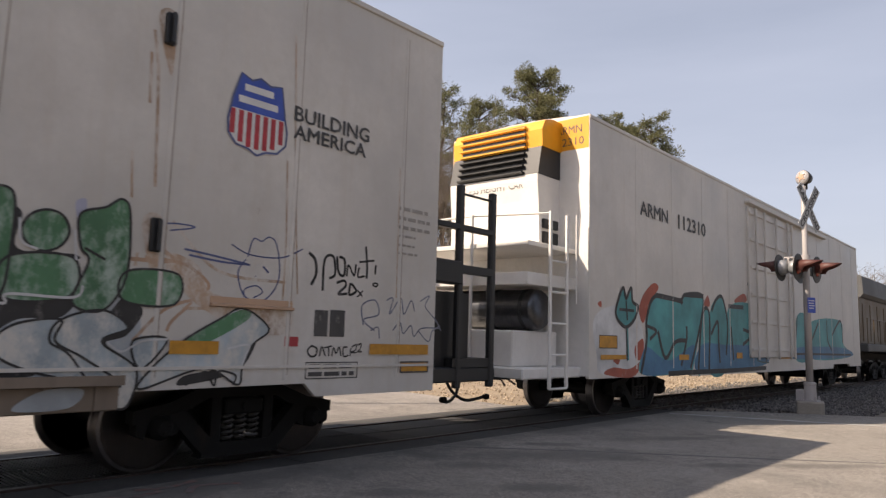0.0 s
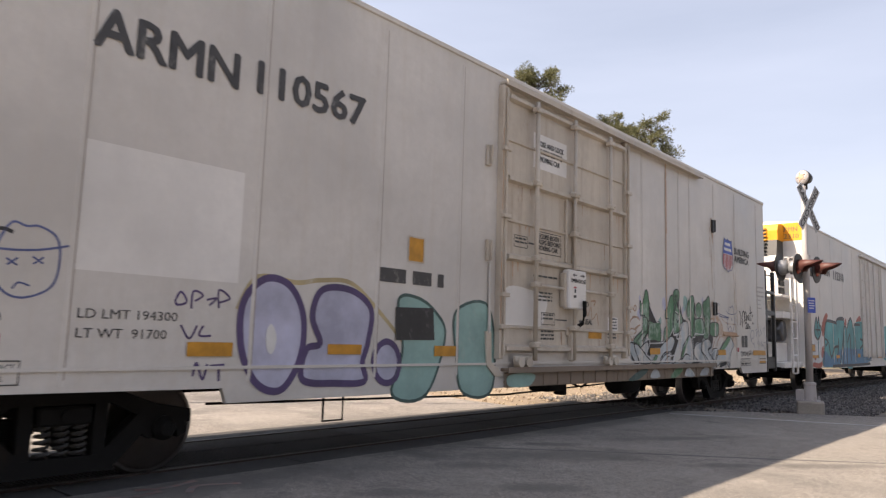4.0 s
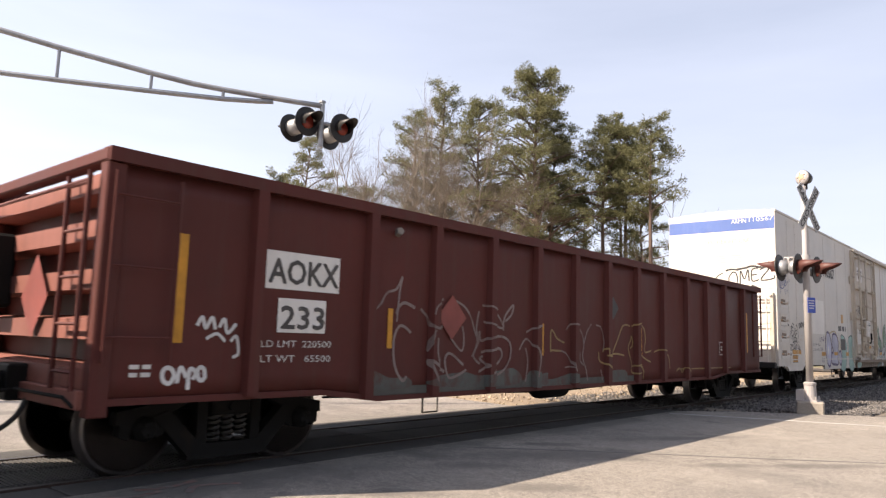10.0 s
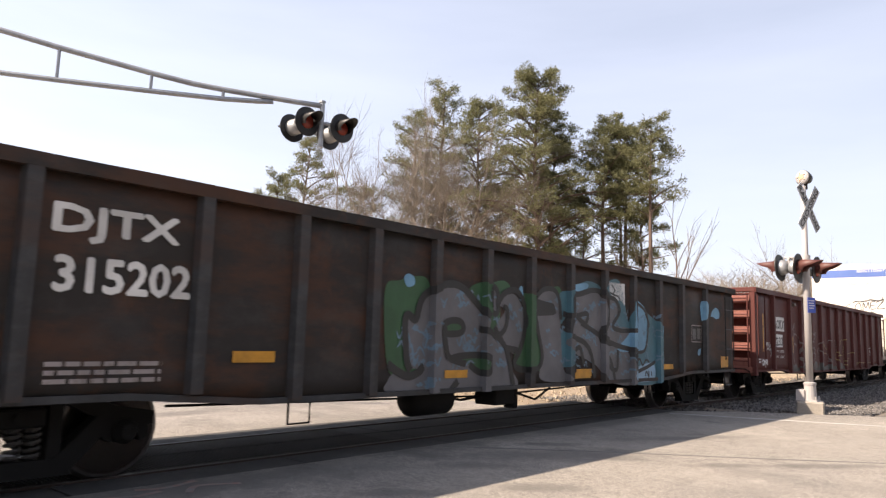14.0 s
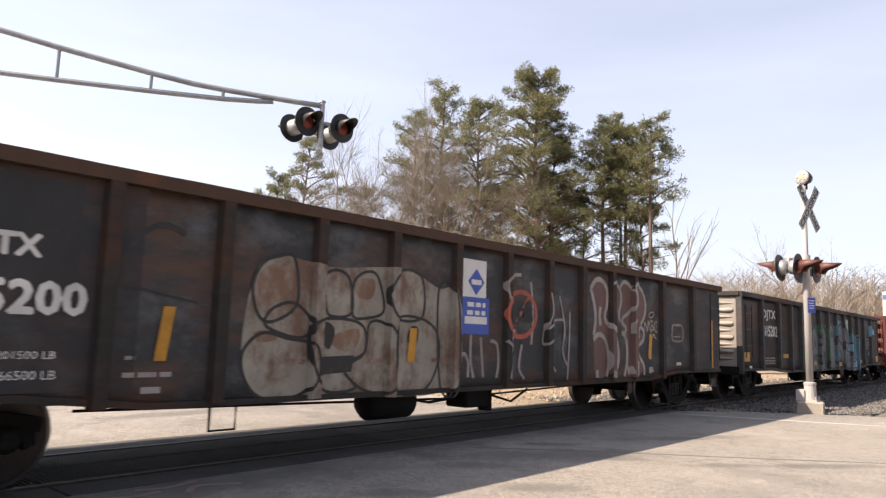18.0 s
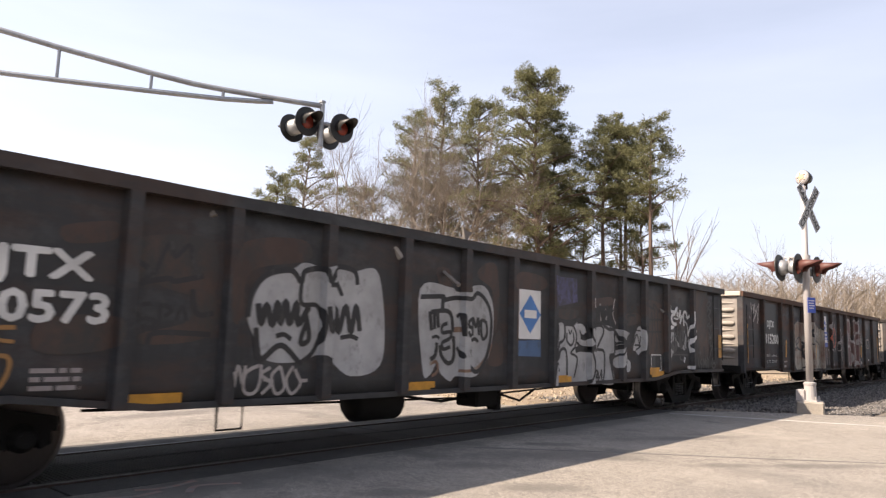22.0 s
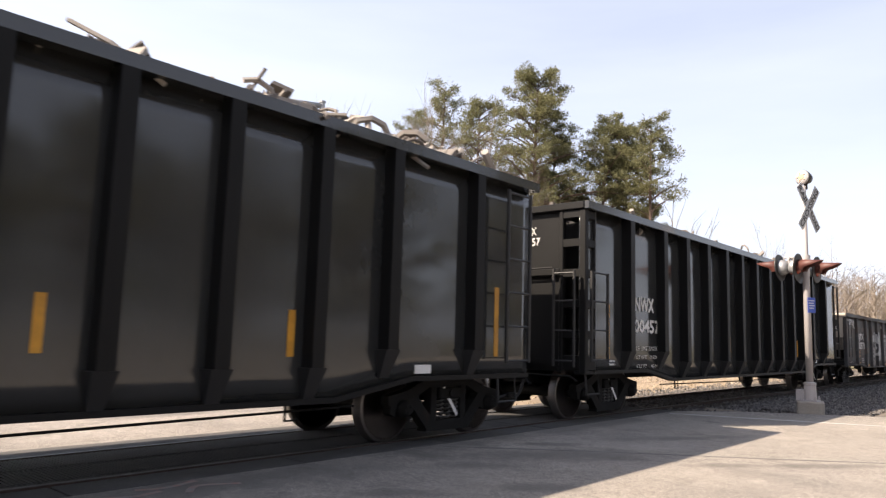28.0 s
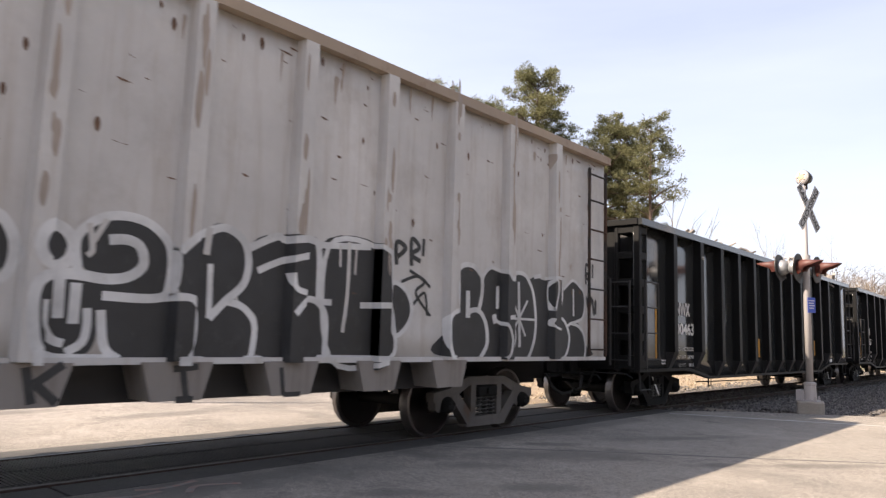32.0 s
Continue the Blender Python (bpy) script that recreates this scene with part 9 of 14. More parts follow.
Paint().stroke(((1.01, 1.77), (0.94, 1.57), (0.74, 1.44), (0.49, 1.43), (0.28, 1.54), (0.2, 1.72), (0.26, 1.91), (0.44, 2.04), (0.69, 2.07), (0.92, 1.96)), 0.07, True).stroke(((0.38, 1.5), (0.81, 2.01)), 0.06).put("graffiti_ring", SP_RED, car_e, ("side", y_e), 0.008, spans_e, label="red sprayed ring with a slash")
Paint().stroke(((0.56, 1.71), (0.53, 1.62), (0.44, 1.62), (0.4, 1.7), (0.43, 1.79), (0.52, 1.79)), 0.05, True).stroke(((0.86, 1.84), (0.83, 1.76), (0.75, 1.76), (0.71, 1.83), (0.74, 1.91), (0.82, 1.92)), 0.05, True).stroke(((0.33, 1.74), (0.4, 1.61), (0.47, 1.53)), 0.05).put("graffiti_line", SP_BLACK_E, car_e, ("side", y_e), 0.01, spans_e)
Paint().blob(((2.71, 2.31), (2.89, 2.45), (3.16, 2.39), (3.23, 2.19), (3.16, 1.81), (3.52, 1.52), (3.59, 1.06), (3.3, 0.84), (2.83, 0.81), (2.75, 1.43), (2.81, 1.81))).put("graffiti_fill", SP_PLUM, car_e, ("side", y_e), 0.003, spans_e, label="faded plum sprayed fill")
Paint().blob(((3.43, 2.46), (3.68, 2.35), (3.89, 2.48), (4.17, 2.36), (4.34, 2.45), (4.65, 2.29), (4.71, 1.99), (4.48, 1.67), (4.64, 1.45), (4.4, 1.24), (4.64, 0.92), (4.33, 0.77), (3.94, 0.82), (3.97, 1.24), (3.78, 1.57), (3.67, 1.83))).put("graffiti_fill", SP_PLUM, car_e, ("side", y_e), 0.0031, spans_e)
Paint().stroke(((2.64, 2.27), (2.71, 2.34), (2.82, 2.43), (2.97, 2.45), (3.14, 2.37), (3.22, 2.25), (3.21, 2.02), (3.14, 1.86), (3.16, 1.76), (3.28, 1.67), (3.49, 1.55), (3.6, 1.35), (3.64, 1.12), (3.57, 0.92), (3.38, 0.83)), 0.085).stroke(((2.64, 2.27), (2.7, 2.17), (2.79, 1.94), (2.81, 1.73), (2.75, 1.49)), 0.085).stroke(((2.74, 1.41), (2.86, 1.49), (3.01, 1.5), (3.16, 1.4), (3.25, 1.2), (3.27, 1.01), (3.2, 0.79)), 0.085).stroke(((3.43, 2.49), (3.59, 2.4), (3.7, 2.31), (3.74, 2.13), (3.67, 1.95), (3.65, 1.83), (3.7, 1.76)), 0.07).stroke(((3.7, 2.37), (3.83, 2.47), (3.99, 2.46), (4.15, 2.37), (4.23, 2.24), (4.21, 2.07), (4.04, 1.93), (3.82, 1.83), (3.78, 1.73), (3.92, 1.65), (3.89, 1.57), (3.75, 1.55)), 0.07).stroke(((4.16, 2.36), (4.22, 2.46), (4.42, 2.44), (4.61, 2.33), (4.72, 2.13), (4.68, 1.9), (4.51, 1.72)), 0.07).stroke(((4.45, 1.47), (4.43, 1.58), (4.51, 1.67), (4.63, 1.61), (4.62, 1.44), (4.41, 1.31), (4.43, 1.16), (4.56, 1.05), (4.66, 0.92), (4.65, 0.79)), 0.07).stroke(((3.77, 1.55), (3.9, 1.48), (3.97, 1.24), (3.95, 1), (3.86, 0.78)), 0.085).stroke(((2.99, 1.98), (2.95, 1.85), (2.98, 1.66)), 0.08).stroke(((3.48, 2.08), (3.46, 1.96), (3.49, 1.79)), 0.09).stroke(((4.21, 1.81), (4.14, 1.68), (4.15, 1.55)), 0.06).stroke(((4.28, 1.05), (4.28, 0.79)), 0.09).stroke(((4.01, 0.95), (4.04, 0.81)), 0.07).stroke(((4.01, 0.88), (4.12, 0.9)), 0.05).stroke(((4.11, 0.96), (4.13, 0.81)), 0.06).stroke(((3.31, 2.4), (3.44, 2.45)), 0.05).stroke(((3.31, 0.84), (3.44, 0.82)), 0.12).stroke(((2.83, 0.84), (2.92, 0.84)), 0.12).put("graffiti_line", SP_CHALK, car_e, ("side", y_e), 0.007, spans_e, label="broad chalk-white sprayed outline")
Paint().stroke(((4.7, 1.61), (4.69, 1.77), (4.82, 1.62), (4.84, 1.81)), 0.028).stroke(((5.05, 1.79), (4.94, 1.82), (4.89, 1.71), (4.96, 1.63), (5.07, 1.65), (5.04, 1.71), (4.98, 1.71)), 0.028).stroke(((5.24, 1.79), (5.15, 1.8), (5.1, 1.69), (5.17, 1.6), (5.24, 1.61)), 0.028).stroke(((4.97, 1.98), (5.08, 1.97), (5.06, 1.9), (4.94, 1.87), (4.87, 1.92), (4.97, 1.98)), 0.024).stroke(((5.03, 1.55), (5.2, 1.46)), 0.024).stroke(((5.04, 1.49), (5.03, 1.55), (5.13, 1.54)), 0.024).stroke(((4.87, 0.9), (5.01, 0.91), (4.88, 0.84), (5.07, 0.86)), 0.05).put("graffiti_tag", SP_CHALK, car_e, ("side", y_e), 0.006, spans_e, label="white sprayed initials and halo")
Paint().stroke(((5.94, 1.76), (6.42, 1.76), (6.44, 1.47), (5.96, 1.46), (5.94, 1.76)), 0.025).stroke(((6.02, 1.53), (6.33, 1.53)), 0.02).put("notice_frame", SP_CHALK, car_e, ("side", y_e), 0.006, spans_e)
Paint().stroke(((-7.76, 2.49), (-7.67, 2.27), (-7.59, 2.44), (-7.55, 2.21)), 0.05).stroke(((-7.44, 2.46), (-7.51, 2.33), (-7.35, 2.27), (-7.47, 2.14), (-7.61, 2.01)), 0.05).stroke(((-7.23, 2.44), (-7.3, 2.28), (-7.16, 2.05)), 0.05).stroke(((-7.13, 2.5), (-7.28, 1.96)), 0.05).stroke(((-7.86, 2.16), (-7.85, 2.07)), 0.03).put("graffiti_tag", SP_CHALK, car_e, ("side", y_e), 0.006, spans_e, label="white sprayed tag")
Paint().blob(((-1.34, 2.25), (-1.11, 2.26), (-1.01, 2.05), (-1.24, 2.02))).put("rust_run", RUST_DIM, car_f, ("side", y_f), 0.002, spans_f, label="rust patches")
Paint().blob(((-0.51, 2.23), (-0.33, 2.41), (-0.07, 2.39), (0.01, 1.88), (-0.06, 1.49), (-0.14, 1.61), (-0.17, 2.05))).put("rust_run", RUST_DIM, car_f, ("side", y_f), 0.0021, spans_f)
Paint().blob(((-0.15, 1.3), (0.04, 1.5), (0.11, 1.05), (-0.22, 1.03))).put("rust_run", RUST_DIM, car_f, ("side", y_f), 0.0022, spans_f)
Paint().blob(((0.3, 2.3), (0.6, 2.38), (1.15, 2.34), (1.16, 2.16), (0.39, 2.08))).put("rust_run", RUST_DIM, car_f, ("side", y_f), 0.0023, spans_f)
Paint().blob(((0.33, 1.38), (0.39, 2.08), (0.48, 1.38))).put("rust_run", RUST_DIM, car_f, ("side", y_f), 0.0024, spans_f)
Paint().blob(((-5.28, 2.14), (-4.55, 2.23), (-4.44, 1.81), (-4.65, 1.69), (-5.19, 1.84))).put("rust_run", RUST_DIM, car_f, ("side", y_f), 0.002, spans_f, label="rust patches")
Paint().blob(((-4.24, 2.2), (-3.49, 2.36), (-3.38, 2.15), (-4.07, 1.97), (-4.15, 1.52), (-4.31, 1.51))).put("rust_run", RUST_DIM, car_f, ("side", y_f), 0.0021, spans_f)
Paint().blob(((-4.72, 1.78), (-4.48, 1.8), (-4.48, 1.34), (-5.08, 1.24), (-5.15, 1.33), (-4.7, 1.47))).put("rust_run", RUST_DIM, car_f, ("side", y_f), 0.0022, spans_f)
Paint().blob(((-5.94, 1.42), (-5.37, 1.47), (-5.38, 1.21), (-5.94, 1.17))).put("rust_run", RUST_DIM, car_f, ("side", y_f), 0.0023, spans_f)
Paint().blob(((-5.85, 2.18), (-5.44, 2.27), (-5.43, 2.12), (-5.79, 2.05))).put("rust_run", RUST_DIM, car_f, ("side", y_f), 0.0024, spans_f)
Paint().blob(((-1.64, 1.97), (-1.06, 2.03), (-0.92, 1.98), (-0.61, 2), (-0.59, 2.08), (-0.34, 2.09), (-0.16, 1.89), (-0.12, 1.55), (-0.2, 1.18), (-0.4, 0.94), (-0.57, 0.86), (-0.91, 0.88), (-1.03, 0.82), (-1.22, 0.93), (-1.28, 1.07), (-1.41, 0.91), (-1.55, 0.97))).put("graffiti_fill", SP_SILVER, car_f, ("side", y_f), 0.004, spans_f, label="white bubble lettering")
Paint().stroke(((-1.63, 1.87), (-1.21, 1.9), (-1.18, 1.86), (-0.94, 1.9), (-0.63, 1.9), (-0.49, 1.99), (-0.29, 1.88), (-0.18, 1.67), (-0.2, 1.33), (-0.32, 1.06), (-0.49, 0.93), (-0.64, 1.03), (-0.7, 1.23)), 0.06).stroke(((-0.63, 1.9), (-0.67, 1.7)), 0.06).stroke(((-0.55, 0.94), (-0.67, 1)), 0.05).stroke(((-1.21, 1.9), (-1.21, 1.72)), 0.07).stroke(((-1.45, 1.7), (-1.41, 1.46)), 0.06).stroke(((-1.37, 1.7), (-1.35, 1.48)), 0.06).stroke(((-1.31, 1.71), (-1.28, 1.5)), 0.06).stroke(((-1.43, 1.69), (-1.14, 1.72), (-1.03, 1.65), (-1, 1.45)), 0.06).stroke(((-1.1, 1.56), (-1.2, 1.53), (-1.2, 1.44), (-1.04, 1.45), (-1.05, 1.37), (-1.2, 1.31), (-1.17, 1.23), (-1.04, 1.26)), 0.05).stroke(((-0.93, 1.65), (-0.84, 1.67), (-0.82, 1.4)), 0.05).stroke(((-0.65, 1.63), (-0.75, 1.61), (-0.76, 1.53), (-0.66, 1.51), (-0.62, 1.44), (-0.72, 1.41), (-0.77, 1.46)), 0.05).stroke(((-0.59, 1.41), (-0.59, 1.65), (-0.52, 1.53), (-0.47, 1.65), (-0.45, 1.42)), 0.05).stroke(((-0.41, 1.63), (-0.3, 1.6), (-0.27, 1.45), (-0.34, 1.37), (-0.39, 1.42), (-0.41, 1.63)), 0.05).stroke(((-0.61, 1.35), (-0.53, 1.37), (-0.46, 1.33)), 0.05).stroke(((-1.42, 1.1), (-1.33, 1.15), (-1.3, 1.31)), 0.06).stroke(((-1.24, 1.28), (-1.21, 1.15), (-1.08, 1.05), (-0.97, 1.12), (-0.98, 1.4)), 0.06).stroke(((-0.91, 1.26), (-0.82, 1.12)), 0.05).stroke(((-1.4, 1.37), (-1.31, 1.39), (-1.26, 1.36)), 0.04).put("graffiti_line", SP_BLACK_E, car_f, ("side", y_f), 0.008, spans_f, label="black outlines over white")
Paint().stroke(((-1.42, 1.04), (-1.3, 1.07), (-1.27, 0.96), (-1.38, 0.89)), 0.04).put("rust_run", RUST_LINE, car_f, ("side", y_f), 0.007, spans_f)
Paint().stroke(((-0.86, 0.95), (-0.52, 0.97), (-0.29, 1.12), (-0.15, 1.3)), 0.04).put("rust_run", RUST_LINE, car_f, ("side", y_f), 0.0071, spans_f)
Paint().stroke(((-0.99, 1.48), (-0.82, 1.49)), 0.07).put("rust_run", RUST_LINE, car_f, ("side", y_f), 0.0072, spans_f)
Paint().poly(((1.37, 2.39), (2.13, 2.4), (2.15, 2.02), (1.41, 1.89))).put("graffiti_fill", SP_VIOLET, car_f, ("side", y_f), 0.003, spans_f, label="violet sprayed patch")
Paint().blob(((-4.09, 1.52), (-4.05, 1.76), (-3.9, 1.95), (-3.6, 2.03), (-3.43, 2.12), (-3.19, 2.09), (-3, 2.13), (-2.74, 2.09), (-2.35, 2.08), (-2.24, 1.11), (-2.72, 0.92), (-3.13, 1.15), (-3.45, 1.08), (-3.84, 1.1), (-4, 1.32))).put("graffiti_fill", SP_SILVER, car_f, ("side", y_f), 0.004, spans_f, label="white bubble lettering")
Paint().stroke(((-4.09, 1.52), (-4.05, 1.76), (-3.9, 1.95), (-3.6, 2.02), (-3.47, 1.91), (-3.42, 2.03), (-3.19, 2.07), (-3.13, 1.94), (-3, 2.11), (-2.74, 2.09), (-2.68, 1.94)), 0.06).stroke(((-3.46, 1.95), (-3.45, 1.69), (-3.24, 1.67), (-3.17, 1.45), (-3.27, 1.19), (-3.45, 1.06)), 0.05).stroke(((-3.13, 1.9), (-2.98, 1.91), (-2.9, 1.8), (-2.99, 1.95)), 0.05).stroke(((-3.98, 1.66), (-3.93, 1.46), (-3.88, 1.65), (-3.8, 1.45), (-3.75, 1.68), (-3.7, 1.47), (-3.65, 1.7), (-3.59, 1.47), (-3.51, 1.69), (-3.48, 1.47), (-3.35, 1.66)), 0.07).stroke(((-3.14, 1.67), (-3.08, 1.41), (-2.99, 1.66), (-2.93, 1.4), (-2.84, 1.69), (-2.75, 1.4), (-2.69, 1.7), (-2.62, 1.42)), 0.07).stroke(((-3.75, 1.34), (-3.65, 1.36), (-3.56, 1.31)), 0.05).stroke(((-3.37, 1.51), (-3.44, 1.28), (-3.33, 1.33), (-3.4, 1.62)), 0.06).stroke(((-2.9, 1.34), (-2.75, 1.36), (-2.64, 1.33)), 0.05).stroke(((-3.99, 1.42), (-3.95, 1.18), (-3.9, 1.11), (-3.68, 1.25), (-3.45, 1.08)), 0.06).put("graffiti_line", SP_BLACK_E, car_f, ("side", y_f), 0.008, spans_f)
Paint().stroke(((-4.25, 1), (-4.2, 0.85), (-4.16, 1.05), (-4.1, 0.88), (-4.08, 1.05)), 0.035).stroke(((-3.92, 1.05), (-4.07, 0.98), (-4.08, 0.81), (-3.98, 0.78), (-3.91, 0.87), (-3.9, 1.06)), 0.035).stroke(((-3.79, 1.03), (-3.89, 0.96), (-3.78, 0.87), (-3.88, 0.77)), 0.035).stroke(((-3.87, 0.91), (-3.74, 0.89)), 0.03).stroke(((-3.67, 1.04), (-3.77, 0.94), (-3.71, 0.77), (-3.61, 0.83), (-3.67, 1.04)), 0.035).stroke(((-3.51, 1.04), (-3.59, 0.9), (-3.52, 0.76), (-3.41, 0.86), (-3.49, 1.01), (-3.42, 0.9), (-3.32, 0.89)), 0.035).put("graffiti_tag", SP_CHALK, car_f, ("side", y_f), 0.006, spans_f, label="white sprayed tag")
Paint().stroke(((-5.23, 1.96), (-5.1, 1.88), (-5.18, 1.75)), 0.05).stroke(((-5.15, 1.78), (-4.93, 1.83), (-4.86, 1.81), (-4.59, 1.88)), 0.05).stroke(((-5.06, 1.85), (-4.98, 2.08), (-4.92, 2.15), (-4.88, 2.03), (-4.75, 2.15), (-4.71, 2.01), (-4.67, 1.92)), 0.04).stroke(((-5.07, 1.6), (-5.17, 1.57), (-5.16, 1.48), (-5.03, 1.45), (-5.06, 1.39), (-5.15, 1.4)), 0.04).stroke(((-4.98, 1.39), (-4.98, 1.58), (-4.88, 1.55), (-4.94, 1.49)), 0.04).stroke(((-4.83, 1.46), (-4.78, 1.59), (-4.73, 1.46)), 0.04).stroke(((-4.69, 1.75), (-4.63, 1.53), (-4.46, 1.54)), 0.05).stroke(((-5.08, 1.24), (-5.05, 1.33), (-4.89, 1.35), (-4.48, 1.34)), 0.05).put("graffiti_tag", SP_BLACK_E, car_f, ("side", y_f), 0.005, spans_f, label="faded black tag")
Paint().poly(((0.45, 1.36), (1.07, 1.38), (1.08, 1.13), (0.47, 1.14))).put("graffiti_fill", SP_BLUE_D, car_f, ("side", y_f), 0.003, spans_f, label="blue painted patch")
Paint().stroke(((-8.14, 2.43), (-8.07, 2.48), (-8.08, 2.32), (-7.99, 2.35)), 0.04).stroke(((-7.76, 2.4), (-7.78, 2.33), (-7.84, 2.3), (-7.9, 2.32), (-7.92, 2.38), (-7.91, 2.44), (-7.85, 2.47), (-7.79, 2.46)), 0.04, True).stroke(((-7.57, 2.4), (-7.58, 2.33), (-7.64, 2.3), (-7.69, 2.32), (-7.71, 2.38), (-7.7, 2.44), (-7.65, 2.48), (-7.59, 2.46)), 0.04, True).stroke(((-7.49, 2.29), (-7.48, 2.47), (-7.36, 2.42), (-7.48, 2.35), (-7.33, 2.27)), 0.04).stroke(((-7.26, 2.21), (-7.27, 2.44), (-7.12, 2.4), (-7.23, 2.32), (-7.09, 2.14)), 0.04).put("graffiti_tag", SP_WHITE, car_f, ("side", y_f), 0.005, spans_f, label="white sprayed tag")
Paint().stroke(((-6.71, 1.31), (-6.73, 1.08), (-6.66, 0.91), (-6.46, 0.94), (-6.53, 1.21), (-6.37, 1.07), (-6.33, 1.32), (-6.12, 1.36)), 0.035).stroke(((-6.57, 1.08), (-6.16, 1.14), (-6.2, 0.9), (-6.41, 0.87)), 0.035).stroke(((-6.67, 1.21), (-6.43, 1.27), (-6.12, 1.25)), 0.03).put("graffiti_tag", SP_ORANGE, car_f, ("side", y_f), 0.005, spans_f, label="orange sprayed tag")
Paint().blob(((-4.06, 1.15), (-3.96, 1.96), (-3.7, 2.16), (-3.32, 2.14), (-2.91, 2.11), (-1.88, 2.19), (-1.22, 2), (-0.9, 1.94), (-0.86, 0.76), (-2.95, 0.71), (-3.8, 0.73))).put("graffiti_ground", SP_CREAM, car_e, ("side", y_e), 0.003, spans_e, label="bleached cream sprayed lettering with rust breaking through")
Paint().stroke(((-3.98, 1.82), (-3.88, 2.06), (-3.7, 2.15), (-3.49, 2.15), (-3.43, 1.69), (-3.71, 1.49), (-3.89, 1.54)), 0.035, True).stroke(((-3.74, 1.61), (-3.49, 1.69), (-3.27, 1.56), (-3.24, 1.4), (-3.42, 1.33), (-3.8, 1.44)), 0.035, True).stroke(((-4.05, 1.18), (-3.84, 1.37), (-3.52, 1.32), (-3.2, 1.25), (-3.16, 0.91), (-3.39, 0.73), (-3.8, 0.73), (-4.01, 0.92)), 0.035, True).stroke(((-3.06, 2.02), (-2.88, 2.08), (-2.72, 1.98), (-2.68, 1.62), (-2.99, 1.58), (-3.06, 1.78)), 0.035, True).stroke(((-2.66, 1.96), (-2.47, 2.1), (-2.29, 2.05), (-2.18, 1.67), (-2.45, 1.57), (-2.66, 1.6)), 0.035, True).stroke(((-3.24, 1.46), (-2.89, 1.55), (-2.5, 1.48), (-2.46, 1.18), (-2.75, 1), (-2.58, 0.79), (-3, 0.77), (-3.22, 1.04)), 0.035, True).stroke(((-2.78, 1.04), (-2.46, 1.18), (-2.39, 1.52), (-2.1, 1.49), (-1.92, 1.18), (-2.02, 0.75), (-2.47, 0.77)), 0.035, True).stroke(((-2.14, 1.87), (-1.94, 2.15), (-1.59, 2.16), (-1.48, 1.9), (-1.54, 1.6), (-1.98, 1.59)), 0.035, True).stroke(((-1.98, 1.53), (-1.54, 1.6), (-1.23, 1.43), (-1.19, 1.07), (-1.44, 0.73), (-1.92, 0.75)), 0.035, True).stroke(((-1.22, 1.96), (-0.93, 1.94), (-0.86, 0.78), (-1.14, 0.76)), 0.035, True).stroke(((-5.25, 2.06), (-5.08, 2.24), (-4.91, 2.31), (-4.72, 2.25)), 0.05).stroke(((-5.22, 1.74), (-4.56, 1.63)), 0.02).put("graffiti_outline", SP_BLACK_E, car_e, ("side", y_e), 0.008, spans_e, label="black outlines")
Paint().blob(((-3.13, 1.42), (-3.04, 1.51), (-2.91, 1.43), (-2.97, 1.22), (-3.08, 1.29))).put("graffiti_fill", SP_BLACK_E, car_e, ("side", y_e), 0.009, spans_e)
Paint().blob(((-1.77, 1.34), (-1.7, 1.5), (-1.57, 1.46), (-1.65, 1.22))).put("graffiti_fill", SP_BLACK_E, car_e, ("side", y_e), 0.0091, spans_e)
Paint().poly(((-3.15, 1.13), (-2.62, 1.15), (-2.64, 0.97), (-3.14, 0.94))).put("graffiti_fill", SP_BLACK_E, car_e, ("side", y_e), 0.0092, spans_e)
Paint().blob(((-3.88, 2), (-3.56, 2.09), (-3.5, 1.85), (-3.77, 1.64), (-3.91, 1.76))).put("rust_run", RUST_LINE, car_e, ("side", y_e), 0.005, spans_e, label="rust breaking through")
Paint().blob(((-2.93, 1.36), (-2.56, 1.44), (-2.6, 1.22), (-2.87, 1.22))).put("rust_run", RUST_LINE, car_e, ("side", y_e), 0.0051, spans_e)
Paint().blob(((-2.64, 1.98), (-2.35, 2.02), (-2.37, 1.81), (-2.57, 1.8))).put("rust_run", RUST_LINE, car_e, ("side", y_e), 0.0052, spans_e)
Paint().blob(((-3.93, 1.37), (-3.75, 1.41), (-3.66, 1.31), (-3.88, 1.28))).put("rust_run", RUST_LINE, car_e, ("side", y_e), 0.0053, spans_e)
Paint().stroke(((-3.55, 1.09), (-3.29, 1.08)), 0.05).put("rust_run", RUST_LINE, car_e, ("side", y_e), 0.0054, spans_e)
Paint().stroke(((-2.43, 1.09), (-2.14, 1.09)), 0.05).put("rust_run", RUST_LINE, car_e, ("side", y_e), 0.005, spans_e)
Paint().stroke(((-1.32, 1.09), (-1.01, 1.1)), 0.05).put("rust_run", RUST_LINE, car_e, ("side", y_e), 0.0051, spans_e)
Paint().blob(((4.69, 2.02), (4.86, 2.21), (5.44, 2.06), (5.5, 1.23), (4.72, 1.22))).put("rust_run", RUST_DIM, car_f, ("side", y_f), 0.002, spans_f, label="rust patches")
Paint().blob(((7.14, 2.48), (7.77, 2.56), (7.83, 1.25), (7.26, 1.17))).put("rust_run", RUST_DIM, car_f, ("side", y_f), 0.0021, spans_f)
Paint().blob(((6.15, 2.26), (6.32, 2.35), (6.35, 2.18))).put("rust_run", RUST_DIM, car_f, ("side", y_f), 0.0022, spans_f)
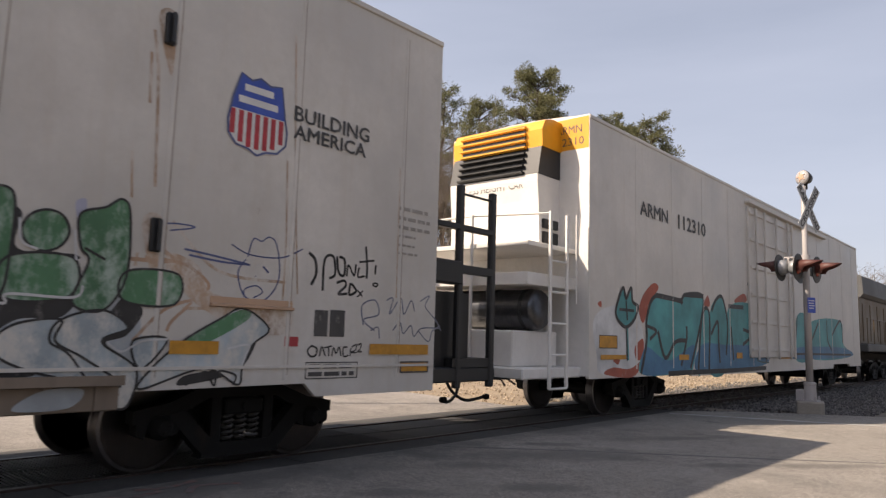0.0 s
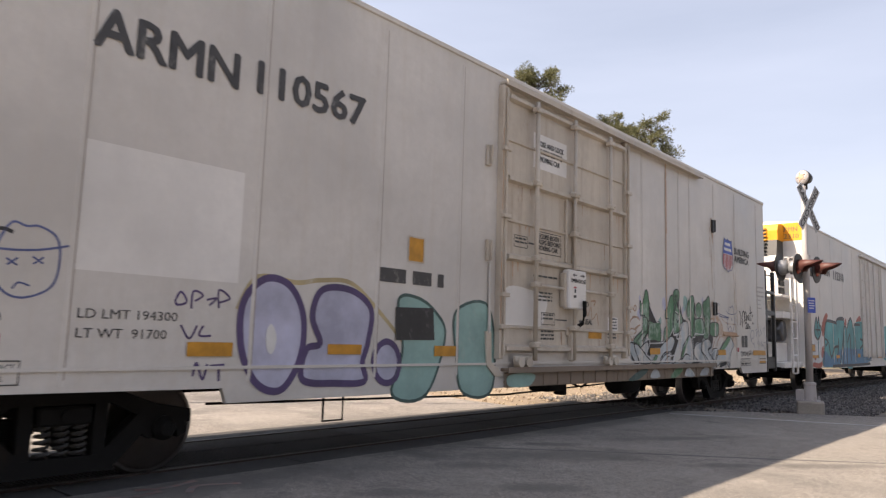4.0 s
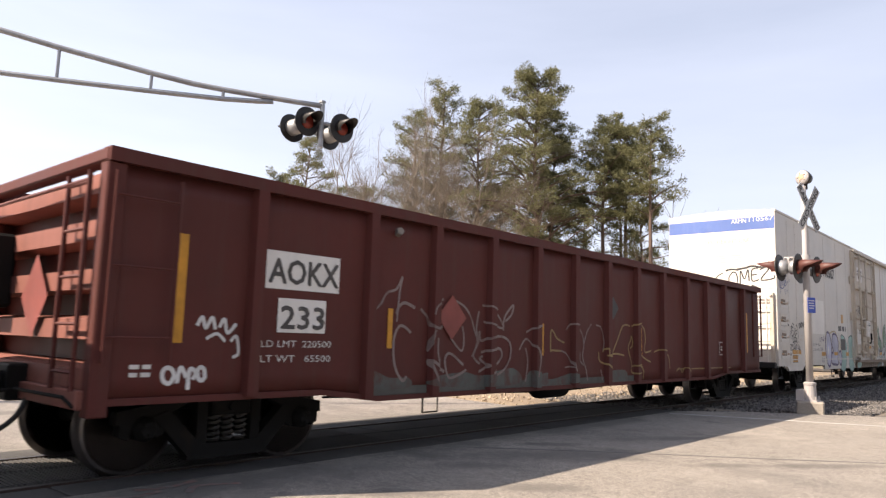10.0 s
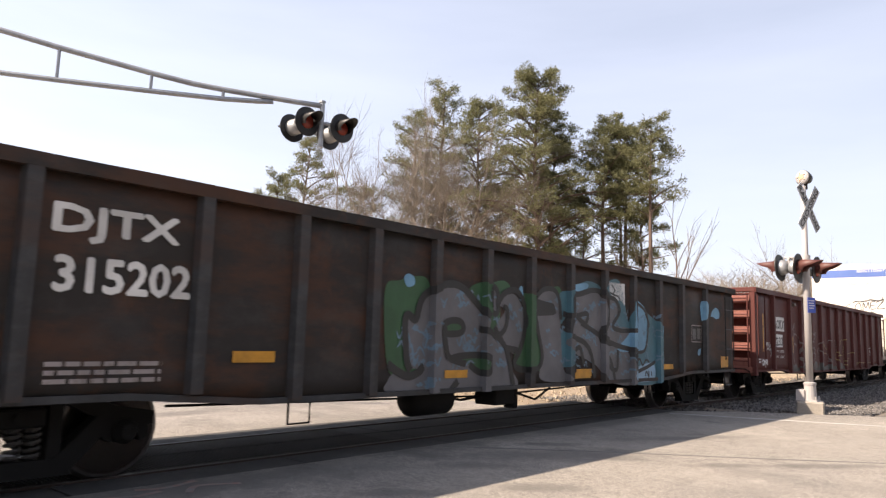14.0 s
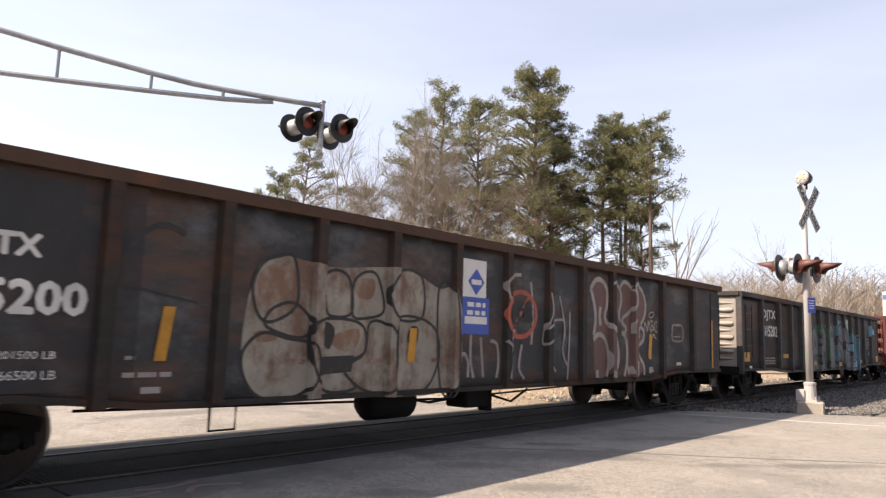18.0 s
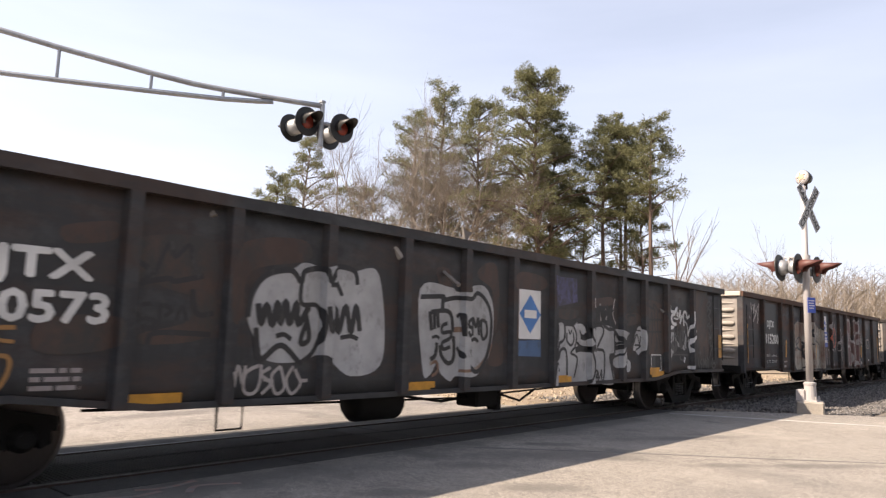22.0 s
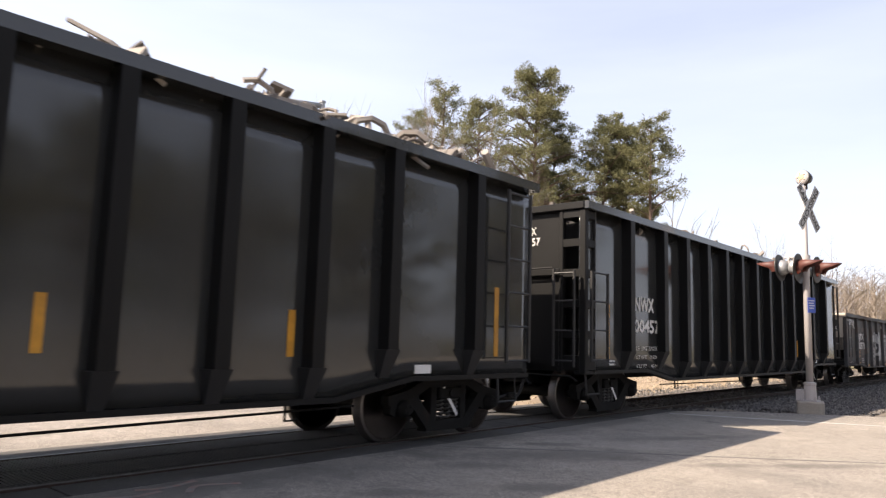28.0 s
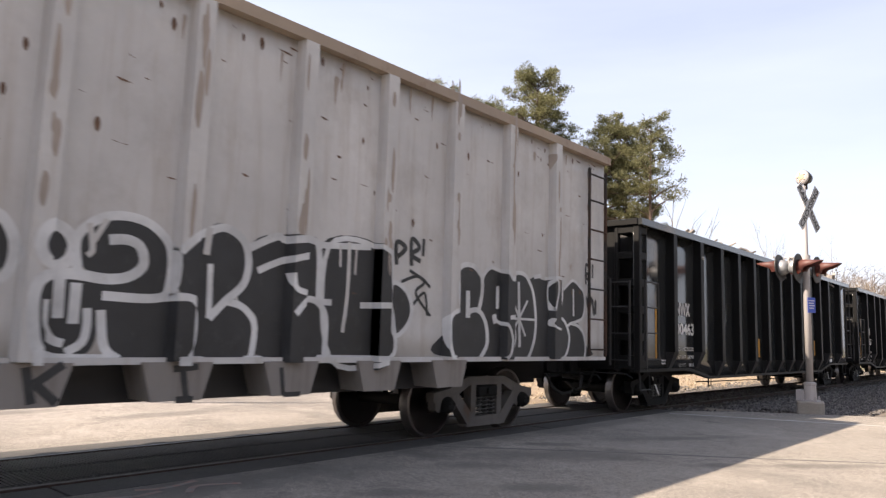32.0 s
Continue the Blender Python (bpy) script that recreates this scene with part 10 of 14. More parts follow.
Paint().blob(((6.01, 1.99), (6.24, 2.14), (6.53, 1.7), (6.11, 1.71))).put("rust_run", RUST_DIM, car_f, ("side", y_f), 0.0023, spans_f)
Paint().stroke(((4.66, 1.99), (4.77, 1.74), (4.76, 1.44), (4.71, 1.3)), 0.05).stroke(((4.74, 2.11), (5, 2.05), (5.02, 2.14), (5.27, 1.99)), 0.04).stroke(((4.91, 1.98), (4.96, 1.73), (4.89, 1.36)), 0.04).stroke(((5.06, 2.05), (5.05, 1.74), (5.15, 1.34), (5.03, 1.22)), 0.04).stroke(((5.2, 2.01), (5.19, 1.66), (5.32, 1.28)), 0.04).stroke(((4.76, 1.83), (5.42, 1.85)), 0.04).stroke(((4.75, 1.6), (5.36, 1.61)), 0.04).stroke(((4.13, 2.25), (4.27, 2.21), (4.22, 2.1), (4.39, 2.09)), 0.05).stroke(((4.81, 2.4), (4.82, 2.26)), 0.03).put("graffiti_line", SP_BLACK_E, car_f, ("side", y_f), 0.004, spans_f, label="faded dark scrawl")
Paint().blob(((5.66, 2.18), (5.75, 2.21), (5.81, 2.17), (5.81, 2.05), (5.72, 2.02), (5.65, 2.07))).stroke(((5.76, 2.07), (5.72, 1.89), (5.7, 1.69)), 0.12).stroke(((5.79, 2.05), (5.98, 2.03), (6.09, 2.1)), 0.06).stroke(((6.02, 2.02), (6.09, 2.1), (6.13, 2.09)), 0.09).stroke(((6.18, 2.03), (6.11, 1.98), (6.17, 1.94)), 0.05).stroke(((6.27, 2.09), (6.25, 1.98), (6.21, 1.93)), 0.09).stroke(((6.39, 1.98), (6.32, 1.91), (6.25, 1.8)), 0.07).stroke(((6.02, 1.99), (5.89, 1.97), (5.84, 1.9), (5.88, 1.82), (6, 1.78), (6.08, 1.8)), 0.07).stroke(((5.95, 1.91), (6.1, 1.89), (6.19, 1.91)), 0.03).stroke(((5.69, 1.76), (5.78, 1.72), (5.96, 1.7)), 0.08).stroke(((6.46, 1.76), (6.44, 2.01), (6.53, 2.06), (6.59, 2.02), (6.62, 1.94), (6.71, 1.96), (6.74, 2)), 0.06).stroke(((6.84, 2.08), (6.84, 1.85), (6.76, 1.72), (6.62, 1.51)), 0.05).stroke(((6.62, 1.51), (6.71, 1.36), (6.79, 1.22)), 0.08).stroke(((6.72, 1.33), (6.78, 1.46), (6.9, 1.53), (6.98, 1.53), (6.98, 1.63), (6.92, 1.69)), 0.07).stroke(((6.5, 1.86), (6.6, 1.8), (6.66, 1.68), (6.63, 1.58)), 0.03).stroke(((6.45, 1.01), (6.5, 1.11)), 0.06).stroke(((6.62, 0.9), (6.83, 0.9)), 0.07).put("graffiti_line", SP_WHITE, car_f, ("side", y_f), 0.005, spans_f, label="smeared white sprayed letters")
Paint().blob(((5.68, 1.59), (5.9, 1.62), (6.12, 1.61), (6.43, 1.67), (6.59, 1.52), (6.55, 1.24), (6.37, 1.29), (6.14, 1.33), (6.07, 1.26), (5.89, 1.19), (5.78, 1.04), (5.72, 1.11), (5.69, 1.31))).put("graffiti_fill", SP_SILVER, car_f, ("side", y_f), 0.0045, spans_f, label="dull silver sprayed fill")
Paint().blob(((5.85, 1.42), (6.06, 1.44), (6.12, 1.32), (6, 1.21), (5.85, 1.26), (5.76, 1.33), (5.8, 1.37))).put("graffiti_fill", MARK_BLACK, car_f, ("side", y_f), 0.007, spans_f, label="black sprayed scribble")
Paint().blob(((6.13, 1.65), (6.43, 1.67), (6.49, 1.48), (6.43, 1.39), (6.3, 1.28), (6.2, 1.35), (6.14, 1.5))).put("graffiti_fill", MARK_BLACK, car_f, ("side", y_f), 0.0071, spans_f)
Paint().stroke(((5.68, 1.64), (5.89, 1.65), (6, 1.71)), 0.06).stroke(((5.9, 1.55), (5.85, 1.46), (5.91, 1.41), (6.02, 1.47)), 0.035).stroke(((5.93, 1.67), (6.03, 1.53), (6.09, 1.44)), 0.04).stroke(((6.05, 1.71), (6.01, 1.56), (6.13, 1.47)), 0.035).stroke(((6.13, 1.74), (6.09, 1.56), (6.21, 1.44)), 0.035).stroke(((6.3, 1.77), (6.48, 1.67), (6.59, 1.52), (6.55, 1.32)), 0.04).stroke(((6.25, 1.31), (6.45, 1.38), (6.5, 1.21)), 0.035).stroke(((5.85, 1.17), (6.22, 1.17), (6.64, 1.16)), 0.035).stroke(((5.78, 1.04), (5.89, 1.17)), 0.035).stroke(((6.25, 1.14), (6.25, 1.08), (6.35, 1.05), (6.43, 1.08), (6.41, 1.14)), 0.035).stroke(((7.75, 2.32), (7.9, 2.35), (7.93, 2.28), (7.78, 2.19), (7.97, 2.14), (7.81, 2.02), (7.92, 1.96), (7.84, 1.74), (7.99, 1.83), (7.83, 1.53), (8.02, 1.64), (7.88, 1.37), (8.01, 1.36), (7.91, 1.2), (7.83, 1.09)), 0.04).put("graffiti_line", MARK_BLACK, car_f, ("side", y_f), 0.0085, spans_f, label="black sprayed scrawl")
Paint().stroke(((7.27, 1.26), (7.22, 1.2), (7.33, 1.22), (7.26, 1.14)), 0.035).stroke(((7.24, 1.12), (7.19, 1.01), (7.25, 0.89)), 0.035).stroke(((7.4, 1.08), (7.31, 1), (7.4, 0.94), (7.33, 0.87)), 0.035).stroke(((7.46, 0.89), (7.49, 1.08), (7.56, 0.94), (7.61, 1.08), (7.66, 0.89)), 0.035).stroke(((7.71, 1.11), (7.7, 0.94), (7.76, 0.88), (7.79, 1.01), (7.73, 1.11)), 0.035).stroke(((8.13, 1.13), (7.98, 1.04), (8.01, 0.88), (8.16, 0.9), (8.13, 0.99), (8.05, 0.97)), 0.035).put("graffiti_tag", MARK_BLACK, car_f, ("side", y_f), 0.0085, spans_f)
Paint().stroke(((7.81, 2.33), (7.73, 2.25), (7.87, 2.21), (7.73, 2.14), (7.96, 2.12), (7.79, 1.99), (7.94, 1.92), (7.75, 1.8), (7.97, 1.77), (7.81, 1.65), (7.96, 1.55), (7.77, 1.47), (7.96, 1.36), (7.86, 1.17)), 0.035).put("graffiti_tag", MARK_BLACK, car_f, ("side", y_f), 0.005, spans_f, label="black looping tag")
Paint().blob(((1.38, 0.72), (1.43, 1.03), (1.43, 1.35), (1.46, 1.59), (1.61, 1.69), (1.76, 1.63), (2.02, 1.62), (2.2, 1.72), (2.43, 1.66), (2.51, 1.59), (2.74, 1.66), (3.38, 1.62), (3.43, 1.22), (3.22, 1.14), (3.41, 0.67), (2.66, 0.69), (2.03, 0.68), (1.46, 0.69))).put("graffiti_fill", SP_SILVER, car_f, ("side", y_f), 0.004, spans_f, label="white bubble lettering")
Paint().blob(((3.42, 1.59), (3.74, 1.58), (4.01, 1.54), (3.8, 1.36), (3.71, 1.01), (3.53, 0.93), (3.35, 1.01), (3.44, 1.2))).put("graffiti_fill", SP_SILVER, car_f, ("side", y_f), 0.0041, spans_f)
Paint().blob(((4.09, 1.28), (4.23, 1.59), (4.4, 1.71), (4.56, 1.54), (4.54, 1.29), (4.36, 1.16), (4.23, 1.23))).put("graffiti_fill", SP_SILVER, car_f, ("side", y_f), 0.0042, spans_f)
Paint().blob(((3.81, 0.98), (3.9, 1.08), (4.03, 1.01), (4, 0.87), (3.88, 0.86))).put("graffiti_fill", SP_SILVER, car_f, ("side", y_f), 0.0043, spans_f)
Paint().stroke(((1.42, 1.08), (1.46, 1.35), (1.46, 1.59), (1.61, 1.69), (1.74, 1.64), (1.74, 1.42), (1.56, 1.32), (1.61, 1.28)), 0.05).stroke(((1.76, 1.63), (1.99, 1.63), (2.11, 1.48), (2.07, 1.29), (1.94, 1.19), (2.14, 1.1), (2.04, 0.79)), 0.04).stroke(((1.82, 1.51), (1.82, 1.38), (1.95, 1.31), (2.03, 1.4), (2.01, 1.52)), 0.04).stroke(((1.87, 1.56), (1.91, 1.49), (1.97, 1.56)), 0.03).stroke(((2.13, 1.7), (2.28, 1.71), (2.43, 1.63), (2.47, 1.51), (2.4, 1.44), (2.25, 1.46)), 0.09).stroke(((2.21, 1.56), (2.29, 1.46), (2.42, 1.51)), 0.04).stroke(((2.08, 1.23), (2.22, 1.26), (2.48, 1.25), (2.6, 1.29)), 0.1).stroke(((2.13, 1.36), (2.26, 1.29), (2.48, 1.27), (2.62, 1.34), (2.51, 1.46), (2.49, 1.61)), 0.05).stroke(((2.57, 1.59), (2.7, 1.64), (2.95, 1.65), (3.01, 1.53), (2.8, 1.27), (3.03, 1.21), (3.04, 0.86), (2.98, 0.69)), 0.05).stroke(((2.74, 1.21), (2.8, 1.27)), 0.04).stroke(((3.03, 1.66), (3.22, 1.6), (3.4, 1.62)), 0.06).stroke(((3.4, 1.59), (3.41, 1.2), (3.24, 1.14), (3.31, 0.91), (3.41, 0.67)), 0.05).stroke(((1.59, 1.1), (1.63, 1.23), (1.76, 1.25), (1.82, 1.12), (1.83, 0.84)), 0.05).stroke(((1.4, 1.02), (1.52, 1.01), (1.6, 0.9)), 0.04).stroke(((2.49, 1.22), (2.59, 1.02), (2.56, 0.83), (2.43, 0.69)), 0.05).stroke(((3.42, 1.57), (3.56, 1.46), (3.7, 1.36), (3.48, 1.28), (3.43, 1.38)), 0.08).stroke(((3.43, 1.35), (3.7, 1.37), (3.66, 1.2), (3.39, 1.12)), 0.04).stroke(((4.01, 1.54), (3.84, 1.39), (3.71, 1.01)), 0.04).stroke(((2.62, 0.8), (2.66, 0.86), (2.72, 0.83), (2.68, 0.77), (2.74, 0.75), (2.83, 0.87), (2.84, 0.74), (2.94, 0.87), (2.94, 0.74)), 0.03).stroke(((4.09, 1.2), (4.2, 1.56), (4.4, 1.72), (4.58, 1.52), (4.54, 1.26), (4.36, 1.15)), 0.045).stroke(((4.16, 1.37), (4.28, 1.54), (4.38, 1.37), (4.43, 1.51)), 0.035).stroke(((4.18, 1.34), (4.43, 1.33), (4.23, 1.25)), 0.035).stroke(((3.75, 1.2), (4.03, 1.47)), 0.03).stroke(((4.28, 1.61), (4.43, 1.61)), 0.03).put("graffiti_outline", SP_BLACK_E, car_f, ("side", y_f), 0.008, spans_f, label="black outlines")
Paint().stroke(((2.61, 1.87), (2.73, 1.97), (2.7, 1.77), (2.81, 1.95), (2.82, 1.75), (2.93, 1.99), (2.9, 1.75), (3.02, 1.97), (3.05, 1.76), (3.15, 1.97), (3.15, 1.79), (3.28, 1.96), (3.26, 1.69)), 0.06).stroke(((2.58, 1.69), (2.9, 1.72), (3.22, 1.6), (3.28, 1.75)), 0.05).stroke(((3.73, 2.01), (3.87, 2.05), (3.83, 1.91), (4.02, 2.03), (4.02, 1.89), (4.21, 2.04), (4.32, 1.93)), 0.05).stroke(((3.78, 1.8), (4.02, 1.88), (4.27, 1.88)), 0.05).stroke(((3.79, 1.71), (3.93, 1.77), (3.88, 1.66)), 0.04).put("graffiti_tag", SP_BLACK_E, car_f, ("side", y_f), 0.006, spans_f, label="black scrawled tag")
Paint().stroke(((2.58, 2.11), (2.59, 1.94)), 0.03).stroke(((3.43, 2.15), (3.35, 1.88), (3.46, 1.7)), 0.03).stroke(((2.89, 2.04), (2.92, 1.73)), 0.03).stroke(((3.1, 1.97), (3.11, 1.76)), 0.03).put("graffiti_line", SP_CHALK, car_f, ("side", y_f), 0.007, spans_f)
Paint().blob(((3.69, 1.87), (4.32, 1.93), (4.43, 1.77), (3.93, 1.69), (3.74, 1.77))).put("rust_run", RUST_DIM, car_f, ("side", y_f), 0.002, spans_f)
Paint().blob(((1.5, 1.85), (1.87, 1.89), (2.19, 1.87), (2.05, 1.74), (1.64, 1.73))).put("rust_run", RUST_DIM, car_f, ("side", y_f), 0.0021, spans_f)
Paint().blob(((2.53, 2.06), (3.27, 2.17), (3.36, 2.04), (2.61, 1.97))).put("rust_run", RUST_DIM, car_f, ("side", y_f), 0.0022, spans_f)
Paint().blob(((-0.56, 2.22), (-0.45, 2.23), (-0.34, 2.17), (-0.26, 2.01), (-0.27, 1.81), (-0.38, 1.67), (-0.51, 1.62))).put("graffiti_fill", SP_BLACK_I, car_i, ("side", y_i), 0.004, spans_i, label="black bubble lettering")
Paint().blob(((0.14, 2.03), (0.11, 1.93), (0.04, 1.88), (-0.04, 1.91), (-0.08, 2), (-0.06, 2.1), (0.02, 2.14), (0.1, 2.12))).put("graffiti_fill", SP_BLACK_I, car_i, ("side", y_i), 0.0041, spans_i)
Paint().blob(((-0.04, 1.73), (0.17, 1.8), (0.46, 1.79), (0.26, 1.86), (0.19, 2.09), (0.33, 2.26), (0.54, 2.34), (0.8, 2.3), (0.99, 2.11), (1, 1.69), (1.22, 1.65), (1.28, 1.39), (1.21, 1.13), (0.52, 1.11), (0.45, 1.52), (0.39, 1.22), (0.26, 1.14), (-0.01, 1.13), (-0.1, 1.27), (-0.12, 1.6))).put("graffiti_fill", SP_BLACK_I, car_i, ("side", y_i), 0.0042, spans_i)
Paint().blob(((1.03, 2.08), (1.3, 2.28), (1.48, 2.4), (1.73, 2.3), (1.82, 2.01), (1.68, 1.7), (1.91, 1.48), (1.94, 1.13), (1.28, 1.12), (1.28, 1.52), (1.06, 1.69))).put("graffiti_fill", SP_BLACK_I, car_i, ("side", y_i), 0.0043, spans_i)
Paint().blob(((1.83, 2.23), (2.11, 2.37), (2.53, 2.39), (2.66, 2.35), (2.71, 1.74), (2.8, 1.51), (2.8, 1.13), (2.01, 1.12), (1.94, 1.52), (1.71, 1.71))).put("graffiti_fill", SP_BLACK_I, car_i, ("side", y_i), 0.0044, spans_i)
Paint().blob(((2.69, 2.33), (3.67, 2.35), (3.77, 1.12), (2.85, 1.12))).put("graffiti_fill", SP_BLACK_I, car_i, ("side", y_i), 0.004, spans_i)
Paint().stroke(((-0.56, 2.22), (-0.45, 2.23), (-0.34, 2.17), (-0.26, 2.01), (-0.27, 1.81), (-0.38, 1.67), (-0.5, 1.6)), 0.085).stroke(((0.17, 2.03), (0.14, 1.91), (0.04, 1.85), (-0.06, 1.89), (-0.11, 2), (-0.08, 2.12), (0.01, 2.18), (0.11, 2.14)), 0.095, True).stroke(((0.61, 1.11), (0.48, 1.22), (0.43, 1.52)), 0.08).stroke(((0.34, 1.11), (0.09, 1.12), (-0.06, 1.2), (-0.11, 1.38), (-0.12, 1.63), (-0.05, 1.76), (0.17, 1.8), (0.46, 1.78), (0.65, 1.82), (0.76, 1.93), (0.72, 2.08), (0.6, 2.13), (0.45, 2.11)), 0.09).stroke(((0.22, 1.83), (0.19, 2.09), (0.33, 2.26), (0.54, 2.33), (0.8, 2.29), (0.99, 2.11), (1.01, 1.8), (0.92, 1.65), (0.43, 1.64)), 0.08).stroke(((0.92, 1.65), (1.18, 1.66), (1.27, 1.52), (1.27, 1.26), (1.19, 1.11)), 0.07).stroke(((1.04, 2.07), (1.19, 2.22), (1.34, 2.29), (1.53, 2.36), (1.73, 2.27), (1.81, 2.08), (1.77, 1.84), (1.58, 1.66), (1.42, 1.49)), 0.08).stroke(((1.42, 1.49), (1.4, 2)), 0.06).stroke(((1.58, 1.66), (1.78, 1.61), (1.92, 1.44), (1.9, 1.11)), 0.07).stroke(((1.8, 2.19), (2.12, 2.35), (2.25, 2.33), (2.58, 2.37), (2.68, 2.25), (2.7, 1.74)), 0.08).stroke(((1.92, 1.98), (2.18, 2.1), (2.52, 2.2)), 0.07).stroke(((2.28, 1.99), (2.33, 1.83), (2.55, 1.79)), 0.06).stroke(((2.33, 1.57), (2.48, 1.72), (2.67, 1.72), (2.81, 1.55), (2.81, 1.12)), 0.07).stroke(((2.7, 1.72), (2.88, 1.72)), 0.07).stroke(((2.69, 2.33), (3.43, 2.39)), 0.07).stroke(((3.3, 1.71), (3.71, 1.73)), 0.07).stroke(((3.69, 2.31), (3.73, 1.76)), 0.07).stroke(((0.09, 1.75), (0.1, 1.44)), 0.09).stroke(((0.22, 1.73), (0.22, 1.4)), 0.09).stroke(((-0.02, 1.58), (-0.01, 1.41), (0.06, 1.28), (0.16, 1.24)), 0.07).stroke(((0.18, 1.17), (0.3, 1.25), (0.33, 1.39), (0.32, 1.53)), 0.07).stroke(((-0.09, 1.12), (0.52, 1.11)), 0.09).stroke(((1.1, 1.1), (1.39, 1.1)), 0.08).stroke(((1.82, 1.11), (2.03, 1.11)), 0.07).stroke(((2.71, 1.12), (3.77, 1.11)), 0.07).put("graffiti_outline", SP_WHITE, car_i, ("side", y_i), 0.008, spans_i, label="thick white outlines")
Paint().stroke(((0.28, 2.23), (0.32, 2.02), (0.28, 1.96)), 0.05).stroke(((0.42, 2.28), (0.32, 2.08)), 0.05).stroke(((1.37, 2.34), (1.35, 2.08)), 0.07).stroke(((3.1, 2.41), (3.1, 1.84), (3.05, 1.4)), 0.05).stroke(((2.97, 2.36), (2.98, 2.12)), 0.03).stroke(((3.21, 2.34), (3.2, 2.05)), 0.03).put("worn_paint", GREY_CAR, car_i, ("side", y_i), 0.011, spans_i, label="scraped bare streaks")
Paint().blob(((2.81, 2.33), (3.64, 2.36), (3.73, 1.88), (3.84, 1.55), (3.81, 1.12), (2.9, 1.11))).put("graffiti_fill", SP_BLACK_I, car_i, ("side", y_i), 0.004, spans_i, label="black bubble lettering outlined in white")
Paint().blob(((3.79, 1.98), (4.04, 1.93), (4.15, 1.7), (4.06, 1.49), (3.85, 1.41))).put("graffiti_fill", SP_BLACK_I, car_i, ("side", y_i), 0.0041, spans_i)
Paint().stroke(((2.81, 2.33), (3.64, 2.36), (3.73, 1.88), (3.84, 1.55), (3.81, 1.12), (2.9, 1.11)), 0.06, True).stroke(((3.79, 1.98), (4.04, 1.93), (4.15, 1.7), (4.06, 1.49), (3.85, 1.41)), 0.06, True).put("graffiti_outline", SP_WHITE, car_i, ("side", y_i), 0.007, spans_i)
Paint().blob(((4.79, 1.13), (4.75, 1.44), (4.75, 1.61), (4.82, 1.7), (4.97, 1.75), (4.96, 1.97), (4.98, 2.18), (5.05, 2.3), (5.18, 2.35), (5.34, 2.34), (5.48, 2.25), (5.53, 2.19), (5.65, 2.32), (5.78, 2.36), (5.98, 2.32), (6.11, 2.22), (6.23, 2.31), (6.42, 2.34), (6.66, 2.28), (6.84, 2.34), (7.05, 2.3), (7.26, 2.35), (7.48, 2.31), (7.61, 2.18), (7.78, 2.28), (7.93, 2.34), (8.12, 2.29), (8.25, 2.19), (8.3, 1.97), (8.23, 1.78), (8.08, 1.69), (8.25, 1.54), (8.33, 1.33), (8.32, 1.12))).put("graffiti_fill", SP_BLACK_I, car_i, ("side", y_i), 0.004, spans_i, label="black bubble lettering with thin white outlines")
Paint().stroke(((4.83, 1.12), (4.77, 1.27), (4.75, 1.44), (4.75, 1.61), (4.83, 1.7), (4.99, 1.75)), 0.06).stroke(((4.97, 1.77), (4.94, 1.93), (4.95, 2.1)), 0.11).stroke(((4.96, 2.11), (4.98, 2.24), (5.06, 2.31), (5.18, 2.36), (5.34, 2.35), (5.48, 2.26), (5.53, 2.18), (5.53, 1.99), (5.48, 1.8), (5.45, 1.76)), 0.07).stroke(((5.24, 1.65), (5.26, 1.72), (5.37, 1.76), (5.49, 1.74), (5.59, 1.65), (5.65, 1.52), (5.67, 1.33), (5.61, 1.21), (5.52, 1.12)), 0.07).stroke(((5.53, 2.19), (5.6, 2.29), (5.72, 2.37), (5.83, 2.36), (5.98, 2.33), (6.11, 2.22)), 0.055).stroke(((5.87, 1.63), (6.02, 1.56), (6.11, 1.39), (6.08, 1.19), (5.99, 1.11)), 0.05).stroke(((6.11, 2.21), (6.2, 2.3), (6.36, 2.35), (6.54, 2.34), (6.66, 2.25), (6.78, 2.07), (6.85, 1.74), (6.84, 1.47), (6.76, 1.25), (6.67, 1.12)), 0.06).stroke(((6.14, 1.7), (6.27, 1.58), (6.33, 1.4), (6.26, 1.17)), 0.06).stroke(((6.79, 2.32), (6.98, 2.36)), 0.06).stroke(((7.09, 2.32), (7.33, 2.35), (7.51, 2.29), (7.6, 2.15), (7.56, 1.94), (7.4, 1.69)), 0.05).stroke(((7.4, 1.69), (7.55, 1.74), (7.71, 1.65), (7.82, 1.44), (7.77, 1.23), (7.67, 1.11)), 0.05).stroke(((7.63, 2.19), (7.78, 2.29), (7.93, 2.36), (8.12, 2.29)), 0.045).stroke(((8.1, 2.29), (8.26, 2.19), (8.3, 1.97), (8.23, 1.77), (8.05, 1.7), (7.86, 1.66), (7.75, 1.61)), 0.045).stroke(((7.86, 1.66), (8.1, 1.62), (8.27, 1.49), (8.33, 1.27), (8.3, 1.13)), 0.05).stroke(((4.79, 1.13), (4.89, 1.13)), 0.05).put("graffiti_outline", SP_WHITE, car_i, ("side", y_i), 0.008, spans_i, label="white outlines")
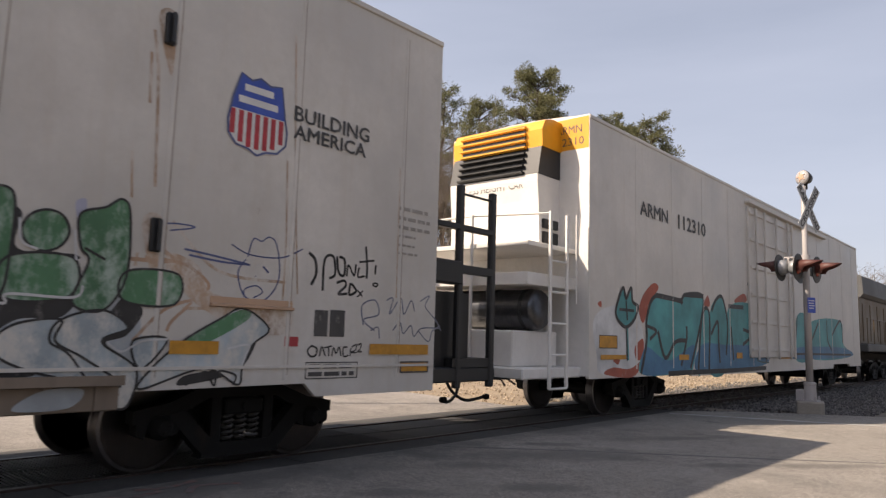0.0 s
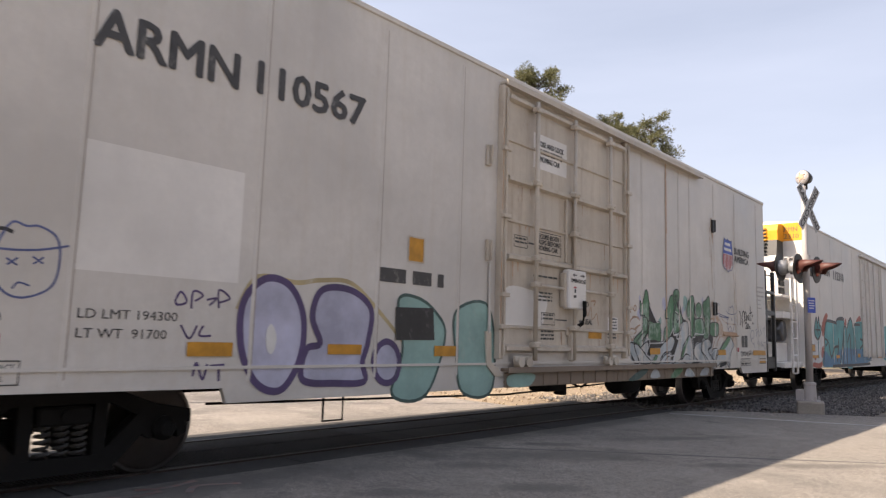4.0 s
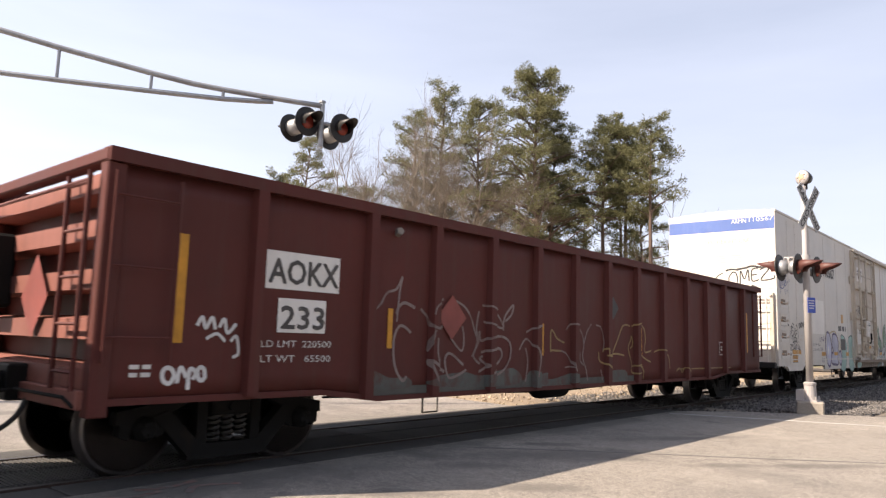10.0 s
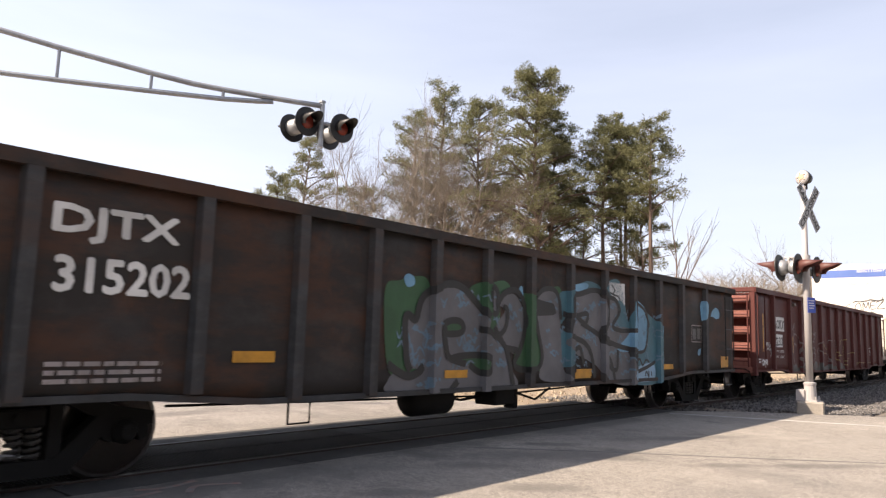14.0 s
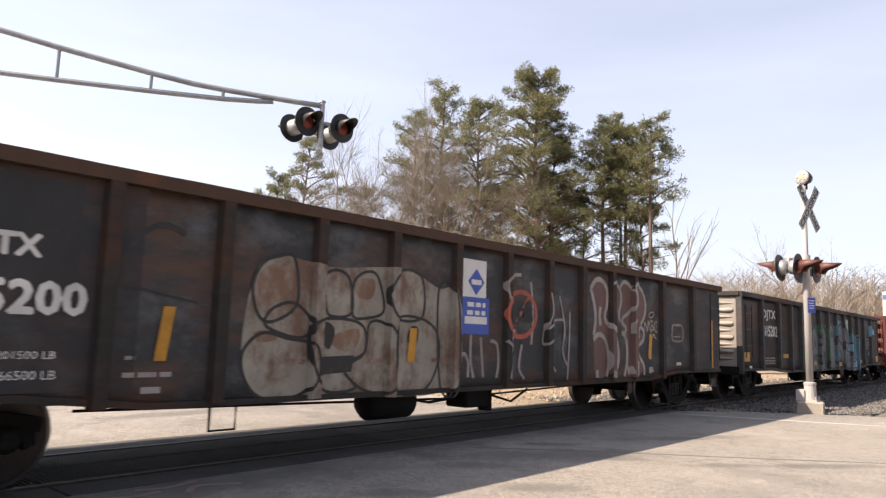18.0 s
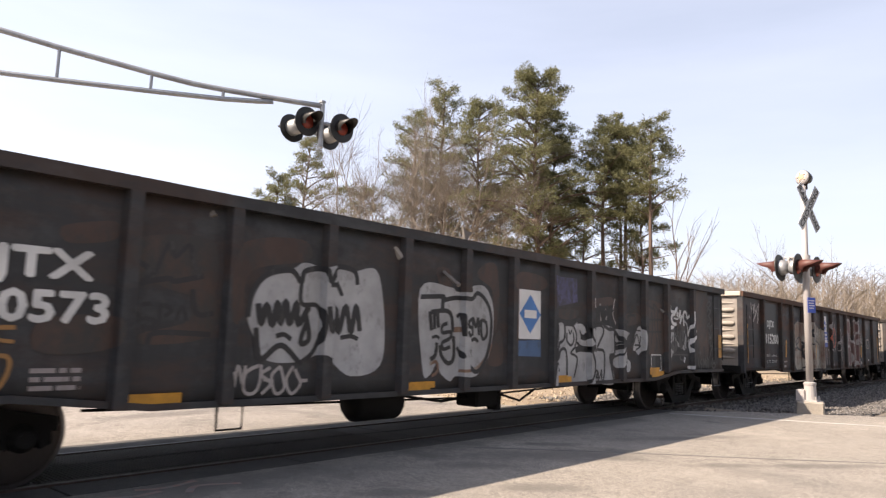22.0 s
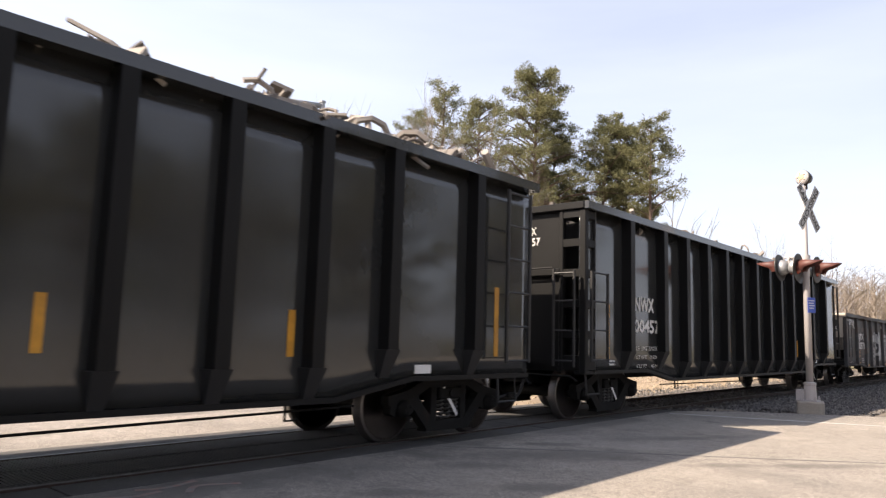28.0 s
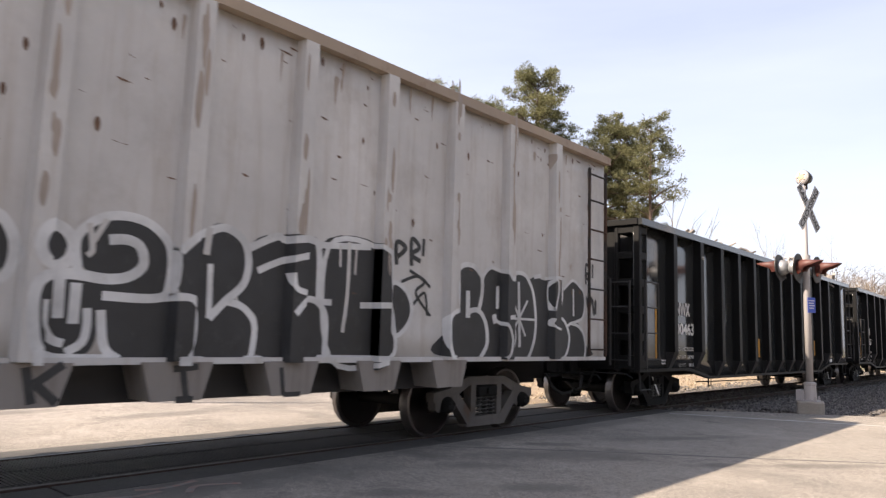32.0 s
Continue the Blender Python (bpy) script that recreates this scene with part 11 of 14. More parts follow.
Paint().stroke(((5.22, 2.01), (5.23, 1.65)), 0.085).stroke(((4.98, 1.67), (5.03, 1.68)), 0.09).stroke(((5.88, 2.12), (5.88, 1.8)), 0.07).stroke(((5.78, 1.64), (5.87, 1.67)), 0.13).stroke(((6.04, 1.68), (6.16, 1.7)), 0.06).stroke(((6.39, 2.22), (6.44, 1.27)), 0.06).stroke(((6.09, 1.68), (6.84, 1.68)), 0.035).stroke(((6.22, 1.99), (6.58, 1.43)), 0.045).stroke(((6.63, 1.96), (6.22, 1.44)), 0.045).stroke(((7.22, 1.72), (7.21, 1.61), (7.38, 1.55)), 0.035).stroke(((7.93, 2.22), (7.94, 1.78)), 0.045).stroke(((7.21, 1.85), (7.16, 2.11), (7.21, 2.29), (7.28, 2.3), (7.31, 2.15), (7.26, 1.97)), 0.035, True).put("graffiti_line", SP_WHITE, car_i, ("side", y_i), 0.011, spans_i)
Paint().stroke(((3.86, 2.23), (3.85, 2.5), (4.01, 2.45), (3.88, 2.33)), 0.06).stroke(((4.12, 2.24), (4.11, 2.57), (4.25, 2.48), (4.11, 2.38), (4.28, 2.31)), 0.06).stroke(((4.33, 2.6), (4.32, 2.38)), 0.05).stroke(((4.09, 2.18), (4.36, 2.06), (4.21, 1.91), (4.49, 1.64)), 0.04).stroke(((3.95, 2.03), (4.25, 2.12), (4.47, 2)), 0.04).stroke(((4.17, 1.77), (4.37, 1.92), (4.43, 1.64)), 0.04).put("graffiti_tag", SP_BLACK_I, car_i, ("side", y_i), 0.006, spans_i, label="black sprayed tag")
Paint().stroke(((8.34, 2.33), (8.34, 2.66), (8.46, 2.57), (8.34, 2.47), (8.49, 2.36)), 0.05).stroke(((8.56, 2.69), (8.56, 2.45)), 0.05).stroke(((8.36, 2.13), (8.43, 1.92), (8.53, 2.09), (8.44, 2.14)), 0.05).stroke(((8.56, 2.1), (8.61, 1.83), (8.67, 2.08), (8.67, 1.84)), 0.05).put("graffiti_tag", SP_BLACK_I, car_i, ("side", y_i), 0.006, spans_i)
Paint().text("ARMN", -7.04, 3.75, 0.34, 1.38, bold=0.04).put("lettering", MARK_BLACK, car_b, ("side", SIDE), 0.008, label="black stencilled reporting mark")
Paint().text("110567", -5.43, 3.78, 0.33, 1.45, bold=0.04).put("lettering", MARK_BLACK, car_b, ("side", SIDE), 0.008, label="black stencilled car number")
Paint().text("BUILDING", 8.24, 3.61, 0.16, 1.06, bold=0.03).put("lettering", MARK_BLACK, car_b, ("side", SIDE), 0.008, label="black slogan lettering")
Paint().text("AMERICA", 8.24, 3.42, 0.15, 1.02, bold=0.03).put("lettering", MARK_BLACK, car_b, ("side", SIDE), 0.008)
Paint().text("LD LMT 194300", -6.97, 1.45, 0.08, 0.86, bold=0).put("lettering", MARK_BLACK, car_b, ("side", SIDE), 0.008)
Paint().text("LT WT  91700", -6.97, 1.29, 0.08, 0.77, bold=0).put("lettering", MARK_BLACK, car_b, ("side", SIDE), 0.008)
Paint().text("CONSTANT CONTACT", -7.94, 1.03, 0.05, 0.55, bold=0).put("lettering", MARK_BLACK, car_b, ("side", SIDE), 0.008)
Paint().text("SIDE BEARINGS", -7.86, 0.95, 0.04, 0.40, bold=0).put("lettering", MARK_BLACK, car_b, ("side", SIDE), 0.008)
Paint().outline(-7.96, 0.92, -7.35, 1.11, 0.01).put("notice_frame", MARK_BLACK, car_b, ("side", SIDE), 0.006)
Paint().rect(-9.23, 1.19, -8.34, 1.31, 0).put("reflector_strip", AMBER, car_b, ("side", SIDE), 0.006, label="faded amber reflector strip")
Paint().rect(-9.21, 0.96, -8.70, 1.15, 0).put("notice_plate", AMBER, car_b, ("side", SIDE), 0.006, label="amber notice plate with a black rim")
Paint().outline(-9.21, 0.95, -8.69, 1.16, 0.02).put("notice_frame", MARK_BLACK, car_b, ("side", SIDE), 0.006)
Paint().bars(-9.14, 1.08, 0.36, 3, 0.039, 0.022, 4).put("stencil_lines", SP_ORANGE, car_b, ("side", SIDE), 0.009)
Paint().rect(-6.00, 1.14, -5.53, 1.27, 0).put("reflector_strip", AMBER, car_b, ("side", SIDE), 0.016, label="faded amber reflector strip")
Paint().rect(-4.37, 1.16, -3.88, 1.27, 0).put("reflector_strip", AMBER, car_b, ("side", SIDE), 0.016, label="faded amber reflector strip")
Paint().rect(-2.65, 1.14, -2.23, 1.27, 0).put("reflector_strip", AMBER, car_b, ("side", SIDE), 0.016, label="faded amber reflector strip")
Paint().rect(1.25, 1.37, 1.75, 1.51, 0).put("reflector_strip", AMBER, car_b, ("side", SIDE), 0.016, label="faded amber reflector strip")
Paint().rect(3.51, 1.17, 3.96, 1.29, 0).put("reflector_strip", AMBER, car_b, ("side", SIDE), 0.016, label="faded amber reflector strip")
Paint().rect(7.03, 1.16, 7.52, 1.28, 0).put("reflector_strip", AMBER, car_b, ("side", SIDE), 0.016, label="faded amber reflector strip")
Paint().rect(9.44, 1.16, 10.43, 1.28, 0).put("reflector_strip", AMBER, car_b, ("side", SIDE), 0.016, label="faded amber reflector strip")
Paint().rect(9.95, 0.94, 10.45, 1.08, 0).put("notice_plate", AMBER, car_b, ("side", SIDE), 0.006, label="amber notice plate")
Paint().outline(9.95, 0.94, 10.45, 1.08, 0.02).put("notice_frame", MARK_BLACK, car_b, ("side", SIDE), 0.009)
Paint().rect(8.27, 1.24, 8.44, 1.34, 0).put("red_label", SIGN_RED, car_b, ("side", SIDE), 0.006, label="small red label")
Paint().rect(-7.65, 1.21, -7.51, 1.31, 0).put("red_label", SIGN_RED, car_b, ("side", SIDE), 0.006, label="small red label")
Paint().rect(8.64, 1.35, 8.82, 1.63, 0).put("data_panel", MARK_BLACK, car_b, ("side", SIDE), 0.006, label="black data panel")
Paint().rect(8.85, 1.35, 9.06, 1.64, 0).put("data_panel", MARK_BLACK, car_b, ("side", SIDE), 0.006, label="black data panel")
Paint().outline(8.55, 0.90, 9.28, 1.08, 0.012).put("notice_frame", MARK_BLACK, car_b, ("side", SIDE), 0.006)
Paint().bars(8.59, 1.01, 0.64, 2, 0.080, 0.045, 5).put("stencil_lines", MARK_BLACK, car_b, ("side", SIDE), 0.006)
Paint().rect(-3.17, 2.28, -2.90, 2.60, 0).put("notice_plate", AMBER, car_b, ("side", SIDE), 0.006, label="small amber plate")
Paint().outline(-3.18, 2.28, -2.88, 2.61, 0.02).put("notice_frame", DOOR_CREAM, car_b, ("side", SIDE), 0.009)
Paint().bars(9.85, 2.90, 0.51, 1, 0.159, 0.044, 6).put("stencil_lines", SP_FADEDPEN, car_b, ("side", SIDE), 0.006)
Paint().bars(9.85, 2.78, 0.55, 1, 0.159, 0.044, 16).put("stencil_lines", SP_FADEDPEN, car_b, ("side", SIDE), 0.006)
Paint().bars(9.85, 2.67, 0.55, 1, 0.152, 0.042, 26).put("stencil_lines", SP_FADEDPEN, car_b, ("side", SIDE), 0.006)
Paint().bars(9.86, 2.57, 0.29, 1, 0.101, 0.028, 36).put("stencil_lines", SP_FADEDPEN, car_b, ("side", SIDE), 0.006)
Paint().bars(9.86, 2.46, 0.28, 1, 0.094, 0.026, 46).put("stencil_lines", SP_FADEDPEN, car_b, ("side", SIDE), 0.006)
Paint().bars(9.86, 2.36, 0.33, 1, 0.098, 0.028, 56).put("stencil_lines", SP_FADEDPEN, car_b, ("side", SIDE), 0.006)
Paint().bars(-3.64, 2.01, 1.14, 1, 0.304, 0.169, 7).put("stencil_lines", MARK_BLACK, car_b, ("side", SIDE), 0.006)
Paint().rect(-7.03, 1.84, -5.51, 2.93, 0).put("repaint_patch", WHITE_CLEAN, car_b, ("side", SIDE), 0.002, label="paler repainted patch")
shield = ((7.48, 3.56), (7.50, 3.68), (7.58, 3.93), (7.70, 3.88), (7.80, 3.93), (7.92, 3.88), (8.06, 3.91), (8.10, 3.68), (8.12, 3.56))
foot_ = ((8.15, 3.44), (8.14, 3.30), (8.04, 3.20), (7.90, 3.18), (7.80, 3.13), (7.70, 3.18), (7.56, 3.20), (7.47, 3.30), (7.455, 3.44))
Paint().poly(shield + foot_).put("emblem_field", SIGN_WHITE, car_b, ("side", SIDE), 0.005, label="shield emblem in blue, white and red")
Paint().poly(shield).put("emblem_top", SIGN_BLUE, car_b, ("side", SIDE), 0.008)
Paint().stroke(shield + foot_, 0.022, True, False).put("emblem_edge", SP_BLUEPEN, car_b, ("side", SIDE), 0.010)
for k in range(7):
    x = 7.478 + 0.0945 * k
    Paint().rect(x, 3.19 + 0.11 * (abs(k - 3) / 3) ** 2.5, x + 0.056, 3.55).put("emblem_stripe", SIGN_RED, car_b, ("side", SIDE), 0.008)
for x0, z0, x1, z1 in ((7.62, 3.76, 7.96, 3.83), (7.56, 3.63, 8.02, 3.70)):
    Paint().rect(x0, z0, x1, z1).put("emblem_bar", SIGN_WHITE, car_b, ("side", SIDE), 0.011)
Paint().text("ARMN", -8.44, 3.83, 0.26, 1.25, bold=0.035).put("lettering", MARK_BLACK, car_a, ("side", SIDE), 0.008, label="black reporting mark")
Paint().text("112310", -6.66, 3.80, 0.29, 1.49, bold=0.035).put("lettering", MARK_BLACK, car_a, ("side", SIDE), 0.008, label="black car number")
Paint().rect(-10.02, 1.27, -9.37, 1.50, 0).put("notice_plate", AMBER, car_a, ("side", SIDE), 0.006, label="yellow notice plate")
Paint().rect(-9.98, 1.08, -9.05, 1.16, 0).put("reflector_strip", AMBER, car_a, ("side", SIDE), 0.016, label="faded amber reflector strip")
Paint().outline(-10.02, 1.27, -9.37, 1.50, 0.015).put("notice_frame", MARK_BLACK, car_a, ("side", SIDE), 0.009)
Paint().rect(-6.71, 1.06, -6.21, 1.17, 0).put("reflector_strip", AMBER, car_a, ("side", SIDE), 0.016, label="faded amber reflector strip")
Paint().rect(-3.34, 1.08, -2.93, 1.22, 0).put("reflector_strip", AMBER, car_a, ("side", SIDE), 0.016, label="faded amber reflector strip")
Paint().rect(0.15, 1.06, 1.24, 1.22, 0).put("reflector_strip", AMBER, car_a, ("side", SIDE), 0.016, label="faded amber reflector strip")
Paint().rect(-6.78, 1.82, -5.82, 2.21, 0).put("number_board", SIGN_WHITE, car_c, ("side", y_c), 0.005, label="white painted board")
Paint().text("AOKX", -6.74, 1.88, 0.25, 0.90, bold=0.03).put("lettering", MARK_BLACK, car_c, ("side", y_c), 0.008, label="black letters on white")
Paint().rect(-6.61, 1.38, -5.99, 1.73, 0).put("number_board", SIGN_WHITE, car_c, ("side", y_c), 0.005, label="white painted board")
Paint().text("233", -6.57, 1.42, 0.23, 0.56, bold=0.03).put("lettering", MARK_BLACK, car_c, ("side", y_c), 0.008, label="black numerals on white")
Paint().text("LD LMT  220500", -6.79, 1.23, 0.07, 0.89, bold=0).put("lettering", MARK_WHITE, car_c, ("side", y_c), 0.008)
Paint().text("LT WT   65500", -6.79, 1.08, 0.07, 0.89, bold=0).put("lettering", MARK_WHITE, car_c, ("side", y_c), 0.008)
Paint().rect(-7.72, 1.26, -7.63, 2.25, 0).put("reflector_strip", AMBER, car_c, ("side", y_c), 0.006, label="faded amber reflector strip")
Paint().rect(-5.05, 1.23, -4.97, 1.70, 0).put("reflector_strip", AMBER, car_c, ("side", y_c), 0.006, label="faded amber reflector strip")
Paint().rect(-1.79, 1.15, -1.72, 1.63, 0).put("reflector_strip", AMBER, car_c, ("side", y_c), 0.006, label="faded amber reflector strip")
Paint().rect(1.53, 1.16, 1.62, 1.67, 0).put("reflector_strip", AMBER, car_c, ("side", y_c), 0.006, label="faded amber reflector strip")
Paint().rect(4.92, 1.19, 5.00, 1.69, 0).put("reflector_strip", AMBER, car_c, ("side", y_c), 0.006, label="faded amber reflector strip")
Paint().rect(7.39, 1.22, 7.52, 2.20, 0).put("reflector_strip", AMBER, car_c, ("side", y_c), 0.006, label="faded amber reflector strip")
Paint().outline(5.57, 1.16, 5.83, 1.46, 0.018).put("notice_frame", MARK_WHITE, car_c, ("side", y_c), 0.006)
Paint().rect(5.66, 1.26, 5.75, 1.30).rect(5.66, 1.33, 5.75, 1.36).put("data_panel", MARK_WHITE, car_c, ("side", y_c), 0.006)
Paint().rect(-5.38, 0.69, 1.46, 0.79, 0).put("worn_edge", OXIDE_WORN, car_c, ("side", y_c), 0.003, label="bare grey abraded lower edge")
Paint().bars(-8.09, 1.03, 0.19, 2, 0.068, 0.038, 8).put("stencil_lines", MARK_WHITE, car_c, ("side", y_c), 0.006)
Paint().bars(3.23, 0.86, 3.07, 1, 0.049, 0.027, 9).put("stencil_lines", SP_YELLOW_FADED, car_c, ("side", y_c), 0.006)
p = Paint()
Paint().poly(((-4.19, 1.64), (-3.90, 1.35), (-3.61, 1.64), (-3.90, 1.93))).put("placard", SIGN_FADED, car_c, ("side", y_c), 0.02, label="faded red diamond placard")
Paint().poly(((0.27, 1.98), (0.47, 1.78), (0.67, 1.98), (0.47, 2.18))).put("placard", DARKGREY, car_c, ("side", y_c), 0.02, label="dark diamond placard")
Paint().text("DJTX", -6.75, 2.07, 0.29, 1.06, bold=0.045).put("lettering", MARK_WHITE, car_d, ("side", y_d), 0.008, label="white stencilled reporting mark")
Paint().text("315202", -6.71, 1.66, 0.28, 1.16, bold=0.045).put("lettering", MARK_WHITE, car_d, ("side", y_d), 0.008, label="white stencilled car number")
Paint().rect(-1.97, 0.86, -1.51, 0.96, 0).put("reflector_strip", AMBER, car_d, ("side", y_d), 0.018, label="faded amber reflector strip")
Paint().rect(1.24, 0.78, 1.74, 0.88, 0).put("reflector_strip", AMBER, car_d, ("side", y_d), 0.018, label="faded amber reflector strip")
Paint().rect(4.55, 0.88, 5.04, 0.98, 0).put("reflector_strip", AMBER, car_d, ("side", y_d), 0.018, label="faded amber reflector strip")
Paint().rect(7.67, 0.88, 8.13, 1.13, 0).put("reflector_strip", AMBER, car_d, ("side", y_d), 0.018, label="faded amber reflector strip")
Paint().rect(-8.35, 1.00, -7.86, 1.23, 0).put("reflector_strip", AMBER, car_d, ("side", y_d), 0.018, label="faded amber reflector strip")
Paint().rect(-5.06, 1.08, -4.58, 1.19, 0).put("reflector_strip", AMBER, car_d, ("side", y_d), 0.018, label="faded amber reflector strip")
Paint().rect(1.28, 0.81, 1.76, 0.93, 0).put("reflector_strip", AMBER, car_d, ("side", y_d), 0.018, label="faded amber reflector strip")
Paint().bars(-6.72, 1.06, 0.96, 3, 0.069, 0.038, 10).put("stencil_lines", SP_WHITE_FADED, car_d, ("side", y_d), 0.006)
Paint().outline(6.03, 1.43, 6.57, 1.80, 0.02).put("notice_frame", SP_WHITE_FADED, car_d, ("side", y_d), 0.006)
Paint().rect(6.09, 1.49, 6.27, 1.72, 0).put("data_panel", SP_WASH, car_d, ("side", y_d), 0.006)
Paint().rect(6.33, 1.50, 6.51, 1.73, 0).put("data_panel", SP_WASH, car_d, ("side", y_d), 0.006)
Paint().rect(-7.88, 0.83, -7.69, 0.89, 0).put("label_plate", SIGN_WHITE, car_d, ("side", y_d), 0.006)
Paint().text("DJTX", -6.49, 1.86, 0.22, 0.57, bold=0.05).put("lettering", MARK_WHITE, car_e, ("side", y_e), 0.008, label="white reporting mark")
Paint().text("315200", -6.69, 1.47, 0.25, 1.14, bold=0.055).put("lettering", MARK_WHITE, car_e, ("side", y_e), 0.008, label="white car number")
Paint().rect(-8.45, 0.86, -6.9, 2.60).put("repaint_patch", SLATE, car_e, ("side", y_e), 0.0016, label="slate repaint on the rear panels")
Paint().rect(-6.9, 0.86, -5.1, 2.60).put("repaint_patch", SLATE, car_e, ("side", y_e), 0.0016)
Paint().rect(6.95, 0.86, 8.45, 2.60).put("repaint_patch", SLATE, car_e, ("side", y_e), 0.0016)
Paint().rect(-6.76, 1.66, -5.63, 2.54, 0).put("repaint_patch", SLATE_DARK, car_e, ("side", y_e), 0.002, label="darker repainted square")
Paint().text("LD LMT   201500 LB", -6.58, 1.12, 0.06, 0.84, bold=0).put("lettering", MARK_WHITE, car_e, ("side", y_e), 0.008)
Paint().text("LT WT    66500 LB", -6.57, 0.96, 0.07, 0.84, bold=0).put("lettering", MARK_WHITE, car_e, ("side", y_e), 0.008)
Paint().rect(-8.10, 0.97, -8.05, 1.95, 0).put("reflector_strip", AMBER, car_e, ("side", y_e), 0.016, label="faded amber reflector strip")
Paint().rect(-4.94, 1.10, -4.83, 1.58, 0.06).put("reflector_strip", AMBER, car_e, ("side", y_e), 0.016, label="faded amber reflector strip")
Paint().rect(-1.77, 1.07, -1.64, 1.48, 0.04).put("reflector_strip", AMBER, car_e, ("side", y_e), 0.016, label="faded amber reflector strip")
Paint().rect(4.84, 1.08, 4.94, 1.52, 0.05).put("reflector_strip", AMBER, car_e, ("side", y_e), 0.016, label="faded amber reflector strip")
Paint().rect(4.81, 1.11, 4.90, 1.56, 0.06).put("reflector_strip", AMBER, car_e, ("side", y_e), 0.016, label="faded amber reflector strip")
Paint().rect(8.02, 0.88, 8.11, 1.93, 0).put("reflector_strip", AMBER, car_e, ("side", y_e), 0.016, label="faded amber reflector strip")
Paint().outline(5.95, 1.43, 6.45, 1.77, 0.03).put("notice_frame", RUST_LINE, car_e, ("side", y_e), 0.006)
Paint().bars(-5.03, 0.82, 0.21, 1, 0.100, 0.056, 12).put("stencil_lines", SP_CHALK, car_e, ("side", y_e), 0.006)
Paint().bars(-5.20, 0.96, 0.44, 1, 0.078, 0.043, 13).put("stencil_lines", SP_WHITE_FADED, car_e, ("side", y_e), 0.006)
Paint().bars(-5.19, 1.11, 0.09, 1, 0.060, 0.033, 14).put("stencil_lines", SP_WHITE_FADED, car_e, ("side", y_e), 0.006)
Paint().rect(6.14, 0.95, 6.37, 1.01, 0).put("label_plate", MARK_WHITE, car_e, ("side", y_e), 0.006)
Paint().rect(-0.75, 1.43, -0.24, 2.44, 0).put("owner_sign", SIGN_WHITE, car_e, ("side", y_e), 0.01, label="white and blue owner sign with a diamond")
Paint().rect(-0.75, 1.43, -0.17, 1.93).put("sign_field", SIGN_BLUE, car_e, ("side", y_e), 0.014)
Paint().poly(((-0.64, 2.14), (-0.46, 1.96), (-0.28, 2.14), (-0.46, 2.32))).put("sign_diamond", SIGN_BLUE, car_e, ("side", y_e), 0.014)
Paint().rect(-0.57, 2.10, -0.35, 2.17).put("sign_mark", SIGN_WHITE, car_e, ("side", y_e), 0.018)
Paint().bars(-0.65, 1.80, 0.39, 3, 0.11, 0.06, 4).rect(-0.70, 1.57, -0.22, 1.67).put("sign_lines", SIGN_WHITE, car_e, ("side", y_e), 0.018)
Paint().text("DJTX", -6.63, 1.69, 0.29, 1.04, bold=0.05).put("lettering", MARK_WHITE, car_f, ("side", y_f), 0.008, label="white reporting mark")
Paint().text("320573", -6.67, 1.41, 0.24, 1.23, bold=0.055).put("lettering", MARK_WHITE, car_f, ("side", y_f), 0.008, label="white car number")
Paint().rect(-8.52, 1.00, -8.35, 1.48, 0).put("reflector_strip", AMBER, car_f, ("side", y_f), 0.018, label="faded amber reflector strip")
Paint().rect(-5.22, 0.72, -4.73, 0.82, 0).put("reflector_strip", AMBER, car_f, ("side", y_f), 0.018, label="faded amber reflector strip")
Paint().rect(-1.89, 0.72, -1.41, 0.82, 0).put("reflector_strip", AMBER, car_f, ("side", y_f), 0.018, label="faded amber reflector strip")
Paint().rect(1.34, 0.71, 1.83, 0.84, 0).put("reflector_strip", AMBER, car_f, ("side", y_f), 0.018, label="faded amber reflector strip")
Paint().rect(-1.78, 0.75, -1.33, 0.83, 0).put("reflector_strip", AMBER, car_f, ("side", y_f), 0.018, label="faded amber reflector strip")
Paint().rect(1.50, 0.73, 1.95, 0.82, 0).put("reflector_strip", AMBER, car_f, ("side", y_f), 0.018, label="faded amber reflector strip")
Paint().rect(4.88, 0.74, 5.42, 0.85, 0).put("reflector_strip", AMBER, car_f, ("side", y_f), 0.018, label="faded amber reflector strip")
Paint().rect(8.36, 1.10, 8.56, 1.62, 0).put("reflector_strip", AMBER, car_f, ("side", y_f), 0.018, label="faded amber reflector strip")
Paint().rect(4.81, 0.79, 5.22, 0.92, 0).put("reflector_strip", AMBER, car_f, ("side", y_f), 0.018, label="faded amber reflector strip")
Paint().outline(4.88, 0.85, 5.33, 1.17, 0.02).put("notice_frame", MARK_WHITE, car_f, ("side", y_f), 0.006)
Paint().rect(4.93, 0.88, 5.07, 1.14, 0).put("data_panel", DARKGREY, car_f, ("side", y_f), 0.006)
Paint().bars(-5.99, 1.01, 0.38, 3, 0.068, 0.038, 15).put("stencil_lines", SP_WHITE_FADED, car_f, ("side", y_f), 0.006)
Paint().bars(-8.10, 0.90, 0.63, 1, 0.029, 0.016, 16).put("stencil_lines", SP_WHITE_FADED, car_f, ("side", y_f), 0.006)
Paint().rect(0.45, 1.39, 1.05, 2.12, 0).put("owner_sign", SIGN_WHITE, car_f, ("side", y_f), 0.01, label="white owner sign with a blue diamond")
Paint().poly(((0.49, 1.76), (0.77, 1.47), (1.05, 1.76), (0.77, 2.05))).put("sign_diamond", SIGN_BLUE2, car_f, ("side", y_f), 0.014)
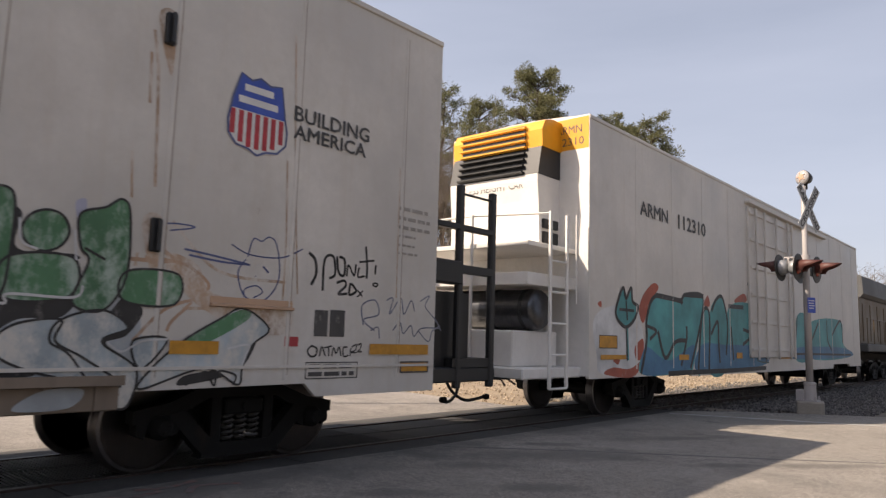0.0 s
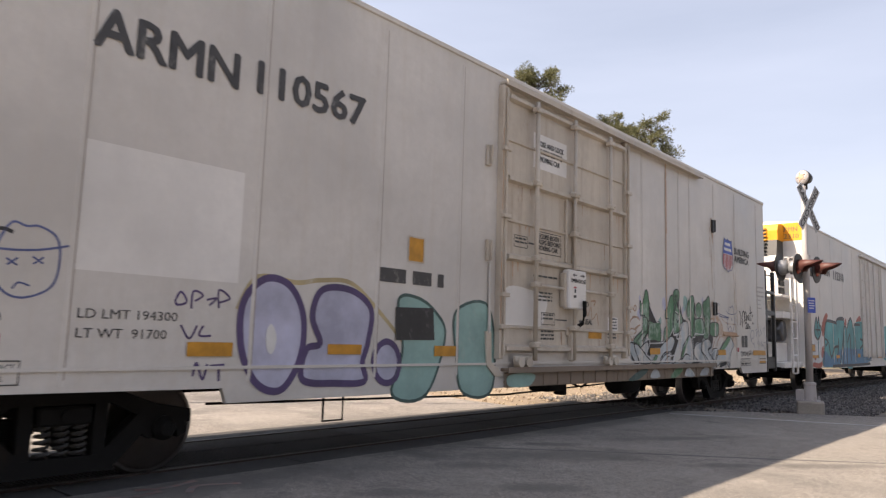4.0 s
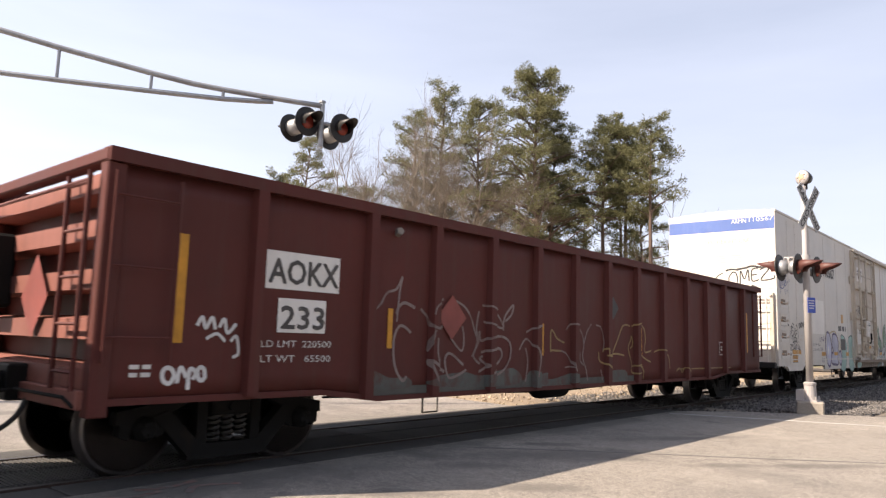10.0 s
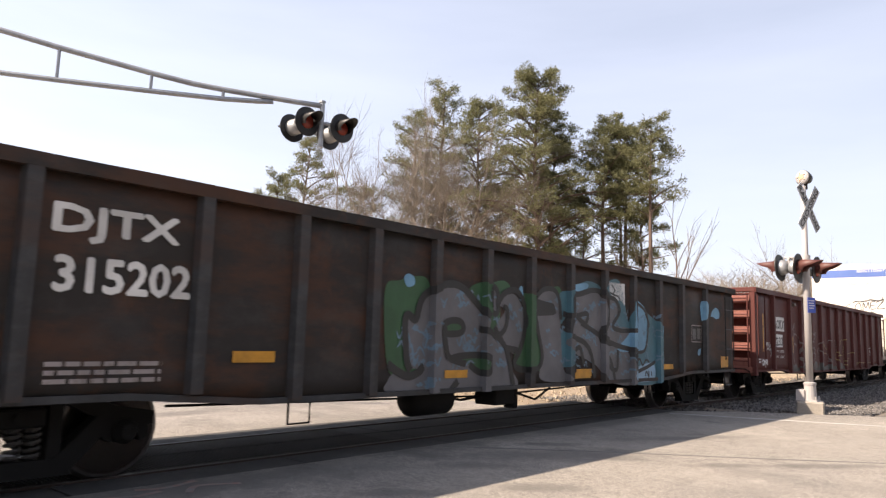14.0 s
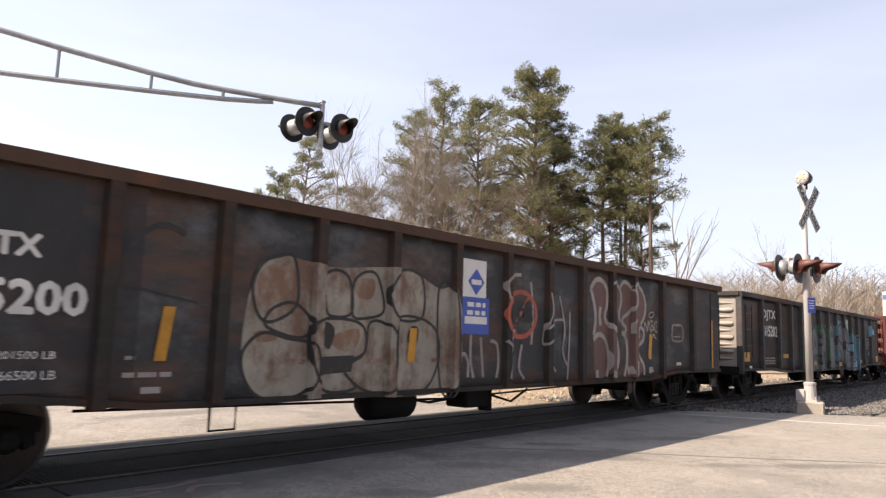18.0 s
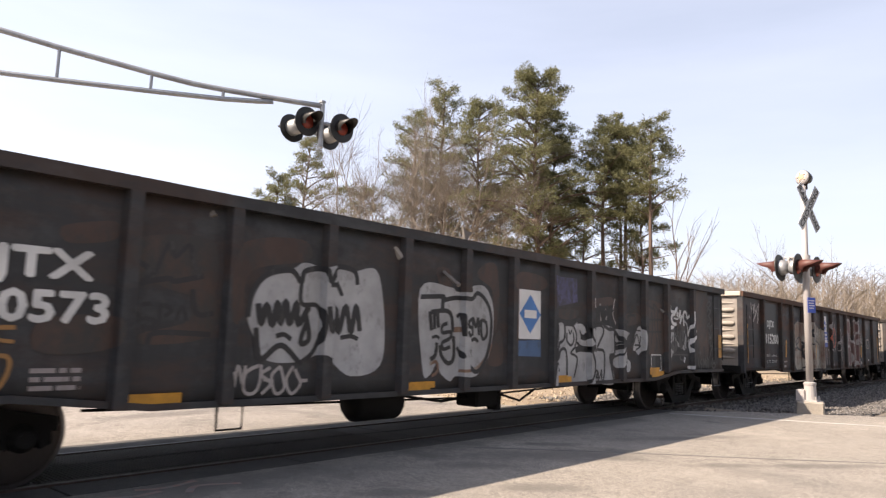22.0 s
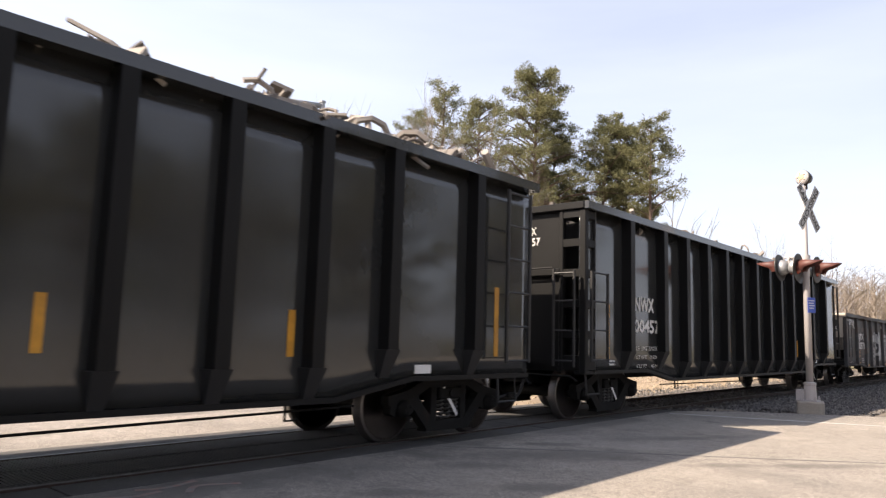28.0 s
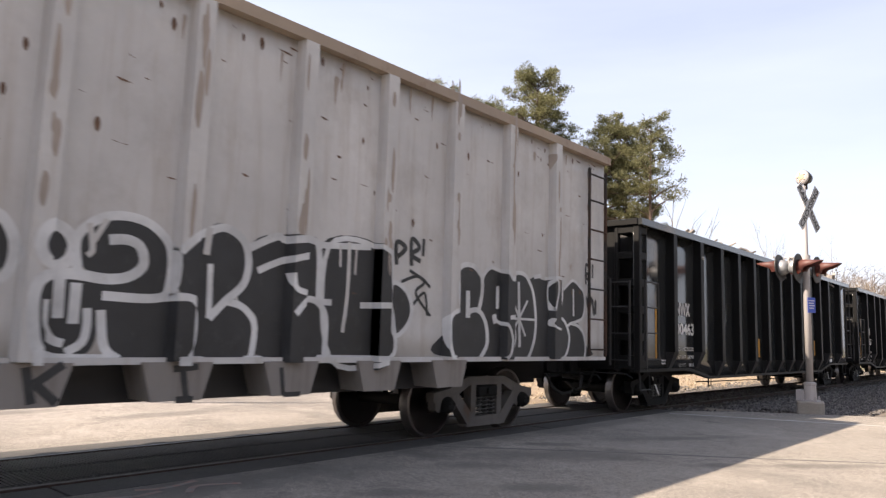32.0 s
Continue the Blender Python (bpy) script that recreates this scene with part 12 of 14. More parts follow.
Paint().rect(0.61, 1.70, 0.93, 1.82).put("sign_mark", SIGN_WHITE, car_f, ("side", y_f), 0.018)
Paint().text("PNWX", -6.79, 1.98, 0.26, 0.97, bold=0.05).put("lettering", MARK_WHITE, car_g, ("side", y_g), 0.008, label="white reporting mark")
Paint().text("PNWX", -6.72, 1.98, 0.26, 0.83, bold=0.05).put("lettering", MARK_WHITE, car_h, ("side", y_h), 0.008, label="white reporting mark")
Paint().text("100457", -6.79, 1.58, 0.24, 1.21, bold=0.05).put("lettering", MARK_WHITE, car_g, ("side", y_g), 0.008, label="white car number")
Paint().text("100463", -6.72, 1.58, 0.24, 1.04, bold=0.05).put("lettering", MARK_WHITE, car_h, ("side", y_h), 0.008, label="white car number")
Paint().text("LD LMT 209200", -6.57, 1.24, 0.08, 0.93, bold=0).put("lettering", MARK_WHITE, car_g, ("side", y_g), 0.008)
Paint().text("LD LMT 209200", -6.50, 1.24, 0.08, 0.80, bold=0).put("lettering", MARK_WHITE, car_h, ("side", y_h), 0.008)
Paint().text("LT WT   76800", -6.56, 1.08, 0.07, 0.92, bold=0).put("lettering", MARK_WHITE, car_g, ("side", y_g), 0.008)
Paint().text("LT WT   76800", -6.49, 1.08, 0.07, 0.80, bold=0).put("lettering", MARK_WHITE, car_h, ("side", y_h), 0.008)
Paint().text("CU FT    4014", -6.55, 0.91, 0.07, 0.92, bold=0).put("lettering", MARK_WHITE, car_g, ("side", y_g), 0.008)
Paint().text("CU FT    4014", -6.48, 0.91, 0.07, 0.79, bold=0).put("lettering", MARK_WHITE, car_h, ("side", y_h), 0.008)
Paint().rect(-7.70, 1.09, -7.61, 2.06, 0).put("reflector_strip", AMBER, car_g, ("side", y_g), 0.006, label="faded amber reflector strip")
Paint().rect(-7.59, 1.09, -7.50, 2.06, 0).put("reflector_strip", AMBER, car_h, ("side", y_h), 0.006, label="faded amber reflector strip")
Paint().rect(-4.20, 1.07, -4.12, 1.57, 0).put("reflector_strip", AMBER, car_g, ("side", y_g), 0.006, label="faded amber reflector strip")
Paint().rect(-4.20, 1.07, -4.12, 1.57, 0).put("reflector_strip", AMBER, car_h, ("side", y_h), 0.006, label="faded amber reflector strip")
Paint().rect(-1.68, 1.10, -1.55, 1.58, 0).put("reflector_strip", AMBER, car_g, ("side", y_g), 0.006, label="faded amber reflector strip")
Paint().rect(-1.38, 1.10, -1.25, 1.58, 0).put("reflector_strip", AMBER, car_h, ("side", y_h), 0.006, label="faded amber reflector strip")
Paint().rect(7.65, 1.13, 7.75, 2.11, 0).put("reflector_strip", AMBER, car_h, ("side", y_h), 0.006, label="faded amber reflector strip")
Paint().rect(4.10, 1.13, 4.19, 1.62, 0).put("reflector_strip", AMBER, car_h, ("side", y_h), 0.006, label="faded amber reflector strip")
Paint().rect(1.66, 1.16, 1.75, 1.64, 0).put("reflector_strip", AMBER, car_h, ("side", y_h), 0.006, label="faded amber reflector strip")
Paint().rect(7.55, 1.10, 7.66, 2.08, 0).put("reflector_strip", AMBER, car_g, ("side", y_g), 0.006, label="faded amber reflector strip")
Paint().rect(4.02, 1.10, 4.12, 1.59, 0).put("reflector_strip", AMBER, car_g, ("side", y_g), 0.006, label="faded amber reflector strip")
Paint().rect(1.56, 1.13, 1.65, 1.61, 0).put("reflector_strip", AMBER, car_g, ("side", y_g), 0.006, label="faded amber reflector strip")
Paint().bars(-7.61, 1.03, 0.19, 2, 0.058, 0.032, 17).put("stencil_lines", MARK_WHITE, car_g, ("side", y_g), 0.006)
Paint().bars(-7.31, 1.03, 0.19, 2, 0.058, 0.032, 17).put("stencil_lines", MARK_WHITE, car_h, ("side", y_h), 0.006)
Paint().rect(6.04, 0.92, 6.34, 1.03, 0).put("label_plate", SIGN_WHITE, car_h, ("side", y_h), 0.006, label="white label plate")
Paint().rect(5.95, 0.91, 6.23, 1.01, 0).put("label_plate", SIGN_WHITE, car_g, ("side", y_g), 0.006, label="white label plate")

# black squiggles on the charcoal car's front panel
Paint().stroke(((7.85, 2.28), (7.99, 2.33), (8.04, 2.23), (7.80, 2.12), (7.79, 1.99), (7.99, 1.97), (7.96, 1.82), (7.83, 1.70), (8.06, 1.60), (8.04, 1.44), (7.86, 1.40), (8.01, 1.27), (7.96, 1.14)), 0.055).put("graffiti_tag", SP_BLACK_D, car_f, ("side", y_f), 0.008, label="black sprayed squiggle")
Paint().stroke(((7.34, 0.93), (7.29, 1.09), (7.44, 0.96), (7.55, 1.30), (7.48, 1.30), (7.58, 1.16), (7.47, 0.99), (7.57, 0.89), (7.68, 1.05), (7.78, 0.91), (7.83, 1.05), (7.96, 0.91), (8.14, 1.14), (8.07, 0.98), (8.32, 1.01)), 0.035).put("graffiti_tag", SP_BLACK_D, car_f, ("side", y_f), 0.008, label="black sprayed scrawl along the sill")
Paint().text("BOB", 0.35, 1.64, 0.20, 0.55, bold=0.08).put("graffiti_tag", SP_BLACK_D, car_e, ("side", y_e), 0.012, label="black sprayed letters in a red ring")
Paint().text("21", 2.70, 0.77, 0.14, 0.25, bold=0.05).put("graffiti_tag", SP_BLACK_D, car_f, ("side", y_f), 0.012, label="black sprayed numerals")
for pts, w in ((((2.54, 1.99), (2.65, 1.83), (2.74, 1.96), (2.77, 1.81), (2.86, 1.99), (2.94, 1.82), (3.02, 1.99), (3.06, 1.80), (3.15, 2.01), (3.23, 1.85), (3.35, 1.96)), 0.05), (((3.58, 1.99), (3.67, 2.06), (3.76, 1.93), (3.86, 2.07), (3.93, 1.93), (4.06, 2.11), (4.20, 1.97)), 0.03), (((5.94, 1.34), (6.01, 1.69), (6.14, 1.43), (6.25, 1.73), (6.37, 1.39), (6.55, 1.67), (6.63, 1.35), (6.38, 1.21), (6.00, 1.21)), 0.05)):
    Paint().stroke(pts, w).put("graffiti_tag", SP_BLACK_D, car_f, ("side", y_f), 0.011, label="black sprayed tag")
# light-blue flicks over the grey lettering
rnd = random.Random(7)
p = Paint()
for x0, x1, z0, z1, n in ((-2.9, -0.9, 0.95, 2.0, 44), (1.0, 2.0, 0.9, 1.9, 24), (2.4, 4.3, 0.9, 1.95, 34)):
    for _ in range(n):
        x, z = rnd.uniform(x0, x1), rnd.uniform(z0, z1)
        s = rnd.uniform(0.06, 0.13)
        p.stroke(((x, z), (x + 0.5 * s, z + rnd.uniform(-0.10, 0.10)), (x + s, z + rnd.uniform(-0.06, 0.08)), (x + 1.5 * s, z + rnd.uniform(-0.12, 0.08))), 0.03, taper=0.7)
p.put("graffiti_flicks", SP_SKY_DIM, car_d, ("side", y_d), 0.012, spans_d, "light blue spray flicks")

# --- nearer refrigerator car: seams, door, rails, rear end
for x in (-9.47, -8.68, -7.05, -5.33, -3.66, -2.2, 3.2, 4.29, 4.92, 5.5, 6.9, 8.3, 9.9):
    bm = bmesh.new()
    prism(bm, [(x - 0.03, SIDE - 0.001), (x - 0.012, SIDE - 0.010), (x + 0.012, SIDE - 0.010), (x + 0.03, SIDE - 0.001)], 0.90, 5.1, "z")
    part("panel_seam", bm, WHITE, car_b)
    # thin darker line along each seam
    Paint().rect(x + 0.014, 0.95, x + 0.026, 5.08).put("seam_line", SEAM_BROWN, car_b, ("side", SIDE), 0.0085)
Paint().rect(4.265, 1.0, 4.305, 5.05).rect(4.315, 3.6, 4.335, 4.9).put("rust_run", RUST_STAIN, car_b, ("side", SIDE), 0.012, label="rust run down a seam")
bm = bmesh.new()
box(bm, a_b + 0.02, b_b - 0.02, SIDE - 0.02, SIDE + 0.02, 1.02, 1.05)
part("belt_seam", bm, WHITE, car_b)
bm = bmesh.new()
box(bm, a_b, b_b, SIDE - 0.025, SIDE + 0.03, 5.20, 5.27, 0.01)
part("eave_strip", bm, WHITE, car_b)
D0, D1, DZ0, DZ1 = -1.27, 2.36, 1.19, 5.0
DF = SIDE - 0.045
bm = bmesh.new()
box(bm, D0, D1, DF, SIDE + 0.01, DZ0, DZ1, 0.01)
door = part("plug_door", bm, DOOR_CREAM, car_b, "cream sliding plug door stained with rust")
# broad ledges with bevelled faces, then slim bars
for z, h, d in ((1.26, 0.10, 0.07), (2.56, 0.10, 0.08), (3.70, 0.10, 0.08), (4.92, 0.10, 0.07)):
    bm = bmesh.new()
    prism(bm, [(DF, z - 0.6 * h), (DF - d, z - 0.35 * h), (DF - d, z + 0.2 * h), (DF, z + 0.5 * h)], D0 + 0.02, D1 - 0.02, "x")
    part("door_ledge", bm, DOOR_CREAM, door)
for z in (1.56, 3.09, 4.28):
    bm = bmesh.new()
    prism(bm, [(DF, z - 0.03), (DF - 0.028, z - 0.018), (DF - 0.028, z + 0.012), (DF, z + 0.022)], D0 + 0.02, D1 - 0.02, "x")
    part("door_bar", bm, DOOR_CREAM, door)
for x0, x1 in ((-0.62, 0.26), (0.78, 1.72)):
    bm = bmesh.new()
    tube(bm, [(x0, DF - 0.07, 2.19), (x1, DF - 0.07, 2.19)], 0.024, 8)
    part("throw_bar", bm, DOOR_CREAM, door, "slim horizontal locking bar")
for x, r in ((-0.60, 0.035), (0.50, 0.03), (1.69, 0.03)):
    bm = bmesh.new()
    tube(bm, [(x, DF - 0.11, 1.08), (x, DF - 0.11, DZ1 - 0.02)], r, 10)
    rod = part("lock_rod", bm, DOOR_CREAM, door, "vertical locking rod", True)
    for z in (1.31, 2.19, 2.58, 3.72, 4.85) if x != 0.50 else (1.58, 3.08, 3.72, 4.85):
        bm = bmesh.new()
        box(bm, x - 0.085, x + 0.085, DF - 0.16, DF - 0.055, z - 0.042, z + 0.042, 0.012)
        for k in (-0.06, 0.06):
            lathe(bm, [(-0.012, 0.014), (0.0, 0.014)], 8, "y", (x + k, DF - 0.16, z))
        part("rod_bracket", bm, DOOR_CREAM, rod)
for x in (0.38, 0.61):
    bm = bmesh.new()
    box(bm, x - 0.03, x + 0.03, DF - 0.04, DF, 2.62, 3.66, 0.008)
    part("guide_strip", bm, DOOR_CREAM, door)
bm = bmesh.new()
box(bm, 0.46, 0.56, DF - 0.10, DF, 1.06, 1.50, 0.02)
box(bm, 0.40, 0.64, DF - 0.05, DF, 1.46, 1.60, 0.01)
part("centre_latch", bm, DOOR_CREAM, door, "worn white latch under the box")
bm = bmesh.new()
box(bm, 0.27, 0.80, DF - 0.15, DF - 0.02, 1.88, 2.50, 0.02)
latch = part("latch_box", bm, WHITE_CLEAN, door, "white door mechanism box")
bm = bmesh.new()
box(bm, 0.21, 0.28, DF - 0.10, DF - 0.01, 1.90, 2.44, 0.01)
part("latch_side", bm, DOOR_CREAM, latch)
Paint().rect(0.40, 2.06, 0.48, 2.10).rect(0.42, 2.14, 0.47, 2.20).put("slot", MARK_BLACK, latch, ("side", DF - 0.15), 0.003)
Paint().rect(0.40, 2.21, 0.48, 2.235).put("red_mark", SIGN_RED, latch, ("side", DF - 0.15), 0.003)
bm = bmesh.new()
tube(bm, [(0.67, DF - 0.19, 2.02), (0.66, DF - 0.20, 1.80), (0.62, DF - 0.18, 1.66), (0.60, DF - 0.12, 1.62)], 0.032, 8)
part("handle", bm, TRUCK_IRON, latch, "dark worn lever")
Paint().poly(((0.36, 2.42), (0.42, 2.45), (0.42, 2.43), (0.50, 2.43), (0.50, 2.41), (0.42, 2.41), (0.42, 2.39))).poly(((0.74, 2.42), (0.68, 2.45), (0.68, 2.43), (0.60, 2.43), (0.60, 2.41), (0.68, 2.41), (0.68, 2.39))).put("arrow_mark", MARK_BLACK, latch, ("side", DF - 0.15), 0.003)
for words, x, z, w in (("OPEN", 0.31, 2.30, 0.21), ("CLOSE", 0.54, 2.30, 0.23)):
    Paint().text(words, x, z, 0.06, w, bold=0.03).put("notice_lettering", MARK_BLACK, latch, ("side", DF - 0.15), 0.003)
Paint().rect(-0.56, 4.0, 0.40, 4.55).put("notice_board", WHITE_CLEAN, door, ("side", DF), 0.003)
for words, x, z, w, h in (("CLOSE AND LOCK", -0.50, 4.36, 0.80, 0.085), ("DOORS BEFORE", -0.45, 4.24, 0.70, 0.085), ("MOVING CAR", -0.38, 4.12, 0.56, 0.085),
                          ("SECURE BOTH", -0.44, 2.92, 0.62, 0.075), ("HASPS BEFORE", -0.47, 2.83, 0.69, 0.075), ("MOVING CAR", -0.42, 2.74, 0.57, 0.075), ("SEAL", 1.00, 1.66, 0.24, 0.085), ("ASD", 0.92, 1.95, 0.20, 0.085)):
    Paint().text(words, x, z, h, w, bold=0.035).put("notice_lettering", MARK_BLACK, door, ("side", DF), 0.005)
for x0, z0, x1, z1 in ((-0.50, 2.69, 0.25, 3.03), (-1.03, 2.72, -0.68, 2.90), (-0.29, 1.61, 0.08, 1.80)):
    Paint().outline(x0, z0, x1, z1, 0.012).put("notice_frame", MARK_BLACK, door, ("side", DF), 0.004)
Paint().rect(1.78, 1.57, 2.14, 1.81).put("notice_plate", WHITE_CLEAN, door, ("side", DF), 0.004)
for x, z, w, rows, seed in ((-1.0, 2.84, 0.29, 2, 3), (-0.25, 1.75, 0.28, 2, 4), (-0.52, 2.33, 0.66, 1, 5), (-0.50, 2.08, 0.50, 3, 6), (-0.30, 1.50, 0.36, 3, 7), (1.82, 1.77, 0.28, 4, 8), (1.78, 1.50, 0.3, 2, 9)):
    Paint().bars(x, z, w, rows, 0.055, 0.028, seed).put("small_print", DARKGREY, door, ("side", DF), 0.006)
Paint().rect(0.10, 1.69, 0.44, 1.71).rect(-0.66, 2.80, -0.50, 2.825).put("marking_line", MARK_BLACK, door, ("side", DF), 0.005)
Paint().poly(((0.80, 1.70), (0.88, 1.74), (0.88, 1.71), (0.97, 1.71), (0.97, 1.69), (0.88, 1.69), (0.88, 1.66))).put("arrow_mark", MARK_BLACK, door, ("side", DF), 0.005)
Paint().stroke(((0.95, 1.75), (1.05, 1.9), (1.1, 1.8), (1.2, 1.95), (1.25, 1.75), (1.4, 1.85), (1.45, 1.65)), 0.02).stroke(((1.2, 2.05), (1.35, 2.06), (1.3, 1.98)), 0.03).put("graffiti_line", SP_TAN, door, ("side", DF), 0.004, label="faint rust-red scribble")
Paint().blob(((-1.2, 2.1), (-0.6, 2.12), (-0.15, 2.0), (-0.2, 1.75), (-0.35, 1.58), (-1.2, 1.58))).put("repaint_patch", WHITE_CLEAN, door, ("side", DF), 0.002)
Paint().rect(1.11, 1.43, 1.55, 1.535).put("reflector_strip", AMBER, door, ("side", DF), 0.012)
# rust runs beneath ledges and brackets
rnd = random.Random(77)
for k in range(46):
    x = rnd.uniform(D0 + 0.05, D1 - 0.1)
    z = rnd.choice((2.50, 3.64, 1.52, 3.05, 2.50))
    h = rnd.uniform(0.05, 0.34)
    w = rnd.uniform(0.006, 0.02)
    Paint().poly(((x - w, z), (x + w, z), (x + 0.3 * w, z - h), (x - 0.3 * w, z - h))).put("rust_run", RUST_RUN if k % 3 else RUST_STAIN, door, ("side", DF), 0.0035)
# jambs at both ends of the opening with hinged clips
for x in (D0 - 0.08, D1 + 0.06):
    bm = bmesh.new()
    box(bm, x - 0.05, x + 0.05, SIDE - 0.10, SIDE + 0.01, 1.10, 5.05, 0.012)
    tube(bm, [(x + 0.02, SIDE - 0.12, 1.15), (x + 0.02, SIDE - 0.12, 5.0)], 0.02, 8)
    jamb = part("door_jamb", bm, DOOR_CREAM, car_b, "rust-streaked upright jamb")
    for z in (1.55, 2.0, 3.12, 4.1):
        bm = bmesh.new()
        box(bm, x - 0.07, x + 0.12, SIDE - 0.15, SIDE - 0.08, z - 0.03, z + 0.03, 0.008)
        part("clip", bm, DOOR_CREAM, jamb)
    Paint().rect(x - 0.048, 1.5, x - 0.03, 2.6).rect(x - 0.045, 3.2, x - 0.03, 4.4).put("rust_run", RUST_STAIN, jamb, ("side", SIDE - 0.10), 0.003)
bm = bmesh.new()
prism(bm, [(-1.62, 1.48), (-1.50, 1.48), (-1.48, 1.05), (-1.30, 0.96), (-1.26, 0.86), (-1.40, 0.87), (-1.58, 1.02)], SIDE - 0.03, SIDE)
part("corner_gusset", bm, DOOR_CREAM, car_b, "curved gusset at the door's lower corner")
bm = bmesh.new()
tube(bm, [(-1.56, SIDE - 0.03, 2.42), (-1.55, SIDE - 0.03, 1.45)], 0.022, 8)
part("conduit", bm, WHITE, car_b)
for x0, x1, z, d, name, mat_ in ((D0 - 0.1, 6.02, 5.10, 0.14, "upper_track", DOOR_CREAM), (-1.23, 6.60, 0.96, 0.15, "lower_track", SILL_DIRTY)):
    bm = bmesh.new()
    box(bm, x0, x1, SIDE - d, SIDE + 0.01, z - 0.03, z + 0.015, 0.008)
    box(bm, x0, x1, SIDE - d, SIDE - d + 0.02, z - 0.05, z + 0.03)
    part(name, bm, mat_, car_b, "rusty door track")
bm = bmesh.new()
box(bm, -1.15, 6.60, SIDE - 0.06, SIDE + 0.005, 0.70, 0.905, 0.01)
part("side_sill", bm, SILL_DIRTY, car_b, "dirty sill under the door track")
for k in range(20):
    x = -1.0 + 0.39 * k
    bm = bmesh.new()
    box(bm, x - 0.015, x + 0.015, SIDE - 0.075, SIDE - 0.058, 0.71, 0.90)
    part("sill_stiffener", bm, SILL_DIRTY, car_b)
for pts, mat_ in ((((2.5, 0.72), (2.9, 0.72), (3.3, 0.88), (3.0, 0.89)), SP_DARKGREEN), (((3.4, 0.74), (3.8, 0.74), (3.7, 0.88), (3.5, 0.88)), SP_PALE), (((4.3, 0.73), (4.6, 0.73), (4.9, 0.88), (4.55, 0.88)), SP_GREEN), (((5.0, 0.74), (5.5, 0.73), (5.3, 0.88), (5.1, 0.88)), SP_PALEBLUE), (((5.8, 0.74), (6.2, 0.74), (6.3, 0.88), (6.0, 0.88)), SP_PALE), (((-1.12, 0.72), (-0.62, 0.72), (-0.50, 0.88), (-1.12, 0.88)), SP_TEAL)):
    Paint().blob(pts).put("graffiti_fill", mat_, car_b, ("side", SIDE - 0.06), 0.018)
for x in (-0.85, 1.78):
    bm = bmesh.new()
    lathe(bm, [(-0.05, 0.075), (0.05, 0.075)], 14, "y", (x - 0.1, SIDE - 0.12, 1.06))
    lathe(bm, [(-0.05, 0.075), (0.05, 0.075)], 14, "y", (x + 0.1, SIDE - 0.12, 1.06))
    box(bm, x - 0.2, x + 0.22, SIDE - 0.13, SIDE - 0.07, 1.06, 1.15, 0.02)
    part("door_roller", bm, DOOR_CREAM, car_b)
for x, z in ((-1.63, 3.95), (-1.60, 2.60), (6.81, 4.10), (6.82, 2.20)):
    bm = bmesh.new()
    box(bm, x - 0.05, x + 0.05, SIDE - 0.05, SIDE + 0.005, z - 0.15, z + 0.15, 0.012)
    tube(bm, [(x, SIDE - 0.08, z - 0.14), (x, SIDE - 0.08, z + 0.14)], 0.018, 6)
    part("lash_bracket", bm, BLACK_MATT if x > 0 else DOOR_CREAM, car_b)
for z in (4.10, 2.20):
    Paint().blob(((6.74, z - 0.1), (6.70, z + 0.12), (6.80, z + 0.2), (6.93, z + 0.1), (6.90, z - 0.15), (6.86, z - 0.42), (6.80, z - 0.30))).put("rust_stain", RUST_RUN, car_b, ("side", SIDE), 0.0035, label="rust bled from a lashing bracket")
bm = bmesh.new()
prism(bm, [(SIDE, 1.60), (SIDE - 0.05, 1.61), (SIDE - 0.05, 1.63), (SIDE - 0.01, 1.64), (SIDE - 0.01, 1.70), (SIDE, 1.70)], 7.40, 8.34, "x")
part("angle_bracket", bm, RUST_STAIN, car_b, "rust-brown angle bracket")
Paint().blob(((6.95, 2.05), (7.25, 1.98), (7.45, 1.72), (8.3, 1.6), (8.2, 1.35), (7.5, 1.5), (7.1, 1.75))).put("rust_stain", RUST_RUN, car_b, ("side", SIDE), 0.003, label="rust-tinted wash round the bracket")
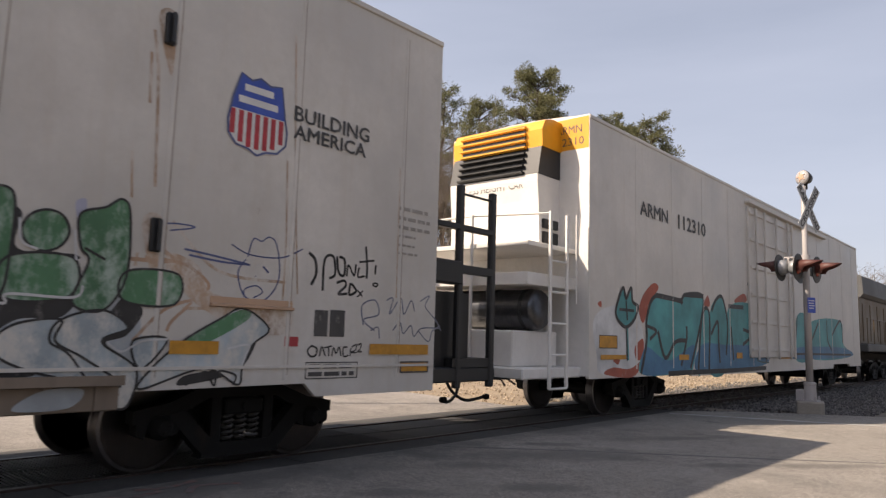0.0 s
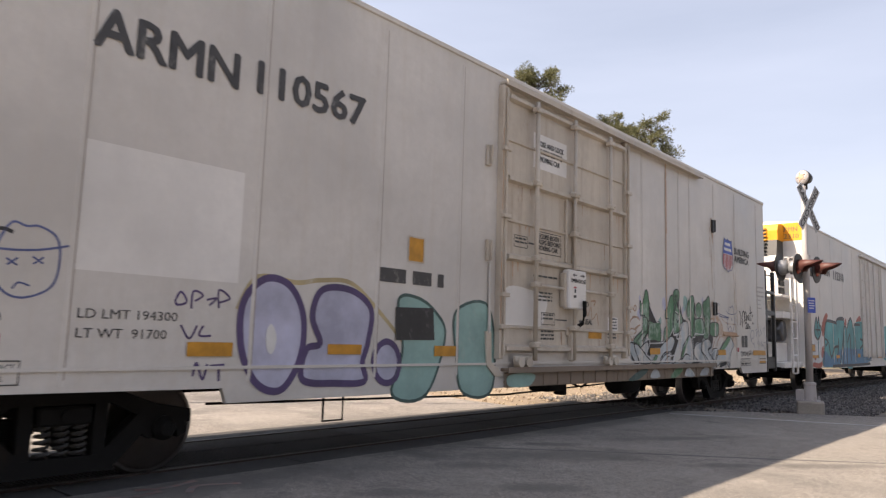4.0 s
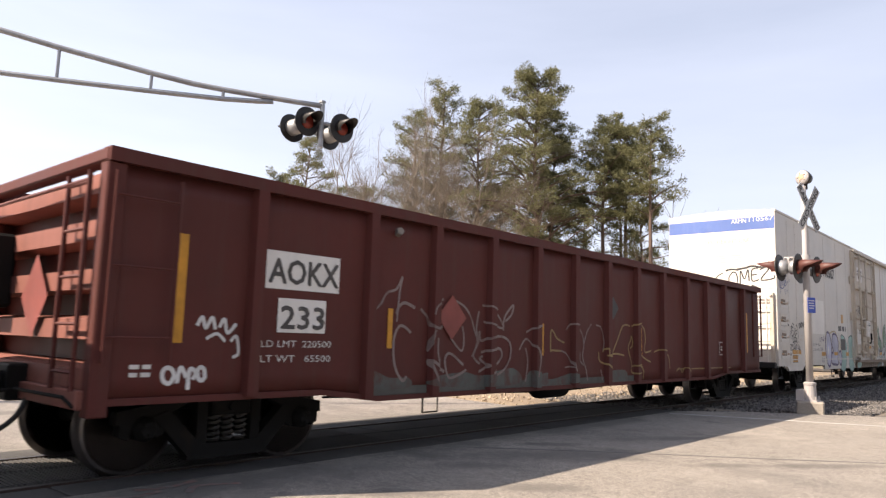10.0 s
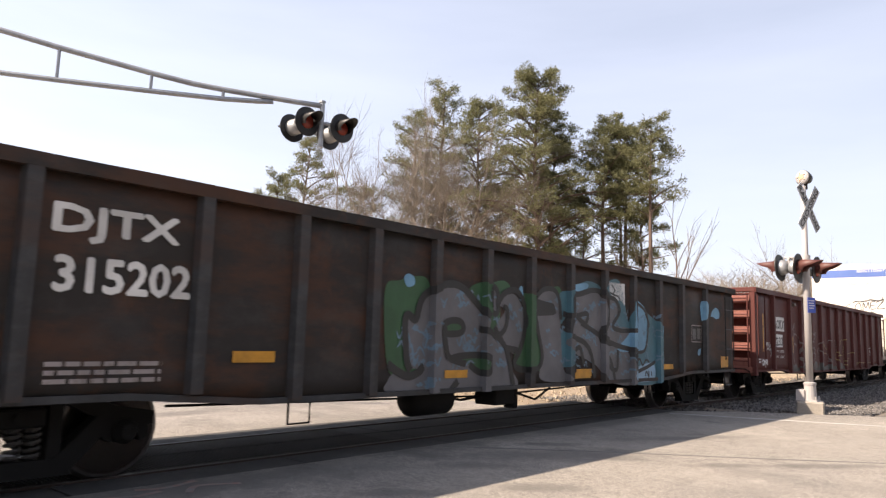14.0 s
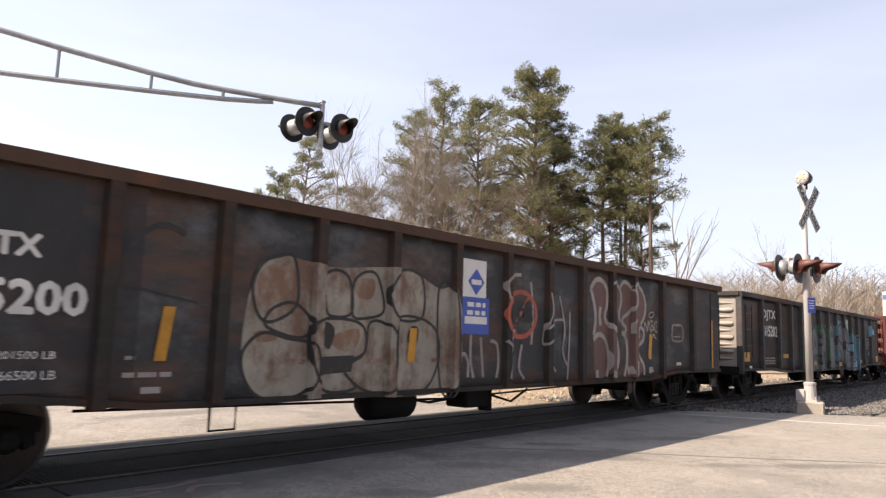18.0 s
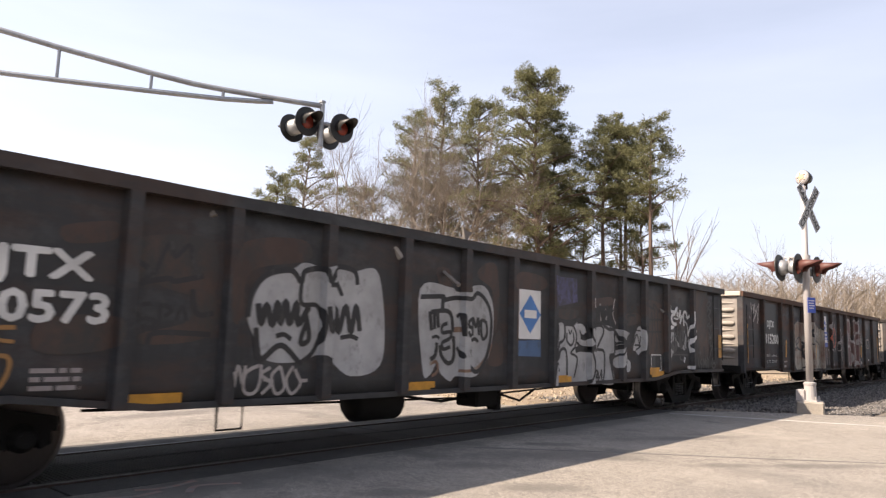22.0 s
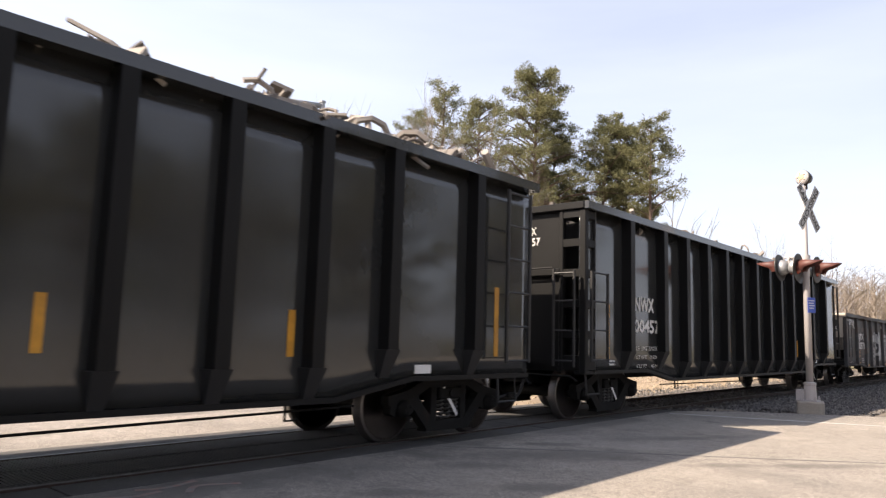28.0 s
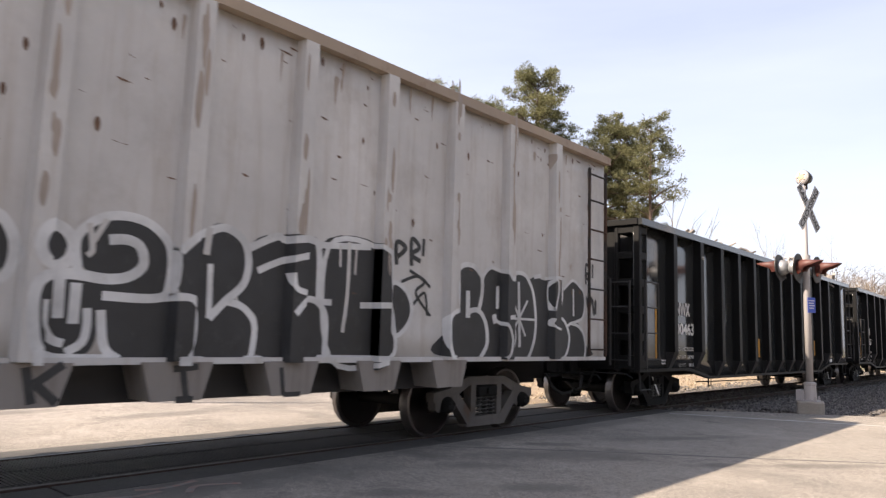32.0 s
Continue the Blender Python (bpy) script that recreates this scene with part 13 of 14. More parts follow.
# pressed steps by the rear corner
for z in (2.66, 2.17, 1.70, 1.22):
    x0, x1 = -10.30, -9.66
    bm = bmesh.new()
    for lo, hi in ((0.17, 0.15), (-0.15, -0.17)):
        box(bm, x0, x1, SIDE - 0.014, SIDE + 0.005, z + min(lo, hi), z + max(lo, hi), 0.004)
    for lo, hi in ((x0, x0 + 0.02), (x1 - 0.02, x1)):
        box(bm, lo, hi, SIDE - 0.014, SIDE + 0.005, z - 0.15, z + 0.15, 0.004)
    outer, inner = [(x0 + 0.02, z - 0.15), (x1 - 0.02, z - 0.15), (x1 - 0.02, z + 0.15), (x0 + 0.02, z + 0.15)], [(x0 + 0.10, z - 0.075), (x1 - 0.12, z - 0.075), (x1 - 0.12, z + 0.075), (x0 + 0.10, z + 0.075)]
    for k in range(4):
        (ax, az), (bx, bz), (cx, cz), (dx, dz) = outer[k], outer[(k + 1) % 4], inner[(k + 1) % 4], inner[k]
        quads(bm, [(ax, SIDE - 0.014, az), (bx, SIDE - 0.014, bz), (cx, SIDE - 0.003, cz), (dx, SIDE - 0.003, dz)], [(0, 1, 2, 3)])
    fr = part("step_frame", bm, WHITE, car_b, "framed step recess in the side")
    # no real hollow: a flat plate whose colour holds the pocket's shadow and rust
    bm = bmesh.new()
    box(bm, x0 + 0.10, x1 - 0.12, SIDE - 0.0035, SIDE - 0.002, z - 0.075, z + 0.075)
    part("step_pocket", bm, STEP_SHADE_RUST, fr, "flat rusty plate with the pocket's shadow in its colour")
    bm = bmesh.new()
    tube(bm, [(x0 + 0.04, SIDE - 0.05, z - 0.02), (x1 - 0.04, SIDE - 0.05, z - 0.03)], 0.011, 6)
    part("step_rung", bm, WHITE, fr)
    for x in (x0 + 0.05, x1 - 0.06):
        bm = bmesh.new()
        lathe(bm, [(SIDE - 0.06, 0.022), (SIDE - 0.01, 0.026)], 8, "y", (x, 0, z - 0.025))
        part("rung_bolt", bm, RUST_STAIN, fr, "rusty bolt")
# rear end: stripe, lettering, ladders, platform, hand brake
R = a_b
Paint().rect(-1.54, 4.72, 1.54, 5.08).put("blue_band", BLUE, car_b, ("rear", R), 0.004, label="faded blue band")
Paint().text("ARMN", 0.35, 4.93, 0.13, 0.42).text("110567", 0.85, 4.95, 0.13, 0.66).put("lettering", SIGN_WHITE, car_b, ("rear", R), 0.008)
Paint().text("EXCESS HEIGHT CAR", -0.66, 4.36, 0.12, 1.52).put("lettering", SP_FADEDPEN, car_b, ("rear", R), 0.004, label="black stencilled warning")
Paint().bars(-0.1, 3.98, 0.75, 4, 0.06, 0.016, 3).put("stencil_lines", SP_FADEDPEN, car_b, ("rear", R), 0.004)
tag = Paint()
for pts, w in ((((-0.08, 3.42), (-0.28, 3.25), (-0.33, 2.95), (-0.2, 2.72), (0.02, 2.74), (0.06, 3.0), (-0.08, 3.0)), 0.035), (((0.22, 3.45), (0.10, 3.2), (0.14, 2.88), (0.26, 2.80), (0.36, 3.05), (0.32, 3.38), (0.22, 3.45)), 0.04),
               (((0.44, 2.92), (0.46, 3.48), (0.57, 3.12), (0.68, 3.52), (0.71, 3.02)), 0.045), (((0.98, 3.55), (0.80, 3.5), (0.80, 3.05), (1.0, 3.08)), 0.045), (((0.80, 3.28), (0.95, 3.32)), 0.04),
               (((1.02, 3.5), (1.34, 3.62), (1.06, 3.08), (1.42, 3.12), (1.44, 3.25)), 0.045), (((-0.35, 2.70), (-0.05, 2.50), (0.35, 2.55), (0.62, 2.70), (0.9, 2.72)), 0.045), (((0.78, 2.86), (0.95, 2.74), (0.80, 2.60)), 0.05),
               (((0.35, 3.55), (0.62, 3.60), (0.80, 3.66), (1.1, 3.60), (1.36, 3.70)), 0.07), (((0.0, 3.50), (0.18, 3.56), (0.40, 3.52)), 0.06), (((-0.62, 3.1), (-0.52, 3.0), (-0.62, 2.9), (-0.5, 2.86)), 0.05), (((1.30, 3.85), (1.25, 3.4)), 0.035)):
    tag.stroke([(-0.42 + 0.93 * (x + 0.62), 2.87 + 0.68 * (z - 2.5)) for x, z in pts], 0.85 * w)
tag.put("graffiti_tag", SP_BLACK, car_b, ("rear", R), 0.005, label="large black sprayed tag")
Paint().poly(((-1.0, 0.95), (-1.0, 2.02), (1.02, 2.02), (1.02, 0.95))).put("rust_stain", END_STAIN, car_b, ("rear", R), 0.003, label="pale rust stain low on the end wall")
Paint().poly(((0.10, 1.52), (0.10, 1.98), (0.80, 1.98), (0.80, 1.52))).put("rust_stain", RUST_STAIN, car_b, ("rear", R), 0.0035, label="stronger rust stain beside the brake wheel")
for z in (1.27, 1.52, 2.03, 3.0):
    Paint().rect(-1.5, z, 1.5, z + 0.014).put("seam_line", SEAM_BROWN, car_b, ("rear", R), 0.0045)
for k in range(7):
    x = -0.85 + 0.3 * k
    Paint().poly(((x, 2.8), (x + 0.05, 2.8), (x + 0.035, 2.1 - 0.1 * (k % 3)), (x + 0.015, 2.1 - 0.1 * (k % 3)))).put("rust_run", RUST_RUN, car_b, ("rear", R), 0.004)
ladder(car_b, ((R - 0.12, -1.30, 0.85, 2.75), (R - 0.12, -0.88, 0.85, 2.75)), (1.1, 1.55, 2.0, 2.45, 2.72), material=WHITE, name="end_ladder")
ladder(car_b, ((R - 0.12, 1.40, 0.85, 2.75), (R - 0.12, 1.05, 0.85, 2.75)), (1.1, 1.55, 2.0, 2.45, 2.72), material=WHITE, name="end_ladder")
bm = bmesh.new()
tube(bm, [(R - 0.14, -1.45, 2.82), (R - 0.14, 1.40, 2.82)], 0.018, 6)
for y in (-1.42, -0.85, 0.1, 0.9, 1.38):
    tube(bm, [(R, y, 2.82), (R - 0.15, y, 2.82)], 0.02, 6)
part("grab_rail", bm, WHITE, car_b, "horizontal grab rail")
bm = bmesh.new()
box(bm, R - 0.09, R, -1.48, -1.38, 0.85, 2.9, 0.015)
part("corner_stile", bm, DOOR_CREAM, car_b)
bm = bmesh.new()
box(bm, R - 0.30, R - 0.02, 0.45, 0.85, 1.75, 2.35, 0.03)
box(bm, R - 0.24, R - 0.02, 0.15, 0.42, 1.65, 2.2, 0.05)
lathe(bm, [(-0.30, 0.12), (-0.02, 0.12)], 14, "x", (R, 0.9, 2.3))
# grey in place of cream: shade on the housing's near side is in the colour
part("hand_brake_housing", bm, GREY_WORN_SHADE, car_b, "hand-brake gear housing greyed for its shaded side")
brake_wheel(car_b, R - 0.30, 0.15, 1.42, DOOR_CREAM, 0.27)
bm = bmesh.new()
for k in range(9):
    box(bm, R - 0.50 + 0.055 * k, R - 0.465 + 0.055 * k, -0.75, 1.3, 1.00, 1.03)
box(bm, R - 0.52, R, -0.76, -0.72, 0.94, 1.03)
box(bm, R - 0.52, R, 1.28, 1.32, 0.94, 1.03)
part("crossover_platform", bm, STEEL, car_b, "grated steel crossover platform")
bm = bmesh.new()
for y in (-0.74, 1.3):
    tube(bm, [(R - 0.50, y, 0.98), (R - 0.12, y, 0.72)], 0.02, 6)
tube(bm, [(R - 0.12, -0.74, 0.72), (R - 0.12, 1.3, 0.72)], 0.02, 6)
part("platform_brace", bm, SILL_DIRTY, car_b, "rusty brace frame under the platform")
bm = bmesh.new()
box(bm, R - 0.62, R - 0.05, -0.28, 0.28, 0.62, 1.0, 0.03)
box(bm, R - 0.55, R - 0.25, -0.55, -0.25, 0.45, 0.78, 0.02)
box(bm, R - 0.75, R - 0.62, -0.35, 0.35, 0.55, 1.02, 0.02)
part("draft_pocket", bm, TRUCK_IRON, car_b, "dark cast draft pocket and cylinder box")
bm = bmesh.new()
box(bm, R - 0.15, R + 0.3, -1.5, 1.5, 0.80, 0.96, 0.02)
part("end_sill", bm, BLACK_MATT, car_b)
for z in (0.55,):
    bm = bmesh.new()
    tube(bm, [(R + 0.05, -1.5, 0.86), (R + 0.05, -1.5, 0.52), (R + 0.42, -1.5, 0.52), (R + 0.42, -1.5, 0.86)], 0.018, 6)
    part("sill_step", bm, BLACK_MATT, car_b)
# front end: black open platform with posts and rails, seen against the next car
F0 = b_b
bm = bmesh.new()
box(bm, F0, F0 + 1.55, -1.35, 1.35, 0.78, 0.98, 0.02)
box(bm, F0, F0 + 1.1, -1.2, 1.2, 0.98, 2.0)
part("front_platform", bm, BLACK_MATT, car_b, "black platform with equipment")
for x, y in ((F0 + 0.72, -1.32), (F0 + 1.45, -1.32), (F0 + 0.72, 1.2), (F0 + 1.45, 1.2)):
    bm = bmesh.new()
    box(bm, x - 0.055, x + 0.055, y - 0.05, y + 0.05, 0.7, 3.50, 0.02)
    part("platform_post", bm, BLACK_MATT, car_b)
bm = bmesh.new()
box(bm, F0, F0 + 1.45, -1.37, -1.27, 2.86, 2.94, 0.01)
box(bm, F0, F0 + 1.45, -1.37, -1.27, 2.26, 2.38, 0.01)
box(bm, F0 - 0.1, F0 + 0.72, -1.40, -1.2, 2.1, 2.42, 0.02)
tube(bm, [(F0 + 0.72, -1.32, 3.38), (F0 + 1.45, -1.32, 3.38)], 0.018, 6)
box(bm, F0 + 0.6, F0 + 1.5, -1.35, 1.25, 0.98, 1.10)
part("platform_rail", bm, BLACK_MATT, car_b)

# --- farther refrigerator car
R = a_a
Paint().rect(-1.54, 4.72, 1.54, 5.29).put("yellow_band", ORANGE, car_a, ("rear", R), 0.004, label="yellow band along the top of the end wall")
Paint().text("ARMN", 0.88, 5.02, 0.14, 0.52).text("112310", 0.82, 4.80, 0.14, 0.62).put("lettering", MARK_BLACK, car_a, ("rear", R), 0.008)
for x in tuple(-8.6 + 1.63 * k for k in range(12)):
    bm = bmesh.new()
    prism(bm, [(x - 0.03, SIDE - 0.001), (x - 0.012, SIDE - 0.008), (x + 0.012, SIDE - 0.008), (x + 0.03, SIDE - 0.001)], 0.90, 5.15, "z")
    part("panel_seam", bm, WHITE, car_a)
bm = bmesh.new()
box(bm, R, b_a, SIDE - 0.02, SIDE + 0.03, 5.24, 5.31, 0.01)
part("eave_strip", bm, WHITE, car_a)
bm = bmesh.new()
box(bm, -2.4, 1.4, SIDE - 0.06, SIDE + 0.01, 1.1, 4.95, 0.012)
da = part("plug_door", bm, WHITE, car_a, "white sliding plug door")
for x in (-2.0, -1.3, -0.3, 0.8, 1.2):
    bm = bmesh.new()
    tube(bm, [(x, SIDE - 0.12, 1.05), (x, SIDE - 0.12, 4.95)], 0.03, 8)
    part("lock_rod", bm, WHITE, da)
for z in (1.3, 2.0, 2.7, 3.4, 4.1, 4.8):
    bm = bmesh.new()
    box(bm, -2.35, 1.35, SIDE - 0.095, SIDE - 0.06, z - 0.04, z + 0.04, 0.01)
    part("door_rib", bm, WHITE, da)
bm = bmesh.new()
box(bm, -2.5, 5.2, SIDE - 0.13, SIDE + 0.01, 5.02, 5.09, 0.01)
part("upper_track", bm, WHITE, car_a)
# cooling unit on the end wall: white shell, orange and black louvred front
bm = bmesh.new()
prism(bm, [(R, 2.95), (R - 0.62, 2.95), (R - 0.66, 3.75), (R - 0.70, 4.1), (R - 0.70, 4.2), (R, 4.2)], -0.95, 1.0)
shell = part("cooling_unit", bm, WHITE_CLEAN, car_a, "white shell of the diesel cooling unit")
bm = bmesh.new()
prism(bm, [(R, 4.70), (R - 0.60, 4.70), (R - 0.62, 5.0), (R - 0.52, 5.18), (R - 0.30, 5.24), (R, 5.24)], -0.98, 1.02)
part("unit_hood", bm, ORANGE, shell, "orange rounded hood")
bm = bmesh.new()
prism(bm, [(R, 4.2), (R - 0.70, 4.2), (R - 0.60, 4.70), (R, 4.70)], -0.96, 1.01)
part("unit_grille", bm, HOOD_BLACK, shell, "black louvred grille")
for k in range(8):
    bm = bmesh.new()
    z = 4.22 + 0.115 * k
    x = R - 0.70 + (0.10 * (z - 4.2) / 0.5 if z < 4.7 else 0.09)
    prism(bm, [(x - 0.02, z), (x - 0.075, z + 0.02), (x - 0.075, z + 0.045), (x - 0.01, z + 0.06)], -0.66, 0.80)
    part("louvre", bm, HOOD_BLACK if z < 4.66 else ORANGE, shell)
for z0, z1, mat_ in ((4.70, 5.1, HOOD_BLACK),):
    bm = bmesh.new()
    box(bm, R - 0.635, R - 0.60, -0.64, 0.78, z0 + 0.02, z1)
    part("grille_backing", bm, mat_, shell)
Paint().text("EXCESS HEIGHT CAR", -0.85, 3.98, 0.13, 1.5).put("lettering", MARK_BLACK, shell, ("rear", R - 0.69), 0.004)
bm = bmesh.new()
box(bm, R - 0.55, R - 0.1, -1.0, -0.94, 3.02, 3.22, 0.01)
box(bm, R - 0.55, R - 0.1, -1.0, -0.94, 3.28, 3.44, 0.01)
part("control_panel", bm, HOOD_BLACK, shell, "dark control panel and display")
bm = bmesh.new()
box(bm, R - 1.7, R, -1.40, 1.40, 0.78, 0.95, 0.02)
part("end_platform", bm, WHITE_CLEAN, car_a, "white end platform")
bm = bmesh.new()
box(bm, R - 1.5, R - 0.2, -1.05, 1.3, 0.95, 1.52, 0.02)
part("battery_box", bm, WHITE_CLEAN, car_a)
bm = bmesh.new()
lathe(bm, [(-1.15, 0.0), (-1.15, 0.30), (-1.10, 0.335), (1.05, 0.335), (1.10, 0.30), (1.10, 0.0)], 28, "y", (R - 0.85, 0, 1.87))
tank = part("fuel_tank", bm, TANK_DARK, car_a, "ribbed grey metal fuel tank", True)
for y in (-0.95, -0.35, 0.4, 0.9):
    bm = bmesh.new()
    lathe(bm, [(y - 0.03, 0.345), (y + 0.03, 0.345)], 28, "y", (R - 0.85, 0, 1.87))
    part("tank_strap", bm, BLACK_MATT, tank)
bm = bmesh.new()
box(bm, R - 1.45, R, -1.3, 1.35, 2.24, 2.44, 0.01)
box(bm, R - 1.45, R, -1.3, 1.35, 2.86, 2.94, 0.01)
part("shelf_beam", bm, WHITE_CLEAN, car_a)
ladder(car_a, ((R - 1.0, -1.42, 0.62, 3.45), (R - 0.50, -1.42, 0.62, 3.45)), (0.62, 1.15, 1.65, 2.15, 2.65), r=0.02, material=WHITE_CLEAN, name="end_ladder", stile=0.035)
bm = bmesh.new()
tube(bm, [(R - 1.5, 1.3, 3.4), (R - 1.5, -0.2, 3.4), (R - 1.0, -1.42, 3.42)], 0.02, 6)
tube(bm, [(R - 1.5, -0.2, 0.95), (R - 1.5, -0.2, 3.42)], 0.03, 6)
tube(bm, [(R - 1.5, 1.3, 0.95), (R - 1.5, 1.3, 3.42)], 0.03, 6)
tube(bm, [(R - 0.2, -1.42, 2.0), (R - 0.2, -1.42, 3.5)], 0.016, 6)
part("hand_rail", bm, WHITE_CLEAN, car_a)

# --- gondola ends
corr = ((car_d, -51.5 - mid_d, y_d, 0.80, 2.61, 2.73, END_GREY, DARK_BROWN, CHARCOAL, 5), (car_e, -69.93 - mid_e, y_e, 0.82, 2.61, 2.73, END_GREY, END_CREAM, SLATE, 5))
for v in corr:
    corrugated_end(*v)
bm = bmesh.new()
Paint().text("DJTX", -0.9, 2.635, 0.075, 0.35).text("315202", -0.45, 2.635, 0.075, 0.62).put("lettering", SIGN_WHITE, car_d, ("rear", -51.5 - mid_d - 0.06), 0.004)
bm.free()
for car, a, y, z1, mat_ in ((car_d, -51.5 - mid_d, y_d, 2.4, END_GREY), (car_e, -69.93 - mid_e, y_e, 2.4, END_GREY)):
    brake_wheel(car, a - 0.35, 0.95, 1.9, BLACK_MATT)
    bm = bmesh.new()
    box(bm, a - 0.32, a, 0.65, 1.25, 1.5, 2.2, 0.03)
    for k in range(4):
        tube(bm, [(a - 0.12, 0.3 + 0.3 * k, 0.9), (a - 0.16, 0.35 + 0.28 * k, 1.5)], 0.03, 6)
    part("brake_gear", bm, TRUCK_IRON, car, "dark hand-brake gear")
# oxide-red car: rear end in flat channels, sunlit brightness put into their paler oxide
a = -32.9 - mid_c
bm = bmesh.new()
box(bm, a + 0.26, a + 0.30, y_c + 0.03, -y_c - 0.03, 0.76, 2.78)
part("rear_wall", bm, OXIDE, car_c)
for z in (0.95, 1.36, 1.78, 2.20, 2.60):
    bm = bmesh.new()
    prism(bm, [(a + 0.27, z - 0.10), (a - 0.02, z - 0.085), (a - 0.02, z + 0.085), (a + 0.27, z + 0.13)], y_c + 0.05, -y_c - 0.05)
    part("end_channel", bm, OXIDE_FADED_SUNLIT, car_c)
bm = bmesh.new()
box(bm, a - 0.04, a + 0.12, y_c - 0.06, -y_c + 0.06, 2.78, 2.90, 0.015)
part("end_cap", bm, OXIDE, car_c)
for s in (-1, 1):
    bm = bmesh.new()
    box(bm, a - 0.03, a + 0.14, s * (abs(y_c) + 0.05), s * (abs(y_c) - 0.10), 0.64, 2.78, 0.012)
    part("corner_post", bm, OXIDE, car_c)
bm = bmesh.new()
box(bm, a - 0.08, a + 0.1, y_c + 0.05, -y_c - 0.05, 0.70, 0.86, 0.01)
part("end_sill", bm, OXIDE_FADED_SUNLIT, car_c)
ladder(car_c, ((a - 0.10, -1.42, 0.85, 2.7), (a - 0.10, -0.98, 0.85, 2.7)), (1.0, 1.4, 1.8, 2.2, 2.6), material=OXIDE, name="end_ladder")
Paint().poly(((-0.05, 1.65), (0.28, 1.25), (0.61, 1.65), (0.28, 2.05))).put("placard", SIGN_FADED, car_c, ("rear", a - 0.03), 0.03, label="faded red diamond placard")
brake_wheel(car_c, a - 0.32, 0.75, 1.95, TRUCK_IRON)
bm = bmesh.new()
box(bm, a - 0.30, a, 0.5, 1.1, 1.55, 2.3, 0.03)
part("brake_gear", bm, TRUCK_IRON, car_c, "dark hand-brake gear")
bm = bmesh.new()
tube(bm, [(a - 0.1, -1.4, 2.62), (a - 0.14, 0.4, 2.60), (a - 0.1, 1.4, 2.62)], 0.016, 6)
part("grab_rail", bm, OXIDE, car_c)
ladder(car_c, ((7.65, y_c - 0.10, 1.12, 2.7), (8.27, y_c - 0.10, 1.12, 2.7)), (1.14, 1.5, 1.88, 2.27, 2.65), material=OXIDE, name="side_ladder")
ladder(car_c, ((-8.36, y_c - 0.09, 1.08, 2.7), (-7.78, y_c - 0.09, 1.08, 2.7)), (1.3, 1.9, 2.5), material=OXIDE, name="side_ladder", r=0.012, stile=0.016)
# charcoal car: overhanging bleached rear plate
a = -88.47 - mid_f
bm = bmesh.new()
prism(bm, [(a - 0.02, 2.56), (a + 0.02, 1.62), (a + 0.35, 1.35), (a + 0.40, 1.35), (a + 0.10, 2.56)], y_f + 0.03, -y_f - 0.03)
part("rear_wall", bm, END_CREAM, car_f, "bleached sloping end wall")
bm = bmesh.new()
box(bm, a + 0.30, a + 0.36, y_f + 0.03, -y_f - 0.03, 0.82, 1.40)
box(bm, a - 0.02, a + 0.3, y_f + 0.03, -y_f - 0.03, 0.80, 0.98, 0.02)
part("end_sill", bm, TRUCK_IRON, car_f)
bm = bmesh.new()
box(bm, a - 0.05, a + 0.14, y_f - 0.05, -y_f + 0.05, 2.54, 2.68, 0.015)
part("end_cap", bm, END_CREAM, car_f)
bm = bmesh.new()
box(bm, a - 0.02, a + 0.08, y_f - 0.06, y_f + 0.06, 0.75, 2.56, 0.012)
part("corner_post", bm, CHARCOAL, car_f)
Paint().text("DJTX", 0.74, 2.28, 0.13, 0.44, bold=0.06).text("320573", 0.68, 2.08, 0.13, 0.60, bold=0.06).put("lettering", SIGN_WHITE, car_f, ("rear", a - 0.012), 0.02)
Paint().rect(0.60, 2.03, 1.36, 2.44).put("number_patch", DARKGREY, car_f, ("rear", a - 0.012), 0.014)
bm = bmesh.new()
prism(bm, [(-0.75, 1.78), (-0.55, 1.35), (1.45, 1.35), (1.48, 1.80)], a - 0.16, a + 0.3, "x")
for v in bm.verts:
    v.co.y = -v.co.y
    if v.co.x < a and v.co.z < 1.5:
        v.co.x += 0.14
bmesh.ops.recalc_face_normals(bm, faces=bm.faces[:])
part("end_pocket", bm, FRAME_DUSTY, car_f, "dark boxed-out pocket in the end wall")
for car, mid, y, rr in ((car_d, mid_d, y_d, DARK_BROWN), (car_e, mid_e, y_e, SLATE), (car_f, mid_f, y_f, CHARCOAL)):
    L = (b_ := {car_d: 8.525, car_e: 8.515, car_f: 8.61}[car])
    ladder(car, ((L - 0.75, y - 0.10, 1.05, 2.5), (L - 0.25, y - 0.10, 1.05, 2.5)), (1.3, 1.75, 2.2), material=BLACK_MATT, name="side_ladder", r=0.012, stile=0.014)
    ladder(car, ((-L + 0.2, y - 0.08, 1.1, 2.4), (-L + 0.65, y - 0.08, 1.1, 2.4)), (1.4, 1.8, 2.2), material=BLACK_MATT, name="side_ladder", r=0.012, stile=0.012)
    for x in (-L + 0.25, L - 0.65):
        bm = bmesh.new()
        tube(bm, [(x, y, 0.85), (x, y - 0.03, 0.48), (x + 0.4, y - 0.03, 0.48), (x + 0.4, y, 0.85)], 0.018, 6)
        part("sill_step", bm, BLACK_MATT, car)
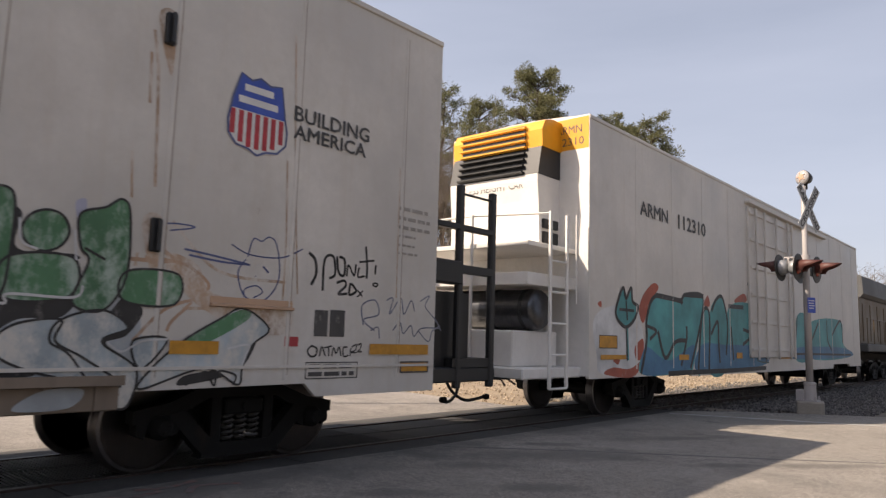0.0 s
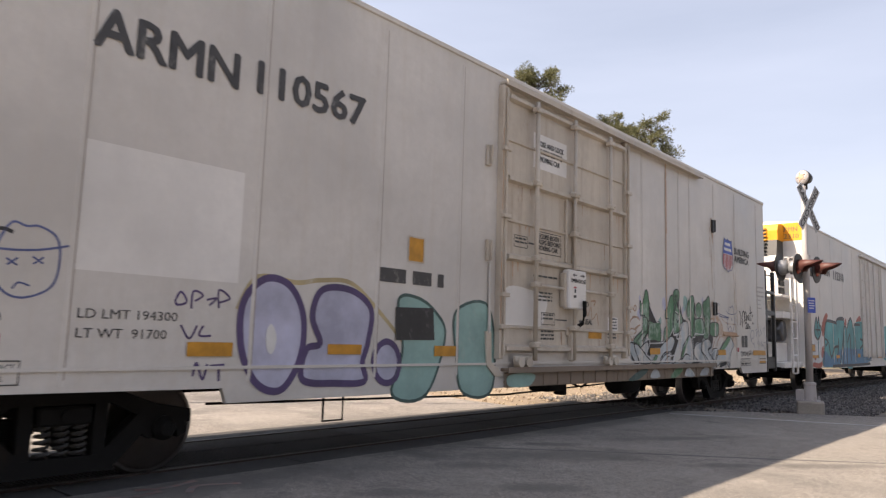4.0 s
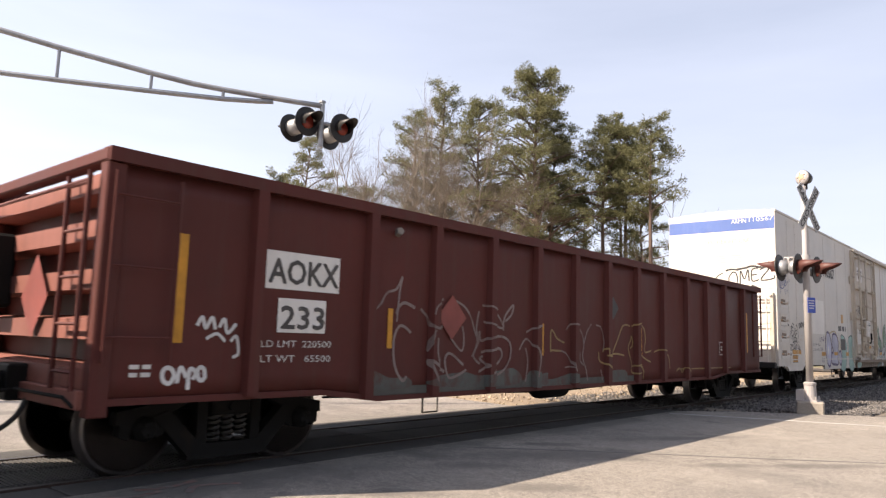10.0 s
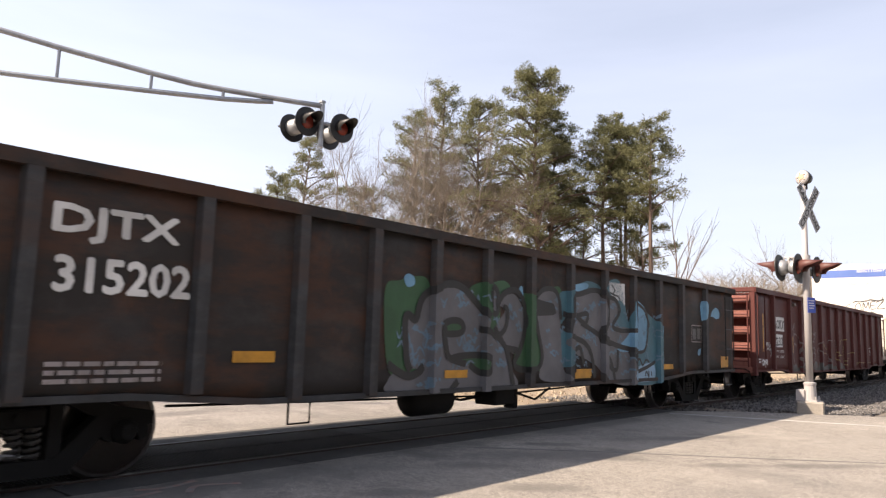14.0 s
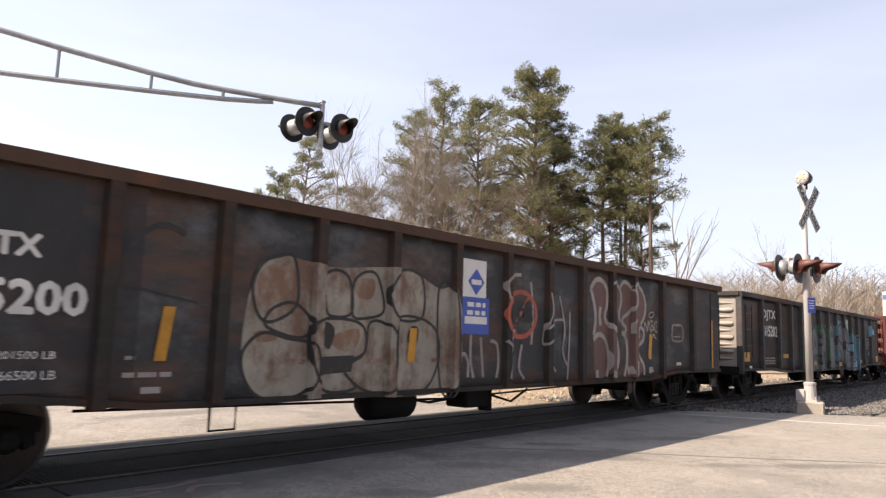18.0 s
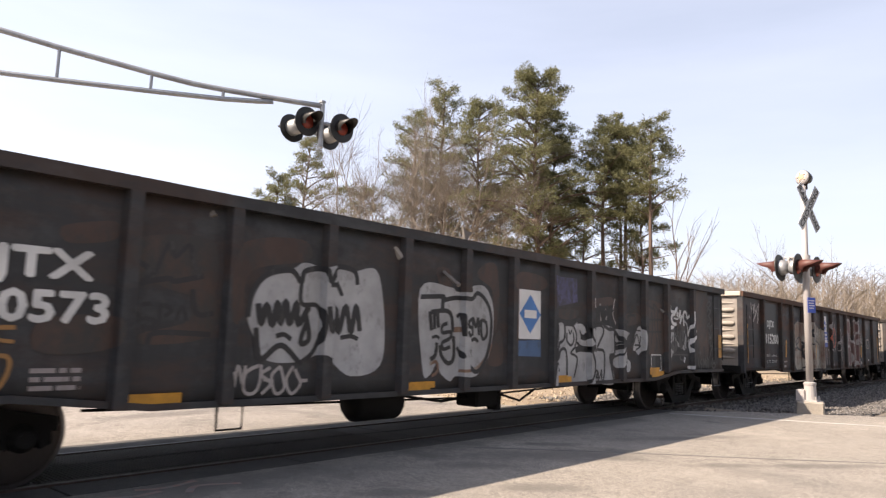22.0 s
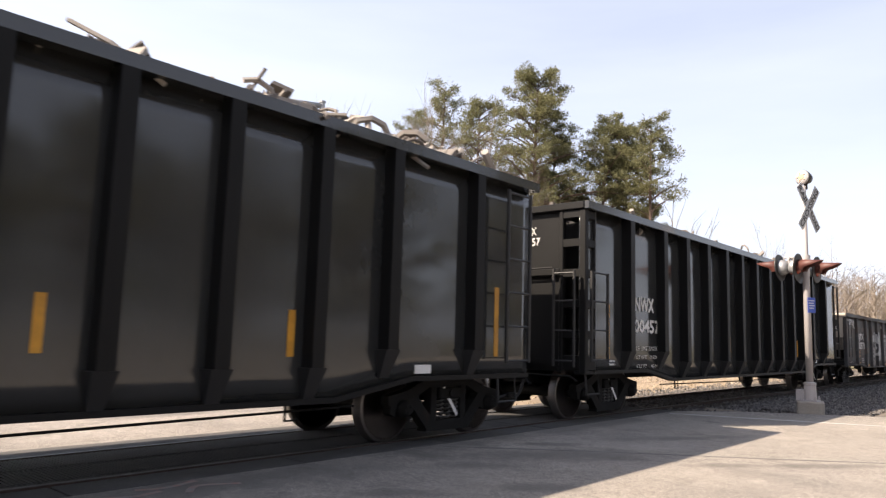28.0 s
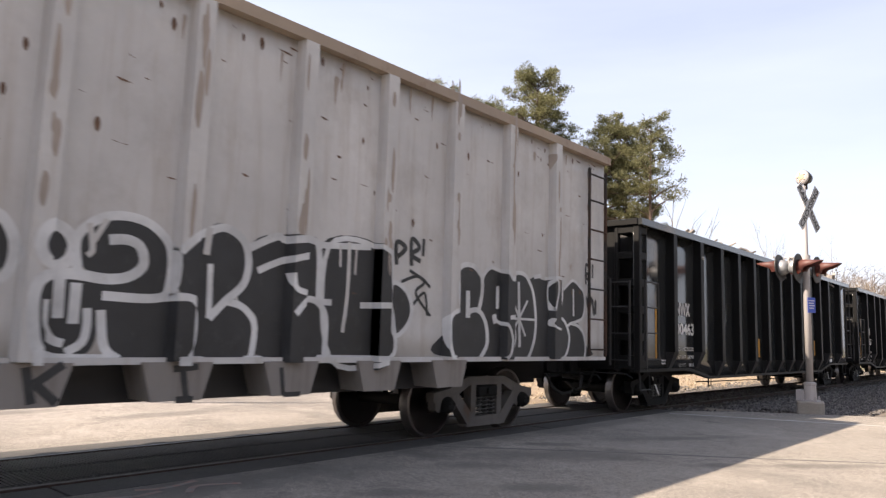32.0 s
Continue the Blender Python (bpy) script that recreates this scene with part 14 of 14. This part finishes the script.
# brake reservoirs and pipes under the gondolas
for car, x0, x1, up in ((car_c, -0.8, 3.4, 0.2), (car_d, -1.75, -0.25, 0.0), (car_e, -1.6, 0.0, 0.0), (car_f, -1.9, 0.15, 0.0), (car_b, 3.4, 0.7, 0.14)):
    bm = bmesh.new()
    lathe(bm, [(-0.40, 0.0), (-0.40, 0.16), (-0.33, 0.22), (0.33, 0.22), (0.40, 0.16), (0.40, 0.0)], 18, "x", (x0, -1.05, 0.56 + 0.5 * up))
    part("air_reservoir", bm, TRUCK_IRON, car, "dark air reservoir under the frame", True)
    bm = bmesh.new()
    box(bm, x1 - 0.3, x1 + 0.2, -1.3, -0.9, 0.42 + up, 0.74 + up, 0.03)
    box(bm, x1 + 0.3, x1 + 0.42, -1.2, -1.0, 0.34 + up, 0.74 + up, 0.02)
    tube(bm, [(x1 - 0.3, -1.1, 0.55 + up), (x1 - 0.9, -1.15, 0.52 + up), (x1 - 1.6, -1.1, 0.62 + up)], 0.02, 6)
    tube(bm, [(x1 + 0.2, -1.25, 0.6 + up), (x1 + 0.8, -1.25, 0.46 + up), (x1 + 1.3, -1.2, 0.62 + up)], 0.018, 6)
    part("brake_valve", bm, TRUCK_IRON, car, "brake valve and bent pipes")
    bm = bmesh.new()
    tube(bm, [(-5.2, -0.6, 0.60), (0.0, -0.75, 0.50), (5.2, -0.6, 0.60)], 0.016, 6)
    for x in (-4.3, 4.1):
        tube(bm, [(x, -1.45, 0.7), (x, -1.45, 0.44), (x + 0.28, -1.45, 0.44), (x + 0.28, -1.45, 0.7)], 0.014, 6)
    part("brake_rod", bm, TRUCK_IRON, car, "long brake rod and hangers")

# --- black cars: feet of the posts, ladders, boxed end steps
foot = small("post_foot", lambda bm: quads(bm, [(-0.13, 0, 0.36), (0.13, 0, 0.36), (0.075, 0, 0.02), (-0.075, 0, 0.02), (-0.115, -0.185, 0.36), (0.115, -0.185, 0.36), (0.07, -0.03, 0.02), (-0.07, -0.03, 0.02)], BOX), BLACK_MATT)
for car, mid, ribs, y in ((car_g, mid_g, G_RIBS, y_g), (car_h, mid_h, H_RIBS, y_h)):
    L = 0.5 * 17.26 if car is car_g else 0.5 * 16.96
    for u in ribs:
        x = u - mid
        o = new("post_foot", foot)
        o.parent = car
        o.location = (x, y, 0.86 if L - abs(x) < 3.1 else 0.66)
    ladder(car, ((L - 0.79, y - 0.20, 1.05, 3.52), (L - 0.25, y - 0.20, 1.05, 3.52)), (1.08, 1.56, 2.04, 2.52, 3.0, 3.48), name="side_ladder", stile=0.03)
    ladder(car, ((0.01 - L, y - 0.22, 1.05, 2.55), (0.55 - L, y - 0.22, 1.05, 2.55)), (1.08, 1.57, 2.05, 2.53), name="side_ladder", stile=0.03)
    a = -L
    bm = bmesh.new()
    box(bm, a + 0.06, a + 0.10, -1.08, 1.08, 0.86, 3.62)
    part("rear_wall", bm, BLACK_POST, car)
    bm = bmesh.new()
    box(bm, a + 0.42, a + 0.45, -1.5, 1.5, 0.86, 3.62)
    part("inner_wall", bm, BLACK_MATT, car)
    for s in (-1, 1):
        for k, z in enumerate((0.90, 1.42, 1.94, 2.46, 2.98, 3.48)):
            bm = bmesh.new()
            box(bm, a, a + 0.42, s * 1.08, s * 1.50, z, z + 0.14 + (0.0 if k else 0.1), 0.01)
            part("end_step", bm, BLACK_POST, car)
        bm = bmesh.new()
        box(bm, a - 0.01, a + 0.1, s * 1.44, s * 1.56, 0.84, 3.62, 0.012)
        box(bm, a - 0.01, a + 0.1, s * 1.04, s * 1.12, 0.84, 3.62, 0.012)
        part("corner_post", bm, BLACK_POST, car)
        ladder(car, ((a - 0.14, s * 1.42, 0.95, 2.55), (a - 0.14, s * 1.02, 0.95, 2.6)), (1.05, 1.55, 2.05, 2.52), name="end_ladder", stile=0.028)
    bm = bmesh.new()
    box(bm, a - 0.05, a + 0.15, y - 0.1, -y + 0.1, 3.62, 3.75, 0.015)
    part("end_cap", bm, BLACK_POST, car)
    bm = bmesh.new()
    box(bm, a - 0.02, a + 0.12, -1.05, 1.05, 2.50, 2.62, 0.01)
    tube(bm, [(a - 0.15, -1.0, 2.62), (a - 0.15, 1.0, 2.58)], 0.016, 6)
    part("end_beam", bm, BLACK_POST, car)
    bm = bmesh.new()
    box(bm, a - 0.42, a, -0.35, 1.3, 1.08, 1.12)
    part("crossover_platform", bm, STEEL, car, "pale grated platform")
    brake_wheel(car, a - 0.30, 1.05, 2.0, BLACK_MATT)
    bm = bmesh.new()
    box(bm, a - 0.28, a + 0.05, 0.7, 1.3, 1.45, 2.2, 0.03)
    part("brake_gear", bm, BLACK_MATT, car)
    num = "100457" if car is car_g else "100463"
    Paint().text("PNWX", 0.10, 3.24, 0.14, 0.42).text(num, 0.10, 3.05, 0.14, 0.50).put("lettering", SIGN_WHITE, car, ("rear", a + 0.06), 0.004)
    for x in (0.18 - L, L - 0.73):
        bm = bmesh.new()
        tube(bm, [(x, y, 0.9), (x, y - 0.03, 0.5), (x + 0.42, y - 0.03, 0.5), (x + 0.42, y, 0.9)], 0.02, 6)
        part("sill_step", bm, BLACK_MATT, car)
    # pale lettered links on the truck, seen as worn paint
    for x in (-7.35, 6.65):
        Paint().stroke(((x + 0.32, 0.70), (x + 0.62, 0.32)), 0.05, soft=False).put("worn_paint", SIGN_WHITE, car, ("side", -1.125), 0.004)

    bm = bmesh.new()
    tube(bm, [(-5.2, -1.3, 0.56), (0.0, -1.3, 0.50), (5.2, -1.3, 0.56)], 0.014, 6)
    for x in (-4.6, -0.4, 4.2):
        tube(bm, [(x, -1.35, 0.66), (x, -1.35, 0.46), (x + 0.16, -1.35, 0.46), (x + 0.16, -1.35, 0.66)], 0.016, 6)
    part("brake_rod", bm, TRUCK_IRON, car, "long brake rod and hangers")

# --- grey car: ladder, hopper feet under the sill
foot = small("post_foot", lambda bm: prism(bm, [(-0.34, 0.34), (0.34, 0.34), (0.24, 0.0), (-0.24, 0.0)], -0.06, 0.35), GREY_WORN_SHADE)
for u in I_RIBS[2:10]:
    o = new("post_foot", foot)
    o.parent = car_i
    o.location = (u - mid_i, y_i, 0.75)
bm = bmesh.new()
box(bm, -6.5, 5.0, -1.2, 1.2, 0.72, 1.1)
part("belly", bm, BLACK_MATT, car_i)
# chips and scrapes through the grey paint, thickest near the rim
rnd = random.Random(12)
chips = Paint()
for k in range(230):
    x = rnd.uniform(-8.8, 8.8)
    if min(abs(x - (u - mid_i)) for u in I_RIBS) < 0.15:
        continue
    z = 4.45 - 2.6 * rnd.random() ** 1.8
    n_, dx = rnd.uniform(0.008, 0.03), rnd.uniform(0.02, 0.12)
    if rnd.random() < 0.3:
        chips.blob(((x, z), (x + n_, z - 2.5 * n_), (x, z - 5 * n_), (x - n_, z - 2 * n_)), 3)
    else:
        chips.blob(((x, z), (x + dx, z - rnd.uniform(0.0, 0.03)), (x + 1.2 * dx, z - n_), (x + 0.4 * dx, z - n_)), 3)
chips.put("rust_chip", RUST_CHIP, car_i, ("side", y_i), 0.004, label="small rust chips in the paint")
for u in I_RIBS:
    x = u - mid_i
    Paint().rect(x - 0.118, 1.4, x - 0.10, 4.45).rect(x + 0.06, 2.0 + 0.1 * (int(-u) % 7), x + 0.075, 2.5 + 0.1 * (int(-u) % 9)).put("rust_run", RUST_STAIN, car_i, ("side", y_i), 0.006, label="rust along the post's weld")
# brown wear on the post faces and below the rim
for u in I_RIBS:
    for _ in range(7):
        x, z, w, h = u - mid_i + rnd.uniform(-0.05, 0.05), rnd.uniform(2.0, 4.4), rnd.uniform(0.012, 0.035), rnd.uniform(0.05, 0.5)
        Paint().blob(((x - w, z), (x - 0.4 * w, z + h), (x + w, z + 0.7 * h), (x + 0.7 * w, z - 0.3 * h), (x, z - 0.5 * h)), 3).put("rust_patch", POST_WEAR, car_i, ("side", y_i), 0.004, spans_i, label="brown worn patch on a post")
for _ in range(26):
    x, z, w = rnd.uniform(-8.7, 8.7), rnd.uniform(4.2, 4.47), rnd.uniform(0.012, 0.045)
    Paint().blob(((x - w, z), (x, z + 0.05), (x + w, z + 0.02), (x + 0.5 * w, z - 0.08), (x - 0.3 * w, z - rnd.uniform(0.1, 0.35))), 3).put("rust_patch", POST_WEAR, car_i, ("side", y_i), 0.005, spans_i, label="rust run below the rim")
ladder(car_i, ((8.25, y_i - 0.12, 1.14, 4.3), (8.80, y_i - 0.12, 1.14, 4.3)), (1.25, 1.75, 2.25, 2.75, 3.25, 3.75, 4.2), material=DARK_BROWN, name="side_ladder", stile=0.03)
Paint().outline(3.55, 1.38, 3.80, 1.72, 0.025).put("data_frame", SP_WHITE, car_i, ("side", y_i), 0.006)
bm = bmesh.new()
tube(bm, [(8.9, -1.4, 0.9), (9.0, -1.2, 0.6), (9.3, -0.8, 0.5), (9.6, -0.4, 0.62)], 0.02, 6)
part("air_line", bm, TRUCK_IRON, car_i)
# its side frames are paler with dust than those of the other cars
dusty = None
for o in car_i.children:
    if o.name.startswith("side_frame"):
        dusty = dusty or o.data.copy()
        o.data = dusty
dusty.materials[0] = FRAME_DUSTY
Paint().stroke(((-0.11, 1.06), (-0.05, 0.78)), 0.07).stroke(((0.16, 1.08), (-0.04, 0.93)), 0.07).stroke(((-0.04, 0.94), (0.13, 0.78)), 0.07).put("sprayed_letter", SP_BLACK_I, car_i, ("side", y_i - 0.06), 0.004, label="black sprayed letter on a post foot")
Paint().stroke(((1.17, 1.04), (1.22, 0.76)), 0.06).stroke(((1.08, 1.03), (1.32, 1.05)), 0.06).stroke(((1.12, 0.76), (1.29, 0.76)), 0.06).put("sprayed_letter", SP_BLACK_I, car_i, ("side", y_i - 0.06), 0.004, label="black sprayed letter on a post foot")
Paint().stroke(((2.23, 1.03), (2.27, 0.76)), 0.05).stroke(((2.27, 0.76), (2.48, 0.76)), 0.05).put("sprayed_letter", SP_BLACK_I, car_i, ("side", y_i - 0.06), 0.004, label="black sprayed letter on a post foot")



# --- loads of scrap that stand above the black cars' rims
def scrap(u0, u1, z, count, seed, high):
    rnd = random.Random(seed)
    mid = 0.5 * (u0 + u1)
    bm = bmesh.new()
    for _ in range(count):
        x, y = rnd.uniform(u0 - mid, u1 - mid), rnd.uniform(-1.3, 1.0)
        h = z + high * max(0.0, noise.noise((x * 0.6, y, seed)) + 0.35) * rnd.uniform(0.3, 1.0)
        m = Matrix.Translation((x, y, h)) @ Euler((rnd.uniform(-0.7, 0.7), rnd.uniform(-0.7, 0.7), rnd.uniform(0, 6.28))).to_matrix().to_4x4()
        k = rnd.random()
        if k < 0.55:
            sx, sy, sz = rnd.uniform(0.08, 0.34), rnd.uniform(0.04, 0.16), rnd.uniform(0.01, 0.05)
            quads(bm, [m @ Vector((a * sx, b * sy, c * sz + 0.05 * a * b)) for c in (-1, 1) for a, b in ((-1, -1), (1, -1), (1, 1), (-1, 1))], BOX)
        elif k < 0.8:
            r = rnd.uniform(0.1, 0.3)
            tube(bm, [m @ Vector((r * math.cos(t), 0.2 * r * t, r * math.sin(t))) for t in (0.2, 0.8, 1.5, 2.2, 3.0)], rnd.uniform(0.015, 0.05), 5)
        else:
            tube(bm, [m @ Vector((-0.5, 0, 0)), m @ Vector((0.1, 0.05, 0.04)), m @ Vector((0.55, 0, rnd.uniform(-0.1, 0.2)))], rnd.uniform(0.015, 0.06), 5)
    me = bpy.data.meshes.new("scrap_load")
    bm.to_mesh(me)
    bm.free()
    me.materials.append(SCRAP)
    o = tagged(new("scrap_load", me), "tangled grey and rusty scrap metal heaped in the car", "scrap", "", "stuff")
    CARS.append((o, mid))


SCRAP = stone_paint("scrap_metal", (0.10, 0.085, 0.075), (0.34, 0.31, 0.28))
scrap(-106.5, -90.2, 3.52, 500, 3, 0.42)
scrap(-125.0, -109.0, 3.50, 560, 4, 0.50)
scrap(-114.9, -108.9, 3.70, 420, 8, 0.36)
scrap(-87.9, -71.8, 2.25, 200, 5, 0.30)
scrap(-32.4, -16.6, 2.40, 120, 6, 0.30)


def loose_piece(u, name, label, make):
    bm = bmesh.new()
    make(bm)
    me = bpy.data.meshes.new(name)
    bm.to_mesh(me)
    bm.free()
    me.materials.append(SCRAP)
    CARS.append((tagged(new(name, me), label, "scrap"), u))


# torn sheet, bent strap and rods that stick out of the charcoal car's load
loose_piece(-80.14, "torn_sheet", "torn three-cornered sheet of scrap metal on a bent stem", lambda bm: prism(bm, [(-0.11, 2.97), (-0.03, 2.90), (0.13, 2.90), (0.05, 2.85), (-0.01, 2.75), (0.0, 2.2), (-0.05, 2.2), (-0.06, 2.75)], -1.17, -1.14))
loose_piece(-82.3, "bent_strap", "bent grey metal strap sticking out of the load", lambda bm: tube(bm, [(-0.2, -1.15, 2.25), (-0.16, -1.15, 2.66), (-0.10, -1.15, 2.76), (0.0, -1.15, 2.74), (0.08, -1.15, 2.80), (0.14, -1.15, 2.76), (0.18, -1.15, 2.6), (0.18, -1.15, 2.25)], 0.022, 6))
loose_piece(-73.15, "torn_sheet", "small torn corner of scrap sheet above the rim", lambda bm: prism(bm, [(-0.16, 2.74), (0.0, 2.76), (0.07, 2.83), (0.06, 2.25), (0.0, 2.25), (-0.02, 2.70)], -1.17, -1.14))
for u in (-75.3, -76.9, -77.7, -79.1):
    loose_piece(u, "bent_rod", "thin bent rod of scrap above the rim", lambda bm: tube(bm, [(-0.10, -1.1, 2.3), (-0.02, -1.1, 2.66), (0.04, -1.1, 2.76), (0.16, -1.05, 2.72)], 0.012, 5))


# --- locomotive ahead of the cars
LOCO_YELLOW = painted("loco_yellow", (0.11, 0.072, 0.035), 0.55, 0.5, 0.1, (0.16, 0.09, 0.05), (0.12, 0.09, 0.06), 0.5)
LOCO_GREY = painted("loco_grey", (0.09, 0.09, 0.09), 0.6, 0.5, 0.1)
car_l = car_thing("locomotive", 43.5, "dirty yellow and dark grey diesel locomotive", "locomotive", "locomotive")
bm = bmesh.new()
box(bm, -9.6, 8.2, -1.05, 1.05, 1.62, 3.6, 0.04)
part("hood", bm, LOCO_YELLOW, car_l, "grimy ochre engine hood")
bm = bmesh.new()
prism(bm, [(-1.08, 3.6), (-1.2, 3.75), (-1.15, 4.5), (-0.6, 4.75), (0.6, 4.75), (1.15, 4.5), (1.2, 3.75), (1.08, 3.6)], -9.4, 6.0, "x")
part("radiator_housing", bm, LOCO_GREY, car_l, "dark grey radiator housing")
bm = bmesh.new()
box(bm, 5.9, 8.6, -1.5, 1.5, 1.62, 4.55, 0.05)
part("cab", bm, LOCO_YELLOW, car_l)
bm = bmesh.new()
box(bm, -10.6, 10.6, -1.52, 1.52, 1.30, 1.62, 0.03)
part("frame_deck", bm, LOCO_GREY, car_l)
bm = bmesh.new()
box(bm, -3.2, 3.2, -1.35, 1.35, 0.55, 1.3, 0.12)
part("fuel_tank", bm, LOCO_GREY, car_l)
bm = bmesh.new()
for k in range(16):
    x = -10.4 + 1.3 * k
    tube(bm, [(x, -1.48, 1.62), (x, -1.48, 2.65)], 0.02, 5)
tube(bm, [(-10.4, -1.48, 2.65), (9.1, -1.48, 2.65)], 0.02, 5)
part("hand_rail", bm, LOCO_YELLOW, car_l)
for k in range(9):
    bm = bmesh.new()
    box(bm, -9.0 + 1.55 * k, -7.7 + 1.55 * k, -1.075, -1.04, 1.75, 3.35, 0.01)
    part("hood_door", bm, LOCO_YELLOW, car_l)
for x in (-7.2, -5.2, 5.2, 7.2):
    truck(car_l, x)
coupler(car_l, -10.6, -1)


# ---------------------------------------------------------------- lorry waiting beyond the crossing
CHROME = plain("chrome", (0.55, 0.56, 0.58), 0.15, 1.0, 0.08, 5.0, 0.0)
LORRY_BLUE = painted("lorry_paint", (0.075, 0.095, 0.155), 0.3, 0.2, 0.0)
GLASS_DARK = plain("tinted_glass", (0.02, 0.025, 0.03), 0.05, 0.0, 0.1, 3.0, 0.0)
TRAILER = painted("trailer_skin", (0.52, 0.54, 0.55), 0.4, 0.25, 0.02)
lorry = thing("semi_truck", "blue-grey semi truck with a silver trailer waiting beyond the crossing", "truck", (9.5, 23.6, -0.014))
lorry.rotation_euler = (0, 0, radians(14))
bm = bmesh.new()
prism(bm, [(-1.7, 0.75), (-1.75, 1.45), (-0.2, 1.75), (0.15, 2.6), (0.5, 3.1), (2.0, 3.25), (2.0, 0.75)], -1.2, 1.2, "x")
part("cab", bm, LORRY_BLUE, lorry, "aerodynamic cab")
bm = bmesh.new()
prism(bm, [(0.45, 3.05), (0.75, 3.75), (1.1, 3.95), (2.5, 4.0), (2.5, 0.8), (2.0, 0.8), (2.0, 3.2)], -1.2, 1.2, "x")
part("sleeper", bm, LORRY_BLUE, lorry, "tall sleeper with a roof fairing")
for k in range(5):
    bm = bmesh.new()
    box(bm, -0.9 + 0.45 * k - 0.06, -0.9 + 0.45 * k + 0.06, 0.62, 0.72, 3.58, 3.63, 0.01)
    part("marker_lamp", bm, AMBER, lorry, "small amber roof lamp")
for s in (-1, 1):
    bm = bmesh.new()
    prism(bm, [(0.12, 1.75), (0.30, 2.5), (1.05, 2.55), (1.05, 1.75)], min(s * 1.19, s * 1.215), max(s * 1.19, s * 1.215), "x")
    part("side_window", bm, GLASS_DARK, lorry)
    bm = bmesh.new()
    box(bm, min(s * 1.19, s * 1.24), max(s * 1.19, s * 1.24), 1.55, 2.55, 0.45, 3.6, 0.02)
    part("side_fairing", bm, TRAILER, lorry, "silver fairing behind the cab")
bm = bmesh.new()
prism(bm, [(-0.18, 1.82), (0.10, 2.55), (0.06, 2.57), (-0.24, 1.84)], -1.05, 1.05, "x")
part("windscreen", bm, GLASS_DARK, lorry)
bm = bmesh.new()
box(bm, -0.7, 0.7, -1.80, -1.72, 0.85, 1.42, 0.02)
part("grille", bm, CHROME, lorry)
bm = bmesh.new()
box(bm, -1.2, 1.2, -1.92, -1.70, 0.40, 0.74, 0.05)
part("bumper", bm, CHROME, lorry)
for s in (-1, 1):
    bm = bmesh.new()
    box(bm, s * 0.78, s * 1.12, -1.80, -1.66, 0.95, 1.25, 0.03)
    part("headlight", bm, SIGN_WHITE, lorry)
    bm = bmesh.new()
    box(bm, s * 1.32, s * 1.52, -0.1, 0.0, 1.8, 2.5, 0.02)
    tube(bm, [(s * 1.2, 0.0, 1.8), (s * 1.42, -0.03, 1.85)], 0.02, 6)
    part("mirror", bm, CHROME, lorry)
    bm = bmesh.new()
    tube(bm, [(s * 1.1, 2.15, 0.8), (s * 1.1, 2.15, 3.6)], 0.08, 10)
    part("exhaust_stack", bm, CHROME, lorry)
    for y in (-0.95, 3.6, 4.9):
        bm = bmesh.new()
        lathe(bm, [(s * 0.85, 0.2), (s * 0.85, 0.42), (s * 0.9, 0.5), (s * 1.15, 0.5), (s * 1.2, 0.42), (s * 1.18, 0.2)], 22, "x", (0, y, 0.5))
        part("wheel", bm, RUBBER, lorry)
bm = bmesh.new()
box(bm, -1.28, 1.28, 3.0, 14.9, 1.15, 4.05, 0.04)
part("trailer", bm, TRAILER, lorry, "silver box trailer")


# ---------------------------------------------------------------- unseen trees added behind the camera: they close the place and cut sky fill
for k, (az, dist, h) in enumerate(((-150, 32, 15), (-128, 34, 16), (-106, 32, 14), (-84, 36, 16), (172, 34, 15), (150, 33, 15), (128, 36, 14), (-62, 44, 15), (112, 44, 14), (-170, 40, 18), (-138, 42, 19), (-115, 44, 18), (160, 42, 18), (140, 44, 18), (-95, 46, 18))):
    if k < 3:
        pine(az, dist, h, 0.12, 5.0, 50 + k, "broad dark pine, unseen, added behind the camera", 0.0, 1.2)
        first = [o for o in scene.objects if o.name.startswith("pine_tree")][-1]
    else:
        copy_thing(first, pose(dist * math.sin(radians(az)), dist * math.cos(radians(az)), -0.15, 0, 0, 57 * k))
# more out-of-view copies, to block low sky and darken the black plates' reflections
for k in range(26):
    az, dist = 108 + 164 * ((k * 0.618) % 1.0), 36 + 3.5 * (k % 5)
    copy_thing(first, pose(dist * math.sin(radians(az)), dist * math.cos(radians(az)), -0.15, 0, 0, 83 * k))


# ---------------------------------------------------------------- motion
def motions():
    for c, u in CARS:
        walk(c, [(float(t), pose(u + GONE[t], TRACK_Y, 0)) for t in range(33)])
    step = 0.1
    for w, x in WHEELSETS:
        walk(w, [(k * step, pose(x, 0, WHEEL_R, 0, math.degrees(gone(k * step) / WHEEL_R), 0)) for k in range(321)])


motions()
